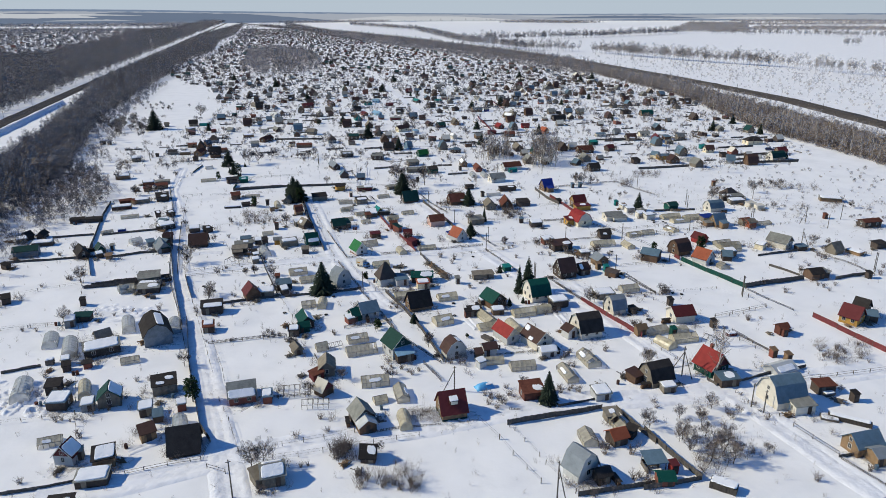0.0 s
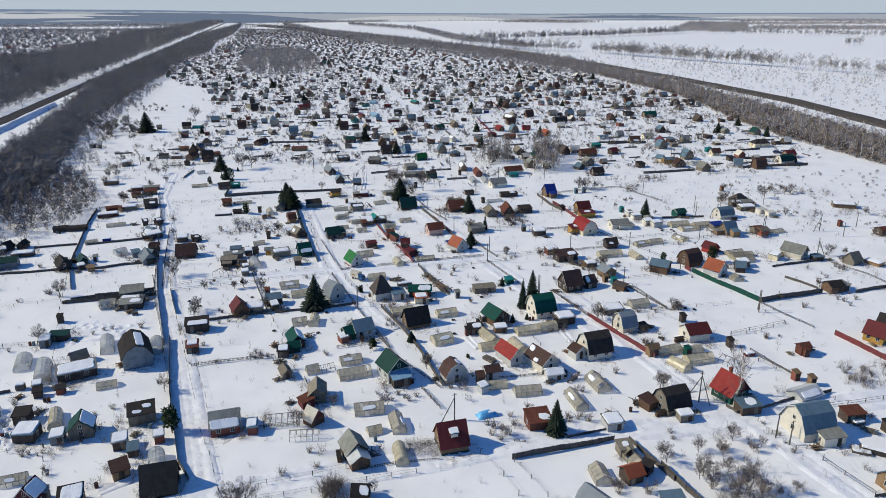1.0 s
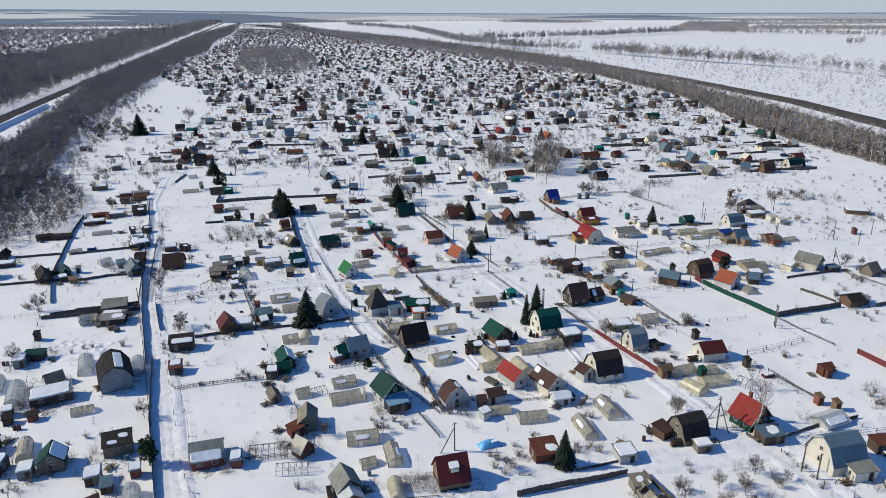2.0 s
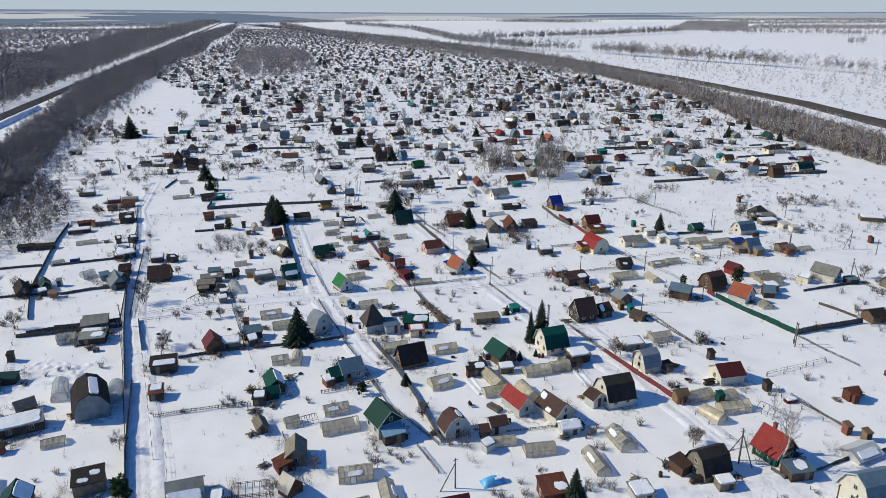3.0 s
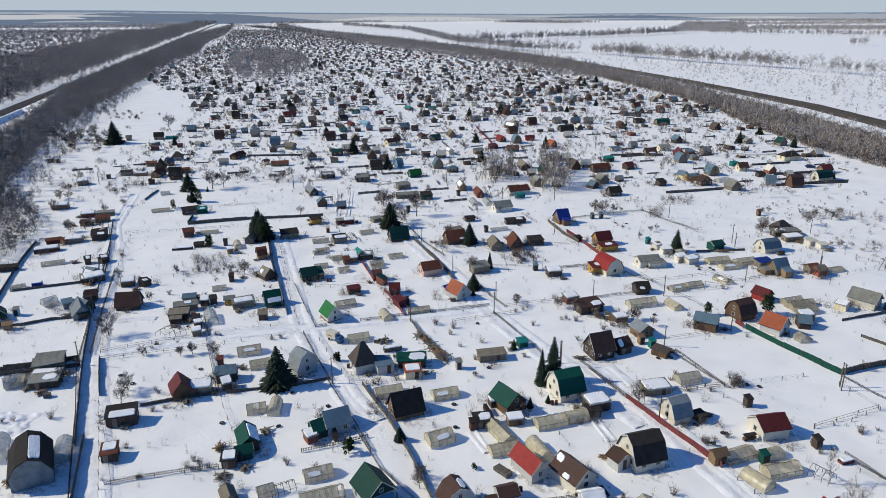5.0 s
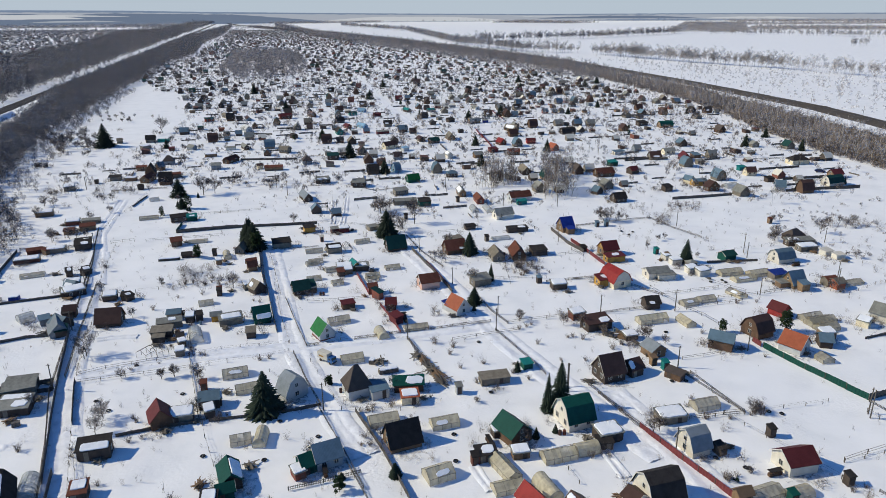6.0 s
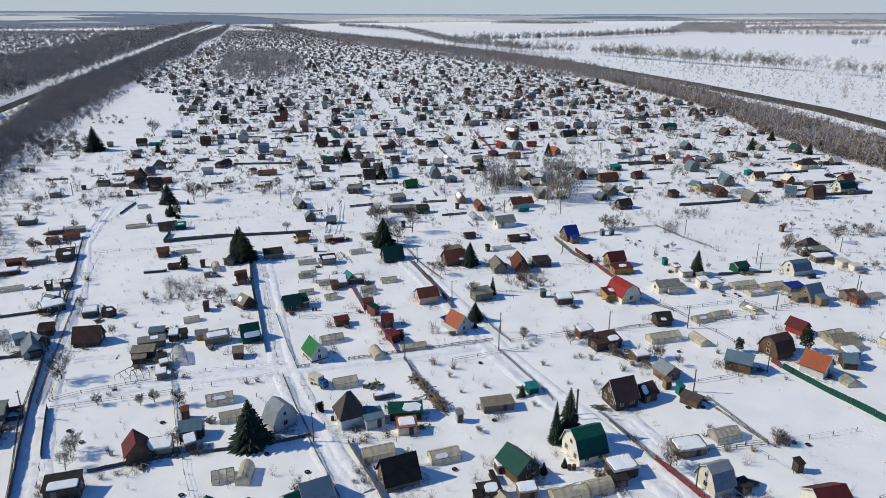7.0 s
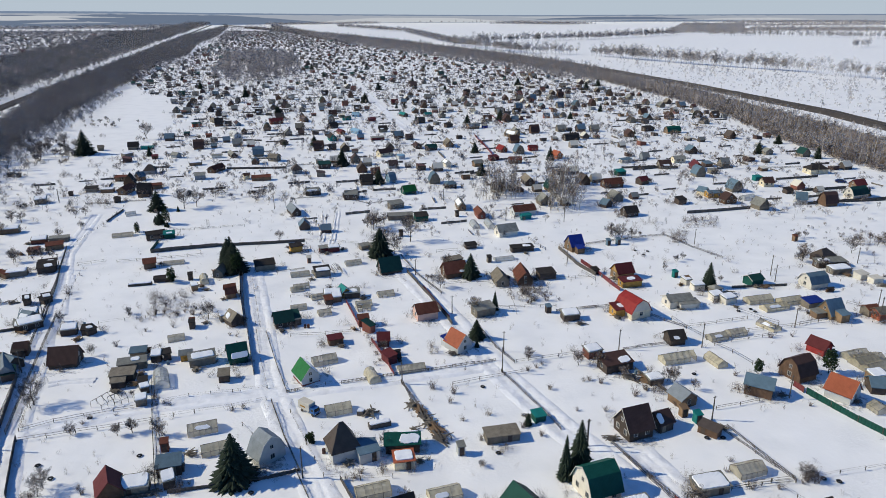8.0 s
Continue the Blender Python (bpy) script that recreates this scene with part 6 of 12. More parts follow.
brush_spot(88.9, 131.5, 1.9)
brush_spot(86.9, 133.3, 1.7)
brush_spot(90.9, 135.2, 1.6)
brush_spot(82.9, 126.9, 2.2)
brush_spot(82.2, 126.7, 2)
brush_spot(83.2, 131.1, 1.2)
brush_spot(88.8, 129, 2.1)
brush_spot(88.6, 128.9, 1.9)
brush_spot(89.1, 134.8, 1.8)
brush_spot(81.8, 134.5, 2)
brush_spot(82.6, 135, 1.2)
brush_spot(92.6, 134, 1.1)
brush_spot(92.5, 134.6, 2.1)
brush_spot(86.1, 127.3, 2.2)
brush_spot(85.2, 127.7, 1.1)
brush_spot(89.2, 130.5, 1.9)
brush_spot(79.8, 128.2, 2.2)
brush_spot(81.5, 132.5, 1.7)
brush_spot(91.5, 133.3, 1.3)
brush_spot(82.2, 129.5, 2)
brush_spot(85.4, 132, 1.5)
brush_spot(84.5, 131.5, 1.2)
brush_spot(83.3, 126, 1.6)
brush_spot(91, 134.2, 1.9)
brush_spot(88.1, 128.9, 1.7)
brush_spot(84.9, 129.2, 2.1)
brush_spot(83.9, 135, 2)
brush_spot(91, 130.4, 1.6)
brush_spot(90.5, 133.9, 1.4)
brush_spot(81.8, 129.8, 1.4)
brush_spot(81.6, 128.8, 2.2)
brush_spot(82.3, 128.6, 1.6)
brush_spot(89.8, 129.8, 1.4)
brush_spot(52.5, 106.4, 1.7)
brush_spot(52.1, 108.1, 1.5)
brush_spot(52.1, 107.9, 1.6)
brush_spot(56.3, 111.3, 1.8)
brush_spot(52.1, 108.8, 1.8)
brush_spot(49.5, 110.3, 1.9)
brush_spot(46.8, 106.4, 1.8)
brush_spot(46.7, 110.3, 1.5)
brush_spot(47.8, 111, 1.9)
brush_spot(44.8, 97.8, 2.4)
brush_spot(42.2, 94.2, 2.9)
brush_spot(50.1, 100.9, 2.9)
brush_spot(42.2, 94.7, 2.6)
brush_spot(46.7, 96.2, 2.2)
brush_spot(43.1, 94.4, 2.5)
brush_spot(44.2, 93.4, 2.6)
brush_spot(49.8, 95.3, 2.7)
brush_spot(49.5, 103.7, 1.6)
brush_spot(46.4, 95.6, 2.4)
brush_spot(43, 93, 2.7)
brush_spot(49.8, 102, 1.5)
brush_spot(45.3, 99.5, 1.8)
brush_spot(49.8, 104.4, 1.5)
brush_spot(41.5, 92.2, 1.9)
brush_spot(49.3, 100.3, 1.7)
brush_spot(47.2, 101.7, 1.9)
brush_spot(41.2, 91.1, 2.2)
brush_spot(41.1, 91.3, 2.1)
brush_spot(43.5, 89.8, 2.2)
brush_spot(45.3, 94.2, 1.5)
brush_spot(41.4, 90.8, 1.9)
brush_spot(44.3, 92.2, 1.4)
brush_spot(54.9, 97.2, 1.4)
brush_spot(51.9, 97.9, 1.7)
brush_spot(52.6, 95.3, 1.6)
brush_spot(54.7, 98.4, 1)
brush_spot(51.5, 96.2, 1.5)
brush_spot(54.9, 96.4, 1.7)
brush_spot(50.8, 95.5, 1)
bare_tree(46.1, 104.6, 4.9)
bare_tree(44, 94.3, 5.5)
bare_tree(46.9, 96.8, 5.7)
bare_tree(41.2, 100.3, 5.7)
bare_tree(41.4, 97.2, 5.9)
bare_tree(47.3, 93.6, 4.2)
bush(56.9, 114.2, 1.1)
bush(58, 110.8, 1.3)
bush(58.3, 106, 1.9)
bush(39.6, 110.1, 1.5)
bush(58.1, 108.4, 1.3)
bush(68.5, 91.6, 1.7)
bush(58.8, 89.3, 1.8)
bush(39.6, 111.8, 1.8)
house(103.5, 175.4, 12.5, 5.1, 2.8, 1.7, 2.1, 'mono', 'slate', 'darkwood', over=0.2, category='shed', windows=0)
bush(100.5, 169.4, 1.4)
bush(101.4, 168.1, 1.6)
bush(101.5, 165.5, 1.5)
bush(105.1, 169.4, 1.2)
bush(101.6, 180.8, 1.8)
bush(72.7, 148.2, 1.6)
bush(89.4, 164.3, 1.8)
bush(105.3, 183.8, 1.3)
house(117.3, 174.8, 15, 1.2, 1.2, 1.7, 2, 'mono', 'black', 'darkwood', category='outhouse', windows=0, door=1, over=0.12)
pole(77.2, 162, 6.6, 0)
pole(121.6, 179.1, 6.6, 0)
fence([(65.4, 149.4), (73.1, 151.5), (80.2, 154.8)], 'wire', 0.8, 4.5)

for x, y, h in ((42.6, 106.3, 4.2), (46.5, 106.8, 3.2), (49.5, 109.4, 4.0), (53.8, 107.8, 3.6), (51.8, 106.2, 2.8), (40.4, 99.6, 4.0), (41.4, 97.0, 3.4), (43.8, 94.2, 3.0), (46.1, 93.0, 3.2), (47.9, 99.0, 4.6), (49.2, 96.5, 3.8), (51.2, 95.5, 2.6), (54.0, 96.2, 2.4), (36.2, 105.6, 3.0), (45.2, 100.8, 3.6)):
    bare_tree(x, y, h)
for i in range(70):
    brush_spot(-6.6 + 0.93 * (i % 7) + 0.3 * math.sin(i * 5.1), 105.6 + 0.4 * (i // 7) + 0.3 * math.sin(i * 3.3), 0.9 + 0.4 * math.sin(i * 2.3) ** 2)

# second row of gardens
house(-49.6, 163, -62, 4.2, 3.6, 1.9, 3.9, 'gable', 'maroon', 'logs', category='house', windows=0, lean=0)
house(-46, 163.8, 13.7, 3.8, 2.6, 1.6, 2.1, 'mono', 'slate', 'greywood', snow=[(-1, 0.02, 0.98, 0.02, 0.97)], over=0.2, category='shed', windows=0)
house(-42.5, 168.3, 14.4, 3.6, 2.4, 1.9, 2.5, 'mono', 'steel', 'darkwood', windows=0, over=0.2, category='shed')
house(-41.6, 165.2, 27.8, 1.7, 2.2, 1.6, 2, 'mono', 'slate', 'darkwood', snow=[(-1, 0.02, 0.98, 0.02, 0.97)], over=0.2, category='shed', windows=0)
house(-45.4, 174.1, 15, 1.2, 1.2, 1.7, 2, 'mono', 'rust', 'rust', category='outhouse', windows=0, door=1, over=0.12)
house(-41.3, 169.1, 17.4, 1.5, 2, 1.6, 2, 'mono', 'slate', 'darkwood', snow=[(-1, 0.02, 0.98, 0.02, 0.97)], over=0.2, category='shed', windows=0)
house(-27.8, 171.6, -45, 3.2, 4.9, 2.1, 5, 'gambrel', 'grey', 'silver', windows=1)
spruce(-31.6, 166, 8.8, 1.55)
greenhouse(-40.9, 179.6, 19.2, 4.9, 2.8, 2, 'gable', 'film')
greenhouse(-37, 173.6, 21, 4.2, 2.4, 2, 'gable', 'poly')
greenhouse(-33.8, 157.1, 17.4, 3.4, 2.4, 1.9, 'gable', 'film')
greenhouse(-30.4, 157.3, -85.9, 4.2, 2.2, 2, 'arch', 'poly')
house(-56.8, 153.7, 15.1, 5, 2.9, 2.1, 2.8, 'mono', 'black', 'darkwood', snow=[(-1, 0.1, 0.98, 0, 0.5)], windows=1, over=0.2, category='shed')
house(-54.4, 143.4, 16.5, 2.4, 2.8, 1.7, 2.1, 'mono', 'rust', 'darkwood', snow=[(-1, 0.1, 0.9, 0.3, 0.95)], over=0.2, category='shed', windows=0)
house(-80, 172.8, 24, 5.5, 2.9, 2.1, 2.5, 'mono', 'slate', 'greywood', windows=0, over=0.2)
house(-77.6, 166.8, 12.3, 5.2, 2.8, 1.6, 2, 'mono', 'slate', 'darkwood', snow=[(-1, 0.4, 0.95, 0.1, 0.9)], over=0.2, category='shed', windows=0)
greenhouse(-83.6, 167.4, 12.5, 3.7, 3.4, 2.4, 'gable', 'film')
block(-75.1, 162.6, 30, 1.4, 0.8, 0.8, OLD_WOOD, 'garden_bench', 'old wooden garden frame in the snow', 'bench', cover=False)
house(-77.2, 204.8, 8.7, 5.4, 4.5, 1.3, 4, 'gable', 'brown', 'darkwood', windows=1)
house(-87.5, 202.7, -25.3, 3.6, 3.6, 1.9, 3.1, 'gable', 'steel', 'darkwood', category='shed', windows=0)
house(-88.4, 208.9, 16.5, 2.4, 2.7, 1.8, 3.1, 'gable', 'brown', 'logs', category='shed', windows=0)
house(-94.3, 222.4, 37.3, 4.9, 3.7, 1.8, 2.1, 'mono', 'slate', 'darkwood', snow=[(-1, 0.02, 0.98, 0.02, 0.97)], over=0.2)
house(-85.6, 198.9, 25.6, 2.4, 2.8, 1.6, 2, 'mono', 'darkgreen', 'darkwood', over=0.2, category='shed', windows=0)
house(-63, 207.1, 13.2, 3.1, 2.2, 1.8, 2.1, 'mono', 'steel', 'greywood', over=0.2, category='shed', windows=0)
house(-62.3, 202.3, 18.1, 5.4, 2, 1.6, 2, 'mono', 'slate', 'greywood', snow=[(-1, 0.4, 0.8, 0.3, 0.9)], over=0.2, category='shed', windows=0)
house(-62.3, 197.7, 10.8, 4.4, 2.8, 1.8, 2.1, 'mono', 'greywood', 'darkwood', over=0.2, category='shed', windows=0)
house(-58.7, 205.6, 12.8, 1.9, 2.2, 1.6, 2, 'mono', 'slate', 'darkwood', snow=[(-1, 0.02, 0.98, 0.02, 0.97)], over=0.2, category='shed', windows=0)
house(-56.8, 206.4, 24.8, 1.5, 1.8, 1.7, 2, 'mono', 'black', 'darkwood', over=0.2, category='shed', windows=0)
greenhouse(-54.4, 196.6, -66.9, 5.9, 2.8, 2.2, 'arch', 'clear')
greenhouse(-62.2, 188.2, 62.4, 2.6, 3, 2.4, 'gable', 'bare')
greenhouse(-59.8, 189.4, 46.8, 2.5, 3, 2.3, 'gable', 'bare')
house(-57.1, 194.6, 21, 1.5, 1.7, 1.7, 2, 'mono', 'black', 'darkwood', over=0.2, category='shed', windows=0)
house(-56.2, 192.9, 28.3, 1.5, 1.5, 1.4, 1.6, 'mono', 'slate', 'darkwood', snow=[(-1, 0.02, 0.98, 0.02, 0.97)], over=0.2, category='shed', windows=0)
house(-55.2, 188.7, 23.2, 1.9, 2, 1.4, 1.6, 'mono', 'slate', 'greywood', snow=[(-1, 0.02, 0.98, 0.02, 0.97)], over=0.2, category='shed', windows=0)
house(-62.2, 195.3, 14, 2.5, 2, 1.4, 1.6, 'mono', 'greywood', 'darkwood', over=0.2, category='shed', windows=0)
house(-48.7, 204.2, 22.9, 5.2, 2.6, 1.7, 2.2, 'mono', 'slate', 'greywood', snow=[(-1, 0.1, 0.95, 0.1, 0.8)], over=0.2, category='shed', windows=0)
house(-52.5, 205.7, 15, 2.2, 1.4, 1.8, 2.4, 'gable', 'slate', 'yellow', category='shed', windows=0)
house(-41.8, 205.6, 23, 3.7, 4.1, 1.7, 3.9, 'gable', 'green', 'green', snow=[(-1, 0.15, 0.98, 0, 0.4)], windows=1)
house(-42.1, 197.1, 12.3, 2, 2.2, 1.6, 2, 'mono', 'greywood', 'darkwood', over=0.2, category='shed', windows=0)
house(-35.6, 222.4, 22.7, 4.1, 3.8, 1.7, 3.5, 'gable', 'darkgreen', 'darkwood')
house(-32.5, 222.9, 22.4, 1.5, 2.2, 1.6, 2, 'mono', 'slate', 'darkwood', over=0.2, category='shed', windows=0)
house(-25.8, 196.8, -57.7, 4.6, 3.6, 1.7, 3.9, 'gable', 'lime', 'silver', base='brick', snow=[(1, 0.05, 0.98, 0.02, 0.95)], windows=1)
greenhouse(-58, 215.2, 20, 3.5, 2.4, 1.4, 'arch', 'film')
house(-47.2, 223.2, -47, 3.4, 3.2, 1.7, 3.3, 'gable', 'greywood', 'darkwood', snow=[(1, 0.1, 0.9, 0.1, 0.9), (-1, 0.1, 0.6, 0.1, 0.7)], category='shed', windows=0)
house(-50.3, 225.1, 29.1, 1.7, 2.2, 1.6, 2, 'mono', 'slate', 'greywood', snow=[(-1, 0.02, 0.98, 0.02, 0.97)], over=0.2, category='shed', windows=0)
house(-83.6, 219.1, 17.4, 3.3, 2.6, 1.5, 1.9, 'mono', 'slate', 'darkwood', snow=[(-1, 0.02, 0.98, 0.02, 0.97)], over=0.2, category='shed', windows=0)
house(-78.9, 218.9, 54.5, 2.2, 2, 1.4, 1.8, 'mono', 'black', 'darkwood', snow=[(-1, 0.2, 0.8, 0.2, 0.8)], over=0.2, category='shed', windows=0)
house(-56.3, 220.8, 15, 1.2, 1.2, 1.7, 2, 'mono', 'black', 'darkwood', category='outhouse', windows=0, door=1, over=0.12)
fence([(-72.9, 179.8), (-68.3, 182.6), (-59.3, 186.1), (-53, 187.8)], 'rail', 0.8, 4.5)
fence([(-71.6, 176.8), (-62.9, 179.4), (-56.2, 181.2), (-51.1, 182.8)], 'rail', 0.8, 4.5)
fence([(-53, 188.4), (-47, 190.7), (-39.1, 191.9), (-33, 193.5)], 'wire', 0.8, 4.5)
fence([(-51, 183), (-44.1, 185), (-37.7, 186.7), (-32, 189.1)], 'wire', 0.9, 4.5)
fence([(-72, 177.4), (-68.7, 170), (-65.2, 162.6)], 'board', 0.8, 4.5)
fence([(-56.4, 196.9), (-50.5, 181.7), (-43.3, 164.2)], 'picket', 0.9, 4.5)
fence([(-74.8, 179.1), (-77.4, 186.8), (-81.8, 199.2), (-91.4, 228.5)], 'picket', 1, 4.5)
fence([(-72.9, 179.8), (-77, 191.4), (-82.5, 207.7)], 'wire', 0.9, 4.5)
fence([(-30.9, 188.4), (-25.9, 176.3), (-21.8, 167.5)], 'picket', 0.9, 4.5)
fence([(-43.6, 227.1), (-36.6, 204.2), (-32.7, 193.2)], 'wire', 0.9, 4.5)
fence([(-38.7, 218.2), (-32.2, 200.6), (-28.7, 191.7), (-26.3, 192.6)], 'grey', 0.8, 4.5)
fence([(-41.1, 163.2), (-34.9, 164.3), (-26.2, 166.3), (-21.8, 167.9)], 'board', 0.6, 4.5)
fence([(-55.8, 158.8), (-48.7, 161.5), (-43.2, 162.6)], 'board', 0.6, 4.5)
fence([(-94.7, 170.4), (-89.8, 172.5), (-84.6, 174.5)], 'board', 0.8, 4.5)
fence([(-52.2, 136.2), (-47.8, 137.7), (-41.4, 139.3), (-35.8, 140.4)], 'picket', 0.7, 4.5)
fence([(-49.5, 181.3), (-45.3, 170.1), (-40.2, 158), (-36.5, 150.6)], 'wire', 0.9, 4.5)
fence([(-72, 177.4), (-63.8, 159.5), (-55.9, 142.5), (-47.5, 124)], 'wire', 1, 4.5)
fence([(-75.5, 174.6), (-66.6, 156.3), (-58.5, 138.3), (-52, 124.1)], 'picket', 1, 4.5)
fence([(-99, 178.6), (-107, 193.6), (-110.8, 204.5)], 'board', 0.7, 4.5)
bare_tree(-60.6, 162.9, 5.9)
bare_tree(-75.1, 188.5, 6.3)
bare_tree(-73.5, 208.1, 3.5)
bare_tree(-63.3, 178.8, 2.4)
bare_tree(-55.3, 178.6, 3.5)
bare_tree(-53, 179.3, 3.3)
bare_tree(-48, 178.4, 3.5)
bush(-47, 176.4, 1.3)
bush(-47.3, 178.4, 1.2)
bush(-62.4, 183.7, 1.4)
bush(-58.2, 184.7, 1)
bush(-49.6, 187.9, 1.1)
bush(-50.7, 188.4, 1.2)
bush(-52.1, 188, 0.9)
bush(-37.5, 185.8, 1.3)
bush(-35.7, 186.6, 1.4)
bush(-55.2, 164.4, 1.2)
bush(-54.1, 163.2, 1.3)
bush(-66.6, 219.7, 1.3)
bush(-61.1, 221.7, 1)
bush(-45.9, 204.4, 1.1)
bush(-70.2, 212.4, 1.6)
bush(-60.6, 212.1, 1.1)
brush_spot(-88.4, 223.9, 1.2)
bush(-46.6, 217, 1)
bush(-44.9, 216.3, 1)
bush(-38.5, 165.3, 1)
bush(-62.8, 182, 1.5)
bush(-47.4, 138.1, 1.4)
bush(-40.9, 140.5, 1.5)
bush(-39.1, 141.4, 1.6)
bush(-37.3, 140.5, 1.3)
bush(-40.4, 142.3, 1.5)
bush(-60.5, 153, 1.3)
bush(-61.6, 155.1, 1.2)
bush(-51, 158.2, 1.5)
bush(-48.7, 161.5, 1.5)
bush(-52.9, 157.1, 1.5)
bush(-76.8, 154.4, 1.2)
bush(-80.3, 151.9, 1.4)
bush(-78.7, 153.9, 1.2)
bush(-70.6, 155.3, 1.6)
bush(-53, 146.1, 1.5)
bush(-53, 137.4, 1.1)
bush(-32.5, 145.9, 1.9)
pole(-74.8, 174.6, 6.6, 0)
pole(-84.3, 200.9, 5.8, 0)

# gardens with the white truck and the twin spruces
house(-15.6, 172.4, 24, 4.6, 4.6, 2.2, 6.2, 'hip', 'umber', 'silver', windows=1, over=0.25)
house(-11.4, 171.2, 24, 3.4, 2.8, 1.9, 2.4, 'mono', 'steel', 'silver', category='shed', windows=0, over=0.15)
house(-11.8, 173, 0, 2.4, 2.7, 1.7, 2.6, 'gable', 'steel', 'grey', category='shed', windows=0)
greenhouse(-18, 185.2, 18.8, 4.6, 2.6, 2, 'gable', 'poly')
truck(-23.2, 185.0, -38, 0.7)
house(-5.8, 174.1, 3.7, 5.6, 3.4, 1.9, 2.9, 'gable', 'green', 'darkwood', snow=[(-1, 0.38, 1, 0, 1), (1, 0.3, 1, 0, 1)], windows=1)
house(-5.4, 169.2, 9.7, 3.2, 2.6, 1.7, 2, 'mono', 'orange', 'cream', snow=[(-1, 0.08, 0.92, 0.1, 0.9)], windows=0, over=0.2, category='shed')
block(-10.1, 180.4, 20, 4, 1.2, 0.9, OLD_WOOD, 'plank_stack', 'stack of weathered planks half covered with snow', 'plank stack', cover=True)
block(-13.8, 184.3, 80, 1.2, 1.2, 0.9, OLD_WOOD, 'plank_stack', 'stack of weathered planks half covered with snow', 'plank stack', cover=True)
house(3.9, 172.2, 15, 1.2, 1.2, 1.7, 2, 'mono', 'slate', 'silver', category='outhouse', windows=0, door=1, over=0.12)
house(11, 176.2, 11.3, 5.7, 2.6, 1.4, 1.6, 'mono', 'greywood', 'greywood', over=0.2, category='shed', windows=0)
house(18.1, 181.5, 17.7, 1.9, 2, 1.4, 1.6, 'mono', 'teal', 'green', over=0.2, category='shed', windows=0)
spruce(16.1, 180.1, 3.3)
spruce(19.9, 165.4, 10.5, 0.6)
spruce(22.4, 166.9, 10.1, 0.6)
pine(-21.3, 175.6, 2.6)
house(24, 162, 19.7, 5, 5.6, 2.2, 5.3, 'gambrel', 'green', 'white', windows=2)
house(12.6, 157.6, -58, 5.2, 4.4, 2, 3.9, 'gable', 'green', 'logs', windows=1)
house(-6.2, 156.0, 22, 5.4, 4.5, 1.3, 4.4, 'gable', 'black', 'wood', windows=1)
house(-18.4, 151.6, 26, 4.2, 4.5, 1.9, 3.7, 'gable', 'steel', 'silver', windows=2)
house(-21.2, 149.7, 32.5, 2.4, 3.4, 1.7, 2.9, 'gable', 'green', 'green', category='shed', windows=0)
house(-22.2, 147.7, 32.3, 1.8, 2.2, 1.4, 1.6, 'mono', 'slate', 'brick', snow=[(-1, 0.02, 0.98, 0.02, 0.97)], over=0.2, category='shed', windows=0)
spruce(-15.2, 145.2, 2.2)
spruce(-7.1, 147, 2.7)
pine(-21.9, 175.7, 2.1)
greenhouse(-0.1, 147, 24.2, 4.4, 3.2, 2.4, 'gable', 'poly')
greenhouse(1, 161.4, 17.7, 4.9, 2.8, 2, 'gable', 'poly')
greenhouse(-9.8, 162.1, 17.7, 5.2, 2.8, 2, 'gable', 'poly')
greenhouse(19.5, 151.4, 16.5, 5.6, 2.8, 2.1, 'gable', 'poly')
greenhouse(24.4, 153, 16.6, 3.9, 2.6, 2, 'arch', 'poly')
greenhouse(10.4, 148.2, -64.3, 6.2, 2.6, 2, 'gable', 'poly')
greenhouse(10.4, 143.8, 18.4, 4.7, 2.6, 1.9, 'gable', 'poly')
greenhouse(16.4, 143.2, -68, 5.1, 2.6, 2.1, 'arch', 'poly')
house(7.6, 151.5, 12.5, 3.3, 2.2, 1.5, 1.9, 'mono', 'black', 'darkwood', snow=[(-1, 0.2, 0.95, 0.1, 0.9)], over=0.2, category='shed', windows=0)
house(5.8, 150.3, 15, 1.2, 1.2, 1.7, 2, 'mono', 'black', 'rust', category='outhouse', windows=0, door=1, over=0.12)
house(13.3, 152, 11, 2.8, 1.8, 1.3, 1.6, 'mono', 'slate', 'wood', snow=[(-1, 0.02, 0.98, 0.02, 0.97)], over=0.2, category='shed', windows=0)
house(28.8, 156.8, 16.5, 4.2, 3.1, 1.8, 2.1, 'mono', 'slate', 'darkwood', snow=[(-1, 0.02, 0.98, 0.02, 0.97)], over=0.2, category='shed', windows=0)
house(27.6, 154.3, 7.9, 2.5, 2, 1.4, 1.6, 'mono', 'black', 'darkwood', over=0.2, category='shed', windows=0)
block(9.9, 138.4, -50, 3, 1.4, 0.7, OLD_WOOD, 'plank_stack', 'stack of weathered planks half covered with snow', 'plank stack', cover=False)
pine(5.3, 139.8, 2)
house(9.9, 158, 18.4, 1.5, 1.7, 1.4, 1.6, 'mono', 'slate', 'darkwood', snow=[(-1, 0.02, 0.98, 0.02, 0.97)], over=0.2, category='shed', windows=0)
bush(-12.7, 157.5, 1.2)
bush(-11.6, 158.6, 1.1)
bush(-11.1, 159.7, 1.6)
bush(-13, 155.3, 1.3)
bush(-10.2, 158.6, 1.4)
bush(-11.6, 155.3, 1.5)
bush(-2.7, 139.1, 1.1)
bush(-3.4, 137.4, 1.6)
bush(-4, 139.9, 1.3)
bush(-12.6, 125.1, 1.4)
bush(-10.9, 125.7, 1.3)
bush(-8.6, 125, 1.6)
bush(1.5, 127.6, 1.6)
bush(-20.2, 140.2, 1.3)
bush(-24.9, 141.1, 1.1)
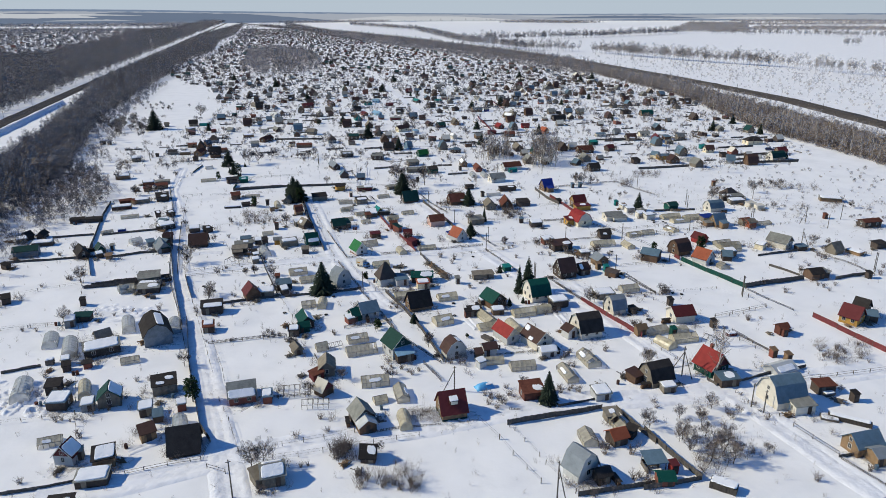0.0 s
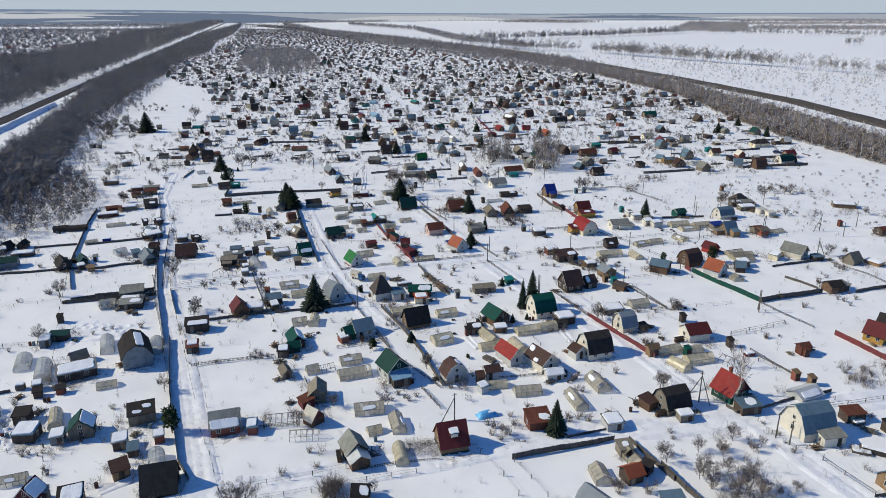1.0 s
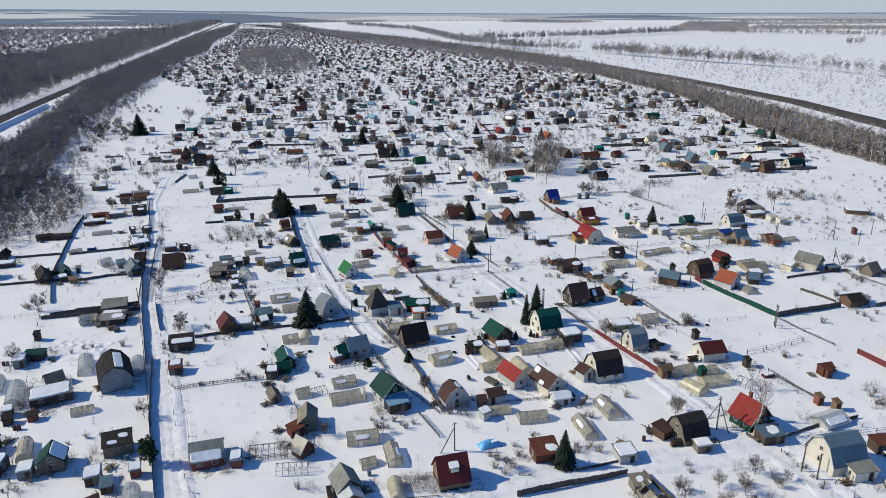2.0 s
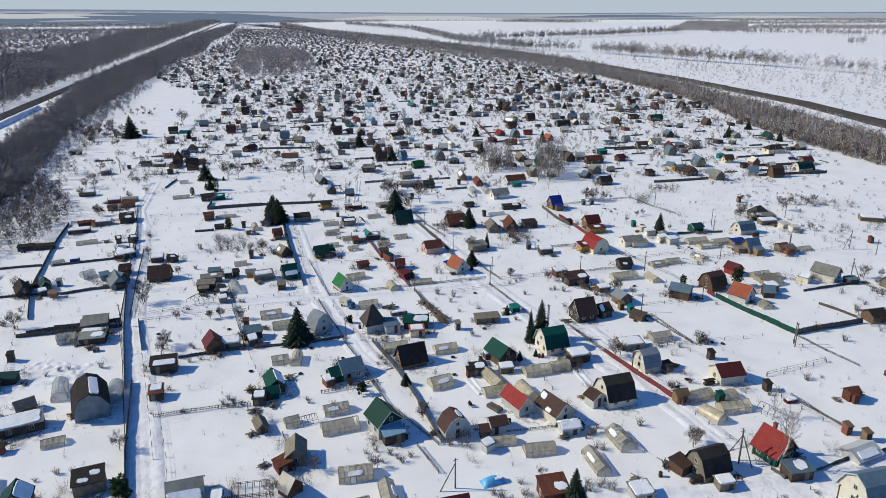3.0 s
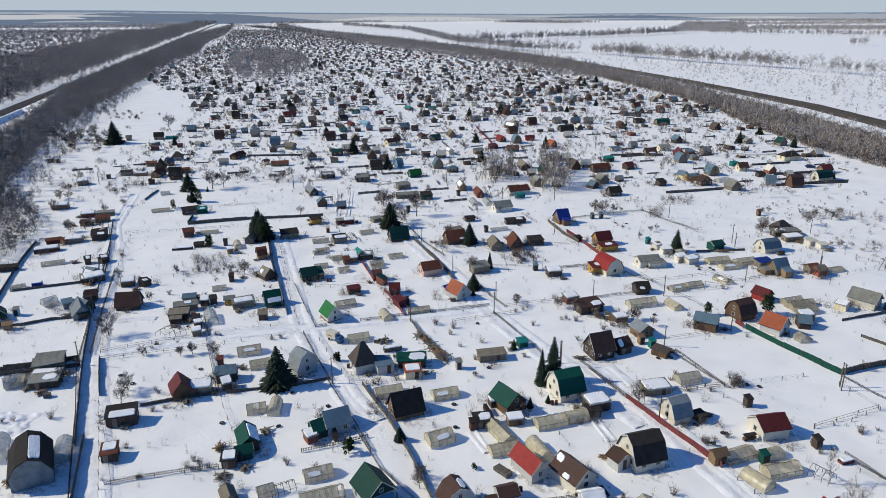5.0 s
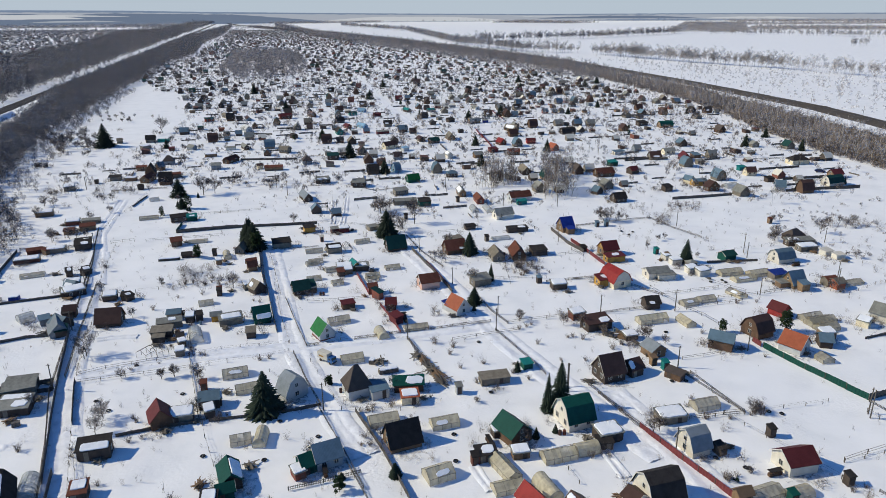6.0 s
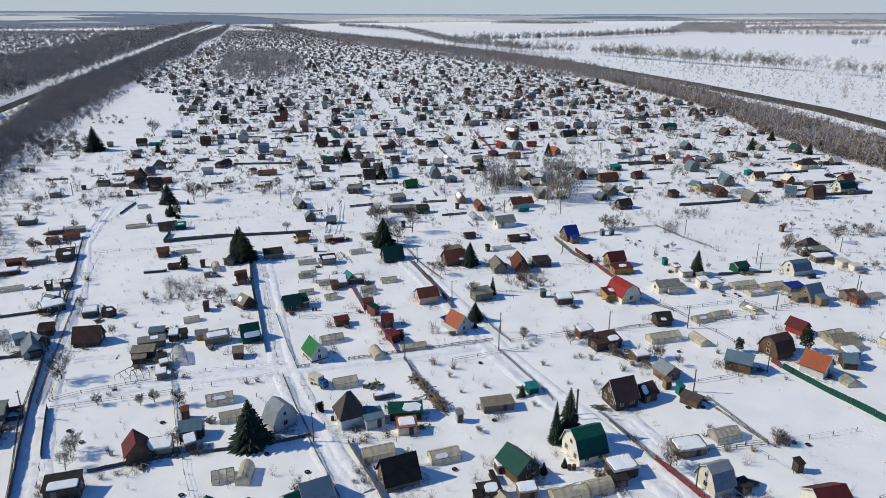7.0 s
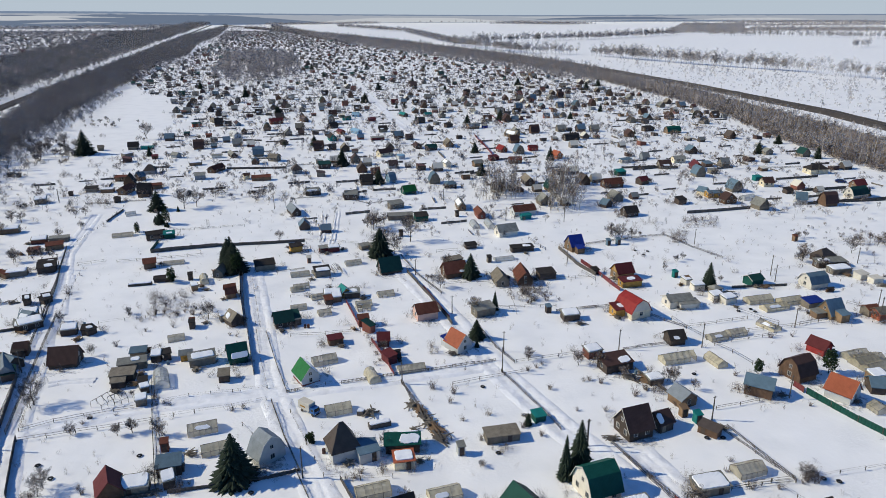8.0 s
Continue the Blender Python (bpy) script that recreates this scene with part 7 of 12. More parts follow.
bush(-25.5, 142, 1.3)
bush(7.6, 175.8, 1.4)
bush(9.7, 152.8, 1.1)
bush(16.8, 157, 1.2)
bush(24.9, 151.5, 1.6)
bush(-5.1, 124.3, 1.6)
bare_tree(-3.2, 137.4, 3.4)
pine(16.5, 156.4, 2.6)
fence([(-26.6, 184.6), (-22, 174.7), (-17.8, 166.1)], 'wire', 1, 4.5)
fence([(-17.8, 166.1), (-12, 165.5), (-7, 165.9)], 'wire', 0.8, 4.5)
fence([(-6.4, 194.1), (-4.6, 187.7), (-2.5, 184)], 'picket', 0.8, 4.5)
fence([(13.2, 198.9), (17, 190), (19.4, 184.4), (21.6, 178.3)], 'grey', 0.9, 4.5)
fence([(10.4, 218.3), (13, 209.5), (16.3, 202.5)], 'grey', 0.9, 4.5)
fence([(16.6, 202.5), (22.2, 204), (29.4, 205.7), (34.4, 207.7)], 'rail', 0.8, 4.5)
fence([(3.2, 193.9), (8.6, 195.8), (18.6, 198.8)], 'rail', 0.8, 4.5)
fence([(-18.6, 194.9), (-6.5, 198.3), (3.4, 200.8), (12.5, 203.5)], 'picket', 0.7, 4.5)
fence([(-32.7, 216), (-25, 216.7), (-17.2, 218.3)], 'rail', 0.8, 4.5)
fence([(-27.1, 192.1), (-21.7, 194.5), (-12.8, 195.8), (-6.4, 194.6)], 'wire', 0.7, 4.5)
fence([(-14.3, 213.5), (-10.7, 204.7), (-8.4, 197.6)], 'red', 0.8, 4.5)
fence([(-23.1, 144.2), (-18, 145.9), (-12.4, 148.2)], 'picket', 0.7, 4.5)
fence([(-22.7, 168.3), (-15.6, 153.3), (-11.6, 144.4)], 'grey', 0.9, 4.5)
fence([(-15.2, 165.7), (-9.6, 154.2), (-4.8, 142.5), (-0, 128.3)], 'board', 0.7, 4.5)
fence([(-34.4, 181), (-31.9, 178)], 'wire', 0.8, 4.5)
fence([(6, 131.8), (10.9, 131), (20.5, 132.7)], 'grey', 0.6, 4.5)
fence([(-6.9, 194.9), (-1.4, 181.8), (2.5, 175.9)], 'picket', 0.8, 4.5)
fence([(19.5, 151.6), (21.6, 144.8)], 'wire', 0.7, 4.5)
pole(-6.7, 194.6, 5.6, 0)
pole(13.3, 198.4, 6.7, 0)
pole(-21.1, 166.2, 6.8, 0)
pole(24.7, 172.1, 7.1, 0)
pole(14.5, 207.6, 5.6, 0)
bush(-0.8, 192.9, 1.7)
bush(3.3, 190.9, 1.7)
bush(2.5, 187.5, 1.6)
bush(9.5, 183.3, 1.2)
bush(4.7, 181.7, 1.1)
bush(15.1, 179.3, 1.2)
bush(19.5, 205, 1.3)
bush(20.5, 200.4, 1.4)
bush(21.8, 201.5, 1.4)
bush(18.7, 199.3, 1.2)
bush(21.9, 191.9, 1.6)
bush(25.6, 184.2, 1.2)
bush(-14.4, 166, 1.3)
bush(-12.2, 167.3, 1.6)
bush(-12.9, 166, 1.6)
bush(-1.5, 170.5, 1.2)
bush(7.4, 168.9, 1.1)
bush(18, 176.8, 1.6)
bush(-11.8, 204.1, 1)
bush(-12.6, 207.1, 1.1)
bush(3.9, 218.4, 1.4)
bare_tree(19.3, 203.3, 4.1)
bare_tree(29.3, 201.3, 4.6)
house(4.9, 209.2, -53.8, 4.5, 4, 1.9, 4.2, 'gable', 'orange', 'silver', windows=1)
spruce(8.9, 209.6, 7.1)
house(2.4, 210.6, 38.7, 1.5, 2.2, 1.8, 2.1, 'mono', 'blue', 'silver', over=0.2, category='shed', windows=0)
house(-11.5, 212, 5.7, 2.4, 3.2, 1.7, 2.9, 'gable', 'maroon', 'maroon', windows=1, category='shed')
house(-9.8, 204, -58.5, 3.2, 2, 1.8, 2.1, 'mono', 'maroon', 'maroon', over=0.2, category='shed', windows=0)
greenhouse(-23.3, 204, 22.4, 5, 2.6, 2, 'gable', 'film')
greenhouse(-12.7, 196.8, -67.7, 4.2, 2.4, 1.9, 'arch', 'poly')
greenhouse(-5, 200, 14, 5.4, 2.6, 1.6, 'gable', 'film')
house(-22.2, 212.8, 21.5, 3.1, 2.2, 1.4, 1.6, 'mono', 'maroon', 'logs', over=0.2, category='shed', windows=0)
house(-15.3, 218.5, 47.1, 1.5, 2.8, 1.9, 2.5, 'mono', 'darkgreen', 'brick', over=0.2, category='shed', windows=0)

# gardens by the green fence
house(33.9, 177.4, 18.8, 4.7, 4.7, 2.1, 5.2, 'gable', 'brown', 'darkwood', trim='white', windows=2)
house(39, 179, 25.1, 2.9, 3.6, 1.9, 3.3, 'gable', 'brown', 'darkwood', snow=[(-1, 0, 0.4, 0.05, 0.95)], windows=1, category='shed')
house(45.6, 186.6, -67.7, 3.6, 3.6, 1.9, 3.1, 'gable', 'grey', 'wood', windows=1, category='shed')
house(44.3, 182.2, 15, 1.2, 1.2, 1.7, 2, 'mono', 'wood', 'tan', category='outhouse', windows=0, door=1, over=0.12)
house(46.9, 176.6, -46, 3.4, 2, 1.4, 1.7, 'mono', 'umber', 'logs', over=0.2, category='shed', windows=0)
house(46.1, 180.2, 15, 1.2, 1.2, 1.7, 2, 'mono', 'teal', 'teal', category='outhouse', windows=0, door=1, over=0.12)
house(61.6, 190, -31.3, 4.8, 4.5, 2.3, 3.5, 'gable', 'steel', 'logs', windows=0)
house(71.9, 195.8, 22.6, 4.6, 4.9, 1.9, 4.6, 'gambrel', 'brown', 'logs', windows=1)
pine(78.7, 196.7, 6)
pine(64.5, 196.8, 3.7)
house(76.4, 188, -52, 4.6, 4.5, 1.9, 4.2, 'gable', 'orange', 'silver', windows=1)
house(81.6, 205.8, -58.1, 3.8, 3.2, 1.7, 3.1, 'gable', 'maroon', 'red', windows=1, category='shed')
house(84.2, 190.4, -13.1, 2.5, 3.6, 1.7, 2.9, 'gable', 'steel', 'darkwood', category='shed', windows=0)
greenhouse(87.8, 203, 17.7, 5.2, 3, 2, 'gable', 'film')
greenhouse(88.2, 200.4, 16.5, 5.6, 3, 2, 'gable', 'film')
greenhouse(88.6, 197.5, 18.4, 5.1, 3, 2, 'gable', 'film')
house(86.4, 193.7, 9.5, 3.2, 2.4, 1.6, 2, 'mono', 'slate', 'wood', snow=[(-1, 0.02, 0.98, 0.02, 0.97)], over=0.2, category='shed', windows=0)
greenhouse(80.4, 183.2, -79.5, 2.7, 2.8, 1.8, 'gable', 'film')
greenhouse(50.2, 202.6, 15, 7.3, 2.8, 2.2, 'gable', 'poly')
greenhouse(57.8, 201.5, -73.5, 4.6, 2.4, 1.9, 'gable', 'poly')
greenhouse(62.4, 212.4, 17.6, 4.3, 2.4, 1.8, 'gable', 'film')
greenhouse(67.4, 214.2, 15, 4.2, 2.4, 1.7, 'gable', 'film')
house(52.5, 211.3, 8.5, 3.4, 3.4, 1.7, 3, 'gable', 'black', 'darkwood', snow=[(-1, 0.2, 0.6, 0, 0.4)], category='shed', windows=0)
house(36.5, 200, 17.9, 6.1, 3.7, 1.9, 2.6, 'mono', 'brown', 'darkwood', snow=[(-1, 0.5, 0.98, 0, 0.6)], windows=1, over=0.2)
house(33.1, 205.4, 21.8, 3.4, 2.4, 1.6, 2, 'mono', 'slate', 'rust', snow=[(-1, 0.02, 0.98, 0.02, 0.97)], over=0.2, category='shed', windows=0)
house(42.7, 194, 15.3, 3, 2, 1.2, 1.5, 'mono', 'slate', 'darkwood', snow=[(-1, 0.02, 0.98, 0.02, 0.97)], over=0.2, category='shed', windows=0)
greenhouse(48.8, 165.8, 15.8, 4.8, 2.8, 2, 'gable', 'film')
house(41.3, 162.1, 12.5, 5.1, 2.8, 1.4, 1.9, 'mono', 'slate', 'greywood', snow=[(-1, 0.02, 0.98, 0.02, 0.97)], over=0.2, category='shed', windows=0)
house(42.2, 153.4, 19.7, 3.5, 4.3, 1.9, 4.4, 'gambrel', 'grey', 'white', windows=1)
house(46.3, 152.4, 21.8, 1.5, 1.8, 1.4, 1.6, 'mono', 'black', 'darkwood', over=0.2, category='shed', windows=0)
house(56.6, 148.4, 11.3, 5, 4.5, 2.1, 3.6, 'gable', 'maroon', 'white', windows=1)
house(56.8, 156.8, 15, 1.2, 1.2, 1.7, 2, 'mono', 'black', 'darkwood', category='outhouse', windows=0, door=1, over=0.12)
house(62.9, 144.1, 15, 1.2, 1.2, 1.7, 2, 'mono', 'black', 'darkwood', category='outhouse', windows=0, door=1, over=0.12)
house(77.1, 140.7, 15, 2.2, 1.8, 2, 2.6, 'gable', 'rust', 'rust', category='shed', windows=0)
house(44.8, 140.4, 15, 2.2, 1.7, 2.1, 2.8, 'gable', 'wood', 'tan', category='shed', windows=0)
house(70.4, 130, 15, 1.2, 1.2, 1.7, 2, 'mono', 'wood', 'brick', category='outhouse', windows=0, door=1, over=0.12)
greenhouse(48.6, 141.6, 20.3, 5.8, 2.8, 1.8, 'gable', 'film')
greenhouse(54, 141.8, 18.4, 4.1, 2.6, 1.4, 'arch', 'film')
greenhouse(49, 135.2, -58.8, 4.4, 2.8, 2, 'arch', 'poly')
greenhouse(53.8, 137.6, 12.8, 5.8, 2.8, 2.1, 'gable', 'poly')
greenhouse(59.6, 136.3, -53.8, 3.2, 2.6, 2, 'gable', 'bare')
house(52.3, 140.3, 15, 1.2, 1.2, 1.7, 2, 'mono', 'green', 'green', category='outhouse', windows=0, door=1, over=0.12)
block(65.5, 140, 15, 2.2, 1.2, 0.6, roof_mat("maroon"), 'garden_cart', 'dark red garden cart under snow', 'cart', cover=True)
fence([(35.1, 159.6), (39.5, 150.5), (42.4, 144.4), (44.9, 138.9)], 'red', 1.1, 4.5)
fence([(44.9, 138.9), (47.4, 132.6), (51.4, 124.1), (51.9, 122.5)], 'wire', 0.9, 4.5)
fence([(70.5, 189.5), (74.4, 179.5), (80.3, 167.7)], 'green', 1.2, 4.5)
fence([(80.3, 167.7), (86.2, 169.9), (98.9, 173.7)], 'board', 1, 4.5)
fence([(49.4, 177.5), (52.3, 170.8), (55.3, 163.6)], 'grey', 0.7, 4.5)
fence([(30.5, 171), (32.9, 164.8), (35.1, 159.6)], 'grey', 0.8, 4.5)
fence([(44.6, 161.9), (49.6, 162.7), (55.2, 163.4)], 'rail', 0.7, 4.5)
fence([(80, 167), (82.8, 159.7), (85.9, 153)], 'grey', 0.7, 4.5)
fence([(65.4, 149.6), (70.5, 151.7), (80.2, 155.3)], 'rail', 0.9, 4.5)
fence([(66.6, 142.2), (68.3, 137.9), (70.8, 131.5)], 'grey', 0.7, 4.5)
fence([(80.2, 155.3), (78.5, 161.5), (77.8, 163.9)], 'wire', 0.8, 4.5)
fence([(55.2, 163.4), (63.2, 165.4), (72.6, 167.5)], 'wire', 0.7, 5)
fence([(50.7, 178.5), (52.7, 172.2), (55.3, 164.4)], 'grey', 0.7, 4.5)
fence([(51, 184), (56, 185.3), (60.1, 186.6)], 'rail', 0.7, 4.5)
fence([(65, 200.4), (63.1, 205.7), (60.8, 209.5)], 'rail', 0.9, 4.5)
fence([(55.8, 222.8), (57.5, 217.7), (60, 212.1)], 'rail', 0.9, 4.5)
fence([(40.2, 207.5), (46.8, 209.3), (50.8, 210.4)], 'grey', 0.8, 4.5)
fence([(61, 209.9), (69.3, 211.9), (76.1, 213.4)], 'rail', 0.8, 4.5)
fence([(60, 212.1), (70.9, 215.5), (82, 218), (87.3, 219.7)], 'rail', 0.8, 4.5)
fence([(40.3, 198.8), (42.3, 194.4), (44.3, 189.3)], 'board', 0.6, 4.5)
fence([(29.3, 174.2), (31.2, 169.8), (33.3, 164.9), (35.5, 160.3)], 'grey', 0.9, 4.5)
fence([(40.7, 161), (47.7, 163), (55.4, 164.1)], 'rail', 0.7, 4.5)
fence([(69.3, 192.2), (70.1, 189.7)], 'red', 1, 4.5)
fence([(39, 182), (42.4, 183.4), (44.6, 184.2)], 'wire', 0.8, 4.5)
bush(57.1, 163.7, 1.6)
bush(57.9, 164.3, 1.3)
bush(56.2, 163.1, 1.2)
bush(45.4, 145.8, 1.3)
bush(44.7, 145.3, 1.8)
bush(44.6, 145.8, 1.5)
bush(35.2, 132.8, 1.9)
bush(26.7, 130.7, 1.8)
bush(25.8, 130, 1.9)
bush(27.5, 132.2, 1.2)
bush(25, 129.3, 1.3)
bush(75.9, 148.6, 1.1)
bush(72.7, 147.7, 1.5)
bush(62.6, 142.3, 1.4)
bush(65.1, 143.1, 1.2)
bush(49.1, 147.1, 1.6)
bush(46.6, 146.2, 1.2)
bush(42.6, 150.2, 1.4)
bush(79.9, 143.8, 1.3)
bush(59.1, 164.9, 1.2)
bush(58.2, 164.8, 1.6)
bush(58.3, 163.4, 1.8)
bush(58.8, 165.7, 1.7)
bare_tree(43.1, 126.9, 4)
bare_tree(36.7, 157.7, 5.1)
bare_tree(85.9, 169.5, 3.1)
pine(46, 144.8, 2.1)
birch(56, 124, 9.8)
bare_tree(45.5, 194.3, 4.5)
bare_tree(46.8, 194.3, 3.9)
bare_tree(49.5, 190.7, 2.9)
bare_tree(32.9, 200.1, 4.3)
bare_tree(57, 164.1, 3.2)
bush(40.1, 191.4, 1.7)
bush(40.4, 190.9, 1.4)
bush(37.6, 189, 1.7)
bush(47.4, 168.7, 1.5)
bush(70.8, 200.2, 1.3)
bush(52, 162, 1.2)
bush(47.7, 162.1, 1.1)
bush(45.6, 166, 1.5)
bush(39.7, 161.6, 1.7)
bush(42.4, 162.2, 1.7)
bush(29, 194.8, 1.4)
bush(30.2, 195.2, 1.6)
bush(33.3, 164.9, 1.8)
bush(30.7, 184.1, 1.7)
bush(32.3, 194.1, 1.5)
bush(44.1, 185.6, 1.4)
bush(59.6, 196.1, 1.4)
bush(68.9, 185, 1.2)
bush(79.5, 212.9, 1.2)
bush(74.4, 212.4, 1.6)
pole(57.7, 208.7, 6.6, 0)
pole(39.3, 207.6, 5.6, 0)
pole(66.4, 187.8, 5.6, 0)
pole(25.2, 173.6, 6, 0)
pole(77.6, 163.3, 6.2, 0)
pole(48.5, 122.5, 7, 300)
pole(39.2, 152.8, 5.6, 0)
pole(48.9, 180.6, 5.6, 0)

# old gardens along the western woods
house(-126.8, 196, 19.4, 6.6, 4.1, 2.1, 3.1, 'gable', 'darkgreen', 'grey', windows=1)
house(-109.6, 195.1, -53.1, 6.4, 3.2, 1.3, 3.1, 'gable', 'black', 'darkwood')
house(-105.8, 199, -54.2, 3.8, 2.3, 1.3, 2.6, 'gable', 'darkgreen', 'green', category='shed', windows=0)
house(-87.3, 200.8, -58.4, 7, 4, 1.3, 3.3, 'gable', 'grey', 'grey', windows=0)
house(-88.8, 208.2, 22.6, 2.2, 2.8, 1.8, 2.3, 'mono', 'black', 'darkwood', over=0.2, category='shed', windows=0)
house(-110.5, 261, 24, 4.5, 3.3, 1.9, 2.5, 'mono', 'black', 'darkwood', snow=[(-1, 0.4, 0.95, 0.1, 0.8)], over=0.2, category='shed', windows=0)
house(-128.5, 230.1, 21, 4.6, 2.4, 1.4, 1.6, 'mono', 'black', 'darkwood', over=0.2, category='shed', windows=0)
house(-123, 230.9, 15, 5.4, 1.8, 1.3, 1.6, 'mono', 'black', 'darkwood', over=0.2, category='shed', windows=0)
greenhouse(-98.2, 206.8, 48.7, 3.3, 3, 2.2, 'arch', 'clear')
house(-80.7, 174.5, 16.8, 5.1, 2.8, 1.8, 2.2, 'mono', 'slate', 'greywood', over=0.2, category='shed', windows=0)
block(-108.2, 219.4, 15, 2.4, 1.6, 1, roof_mat("blue"), 'covered_boat', 'boat under a blue cover in the snow', 'boat', cover=True)
greenhouse(-112.2, 217.2, 32.8, 3.7, 2.6, 1.4, 'arch', 'film')
greenhouse(-112.4, 235.4, 22.7, 6, 2.6, 1.3, 'arch', 'film')
house(-120.7, 247.5, 21.2, 6.8, 2.4, 1.2, 1.5, 'mono', 'slate', 'rust', snow=[(-1, 0.02, 0.98, 0.02, 0.97)], over=0.2)
house(-96.6, 226, -19.5, 2.7, 3.1, 1.5, 2.8, 'gable', 'steel', 'grey', snow=[(-1, 0.1, 0.9, 0.1, 0.6)], category='shed', windows=0)
house(-98.1, 236.5, 61.6, 2.3, 2, 1.4, 1.8, 'mono', 'black', 'darkwood', over=0.2, category='shed', windows=0)
house(-96, 223.6, 24.1, 4.7, 2.8, 1.4, 1.6, 'mono', 'slate', 'darkwood', snow=[(-1, 0.02, 0.98, 0.02, 0.97)], over=0.2, category='shed', windows=0)
house(-135.4, 211.4, 69, 2.4, 3.1, 1.5, 2.8, 'gable', 'black', 'darkwood', snow=[(1, 0.1, 0.9, 0.1, 0.9)], category='shed', windows=0)
house(-127.2, 205.5, 16.2, 6.1, 2.2, 1.2, 1.5, 'mono', 'slate', 'darkwood', snow=[(-1, 0.02, 0.98, 0.02, 0.97)], over=0.2, category='shed', windows=0)
house(-100.2, 192.5, 15, 1.6, 1.4, 1.2, 1.5, 'mono', 'wood', 'tan', category='shed', windows=0)
house(-135.6, 208.3, 34.2, 3, 2.4, 1.4, 1.8, 'mono', 'slate', 'darkwood', snow=[(-1, 0.02, 0.98, 0.02, 0.97)], over=0.2, category='shed', windows=0)
house(-126.1, 184.3, 68.2, 1.5, 2.2, 1.4, 1.8, 'mono', 'black', 'darkwood', over=0.2, category='shed', windows=0)
house(-131.6, 213.3, 95.7, 3.4, 2.3, 1.4, 2.4, 'gable', 'black', 'darkwood', category='shed', windows=0)
house(-92.7, 205.1, 35.5, 2.2, 2.2, 1.6, 2, 'mono', 'steel', 'grey', over=0.2, category='shed', windows=0)
house(-103.7, 193.9, 37.4, 1.7, 2, 1.4, 1.6, 'mono', 'slate', 'darkwood', snow=[(-1, 0.02, 0.98, 0.02, 0.97)], over=0.2, category='shed', windows=0)
house(-102.6, 200.2, 15, 1.2, 1.2, 1.7, 2, 'mono', 'slate', 'skyblue', category='outhouse', windows=0, door=1, over=0.12)
house(-122.8, 255.6, 28.2, 4.3, 2, 1.2, 1.5, 'mono', 'rust', 'rust', over=0.2, category='shed', windows=0)
house(-118.6, 257.3, 17.3, 4.3, 1.8, 1.1, 1.3, 'mono', 'slate', 'greywood', snow=[(-1, 0.02, 0.98, 0.02, 0.97)], over=0.2, category='shed', windows=0)
house(-121.9, 274.7, 19.4, 3.2, 2.4, 1.4, 1.8, 'mono', 'rust', 'wood', over=0.2, category='shed', windows=0)
house(-117.9, 279, 25.6, 4.7, 2.8, 1.6, 2, 'mono', 'rust', 'wood', over=0.2, category='shed', windows=0)
fence([(-128.5, 188.8), (-123.1, 190), (-116.4, 191.1), (-106.9, 193.4)], 'board', 0.6, 4.5)
fence([(-106.9, 193.4), (-98.7, 194.1), (-92.7, 197.5), (-84, 199.1)], 'board', 0.6, 4.5)
fence([(-106.4, 191.8), (-110.5, 202.1), (-116.1, 217.5), (-124.1, 239.9), (-129.1, 256.8)], 'board', 0.7, 4.5)
fence([(-128, 212.6), (-121.6, 214.5), (-116, 215.8)], 'board', 0.6, 4.5)
fence([(-112.6, 215.4), (-104.5, 218.3), (-93.4, 222.4)], 'board', 0.6, 4.5)
fence([(-144.2, 232.6), (-134.1, 235.3), (-122.3, 237.5)], 'wire', 0.8, 4.5)
fence([(-129, 258.2), (-120.7, 259.5), (-107.1, 260.7)], 'picket', 0.8, 4.5)
fence([(-114.3, 278.9), (-103.6, 252.4), (-92.2, 221.3), (-82.7, 194.8), (-74.9, 173.4)], 'picket', 1, 4.5)
fence([(-148.6, 220), (-151.2, 230.9), (-156.3, 247.9)], 'wire', 1, 4.5)
fence([(-90, 173.6), (-83.8, 174.9), (-76.5, 177.6)], 'board', 0.7, 4.5)
brush_spot(-138.8, 208, 2.2)
brush_spot(-136.5, 206.1, 1.8)
brush_spot(-143.3, 213.8, 1.7)
brush_spot(-141.5, 209.9, 1.6)
brush_spot(-138.7, 210.8, 1.7)
bush(-116.4, 195.2, 2)
bush(-104, 175.8, 1.7)
bush(-102.6, 175.1, 2.2)
bush(-99.3, 173.7, 1.4)
bush(-101.6, 179.4, 1.6)
bush(-104.1, 183.9, 1.8)
brush_spot(-126.4, 272.9, 1.7)
brush_spot(-129.3, 276, 2.1)
brush_spot(-131.3, 269.9, 2)
brush_spot(-135.7, 273, 2.1)
brush_spot(-135.9, 270, 1.8)
brush_spot(-117.5, 275.8, 1.3)
brush_spot(-100.3, 223.5, 1.8)
brush_spot(-117.9, 233.9, 1.8)
brush_spot(-120.6, 222.7, 1.7)
brush_spot(-142.8, 242.6, 1.5)
brush_spot(-136.2, 221.9, 1.9)
brush_spot(-142.5, 228.5, 2.1)
bare_tree(-140.8, 229.6, 3.4)
bare_tree(-99.3, 173.7, 5.2)
bare_tree(-123.8, 266.8, 4.7)

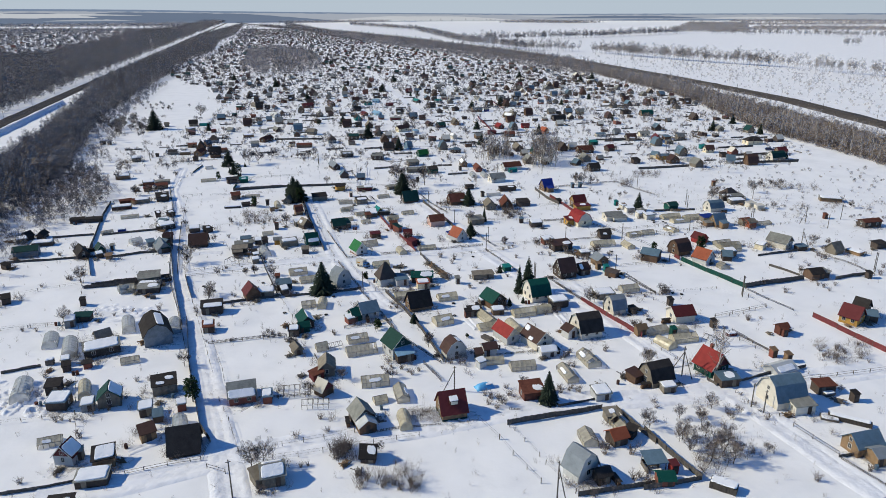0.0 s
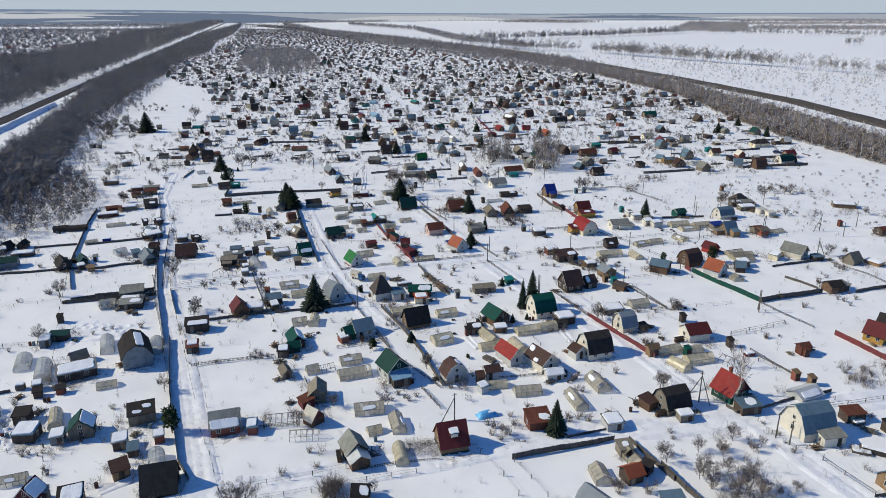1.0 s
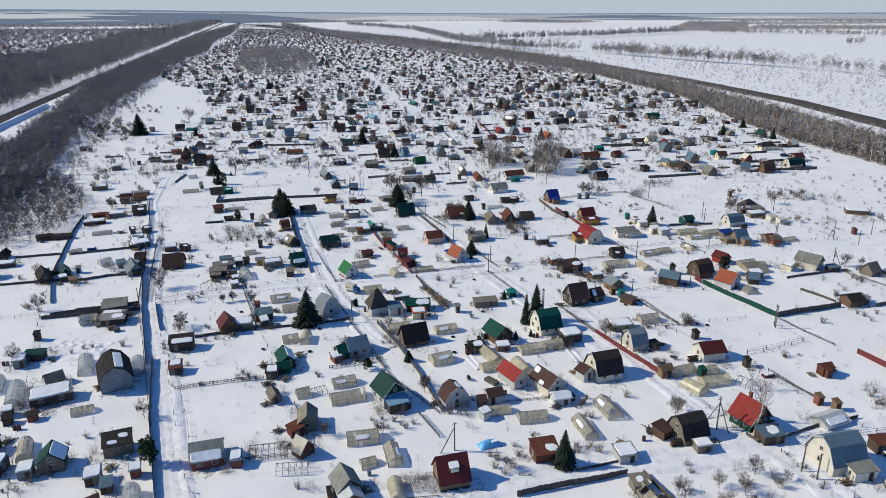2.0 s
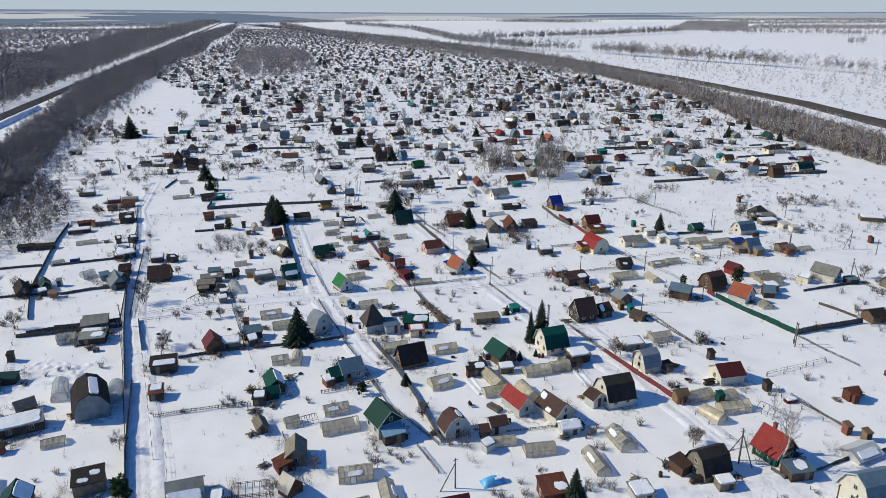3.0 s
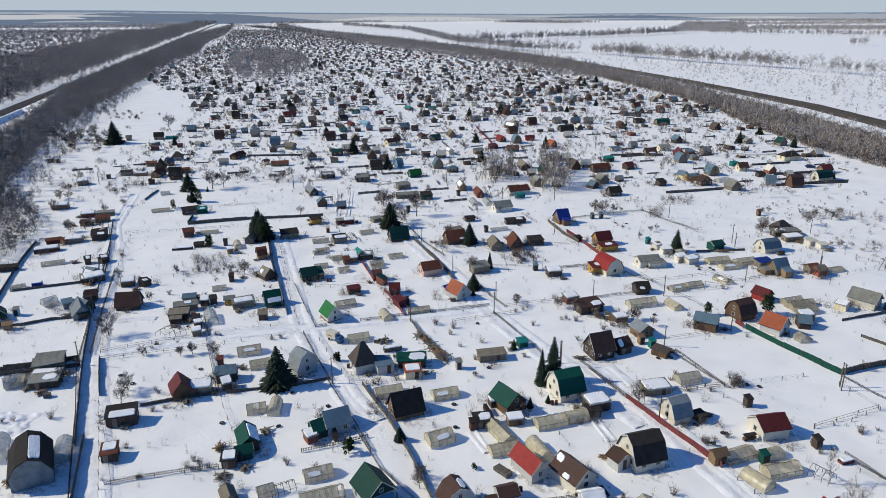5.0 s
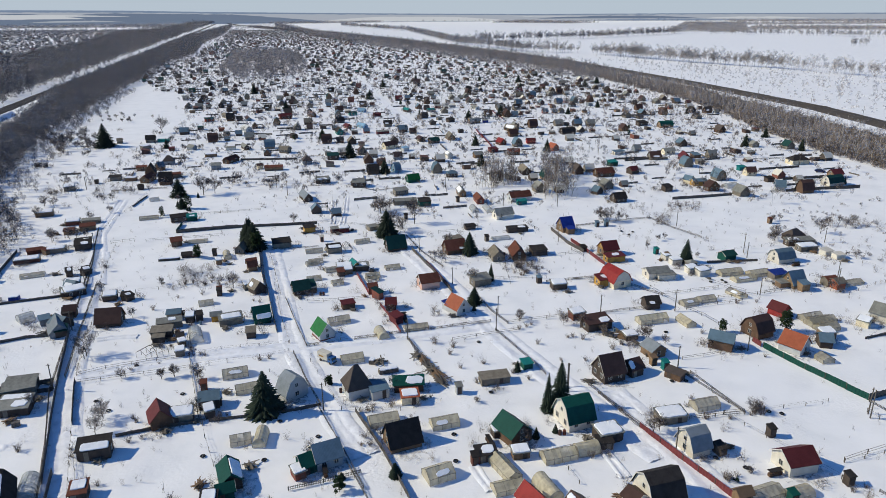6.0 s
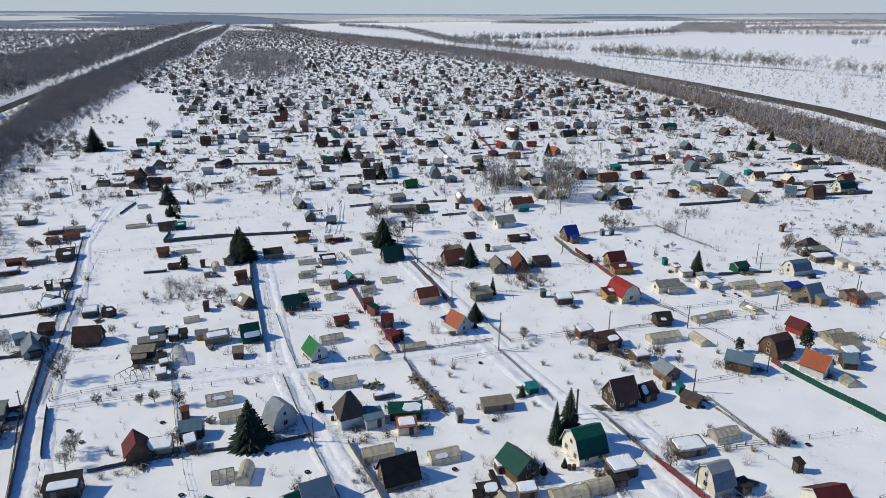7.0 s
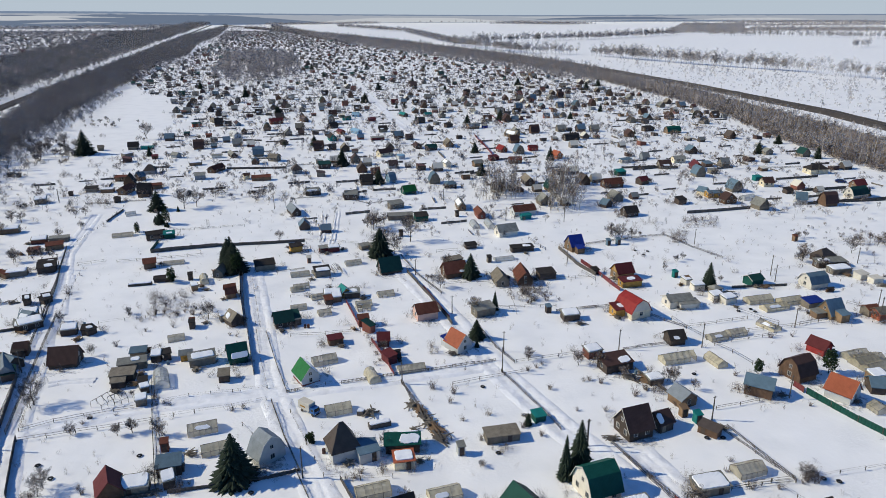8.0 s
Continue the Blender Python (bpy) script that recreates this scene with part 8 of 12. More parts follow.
# gardens beyond the dark green fence
house(-109.8, 259.2, 23.5, 4.6, 3.5, 1.8, 2.5, 'mono', 'black', 'darkwood', snow=[(-1, 0.35, 0.85, 0.0, 0.6)], windows=1, over=0.2)
house(-102.5, 236, 26.6, 1.6, 2.4, 1.6, 2, 'mono', 'black', 'darkwood', snow=[(-1, 0.2, 0.9, 0.1, 0.9)], over=0.2, category='shed', windows=0)
house(-98.4, 237.5, 34.4, 1.9, 2.2, 1.6, 2, 'mono', 'black', 'darkwood', snow=[(-1, 0.1, 0.9, 0.1, 0.7)], over=0.2, category='shed', windows=0)
house(-97.4, 227.7, 19.7, 3.7, 2.8, 1.7, 2.1, 'mono', 'steel', 'darkwood', snow=[(-1, 0.02, 0.98, 0.02, 0.97)], over=0.2, category='shed', windows=0)
house(-94.9, 222.1, 24.5, 4.7, 3.1, 1.6, 2, 'mono', 'slate', 'darkwood', snow=[(-1, 0.02, 0.98, 0.02, 0.97)], over=0.2, category='shed', windows=0)
house(-82, 262, 23.8, 3.1, 3.2, 1.9, 2.8, 'gable', 'rust', 'logs', windows=1, category='shed')
house(-90.3, 288.6, 27.4, 5.9, 2.8, 1.8, 2.3, 'mono', 'black', 'darkwood', over=0.2)
house(-86.2, 289.2, 20.4, 3.3, 2.4, 1.6, 2.1, 'mono', 'teal', 'green', snow=[(-1, 0.2, 0.8, 0.1, 0.6)], over=0.2, category='shed', windows=0)
house(-52.6, 239.4, 25.2, 2.4, 3.1, 1.9, 3.5, 'gambrel', 'rust', 'wood', category='shed', windows=0)
house(-48.3, 259, 20.3, 5.4, 3.5, 1.9, 2.5, 'mono', 'black', 'greywood', windows=1, over=0.2)
house(-42.7, 274.7, 24.3, 3, 2.4, 1.8, 2.2, 'mono', 'black', 'yellow', over=0.2, category='shed', windows=0)
house(-51, 316.4, -65.1, 8.5, 3.1, 1.7, 3.3, 'gable', 'grey', 'darkwood')
house(-125.8, 284.9, 18.1, 4.4, 2.6, 1.4, 1.8, 'mono', 'slate', 'rust', snow=[(-1, 0.02, 0.98, 0.02, 0.97)], over=0.2, category='shed', windows=0)
house(-120.4, 286.6, 14.3, 5.7, 2.2, 1.4, 1.6, 'mono', 'slate', 'greywood', over=0.2, category='shed', windows=0)
house(-141.6, 296.1, 18.4, 5.6, 2.8, 1.6, 2, 'mono', 'slate', 'wood', snow=[(-1, 0.02, 0.98, 0.02, 0.97)], over=0.2)
house(-66.8, 251.4, 15, 1.2, 1.2, 1.7, 2, 'mono', 'black', 'darkwood', category='outhouse', windows=0, door=1, over=0.12)
greenhouse(-62.6, 249.8, -68.4, 4.6, 2.2, 1.9, 'arch', 'poly')
house(-63.5, 244.5, 25, 1.5, 2, 1.4, 1.6, 'mono', 'slate', 'wood', snow=[(-1, 0.02, 0.98, 0.02, 0.97)], over=0.2, category='shed', windows=0)
greenhouse(-102.2, 291.2, 19.6, 6.3, 2.6, 1.4, 'gable', 'film')
greenhouse(-76, 264.3, 14.3, 5.7, 2.4, 1.2, 'arch', 'film')
house(-59.6, 255.3, 87.2, 5.6, 2.7, 1.5, 2.9, 'gable', 'greywood', 'greywood')
house(-74.8, 250.5, 15.7, 2.9, 1.8, 1, 1.3, 'mono', 'black', 'darkwood', over=0.2, category='shed', windows=0)
house(-123.1, 334.8, 15, 1.2, 1.2, 1.7, 2, 'mono', 'black', 'darkwood', category='outhouse', windows=0, door=1, over=0.12)
greenhouse(-109.9, 316.1, 28.1, 3.4, 2.4, 1.6, 'arch', 'clear')
block(-79, 247.6, 12, 6, 1.2, 0.7, DARK, 'log_pile', 'long dark pile of logs in the snow', 'log pile', cover=True)
house(-116.7, 256.2, 19.4, 5.3, 2.4, 1.4, 1.6, 'mono', 'slate', 'greywood', snow=[(-1, 0.02, 0.98, 0.02, 0.97)], over=0.2, category='shed', windows=0)
house(-118.9, 254.7, 59.7, 1.5, 2.2, 1.5, 1.8, 'mono', 'rust', 'wood', over=0.2, category='shed', windows=0)
house(-79.6, 219, 12.8, 1.9, 2, 1.4, 1.8, 'mono', 'black', 'darkwood', over=0.2, category='shed', windows=0)
house(-56.5, 221.7, 15, 1.2, 1.2, 1.7, 2, 'mono', 'rust', 'rust', category='outhouse', windows=0, door=1, over=0.12)
fence([(-86.7, 274.7), (-87.8, 283.7)], 'green', 1, 4.5)
fence([(-86.5, 274.2), (-80.9, 276.2), (-67.5, 279.5)], 'board', 0.9, 4.5)
fence([(-67.5, 279.5), (-60.4, 280.5), (-50.2, 282), (-41.3, 283.3)], 'board', 0.7, 4.5)
fence([(-103.2, 263.3), (-96.8, 265.7)], 'rail', 1, 4.5)
fence([(-93.1, 265.8), (-82.6, 268.1), (-69.7, 271.1)], 'rail', 0.8, 4.5)
fence([(-107.6, 262.3), (-100.9, 246.4), (-92.3, 223.8)], 'picket', 1, 4.5)
fence([(-100.7, 261.1), (-96.7, 246.3), (-91.3, 229.6)], 'wire', 0.9, 4.5)
fence([(-89.8, 296.4), (-76.5, 298.2), (-64.9, 300.8)], 'rail', 0.7, 4.5)
fence([(-114.9, 307.7), (-115.3, 322.7)], 'board', 0.6, 4.5)
fence([(-111, 271.3), (-113.7, 284.8), (-114.7, 309.3), (-118.3, 335.8)], 'wire', 0.8, 4.5)
fence([(-133, 330.6), (-121.6, 334), (-112.2, 335.6)], 'picket', 0.6, 4.5)
fence([(-79, 223.4), (-73.8, 225.4), (-69.4, 226.8)], 'wire', 0.8, 4.5)
fence([(-54.6, 255.6), (-49.7, 238), (-44.3, 221.1)], 'board', 0.8, 4.5)
fence([(-49.8, 250.5), (-44.9, 234.6), (-40.7, 221)], 'wire', 0.9, 4.5)
fence([(-44.6, 256.3), (-37, 259.1)], 'grey', 0.6, 4.5)
spruce(-91, 300.8, 6.9)
spruce(-102.5, 322.3, 8.1)
spruce(-94.2, 320.2, 7.6)
spruce(-58.7, 262.5, 12.8, 1.4)
spruce(-57.3, 263.3, 11.6, 1.4)
pine(-63.1, 268.6, 5.3)
pine(-98.1, 293.2, 5.1)
pine(-71.2, 249.3, 5.1)
pine(-99.6, 320.4, 5.5)
brush_spot(-70.2, 233.7, 1.7)
brush_spot(-65.5, 231.4, 2.4)
brush_spot(-66.7, 238.2, 2.4)
brush_spot(-70.5, 236.4, 2.3)
brush_spot(-69.6, 237.5, 2.4)
brush_spot(-63.4, 236.9, 1.7)
brush_spot(-70.5, 238.9, 1.5)
brush_spot(-63.9, 239.3, 1.5)
brush_spot(-71.5, 239.5, 1.9)
brush_spot(-63.6, 231.9, 2)
brush_spot(-65.7, 240.1, 1.6)
brush_spot(-64.1, 239.4, 1.5)
brush_spot(-68, 237.5, 1.9)
brush_spot(-72.3, 237.9, 2.4)
brush_spot(-68.9, 231.4, 1.4)
brush_spot(-61.7, 233.4, 2)
brush_spot(-72.1, 239.8, 2.2)
brush_spot(-71.3, 238.4, 2.3)
brush_spot(-65, 239.6, 2.4)
brush_spot(-67.1, 236.3, 1.3)
bush(-66.3, 230.6, 1.6)
brush_spot(-71.9, 238.8, 1.4)
bush(-66, 229.4, 0.8)
bush(-68, 229.3, 1.6)
brush_spot(-59.4, 233.4, 1.1)
bush(-59.2, 231.9, 1.4)
brush_spot(-68.6, 235.1, 1.1)
bush(-61.2, 230.1, 1.3)
brush_spot(-65.4, 231.7, 1.2)
bush(-63.9, 229.9, 0.9)
bush(-62.9, 229.2, 1.5)
bush(-68.1, 229.2, 1.5)
bare_tree(-54.1, 225.6, 5.1)
bare_tree(-73.5, 227.6, 2.7)
bare_tree(-93.9, 239.3, 3.6)
bare_tree(-119.2, 298.8, 3.7)
bare_tree(-123.4, 267.1, 4.9)
bare_tree(-66.9, 233.6, 2.1)
bare_tree(-119.2, 269.2, 4.9)
bare_tree(-116.9, 269.2, 4.5)
bare_tree(-114.3, 270.2, 3.7)
bare_tree(-128.3, 313, 6.3)
bare_tree(-126.2, 316.2, 4.9)
bare_tree(-132.7, 318.2, 3.4)
bare_tree(-85.5, 344.6, 4.3)
bare_tree(-87.4, 340.6, 4.2)
bare_tree(-90.3, 336.7, 4.2)
bare_tree(-96.8, 340.9, 4.2)
bare_tree(-114.6, 341.6, 4.2)
bare_tree(-149.5, 310.5, 4.3)
bare_tree(-152, 324, 5)
bare_tree(-72.9, 340, 4.2)
bare_tree(-66.8, 335.8, 5.2)
bare_tree(-100.5, 315.3, 2.9)
bare_tree(-88.7, 225.1, 2.7)
bare_tree(-49.3, 284, 4.4)
brush_spot(-123.9, 269.4, 1.3)
brush_spot(-121.5, 276.3, 1.3)
brush_spot(-117.8, 273.8, 1.3)
brush_spot(-117.5, 276.2, 1.2)
brush_spot(-122.6, 274, 1.9)
brush_spot(-165.9, 382.6, 1.5)
brush_spot(-167, 380.1, 1.8)
brush_spot(-162.8, 379.9, 1.2)
brush_spot(-78.4, 298.9, 1.1)
brush_spot(-77.1, 300.3, 1.8)
brush_spot(-64, 304.4, 1.8)
brush_spot(-65.7, 306.1, 1.9)
brush_spot(-46.9, 243.1, 1.7)
bush(-62.4, 228.1, 1.6)
bush(-58.9, 228.7, 1.8)
bush(-57, 228.6, 1.2)
brush_spot(-95.7, 243.6, 1.6)
brush_spot(-104.4, 246.5, 1.5)
brush_spot(-104.2, 247.4, 1.2)
brush_spot(-91.3, 229.6, 1.6)
brush_spot(-59.1, 237.4, 1.4)
brush_spot(-43.5, 261.4, 1.5)
brush_spot(-101.8, 349.4, 1.4)
brush_spot(-109.3, 349.7, 1.4)
brush_spot(-112.5, 349.8, 1.4)
brush_spot(-97.7, 382.5, 1.6)
brush_spot(-116.2, 345.7, 1.9)
pole(-144.9, 334.1, 6.2, 0)
pole(-106.9, 260.2, 5.6, 0)
pole(-93.2, 226, 6, 0)
pole(-60.3, 326.2, 5.8, 0)

# middle gardens
house(-12.8, 256.5, 20.4, 5.7, 4.5, 1.3, 4.4, 'gable', 'darkgreen', 'darkwood', windows=1)
spruce(-16.3, 269.2, 9.3)
spruce(9.5, 248.4, 8.5, 0.9)
spruce(14.5, 228.9, 6.7, 0.7)
spruce(9.2, 218.9, 3)
house(5.2, 252.8, 18.4, 6, 4.7, 1.7, 4, 'gable', 'rust', 'logs', windows=1, snow=[(-1, 0.6, 0.95, 0, 0.25)])
house(-2.4, 225.8, 18.8, 5, 4.1, 2.1, 3.7, 'gable', 'rust', 'pink', windows=1)
house(23.3, 288.6, 20, 6.4, 4.3, 1.9, 3.7, 'gable', 'slate', 'white', windows=1)
house(31.9, 312.6, 19, 8.3, 4.1, 1.9, 3.5, 'gable', 'rust', 'silver', windows=1)
house(32.1, 306.3, 21, 3.8, 1.5, 1.5, 1.8, 'mono', 'teal', 'teal', over=0.2, category='shed', windows=0)
house(42.6, 273.2, 17.7, 4, 4.7, 2.1, 4.8, 'gable', 'blue', 'wood', windows=1, lean=-1)
house(23.8, 248.6, -86.5, 7.5, 3.8, 1.7, 3.9, 'gable', 'rust', 'logs')
house(30.4, 250.8, 12.9, 4.5, 3.3, 1.8, 2.3, 'mono', 'black', 'darkwood', over=0.2, category='shed', windows=0)
house(17.5, 247.2, -81.5, 6.2, 3.4, 1.7, 3.3, 'gable', 'greywood', 'greywood')
house(11.5, 226.8, 22.2, 4.9, 3.3, 1.9, 2.4, 'mono', 'slate', 'greywood', windows=1, over=0.2)
house(26.5, 272.7, 12.1, 6.8, 2.6, 1.4, 1.6, 'mono', 'black', 'darkwood', snow=[(-1, 0.5, 0.9, 0.1, 0.8)], over=0.2)
house(16.2, 310.4, -81.4, 7.4, 2.7, 1.7, 2.9, 'gable', 'rust', 'brick')
house(9.8, 321.6, -83, 8.4, 2.7, 1.7, 3.1, 'gable', 'slate', 'wood', snow=[(-1, 0.1, 0.9, 0.1, 0.9)])
greenhouse(13.7, 298, -79.7, 5.6, 2.4, 2, 'arch', 'clear')
greenhouse(18.8, 298.4, -80, 6.9, 2.4, 2, 'arch', 'clear')
house(-10.2, 344, 24.8, 5.1, 3.8, 1.5, 3.3, 'gable', 'lime', 'green', windows=1)
house(-18.4, 364, 34.2, 2.8, 4, 1.7, 4.2, 'gambrel', 'steel', 'skyblue', windows=1, category='shed')
house(-32.7, 337.6, 36, 4.8, 4, 1.5, 3.1, 'gable', 'slate', 'darkwood')
house(-48.4, 343.4, 24, 5.5, 3.1, 1.8, 2.5, 'mono', 'slate', 'darkwood', snow=[(-1, 0.1, 0.95, 0, 0.5)], over=0.2)
house(6.9, 352.8, 14, 4.3, 3.6, 1.9, 2.9, 'hip', 'steel', 'darkwood')
house(-14.3, 322.6, 24.8, 5.3, 3.3, 1.9, 2.5, 'mono', 'slate', 'greywood', over=0.2)
house(-4.6, 306.1, 14.6, 4.4, 3.3, 1.9, 2.6, 'mono', 'black', 'green', over=0.2, category='shed', windows=0)
house(-12, 308.2, 8.1, 8.8, 2.8, 1.6, 2, 'mono', 'slate', 'greywood', over=0.2)
house(-51.3, 394.7, 27.9, 5.4, 2.9, 2.1, 2.6, 'mono', 'darkgreen', 'darkwood', over=0.2)
house(39.8, 358.6, -82.3, 8.5, 3.8, 1.9, 3.7, 'gable', 'greywood', 'darkwood')
house(-33.6, 274.5, 23, 3.2, 2.2, 1.4, 1.6, 'mono', 'slate', 'maroon', over=0.2, category='shed', windows=0)
house(-30.9, 274.4, 17.4, 3.3, 2.2, 1.5, 1.8, 'mono', 'slate', 'maroon', snow=[(-1, 0.02, 0.98, 0.02, 0.97)], over=0.2, category='shed', windows=0)
house(-42.2, 275.2, 25.8, 2.8, 2.4, 1.8, 2.1, 'mono', 'black', 'yellow', over=0.2, category='shed', windows=0)
greenhouse(-32.4, 255.2, 25.1, 3.5, 2.6, 1.5, 'gable', 'film')
greenhouse(-36.2, 242.8, 23.4, 3.3, 2, 1.5, 'arch', 'film')
greenhouse(-37.3, 253.4, 17, 5.1, 2, 1.5, 'arch', 'film')
greenhouse(-29.9, 237.4, 23.4, 3.3, 2, 1.5, 'arch', 'film')
greenhouse(-23.6, 262.4, 20.4, 4.6, 2.4, 1.5, 'arch', 'film')
greenhouse(-26.8, 227.7, 23.2, 3, 2.4, 1.5, 'gable', 'film')
greenhouse(-17.7, 230.5, 21.8, 3.2, 2.4, 1.5, 'gable', 'film')
greenhouse(-12.8, 239.6, 18, 4.2, 2.4, 1.5, 'gable', 'film')
greenhouse(-35.4, 244.6, 18.4, 4.1, 2, 1.5, 'arch', 'film')
greenhouse(-33.6, 231, 18.4, 3.8, 2, 1.5, 'arch', 'film')
greenhouse(-17.8, 232.9, 18, 3.9, 2, 1.5, 'arch', 'film')
house(-31.3, 253.8, 19.2, 4.2, 2.9, 1.8, 2.3, 'mono', 'black', 'greywood', snow=[(-1, 0.1, 0.95, 0, 0.6)], over=0.2, category='shed', windows=0)
house(-26.2, 237.8, 8.7, 4.3, 2.4, 1.6, 2, 'mono', 'slate', 'darkwood', snow=[(-1, 0.02, 0.98, 0.02, 0.97)], over=0.2, category='shed', windows=0)
house(-21.3, 238.5, 11.3, 3.7, 2.4, 1.6, 2, 'mono', 'slate', 'darkwood', snow=[(-1, 0.2, 0.9, 0.1, 0.8)], over=0.2, category='shed', windows=0)
house(-23.4, 239.2, -62.8, 3.3, 2.3, 1.7, 2.8, 'gable', 'teal', 'yellow', category='shed', windows=0)
house(-24.9, 235.9, 15.6, 2.2, 2, 1.4, 1.8, 'mono', 'slate', 'wood', snow=[(-1, 0.02, 0.98, 0.02, 0.97)], over=0.2, category='shed', windows=0)
house(-26.7, 234.3, 21.8, 1.8, 2, 1.4, 1.8, 'mono', 'rust', 'darkwood', over=0.2, category='shed', windows=0)
house(-36.7, 264.5, 15, 1.2, 1.2, 1.7, 2, 'mono', 'white', 'pink', category='outhouse', windows=0, door=1, over=0.12)
house(-18.4, 275.8, 39.6, 2.6, 2.2, 1.4, 1.8, 'mono', 'slate', 'greywood', over=0.2, category='shed', windows=0)
house(-21.5, 276, 32.3, 3.2, 2, 1.3, 1.6, 'mono', 'slate', 'greywood', over=0.2, category='shed', windows=0)
house(-16.9, 221.7, 15, 2.2, 2, 2.2, 2.8, 'gable', 'rust', 'brick', category='shed', windows=0)
house(31.9, 223.8, 9.5, 3.9, 2.8, 1.6, 2, 'mono', 'slate', 'darkwood', snow=[(-1, 0.02, 0.98, 0.02, 0.97)], over=0.2, category='shed', windows=0)
house(27.3, 227.5, 15, 1.2, 1.2, 1.7, 2, 'mono', 'steel', 'darkwood', category='outhouse', windows=0, door=1, over=0.12)
house(8.1, 309.9, 15, 1.2, 1.2, 1.7, 2, 'mono', 'black', 'greywood', category='outhouse', windows=0, door=1, over=0.12)
house(15.8, 262.8, 15, 1.2, 1.2, 1.7, 2, 'mono', 'black', 'greywood', category='outhouse', windows=0, door=1, over=0.12)
house(11.1, 275.8, 17, 3.4, 1.8, 1.3, 1.6, 'mono', 'black', 'darkwood', over=0.2, category='shed', windows=0)
house(5.3, 262.6, 28.4, 5.3, 2.2, 1.3, 1.6, 'mono', 'greywood', 'darkwood', over=0.2, category='shed', windows=0)
greenhouse(20.3, 264.7, 15.9, 5.8, 2.4, 1.2, 'arch', 'clear')
house(-10.9, 288.7, 15, 1.2, 1.2, 1.7, 2, 'mono', 'black', 'greywood', category='outhouse', windows=0, door=1, over=0.12)
house(-32.9, 223.7, 23.6, 1.5, 3.1, 1.8, 2.5, 'mono', 'darkgreen', 'darkwood', over=0.2, category='shed', windows=0)
greenhouse(-27.6, 256.7, -70.9, 5.5, 2.2, 1.8, 'gable', 'bare')
fence([(-10.1, 269.3), (-4.7, 253), (1.6, 239.9)], 'grey', 0.9, 4.5)
fence([(-7.7, 255.1), (-1.7, 238.3), (3.8, 221.1)], 'board', 0.8, 4.5)
fence([(-3.1, 243.6), (0.2, 233.3), (3.3, 224)], 'red', 0.9, 4.5)
fence([(-22.4, 234.7), (-19.5, 226.1), (-17.7, 220.3)], 'red', 0.8, 4.5)
fence([(30, 282.8), (32.6, 275), (33.8, 272.6)], 'rail', 0.9, 4.5)
fence([(38, 273.7), (40.8, 259.9), (44.3, 251.6)], 'board', 0.8, 4.5)
fence([(41, 253.7), (43.4, 247.7)], 'rail', 0.9, 4.5)
fence([(2.4, 245.2), (11.5, 246.8), (20, 247.5)], 'rail', 0.8, 4.5)
fence([(26.4, 248.2), (32.9, 249), (44, 250.6)], 'rail', 0.8, 4.5)
fence([(14.3, 229.7), (22, 230.3), (29.8, 230.8)], 'rail', 0.7, 4.5)
fence([(29.3, 227.7), (34.6, 229.1), (39.4, 230.2)], 'grey', 0.8, 4.5)
fence([(-36.8, 286.3), (-41, 320.1)], 'wire', 0.9, 4.5)
fence([(-33.4, 286.2), (-36.2, 319.9)], 'wire', 0.9, 4.5)
fence([(-40.5, 281.2), (-34.5, 268.9), (-29.6, 255.8)], 'wire', 0.8, 4.5)
fence([(-42.7, 284.3), (-36.2, 284.9), (-24.1, 280.6)], 'rail', 0.7, 4.5)
fence([(0.5, 271.3), (6.8, 272.7)], 'rail', 1, 4.5)
fence([(-37.1, 238.5), (-31.2, 239.1), (-22.7, 234.7)], 'wire', 0.7, 4.5)
fence([(-56, 335.4), (-50.2, 337.2), (-43.4, 338.9)], 'grey', 0.7, 4.5)
fence([(-37.2, 338.7), (-25, 328.6), (-18.2, 332.1)], 'grey', 0.6, 4.5)
fence([(-16.9, 364.2), (-3.4, 367.6), (5.7, 370.7)], 'wire', 0.8, 4.5)
fence([(19.9, 246.5), (19.4, 236), (19.6, 226.5)], 'wire', 0.8, 4.5)
bare_tree(-19.7, 298.4, 6)
bare_tree(-18.5, 299.8, 5.1)
bare_tree(-17.2, 301.3, 4.2)
bare_tree(-7.7, 282.7, 9.9)
bare_tree(-10, 299.6, 5.1)
bare_tree(-12.2, 272.8, 6.7)
bare_tree(-11.6, 277.7, 4.3)
bare_tree(9.3, 233, 3.5)
bare_tree(-27.5, 240.7, 3.7)
bare_tree(20.9, 317.9, 4)
bare_tree(23.1, 235.9, 4.3)
bare_tree(5.2, 345.4, 5.4)
bare_tree(-0.7, 247.2, 4.5)
bare_tree(-2.1, 249.1, 3.4)
bare_tree(1.3, 243.4, 4.4)
bare_tree(21.5, 254.3, 2.3)
bush(28, 234.3, 2.1)
bush(23.1, 232.9, 1.4)
bush(22.7, 239.3, 1.9)
bush(24.1, 237.3, 1.4)
brush_spot(29.1, 239.8, 1.6)
bush(25, 234.2, 2.2)
bush(25.8, 240, 1.8)
bush(22.5, 240.3, 2.1)
brush_spot(28.5, 245.4, 2.1)
bush(23.8, 232.8, 1.5)
bush(23.3, 238.6, 2.1)
bush(24.3, 234.3, 1.9)
brush_spot(24.9, 242, 1.7)
brush_spot(25, 241, 1.8)
bush(28.1, 238, 1.3)
brush_spot(23.7, 241.1, 1.8)
brush_spot(-23.1, 317.8, 1.5)
brush_spot(-22.2, 318.8, 1.7)
brush_spot(-17.3, 308.5, 1.9)
brush_spot(-17.5, 302.8, 2.1)
brush_spot(-20.2, 305.8, 1.2)
brush_spot(-17.8, 311.6, 1.6)
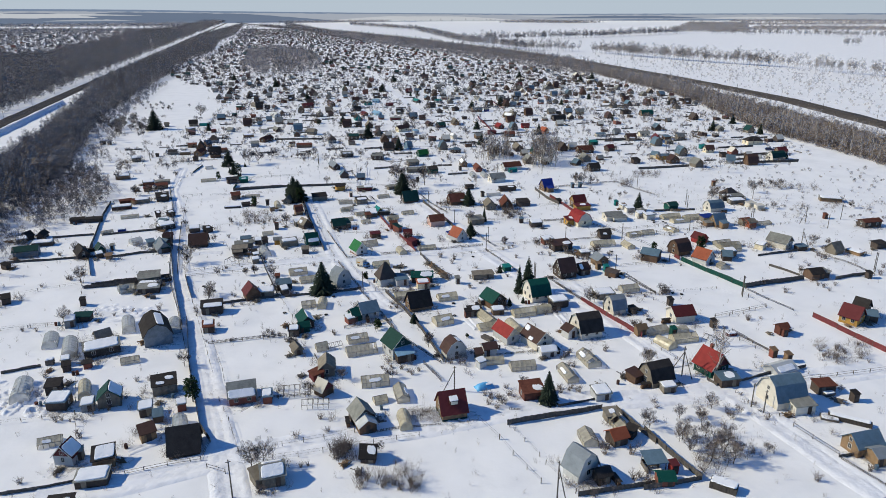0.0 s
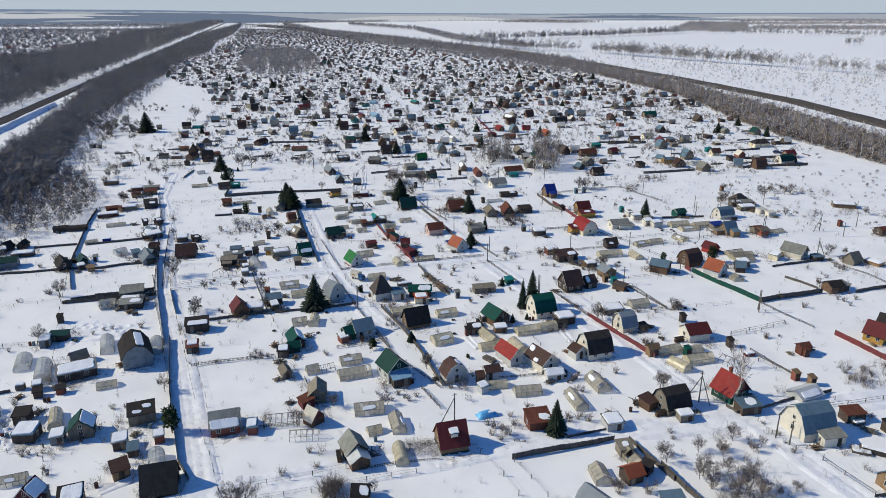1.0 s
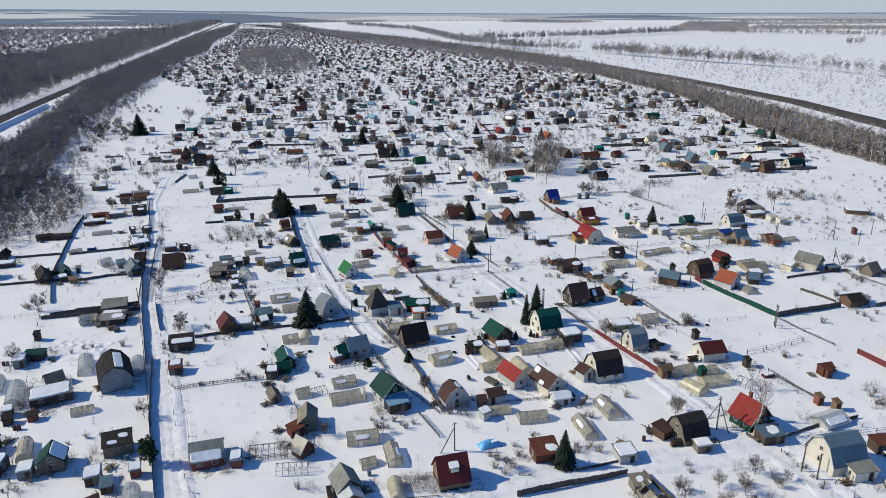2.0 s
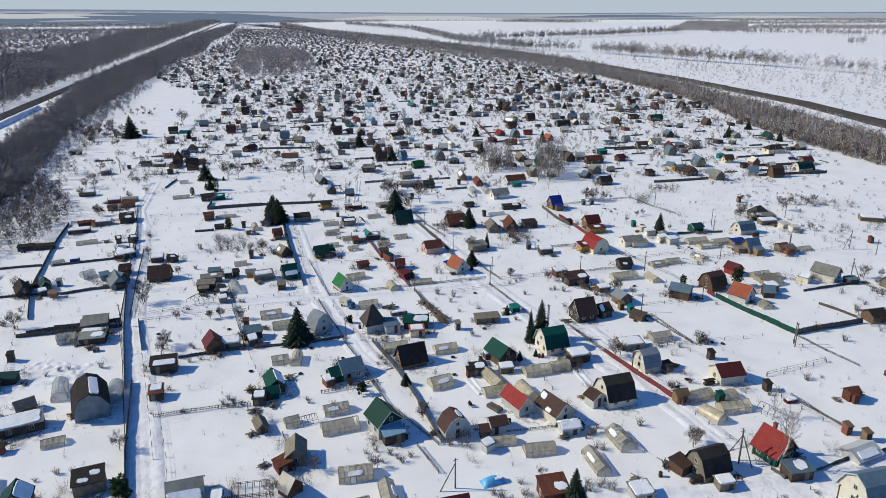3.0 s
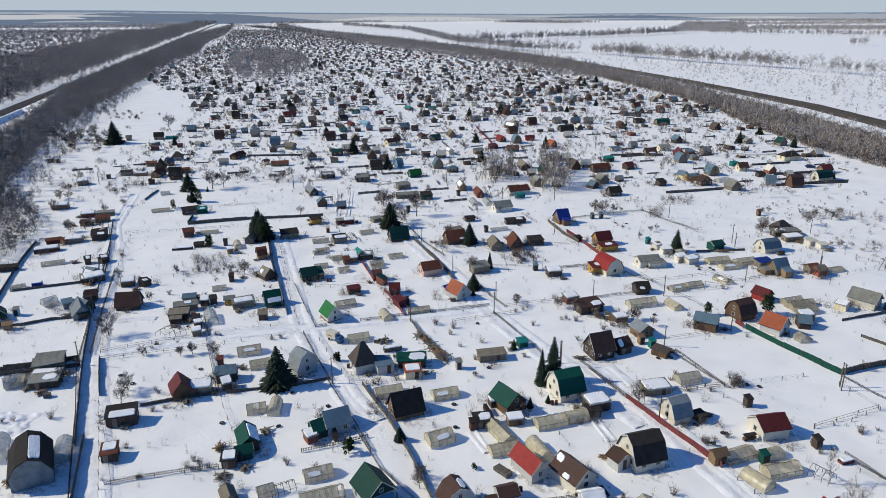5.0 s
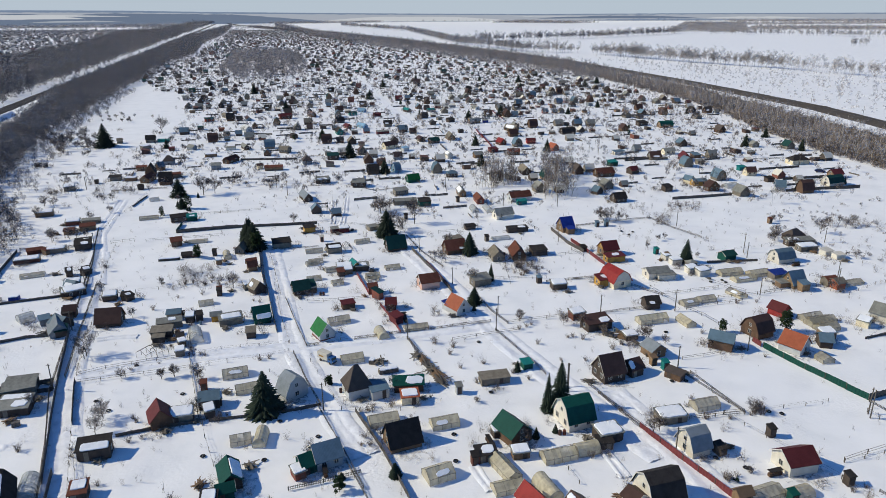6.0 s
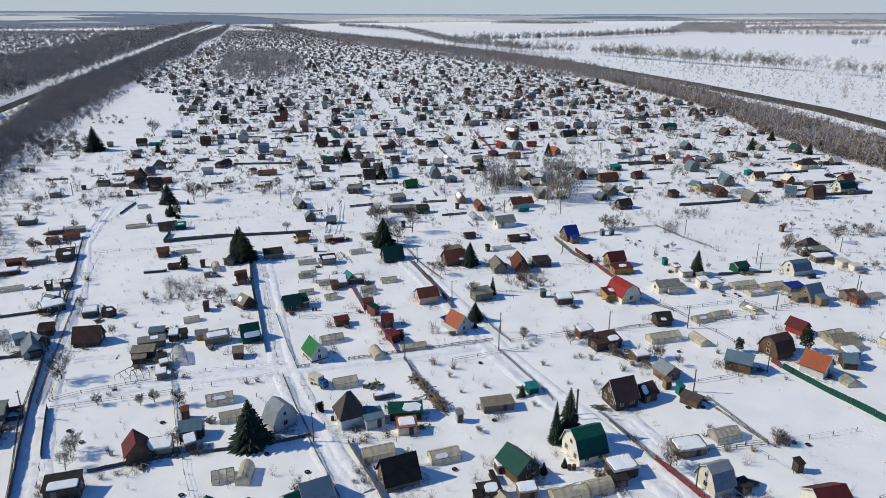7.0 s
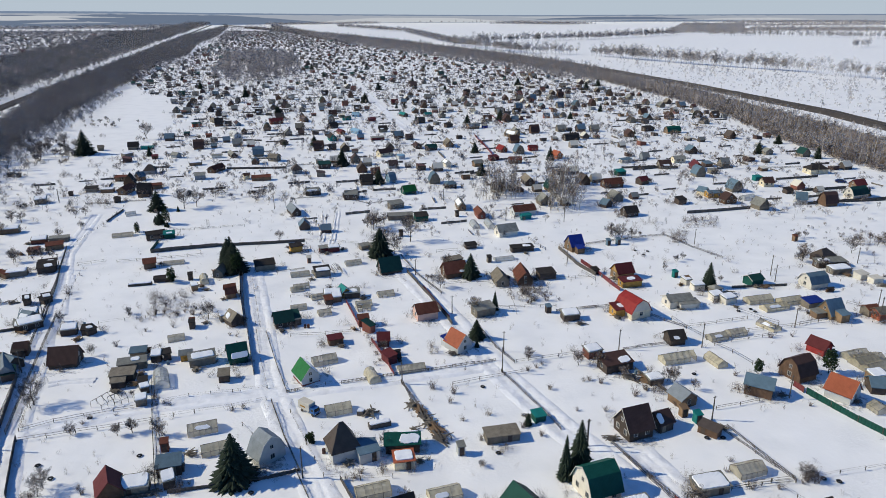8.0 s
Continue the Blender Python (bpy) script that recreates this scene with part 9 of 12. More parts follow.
brush_spot(-17.8, 313.4, 1.3)
brush_spot(-17.8, 307.3, 1.2)
brush_spot(-12.8, 279.1, 1)
brush_spot(-10.7, 282, 1.2)
brush_spot(-11.7, 276.3, 1.4)
brush_spot(-10.9, 273.7, 1.4)
brush_spot(-12.1, 268.5, 1.7)
brush_spot(-12.6, 277.5, 1.7)
brush_spot(-10.3, 284.2, 1)
brush_spot(-11.5, 277.8, 1.9)
brush_spot(-7, 265, 1.2)
brush_spot(-7.5, 256.8, 1)
brush_spot(-8.4, 268.9, 1.4)
brush_spot(-9.1, 256.1, 1.3)
brush_spot(-7.9, 269, 1.1)
brush_spot(-7.8, 257.2, 1.3)
brush_spot(-19.7, 244.1, 1.3)
brush_spot(-18.7, 244.9, 1.8)
brush_spot(-33.3, 239.2, 1.6)
bush(-32.1, 238.3, 1.5)
brush_spot(-33.5, 272.3, 1.2)
brush_spot(-34, 255.9, 1.3)
brush_spot(-33.4, 256.9, 1.7)
brush_spot(-34.8, 248.2, 1.2)
brush_spot(18.1, 349.2, 1.5)
brush_spot(5.1, 299, 1.5)
brush_spot(6, 300.5, 1.3)
brush_spot(2.4, 243.4, 1.6)
brush_spot(0.3, 249, 1.8)
brush_spot(-1.1, 243.5, 1.7)
brush_spot(7.7, 256.7, 1.6)
brush_spot(21, 256.3, 1.2)
brush_spot(-34.1, 248.2, 1.1)
brush_spot(22.4, 256.3, 1.4)
bush(29.7, 238.2, 1.3)
bush(31.2, 234.8, 1.2)
pine(-40.8, 303.6, 1.4)
pole(-5.4, 253.1, 5.6, 0)
pole(4, 226.9, 5.6, 0)
pole(25, 304.5, 5.6, 0)
pole(44.9, 302.3, 6.4, 0)
pole(38.2, 261, 5.6, 0)
birch(32.4, 341.6, 12.5)
birch(33.5, 342.8, 13.1)
birch(25.2, 342, 7.9)
birch(19.5, 338.6, 9.3)
birch(31.2, 334.2, 7)
birch(25.1, 339.8, 7.9)
birch(22.9, 341.4, 11.6)
birch(24.5, 343.2, 8.2)
birch(25.5, 337.6, 8.4)
birch(29.8, 341.7, 11.4)
birch(28.5, 342.3, 12)
birch(24.8, 337.9, 10.9)
birch(28.4, 339, 7)
birch(30.2, 333.9, 10.1)
birch(27.9, 341.2, 13)
birch(29.6, 341.7, 12.4)
birch(33.9, 340, 13.7)
birch(26.6, 342.3, 11.7)
birch(23.8, 335.7, 10.8)
birch(20.5, 338.2, 12.7)
birch(26.1, 337.9, 12.8)
birch(25.6, 338.5, 10.8)
birch(31.7, 341.8, 7.3)
birch(30.3, 337.6, 8.8)
birch(31.7, 333.6, 10.5)
birch(33.2, 334.1, 11.9)
birch(23.8, 344.5, 11.5)
birch(30.1, 340.1, 10)
birch(27.7, 341.4, 11.6)
birch(27.5, 339.7, 7.4)
birch(23.2, 332.7, 8.6)
birch(18.9, 332, 5.8)
birch(21.3, 329.8, 5.4)
birch(17.5, 331, 5.8)
birch(22.8, 334.5, 5.3)
birch(22.4, 325.9, 9.3)
birch(22.7, 331.8, 5.1)
birch(20.1, 332.9, 9.7)
birch(42.1, 313.2, 11.8)
birch(48.7, 328.9, 15.9)
birch(44.4, 321.6, 12.1)
birch(45.9, 330, 16.1)
birch(50.9, 317.6, 15.4)
birch(42.8, 318.6, 14.1)
birch(45.3, 324.3, 16)
birch(45.3, 317.2, 9.2)
birch(51.5, 328.6, 12.1)
birch(45.4, 314.8, 14.1)
birch(47.7, 318.8, 11.4)
birch(53.3, 328.8, 12.4)
birch(50, 325.8, 8.2)
birch(43.9, 320, 9.6)
birch(51.6, 322.9, 15.9)
birch(51.6, 317.8, 10.9)
birch(42.7, 322, 14.1)
birch(55, 330.1, 9.1)
birch(53.2, 317.4, 11.9)
birch(53, 331.6, 12.4)
birch(50, 320.7, 9.2)
birch(43.5, 320.4, 15.3)
birch(46.1, 335.4, 8.5)
birch(52.4, 325.6, 11.7)
birch(53.9, 320.3, 10)
birch(53.2, 335.3, 10.2)
birch(52.4, 331, 8.1)
birch(49.4, 327.3, 16)
birch(42.5, 316.4, 11.1)
birch(52.4, 324.3, 13.4)
birch(47.5, 329.9, 11.6)
birch(52.8, 326.7, 9.7)
birch(49.2, 333, 10.5)
birch(49.1, 322.1, 12.8)
birch(47.9, 334.9, 8)
birch(47.8, 330.6, 12.6)
birch(48.8, 341.3, 11.9)
birch(53.5, 341.8, 11.3)
birch(52.7, 352.9, 7.7)
birch(56.1, 347.7, 8)
birch(57.3, 345.6, 12.1)
birch(53.8, 357.9, 15)
birch(49.4, 351.5, 15)
birch(48.3, 348, 10.9)
birch(47.9, 337.4, 10.4)
birch(47.1, 348.8, 7.2)
birch(53.4, 338.5, 14.3)
birch(46.7, 343.6, 9.6)
birch(53.3, 353.1, 9.6)
birch(47.9, 344.8, 7.9)
birch(60.6, 359.9, 14.7)
birch(51, 359.2, 13)
birch(51.8, 341, 11.2)
birch(56.3, 359, 12.5)
birch(50.7, 336.4, 7.2)
birch(46.9, 343.6, 14.4)
birch(50.8, 342.5, 11.6)
birch(51.6, 348.8, 11.9)
birch(48, 353.2, 13)
birch(50, 348.7, 9.2)
birch(26, 358.3, 10.8)
birch(35.2, 362.8, 7.3)
birch(27.2, 375.6, 7.6)
birch(29.4, 359.3, 7.6)
birch(24.8, 374.5, 7.2)
birch(29.2, 369.6, 11.7)
birch(29.9, 367, 8.8)
birch(21.3, 356.2, 10.9)
birch(25.9, 356.2, 7.8)
birch(25, 370.5, 7.3)
birch(29.6, 358.4, 10.7)
birch(22.1, 355.3, 9.1)
birch(26.7, 362.4, 8.8)
birch(24.4, 365.6, 10.2)
birch(30.4, 350.9, 7.3)
birch(33.2, 353.9, 10.6)
birch(36.7, 372.8, 11)
birch(35.5, 373.3, 9.9)
birch(35.6, 368.2, 11.6)
birch(34.6, 364.1, 6.9)
brush_spot(23.6, 331.6, 1.6)
brush_spot(25, 333.8, 2.2)
brush_spot(24.5, 336.3, 2.2)
brush_spot(25.1, 334.1, 2.2)
brush_spot(24.8, 335.9, 2.1)
brush_spot(24.3, 335.1, 2.2)
brush_spot(23.7, 331.2, 1.5)
brush_spot(25, 335.1, 1.7)
brush_spot(28, 333.9, 1.7)
brush_spot(24.6, 331.5, 2.2)

# eastern gardens
house(51.3, 250.4, 16.1, 4.8, 4.1, 2.2, 4.2, 'gable', 'maroon', 'wood', windows=1, gable='yellow')
house(51.7, 244.2, 13.8, 5.5, 2.9, 1.8, 2.1, 'mono', 'maroon', 'yellow', snow=[(-1, 0.3, 0.8, 0.2, 0.8)], windows=1, over=0.2)
house(47.5, 226.4, -68.2, 6.4, 5.4, 2.1, 4.8, 'gambrel', 'red', 'cream', windows=1, gable='white')
house(44.3, 226.1, 16.3, 3.9, 3.1, 1.9, 2.5, 'mono', 'maroon', 'yellow', snow=[(-1, 0.3, 0.9, 0.2, 0.8)], windows=1, over=0.2, category='shed')
house(59.8, 231, 12, 6.1, 4, 1.9, 2.9, 'gable', 'slate', 'white', windows=1)
house(61.8, 229.2, 9.8, 4.9, 2.4, 1.5, 1.8, 'mono', 'slate', 'white', over=0.2, category='shed', windows=0)
spruce(71.9, 241.9, 9.5)
house(84.6, 244.1, 18.9, 3.7, 3.4, 1.9, 2.8, 'gable', 'darkgreen', 'green', category='shed', windows=0)
house(99.8, 242.4, 16.1, 5.5, 4.5, 1.9, 3.9, 'gambrel', 'steel', 'white', windows=1)
house(94.2, 223.9, 16.9, 4.2, 4.5, 1.3, 4.2, 'gable', 'steel', 'tan', windows=1, lean=-1)
house(113.4, 262.7, 27, 5.6, 4.1, 1.5, 3.5, 'hip', 'umber', 'darkwood')
house(112.3, 257, 7.6, 8.7, 2.8, 1.6, 2, 'mono', 'slate', 'darkwood', snow=[(-1, 0.05, 0.5, 0.1, 0.9)], over=0.2)
greenhouse(80.8, 232.6, 13.6, 6.8, 2.8, 2, 'gable', 'poly')
greenhouse(82.8, 228.2, 16.8, 6.6, 2.8, 1.8, 'gable', 'poly')
greenhouse(88.2, 231.6, 16.1, 6.1, 2.8, 2, 'gable', 'poly')
greenhouse(76.4, 217.6, -62.9, 4.8, 2.6, 1.7, 'gable', 'poly')
house(115.5, 247.3, 21.5, 3.1, 2.4, 1.5, 1.8, 'mono', 'white', 'white', over=0.2, category='shed', windows=0)
house(117.5, 244.2, 12, 3, 2.2, 1.4, 1.6, 'mono', 'white', 'white', over=0.2, category='shed', windows=0)
house(66.9, 244.8, 24.2, 1.8, 2.2, 1.5, 1.8, 'mono', 'slate', 'white', snow=[(-1, 0.02, 0.98, 0.02, 0.97)], over=0.2, category='shed', windows=0)
house(68.5, 240.9, 13.2, 3.1, 2.2, 1.5, 1.8, 'mono', 'slate', 'white', snow=[(-1, 0.02, 0.98, 0.02, 0.97)], over=0.2, category='shed', windows=0)
house(67.4, 245.1, 15, 1.2, 1.2, 1.7, 2, 'mono', 'wood', 'yellow', category='outhouse', windows=0, door=1, over=0.12)
house(70.6, 233.9, 15.7, 2.9, 2.4, 1.6, 2, 'mono', 'slate', 'white', snow=[(-1, 0.02, 0.98, 0.02, 0.97)], over=0.2, category='shed', windows=0)
house(73, 232.1, 23.4, 3.6, 2.2, 1.6, 2, 'mono', 'slate', 'white', snow=[(-1, 0.02, 0.98, 0.02, 0.97)], over=0.2, category='shed', windows=0)
house(65.7, 249.9, 15, 1.2, 1.2, 1.7, 2, 'mono', 'teal', 'teal', category='outhouse', windows=0, door=1, over=0.12)
house(72.1, 238.2, 20.3, 2.4, 2.2, 1.8, 2.4, 'hip', 'slate', 'greywood', category='shed', windows=0)
house(92.6, 229.3, 14.9, 4.3, 2.8, 1.6, 2, 'mono', 'blue', 'greywood', over=0.2, category='shed', windows=0)
house(112, 251.8, 11, 5.9, 2.8, 1.4, 1.8, 'mono', 'slate', 'greywood', snow=[(-1, 0.02, 0.98, 0.02, 0.97)], over=0.2)
house(90.8, 223.3, 13.6, 2.6, 2.2, 1.4, 1.6, 'mono', 'slate', 'wood', over=0.2, category='shed', windows=0)
house(113.6, 279.2, 15, 1.2, 1.2, 1.7, 2, 'mono', 'rust', 'wood', category='outhouse', windows=0, door=1, over=0.12)
house(44.5, 253.4, 19.3, 1.7, 1.8, 1.3, 1.6, 'mono', 'black', 'darkwood', over=0.2, category='shed', windows=0)
house(54.2, 277.6, 15, 1.2, 1.2, 1.7, 2, 'mono', 'steel', 'steel', category='outhouse', windows=0, door=1, over=0.12)
house(57.4, 278, 15, 1.2, 1.2, 1.7, 2, 'mono', 'steel', 'steel', category='outhouse', windows=0, door=1, over=0.12)
house(103.6, 224.1, 15, 3, 2.6, 1.9, 2.6, 'gable', 'rust', 'greywood', category='shed', windows=0)
house(104.6, 222.2, 17.9, 2.7, 3.2, 1.9, 2.8, 'gable', 'greywood', 'orange', category='shed', windows=0)
fence([(91, 311.3), (104.4, 313.9), (116, 316.3)], 'board', 0.8, 4.5)
fence([(47.4, 278.3), (61.8, 283), (74.5, 286.1)], 'grey', 0.8, 4.5)
fence([(74.5, 286.1), (79.3, 273.6), (84.7, 264)], 'grey', 0.8, 4.5)
fence([(42.4, 262), (45, 253.5), (48.1, 240.3)], 'red', 1, 4.5)
fence([(90.4, 252.2), (99.8, 254.9), (108.8, 257.8)], 'wire', 0.8, 4.5)
fence([(35.6, 229.1), (39.6, 229.8), (43, 230.5)], 'grey', 0.9, 4.5)
fence([(51.2, 225.6), (53.8, 221.9), (57.4, 218.3)], 'grey', 0.9, 4.5)
fence([(77.8, 241.2), (85, 241.9), (93, 242.5)], 'board', 0.6, 4.5)
fence([(84.3, 218.9), (94.3, 221.5), (105.2, 224.1)], 'rail', 0.9, 4.5)
fence([(73, 226.5), (76.6, 222), (79.5, 219.1)], 'rail', 0.9, 4.5)
fence([(101.9, 230.4), (105.1, 227.1), (109.1, 226.2)], 'rail', 0.8, 4.5)
fence([(139.9, 321.5), (154.5, 324.7), (173.5, 327.8)], 'board', 0.7, 4.5)
fence([(57.4, 218.3), (65.4, 220.1), (73.5, 222.1)], 'rail', 0.8, 4.5)
bare_tree(57.7, 283.2, 6.1)
bare_tree(59, 281.8, 6.5)
bare_tree(56.7, 285.9, 5.3)
bare_tree(64.5, 255, 3.5)
bare_tree(69.9, 261.1, 4)
bare_tree(72.5, 263.3, 3.2)
bare_tree(105.8, 260, 5.6)
bare_tree(106.7, 261.1, 5.6)
bare_tree(115.5, 281.3, 3.9)
bare_tree(118.6, 282.5, 3.5)
bare_tree(124.8, 267.3, 5.3)
bare_tree(131.7, 275.6, 5.9)
bare_tree(136.2, 273, 6.3)
bare_tree(139.7, 275.3, 4.3)
bare_tree(129.4, 280.8, 2.2)
bare_tree(101.9, 219.8, 5.6)
bare_tree(76.6, 245.8, 2.6)
bare_tree(63.1, 283, 4.4)
bare_tree(66.3, 285.6, 3.1)
bare_tree(136.9, 278, 5.1)
brush_spot(92.2, 295, 1.2)
brush_spot(89.7, 301.6, 1.3)
brush_spot(93.9, 294.1, 2.1)
brush_spot(93.1, 302.4, 1.6)
brush_spot(85.2, 294.4, 1.4)
brush_spot(87.3, 293.9, 1.3)
brush_spot(95.9, 300.2, 1.9)
brush_spot(85.7, 294.4, 1.5)
brush_spot(88.9, 296.8, 1.8)
brush_spot(90.1, 302.5, 1.8)
brush_spot(85, 294.7, 1.5)
brush_spot(88.5, 300.3, 1.2)
brush_spot(89.1, 298, 1.6)
brush_spot(90.2, 300.6, 1.6)
brush_spot(94, 298.9, 2)
brush_spot(92.4, 302.4, 1.3)
brush_spot(77.8, 283.4, 1.6)
brush_spot(75.2, 279.2, 1.6)
brush_spot(76.6, 284.8, 1.2)
brush_spot(76.8, 283.5, 1.8)
brush_spot(76.5, 283.6, 2)
brush_spot(73.6, 277.7, 1.3)
brush_spot(79.1, 287.1, 2.1)
brush_spot(77.4, 288.4, 1.8)
brush_spot(76.3, 279.2, 2.2)
brush_spot(80, 288.6, 1.6)
brush_spot(106.7, 265, 1.5)
brush_spot(108.7, 264.4, 2.1)
brush_spot(108, 263.6, 1.6)
brush_spot(105.9, 263.4, 1.1)
brush_spot(106.2, 264.1, 1.3)
brush_spot(113, 273.3, 1.3)
brush_spot(113.2, 273.2, 1.6)
brush_spot(112.8, 271.1, 1.8)
brush_spot(109.7, 266.4, 1.9)
brush_spot(113.2, 273.5, 1.2)
brush_spot(133.3, 273.3, 1.3)
brush_spot(139.1, 281.8, 2.1)
brush_spot(134.9, 277.8, 1.9)
brush_spot(129.9, 275.9, 2)
brush_spot(141.5, 280.1, 1.4)
brush_spot(129.3, 274.2, 1.6)
brush_spot(134.2, 277.9, 1.9)
brush_spot(134.5, 279.8, 2)
brush_spot(140.4, 280, 1.2)
brush_spot(139.5, 275.5, 1.8)
brush_spot(131.8, 273.5, 1.6)
brush_spot(134.7, 282.2, 1.5)
brush_spot(94.4, 276.8, 1.6)
brush_spot(96.9, 278, 1.4)
brush_spot(85.2, 260.7, 1.9)
brush_spot(84.9, 261.8, 1.7)
brush_spot(118.7, 307.7, 1.5)
brush_spot(121.3, 309.2, 1.7)
brush_spot(122.7, 308.2, 1.6)
brush_spot(82.8, 264.1, 1.6)
brush_spot(82.6, 267.5, 1.5)
brush_spot(69.8, 269.1, 1.6)
brush_spot(52, 263.9, 1.5)
brush_spot(51.1, 265.1, 1.8)
brush_spot(84, 252.4, 1.3)
brush_spot(82.9, 252.4, 1.8)
brush_spot(135.1, 308.8, 1.4)
brush_spot(103.3, 255.9, 1.8)
brush_spot(112.5, 243.8, 1.2)
brush_spot(60.3, 271.7, 1.5)
brush_spot(60.9, 268.2, 1.5)
brush_spot(61.8, 265.9, 1.7)
brush_spot(81.4, 274.7, 1.3)
pole(81.1, 277.2, 5.8, 0)
pole(92.2, 250.1, 7, 0)
pole(91.2, 245.4, 5.6, 0)
pole(121.3, 258.5, 5.6, 0)
pole(108.1, 227.8, 5.6, 0)
pole(82.5, 217.6, 5.6, 0)
pole(125.4, 225.8, 6.7, 200)
pole(140.1, 230.1, 6.1, 0)
pole(112.2, 201.9, 6.5, 300)
pole(122.1, 180.4, 6.3, 0)
pole(130.3, 220.3, 5.6, 0)
pole(104, 220.6, 7, 0)

# far eastern corner
house(105.2, 201.8, -50.4, 6.1, 4.5, 2.1, 4, 'gable', 'slate', 'white', windows=1, gable='wood')
house(98.1, 199.2, -47.7, 2.6, 2.4, 1.6, 2, 'mono', 'slate', 'cream', snow=[(-1, 0.02, 0.98, 0.02, 0.97)], over=0.2, category='shed', windows=0)
house(118.8, 195.2, 24.1, 3.6, 3.6, 1.5, 3.5, 'gable', 'greywood', 'greywood', category='shed', windows=0)
house(102.2, 175.1, 13.1, 3.8, 3.6, 1.9, 2.9, 'gable', 'black', 'logs', category='shed', windows=0)
house(145.2, 222, 13.5, 6.7, 3.4, 2.1, 2.8, 'gable', 'rust', 'darkwood')
house(135.2, 231.3, 15, 1.2, 1.2, 1.7, 2, 'mono', 'rust', 'rust', category='outhouse', windows=0, door=1, over=0.12)
house(134.9, 199.6, 18.9, 3.9, 2.4, 1.8, 2.1, 'mono', 'black', 'darkwood', over=0.2, category='shed', windows=0)
house(149.6, 254.8, -16.1, 7.5, 3.7, 1.4, 1.6, 'mono', 'slate', 'wood', snow=[(-1, 0.02, 0.98, 0.02, 0.97)], over=0.2)
house(124.5, 194.1, -64.5, 4.5, 2.2, 0.9, 1.1, 'mono', 'wood', 'tan', snow=[(-1, 0.02, 0.98, 0.02, 0.97)], over=0.2, category='shed', windows=0)
greenhouse(89.6, 201.8, 10.8, 6.4, 3, 1.6, 'gable', 'film')
greenhouse(109, 224.2, 18.2, 8, 2.8, 1.3, 'gable', 'film')
house(117.1, 174.7, 15, 1.2, 1.2, 1.7, 2, 'mono', 'black', 'darkwood', category='outhouse', windows=0, door=1, over=0.12)
house(110.2, 198.4, 13.2, 3.1, 2.2, 1.4, 1.6, 'mono', 'steel', 'darkwood', over=0.2, category='shed', windows=0)
brush_spot(133.7, 247.4, 1.9)
brush_spot(136.3, 248.6, 1.4)
brush_spot(129.7, 240.1, 1.8)
brush_spot(134.9, 246, 2.1)
brush_spot(134.7, 242.5, 1.2)
brush_spot(133.2, 244.2, 1.3)
brush_spot(136.2, 245.7, 1.6)
brush_spot(133.9, 243.3, 1.8)
brush_spot(135.7, 243.9, 1.6)
brush_spot(130.6, 243.7, 1.7)
brush_spot(151.3, 275.3, 1.2)
brush_spot(148.5, 277.4, 1.3)
brush_spot(152.4, 272.7, 1.5)
brush_spot(151.1, 272.1, 1.3)
brush_spot(153.7, 276.5, 2.5)
brush_spot(148.6, 276, 1.5)
brush_spot(151.2, 270.1, 2)
brush_spot(147.9, 274.4, 2.1)
brush_spot(144.5, 269.1, 2.3)
brush_spot(152.4, 271.4, 2)
brush_spot(155.2, 276.1, 1.6)
brush_spot(149, 277.2, 2.2)
brush_spot(139.2, 273.8, 1.7)
brush_spot(144, 273.6, 2.1)
brush_spot(147.1, 280.5, 1.5)
brush_spot(142.3, 276.8, 2.1)
brush_spot(144.1, 273.8, 2.4)
brush_spot(144.7, 277.4, 1.9)
brush_spot(143, 273.1, 1.7)
brush_spot(141.4, 275, 1.5)
brush_spot(153, 253.7, 1.8)
brush_spot(148.7, 251.6, 1.7)
brush_spot(144.3, 243.7, 2.1)
brush_spot(145.7, 244.6, 2.1)
brush_spot(142.7, 245.1, 2.1)
brush_spot(149.4, 245.7, 1.5)
brush_spot(144, 246.9, 1.3)
brush_spot(148.6, 247.6, 2)
brush_spot(147.1, 250.5, 2.1)
brush_spot(149, 249.7, 1.7)
bare_tree(120.4, 201.8, 4.3)
bare_tree(115.7, 201.8, 4)
bare_tree(122.6, 243.6, 4)
bare_tree(151.6, 244.4, 3.6)
bare_tree(100.1, 178.5, 2.8)
bare_tree(107.2, 177, 2.8)
bush(115.6, 202.8, 1.6)
brush_spot(117.4, 204.6, 1.8)
brush_spot(106.3, 223.8, 1.7)
brush_spot(104.2, 222.8, 1.5)
bush(112.6, 192.3, 2.1)
bush(112.8, 190.7, 2)
bush(113.5, 189.9, 1.9)
brush_spot(128.7, 278, 1.4)
brush_spot(134.1, 281.1, 1.4)
brush_spot(134.3, 258.2, 1.8)
brush_spot(158.6, 245.6, 1.9)
brush_spot(159.2, 244.3, 1.8)
brush_spot(155.7, 243.1, 1.4)
bush(126.1, 182.6, 1.8)
bush(121.8, 176.8, 1.7)
brush_spot(123.6, 246.2, 1.5)
fence([(94.6, 192.6), (102.5, 195), (112.2, 198.3)], 'board', 0.6, 4.5)
fence([(112.2, 198.3), (114.8, 192.3), (117.9, 185.8), (120.2, 176.8)], 'grey', 0.7, 4.5)
fence([(94.3, 184.5), (96.9, 180.7), (99, 176.3)], 'board', 0.6, 4.5)
fence([(105.5, 217.5), (115.9, 223.7), (126.5, 228)], 'wire', 0.8, 4.5)
fence([(107.4, 173.4), (113.1, 175.5), (119.2, 176.8)], 'board', 0.7, 4.5)
fence([(122.1, 239.9), (124.8, 232.6), (126.7, 225.7)], 'wire', 0.9, 4.5)

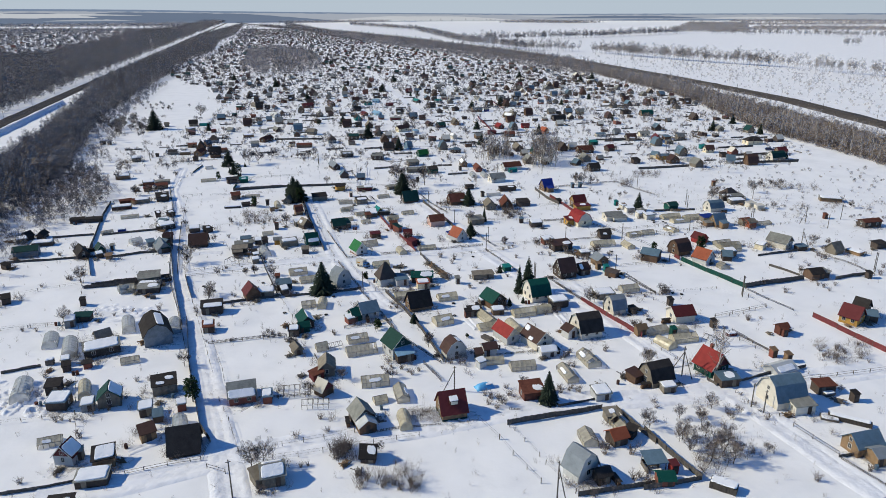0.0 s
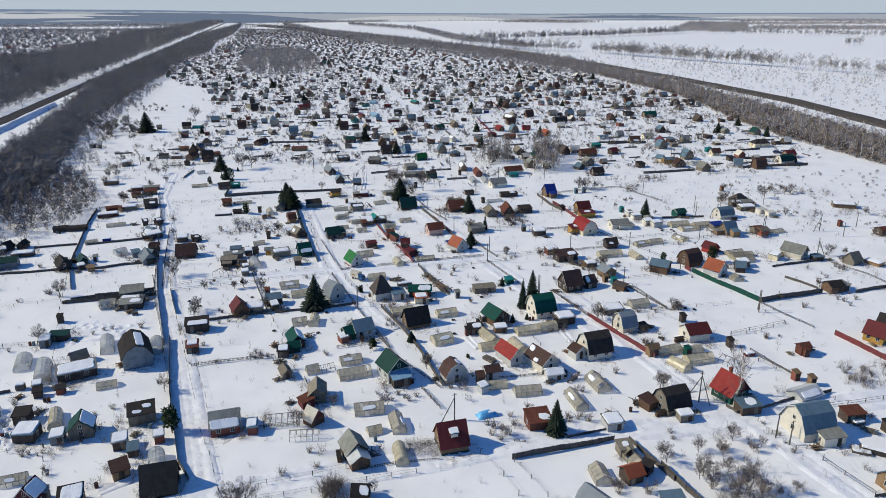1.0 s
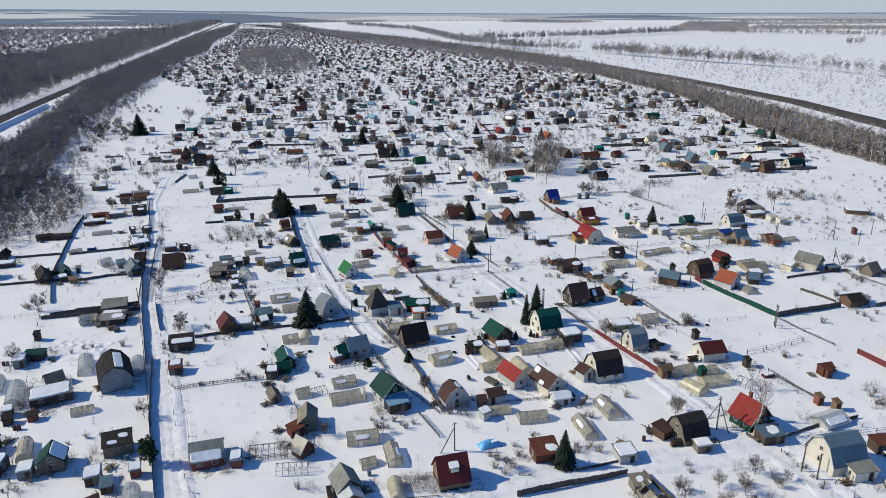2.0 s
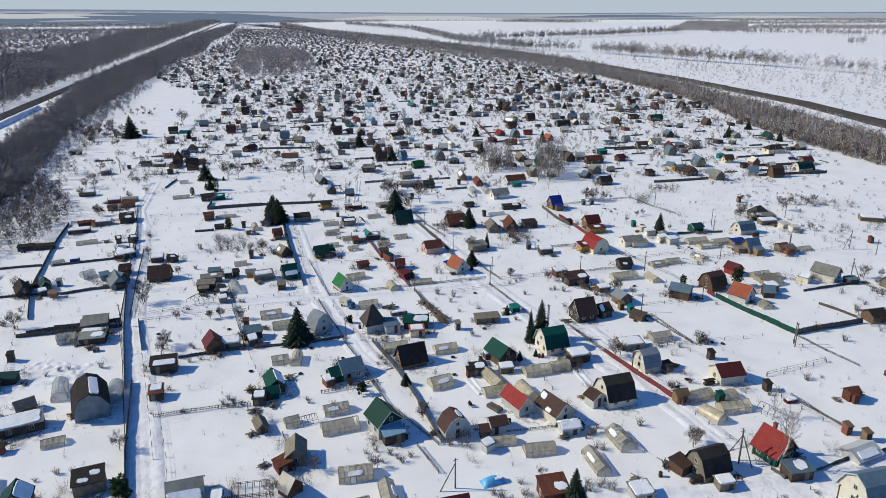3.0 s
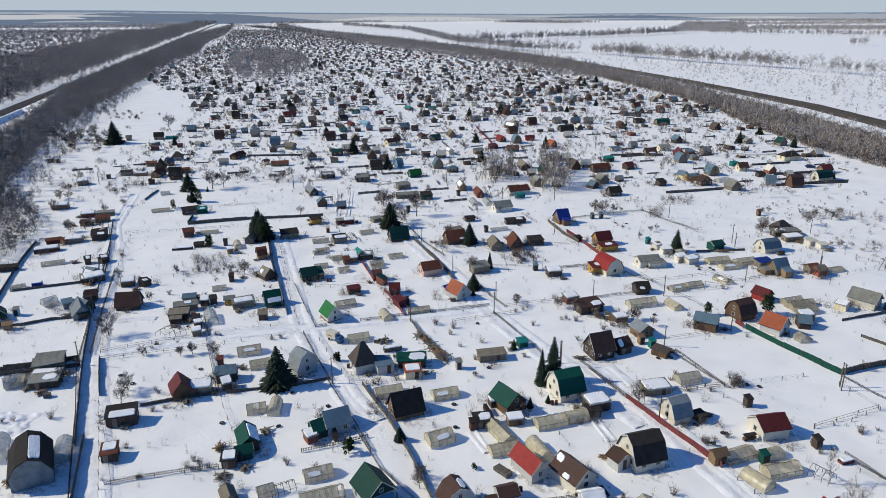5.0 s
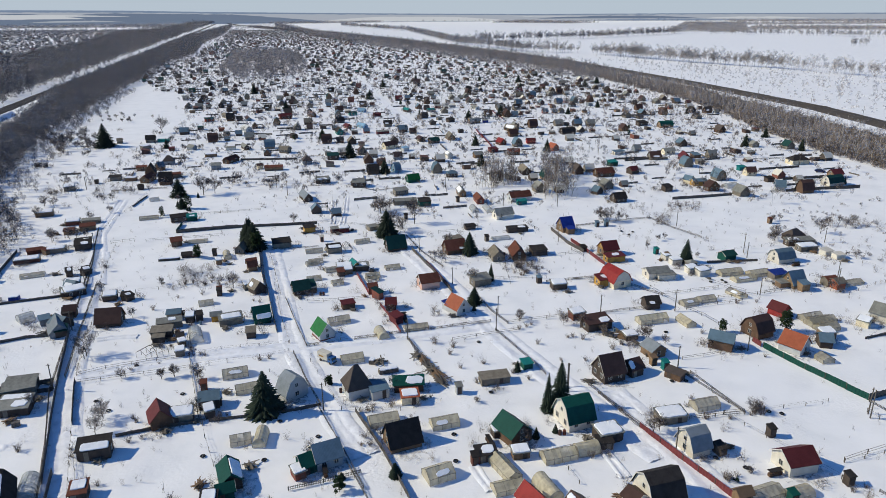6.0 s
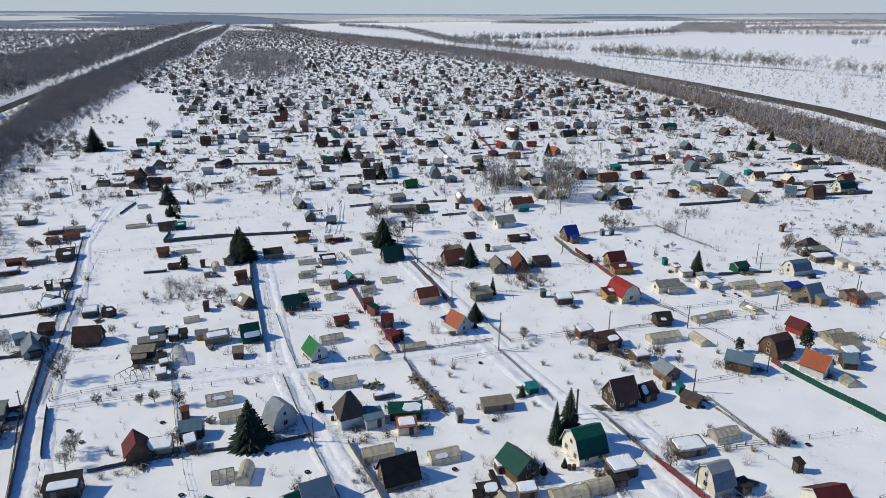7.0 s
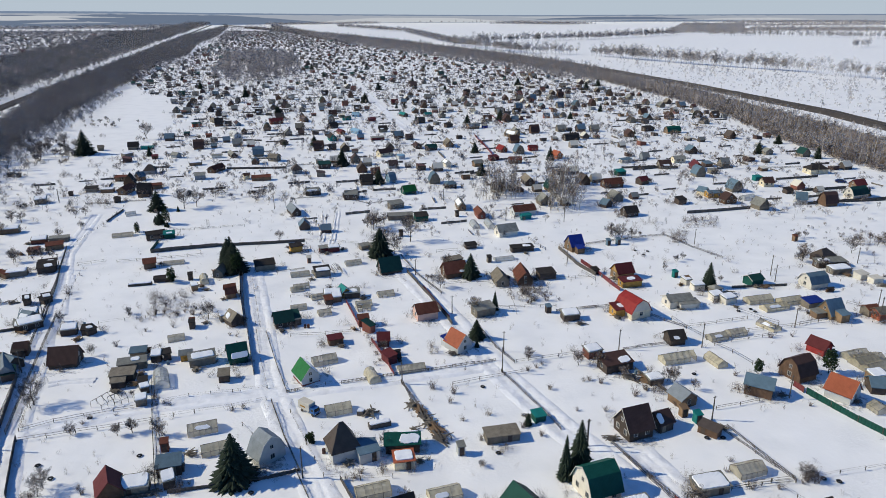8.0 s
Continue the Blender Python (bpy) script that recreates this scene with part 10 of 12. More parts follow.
# beyond the birch grove
house(170.5, 373.5, 8.5, 8.5, 5.8, 2.3, 4.2, 'hip', 'black', 'cream', windows=1)
house(138.8, 324.6, -18, 3.6, 4.5, 1.9, 4, 'gable', 'steel', 'silver', windows=1)
house(164, 331.7, 19.5, 7.8, 4.5, 1.9, 4.2, 'gambrel', 'darkgreen', 'white', windows=1)
house(172.8, 345.3, 14.3, 5.1, 4, 1.9, 3.7, 'gable', 'maroon', 'wood')
house(137.9, 350.6, 5.8, 4.3, 4, 1.9, 3.7, 'gable', 'brown', 'cream')
house(168.3, 415.8, -78.9, 4.6, 4, 1.9, 3.3, 'gable', 'slate', 'greywood')
house(111.2, 325, -75.7, 3.8, 5, 1.9, 4, 'gable', 'brown', 'logs')
house(138.5, 360.6, 18.9, 3.6, 2.2, 1.6, 2, 'mono', 'teal', 'teal', over=0.2, category='shed', windows=0)
house(141, 338.7, 12.9, 3.2, 2.6, 1.6, 2.1, 'mono', 'black', 'darkwood', over=0.2, category='shed', windows=0)
car(171.5, 355, -20)
fence([(147, 361), (157.9, 363.1), (167.4, 365.6)], 'board', 0.7, 4.5)
fence([(148.3, 341.4), (159.2, 343.2), (168.1, 345.3)], 'board', 0.8, 4.5)
fence([(143.1, 323), (155, 323.9), (172.2, 326)], 'board', 0.7, 4.5)
fence([(153.3, 383.2), (162.4, 384), (170.1, 385.3)], 'grey', 1, 4.5)
greenhouse(154.2, 334.1, 18.6, 8, 3, 2, 'arch', 'clear')
greenhouse(121, 330.2, 26.1, 6.1, 3, 2, 'arch', 'clear')
spruce(188.3, 404.4, 8.5)
spruce(162.3, 415.8, 10.5)
spruce(165.3, 418.1, 9.1)
pine(170.9, 334.6, 4.2)
pole(167.4, 365.6, 6.1, 0)
pole(150.7, 402.4, 6.3, 0)
spruce(170, 333.2, 4.4)
house(142.6, 481.8, 12.6, 8.5, 4.5, 1.7, 4, 'gambrel', 'green', 'wood')
house(77.9, 460.6, 18, 8.4, 4.1, 1.5, 3.9, 'gambrel', 'black', 'darkwood')
house(61.3, 411.2, -63.9, 4.9, 3.6, 1.9, 3.7, 'gable', 'orange', 'orange')
house(106.6, 385.9, 5.8, 5.3, 4.5, 1.7, 3.9, 'gable', 'brown', 'greywood', snow=[(-1, 0.2, 0.9, 0, 0.3)])
house(120.4, 382.8, -96, 8.5, 4.3, 1.9, 4, 'gable', 'maroon', 'maroon')
house(117.8, 399.2, 9.9, 5.8, 3.6, 1.9, 3.1, 'gable', 'slate', 'cream')
house(73.9, 352, 15.3, 8.1, 4.5, 1.9, 3.7, 'gable', 'rust', 'logs')
house(87.8, 356.3, 26, 4, 3.6, 1.9, 3.3, 'gable', 'maroon', 'darkwood', category='shed', windows=0)
house(130.3, 489.9, 21.8, 6.6, 3.7, 2.1, 2.8, 'mono', 'black', 'darkwood', over=0.2)
house(93, 324.5, 18.4, 3.4, 2.8, 1.9, 2.5, 'mono', 'black', 'darkwood', over=0.2, category='shed', windows=0)
house(64, 321.2, -53.1, 2.9, 3.6, 1.5, 3.1, 'gable', 'steel', 'darkwood', category='shed', windows=0)
house(69.7, 310, 17.1, 4.8, 4.1, 1.7, 3.5, 'gable', 'black', 'darkwood')
house(106.4, 337.6, -51.1, 3.4, 3.2, 1.9, 3.3, 'gable', 'steel', 'cream', category='shed', windows=0)
house(109.2, 334, 9.2, 5.7, 3.6, 2.1, 2.8, 'gable', 'steel', 'yellow')
house(82.7, 372.5, 22.7, 4.3, 2.8, 1.9, 2.5, 'mono', 'teal', 'green', over=0.2, category='shed', windows=0)
house(92.5, 399.5, 18.4, 5.9, 2.8, 1.6, 2, 'mono', 'steel', 'white', over=0.2)
house(124.8, 374.7, 14.7, 3.5, 2.4, 1.6, 2, 'mono', 'slate', 'greywood', over=0.2, category='shed', windows=0)
spruce(82, 483.3, 7.1)
spruce(91.2, 471.8, 7.1)
spruce(57.2, 406.4, 9.3)
pine(112.8, 455.4, 3.7)
spruce(119.5, 480.1, 3.9)
brush_spot(164.2, 497.9, 2.2)
brush_spot(162.2, 488.5, 1.5)
brush_spot(160.9, 489.2, 2.3)
brush_spot(161.5, 490.8, 1.4)
brush_spot(165, 494.7, 2.2)
brush_spot(160.6, 495, 1.5)
brush_spot(164.9, 501.3, 2.7)
brush_spot(166.1, 497.4, 2.4)
brush_spot(161.9, 496.6, 1.6)
brush_spot(164.6, 492.2, 2.4)
brush_spot(106.7, 369.9, 1.1)
brush_spot(111.1, 373.4, 1.1)
brush_spot(108.7, 369.1, 1.8)
brush_spot(108.2, 369.9, 1.5)
brush_spot(113.7, 374.3, 1.2)
brush_spot(115.5, 378, 1.4)
brush_spot(114, 377.6, 1.7)
brush_spot(112.7, 372.2, 1.5)
brush_spot(111.1, 369.7, 1.8)
brush_spot(112.2, 375.3, 1.6)
brush_spot(81.6, 322.7, 1.1)
brush_spot(78.6, 326.8, 2)
brush_spot(78.7, 327.1, 2)
brush_spot(77.3, 322.8, 1.6)
brush_spot(81.4, 323.5, 1.3)
brush_spot(81.4, 325.7, 1.3)
brush_spot(72.8, 334.2, 1.5)
brush_spot(73.6, 333.4, 1.2)
brush_spot(75.3, 337.6, 1.3)
brush_spot(76.5, 335.2, 1.1)
brush_spot(73.6, 334.5, 1.2)
brush_spot(132.5, 433.8, 2.9)
brush_spot(125, 420.5, 2.1)
brush_spot(122.9, 432.2, 2.5)
brush_spot(122.8, 433.3, 2.8)
brush_spot(127.5, 419.8, 2.9)
brush_spot(124, 419.6, 2.6)
brush_spot(126.6, 427.4, 1.5)
brush_spot(122.7, 430.7, 2.2)
brush_spot(118.9, 418.2, 2.4)
brush_spot(125.8, 419.2, 1.9)
birch(82.1, 397.6, 4.6)
birch(78.3, 401.9, 7.1)
birch(85.1, 412.3, 5.9)
birch(81.7, 417.4, 5.2)
birch(86.9, 421.4, 7.2)
birch(76.7, 397.5, 4.5)
birch(82.6, 401.2, 7.3)
birch(81.1, 404.5, 4.7)
birch(87.4, 420.8, 7)
birch(86.1, 422.2, 7.3)
brush_spot(99.8, 454.6, 1.5)
brush_spot(92.2, 450.7, 2.1)
brush_spot(112, 442.8, 2.3)
brush_spot(107.9, 441.4, 1.7)
brush_spot(97.9, 452.9, 1.9)
brush_spot(94, 441.6, 1.6)
brush_spot(103.3, 444.9, 2)
brush_spot(95.2, 451, 2.1)
brush_spot(94.6, 442.9, 2.5)
brush_spot(97.1, 437.2, 2)
brush_spot(111.6, 444.9, 2.2)
brush_spot(107.5, 451.7, 1.9)
brush_spot(103.8, 446.5, 2.1)
brush_spot(109.4, 439.8, 2.3)
fence([(120.8, 528.1), (132.6, 529.9), (147.8, 532.5)], 'board', 0.7, 4.5)
fence([(91.1, 381.8), (102.6, 385.3), (112.9, 384.9)], 'board', 0.8, 4.5)
fence([(87, 385.9), (94.3, 386.8), (103.4, 388.1)], 'board', 0.7, 4.5)
fence([(41.6, 329.4), (45.7, 327.9), (49, 326.4)], 'wire', 0.8, 4.5)
pole(116.9, 353.7, 6.3, 0)
pole(142.2, 437.1, 5.6, 0)
house(-24.8, 420, 36.3, 7.3, 4.1, 2.1, 3.7, 'gable', 'brown', 'cream')
house(-1.2, 434.9, 23.6, 5.4, 3.8, 1.7, 3.1, 'gable', 'darkgreen', 'darkwood')
house(8.2, 445.8, -79.8, 8.5, 4, 1.7, 4, 'gable', 'greywood', 'wood')
house(35.6, 428.6, -65.2, 5.4, 3.6, 1.7, 3.5, 'gable', 'red', 'rust')
house(46, 473.6, -50.4, 8.5, 4.1, 1.7, 3.9, 'gable', 'greywood', 'wood', snow=[(-1, 0.1, 0.9, 0.1, 0.8)])
house(24.8, 504.1, 25.3, 7.4, 4.1, 1.9, 3.5, 'gambrel', 'slate', 'wood')
house(9.7, 509.8, 42.8, 5, 2.9, 1.9, 2.6, 'mono', 'black', 'darkwood', over=0.2, category='shed', windows=0)
house(52.2, 431.6, 8.9, 4.6, 3.2, 1.9, 2.9, 'gable', 'maroon', 'red', category='shed', windows=0)
house(-8.6, 441.6, -72.1, 6.5, 3.1, 1.7, 2.9, 'gable', 'brown', 'darkwood')
house(-31.8, 466.4, 21, 7.4, 2.8, 1.6, 2, 'mono', 'slate', 'maroon', over=0.2)
house(-41, 538.1, 25.1, 5, 2.8, 1.8, 2.3, 'mono', 'maroon', 'maroon', over=0.2, category='shed', windows=0)
house(20.8, 393.8, 18.4, 4.1, 3.6, 1.9, 3.1, 'gable', 'slate', 'wood', category='shed', windows=0)
house(29.4, 406.7, 25.5, 4.5, 2.8, 1.9, 2.5, 'mono', 'maroon', 'maroon', over=0.2, category='shed', windows=0)
house(39.3, 400.6, 5.4, 5.8, 4, 1.9, 3.1, 'gable', 'rust', 'logs')
house(6.2, 394.2, -69.8, 5.5, 2.7, 1.9, 3.1, 'gable', 'slate', 'white', snow=[(-1, 0.1, 0.9, 0.1, 0.9)], category='shed', windows=0)
house(-16.4, 413.2, 36.6, 3.5, 2.8, 1.8, 2.1, 'mono', 'skyblue', 'silver', over=0.2, category='shed', windows=0)
house(2.1, 519, 39.2, 3.1, 2.2, 1.6, 2, 'mono', 'slate', 'greywood', over=0.2, category='shed', windows=0)
house(32.4, 506, 23, 3.2, 2.2, 1.6, 2, 'mono', 'slate', 'blue', over=0.2, category='shed', windows=0)
house(15, 467.8, 20, 3.1, 2.2, 1.5, 1.8, 'mono', 'black', 'darkwood', over=0.2, category='shed', windows=0)
house(48.6, 576.2, 37.3, 7.5, 3.3, 2.2, 3, 'mono', 'black', 'darkwood', over=0.2)
house(29.3, 571, -63.7, 7.5, 3.1, 1.7, 2.8, 'gable', 'slate', 'silver')
house(-3.7, 558.2, 28.4, 4.9, 3.2, 1.7, 2.8, 'gable', 'teal', 'grey')
house(-20.8, 559.7, -61.1, 8.3, 3.1, 1.7, 2.8, 'gable', 'teal', 'darkwood')
spruce(-23.4, 360.9, 6.9)
spruce(21.4, 375.1, 6)
pine(-2.7, 463.9, 2.7)
bare_tree(-22.1, 447.6, 4)
bare_tree(-19.4, 461.6, 2.8)
bare_tree(-18.9, 454, 4.2)
bare_tree(-20.5, 453.6, 3.5)
bare_tree(-20.1, 442.1, 3.8)
bare_tree(-19.8, 455.4, 4.3)
bare_tree(-6.5, 412, 3.5)
bare_tree(-7.4, 409.5, 3)
bare_tree(-7.2, 415.3, 2)
bare_tree(6.2, 363.1, 6.2)
fence([(26.5, 459.5), (29.8, 421.6)], 'red', 1, 4.5)
fence([(-38.8, 444.3), (-18.5, 445.6), (5.1, 448.9)], 'rail', 0.7, 4.5)
fence([(2.4, 427.8), (5.1, 413.2)], 'board', 0.7, 4.5)
fence([(24.5, 478.2), (26.8, 447.9)], 'red', 0.9, 4.5)
fence([(41.1, 558.5), (45.3, 520)], 'red', 0.8, 4.5)
fence([(56.6, 567), (60.7, 535.4)], 'board', 0.7, 4.5)
pole(3.7, 332.2, 5.6, 0)
house(-103, 529.7, 26, 8.1, 4.5, 2.1, 3.7, 'gable', 'maroon', 'rust')
house(-86.6, 539.6, -62.2, 8.5, 3.6, 1.9, 3.7, 'gable', 'brown', 'logs')
house(-63.2, 510.6, 30.6, 5.1, 4, 1.7, 3.5, 'gable', 'black', 'darkwood')
house(-57.7, 466.8, -72.8, 8.5, 4, 1.9, 4, 'gable', 'black', 'teal')
house(-116.6, 479.6, -53.4, 8.1, 4, 1.9, 3.7, 'gable', 'silver', 'silver')
house(-152.1, 520.6, 27.8, 5.8, 3.1, 1.9, 2.5, 'mono', 'darkgreen', 'orange', over=0.2)
house(-145.4, 537.4, -50.7, 8.5, 3.4, 1.9, 3.1, 'gable', 'greywood', 'greywood')
house(-51.1, 392.4, 10.3, 5.2, 3.7, 2.2, 3, 'mono', 'darkgreen', 'darkwood', over=0.2)
house(-32.4, 335.9, 4.2, 5.1, 3.7, 2.2, 3, 'mono', 'slate', 'darkwood', over=0.2)
house(-48.7, 343.2, 7.1, 5.2, 3.1, 1.9, 2.5, 'mono', 'slate', 'darkwood', snow=[(-1, 0.1, 0.9, 0.05, 0.4)], over=0.2)
house(-78.4, 410.4, -18.8, 4.7, 4.1, 2.1, 3.5, 'gambrel', 'greywood', 'greywood')
house(-82.4, 372.3, 29.2, 2.4, 2.7, 1.9, 2.6, 'gable', 'brown', 'cream', category='shed', windows=0)
house(-75.3, 369.6, 10.2, 8, 3.1, 1.6, 2, 'mono', 'rust', 'wood', over=0.2)
house(-100.2, 387.7, 71, 8.5, 3.6, 1.7, 3.1, 'gable', 'rust', 'logs')
house(-58.4, 543.8, 23.6, 5.6, 2.9, 1.8, 2.5, 'mono', 'darkgreen', 'teal', over=0.2)
house(-53.6, 558.4, -21.8, 5.3, 3.2, 1.7, 3.1, 'gable', 'skyblue', 'skyblue')
house(-46.4, 489.8, -54, 8.4, 3.1, 1.7, 2.8, 'gable', 'skyblue', 'skyblue')
house(-127.1, 524.8, -65.1, 8.5, 2.7, 1.5, 2.8, 'gable', 'brown', 'steel')
house(-147, 486.8, 18.4, 3.4, 2.8, 1.6, 2.1, 'mono', 'darkgreen', 'darkwood', over=0.2, category='shed', windows=0)
house(-102.8, 372.6, 11.1, 4.1, 3.6, 2.1, 3.1, 'gable', 'slate', 'grey', category='shed', windows=0)
house(-102.3, 421.9, -61.1, 8.1, 2.5, 1.7, 2.8, 'gable', 'slate', 'darkwood')
house(-128.3, 560.6, 35.1, 4.1, 2.4, 1.6, 2, 'mono', 'brown', 'rust', over=0.2, category='shed', windows=0)
house(-55.4, 488.2, -58.9, 6.2, 2.9, 1.7, 2.8, 'gable', 'maroon', 'brick')
house(-82.4, 453.4, -43.2, 3.9, 2.9, 1.7, 2.8, 'gable', 'black', 'darkwood', category='shed', windows=0)
house(-131.9, 479.9, 17.4, 3.3, 2.8, 1.6, 2, 'mono', 'rust', 'rust', over=0.2, category='shed', windows=0)
house(-109.3, 419.4, 19.1, 5.1, 2.8, 1.4, 1.6, 'mono', 'slate', 'white', over=0.2, category='shed', windows=0)
house(-114.3, 401.6, 23.2, 5.7, 2.8, 1.4, 1.6, 'mono', 'slate', 'wood', snow=[(-1, 0.02, 0.98, 0.02, 0.97)], over=0.2)
fence([(-99.3, 476.5), (-88.9, 480.5), (-72.7, 482.9)], 'grey', 1, 4.5)
fence([(-96.5, 391.5), (-83, 391.7), (-69, 392.4)], 'board', 0.7, 4.5)
fence([(-69.9, 396.5), (-58, 400.3)], 'grey', 1, 4.5)
fence([(-60, 357.3), (-49.8, 360.2), (-40.4, 361.5)], 'wire', 0.8, 4.5)
fence([(-108.7, 467), (-97.6, 465.3)], 'board', 0.7, 4.5)
brush_spot(-69.3, 335.3, 2.1)
brush_spot(-68.1, 343.1, 1.3)
brush_spot(-69.5, 339.2, 2.1)
brush_spot(-69.3, 336.4, 2)
brush_spot(-69.2, 335.8, 1.3)
brush_spot(-69.4, 342.8, 1.3)
brush_spot(-69, 338.9, 2)
brush_spot(-68.4, 334.2, 2.2)
brush_spot(-92.1, 348.9, 2.2)
brush_spot(-89.7, 347.6, 1.3)
brush_spot(-87.3, 346.6, 1.5)
brush_spot(-86.8, 344.5, 1.8)
brush_spot(-83.2, 339.2, 1.8)
brush_spot(-87.3, 345, 1.8)
brush_spot(-86.2, 341.7, 1.7)
brush_spot(-86.8, 346.2, 1.9)
brush_spot(-85.6, 348.3, 1.4)
brush_spot(-85.4, 347.7, 2)
bare_tree(-124, 452.9, 4)
bare_tree(-122.1, 432.1, 3.2)
bare_tree(-114.5, 430.5, 2.8)
bare_tree(-124.8, 450.6, 4.4)
bare_tree(-128.1, 453, 2.7)
bare_tree(-120.2, 447.8, 3.2)
bare_tree(-76.1, 340.4, 2.6)
bare_tree(-70.1, 342, 2.7)
bare_tree(-71.4, 342.9, 2.1)
bare_tree(-71.6, 342.3, 3.5)
bare_tree(-71.7, 341.8, 2.4)
bare_tree(-79.7, 337.7, 2.7)
pine(-80, 441.9, 4.6)
pine(-57.2, 418.2, 3.8)
spruce(-43.4, 397.5, 8.6)
pole(-59.4, 322.4, 6.8, 0)
pole(-91.1, 434.5, 5.6, 0)
house(-161.2, 444, 15.5, 5, 4.3, 1.9, 4, 'gable', 'black', 'greywood', windows=1)
house(-156.2, 424, 59.7, 5.2, 2.8, 1.6, 2, 'mono', 'slate', 'greywood', snow=[(-1, 0.02, 0.98, 0.02, 0.97)], over=0.2, category='shed', windows=0)
house(-177.6, 441.6, 16.2, 2.6, 3.1, 1.7, 2.8, 'gable', 'greywood', 'greywood', category='shed', windows=0)
house(-128.6, 371.8, 47.4, 2.8, 4, 1.9, 3.7, 'gable', 'steel', 'logs', category='shed', windows=0)
house(-136.7, 370.9, 14.3, 4.5, 2.9, 1.8, 2.1, 'mono', 'rust', 'wood', over=0.2, category='shed', windows=0)
house(-125.2, 348.9, 87.1, 7.4, 3.6, 1.9, 3.3, 'gable', 'rust', 'wood')
house(-115.9, 356.1, 25.6, 4.7, 2.8, 1.6, 2, 'mono', 'rust', 'wood', over=0.2, category='shed', windows=0)
house(-140.3, 351.6, 9.9, 4.3, 2.9, 1.7, 2.1, 'mono', 'black', 'greywood', over=0.2, category='shed', windows=0)
house(-133.3, 350.4, 7.7, 4.8, 2.4, 1.4, 1.6, 'mono', 'slate', 'wood', snow=[(-1, 0.02, 0.98, 0.02, 0.97)], over=0.2, category='shed', windows=0)
house(-151.5, 333.7, 23.7, 4.1, 3.3, 1.9, 2.5, 'mono', 'steel', 'greywood', snow=[(-1, 0.02, 0.98, 0.02, 0.97)], over=0.2, category='shed', windows=0)
house(-190.1, 380.6, 18.4, 2.8, 2.4, 1.4, 1.6, 'mono', 'black', 'darkwood', over=0.2, category='shed', windows=0)
house(-186, 379.4, 41.2, 1.7, 2.2, 1.3, 1.6, 'mono', 'black', 'darkwood', over=0.2, category='shed', windows=0)
house(-140.1, 418.4, 14.9, 2.7, 2.4, 1.5, 1.8, 'mono', 'maroon', 'rust', over=0.2, category='shed', windows=0)
house(-130.2, 420.6, -32.1, 4.5, 3.1, 1.7, 2.8, 'gable', 'slate', 'grey', category='shed', windows=0)
house(-153.9, 444, 1.7, 6.5, 2.2, 1.4, 1.6, 'mono', 'teal', 'teal', over=0.2, category='shed', windows=0)
house(-145.8, 345.2, 18.4, 1.5, 1.8, 1.2, 1.5, 'mono', 'black', 'darkwood', over=0.2, category='shed', windows=0)
house(-122.4, 334.1, 28.4, 2.3, 2.2, 1.4, 1.8, 'mono', 'black', 'darkwood', over=0.2, category='shed', windows=0)
spruce(-181.1, 430.9, 13.5)
bare_tree(-165.9, 474.6, 12)
bare_tree(-196.2, 536.6, 4.4)
bare_tree(-198.1, 414.9, 3.7)
bare_tree(-195.9, 415.4, 4.8)
bare_tree(-194.2, 410.1, 4.6)
bare_tree(-197.7, 414.6, 5.7)
bare_tree(-192.6, 409.4, 3.8)
bare_tree(-180, 410.2, 3.6)
bare_tree(-178.2, 404.6, 4.9)
bare_tree(-179.5, 403.4, 3.5)
brush_spot(-160, 398.5, 2)
brush_spot(-163.8, 423.1, 2.1)
brush_spot(-171.3, 425.3, 2)
brush_spot(-161, 423.7, 1.6)
brush_spot(-158, 415.6, 1.4)
brush_spot(-158.9, 412.7, 2.2)
brush_spot(-152.6, 401.4, 1.9)
brush_spot(-166.2, 406.4, 1.8)
brush_spot(-162.6, 409.5, 1.4)
brush_spot(-163.4, 400.5, 1.5)
brush_spot(-164.2, 399, 1.7)
brush_spot(-162, 415.6, 1.3)
brush_spot(-162, 402.5, 1.4)
brush_spot(-158.1, 416.4, 2.1)
brush_spot(-169.6, 413.1, 1.2)
brush_spot(-169.1, 410.9, 1.5)
brush_spot(-166, 419.2, 1.4)
brush_spot(-161.4, 400.8, 1.2)
brush_spot(-160.3, 401.9, 1.7)
brush_spot(-161.4, 398.3, 1.2)
brush_spot(-176.1, 425.3, 1.6)
brush_spot(-159.4, 417, 1.4)
brush_spot(-189.7, 411, 1.2)
brush_spot(-191.7, 410.9, 1.9)
brush_spot(-195, 402.1, 2.3)
brush_spot(-193.3, 407.7, 2)
brush_spot(-191.4, 411.4, 1.5)
brush_spot(-192.3, 403.6, 1.6)
brush_spot(-190.2, 407.9, 2.4)
brush_spot(-195.4, 408.7, 1.3)
brush_spot(-199, 409, 2.3)
brush_spot(-192.2, 404.7, 2.4)
brush_spot(-162.2, 379, 1.7)
brush_spot(-167, 381.6, 1.7)
brush_spot(-168.3, 384.4, 1.7)
brush_spot(-164.1, 380.6, 2)
brush_spot(-165.6, 380.6, 2.3)
brush_spot(-167, 378.5, 2)
brush_spot(-164.7, 377.3, 2.4)
brush_spot(-169.2, 386.3, 1.9)
brush_spot(-144.4, 415.3, 1.5)
brush_spot(-144.4, 416.7, 2.4)
brush_spot(-144.4, 416.2, 2.5)
brush_spot(-145.7, 418.7, 1.7)
brush_spot(-145.8, 414.7, 2.6)
brush_spot(-141, 412, 1.5)
brush_spot(-117.4, 358.1, 1.5)
brush_spot(-112.4, 359.1, 1.7)
brush_spot(-113.8, 355, 2)
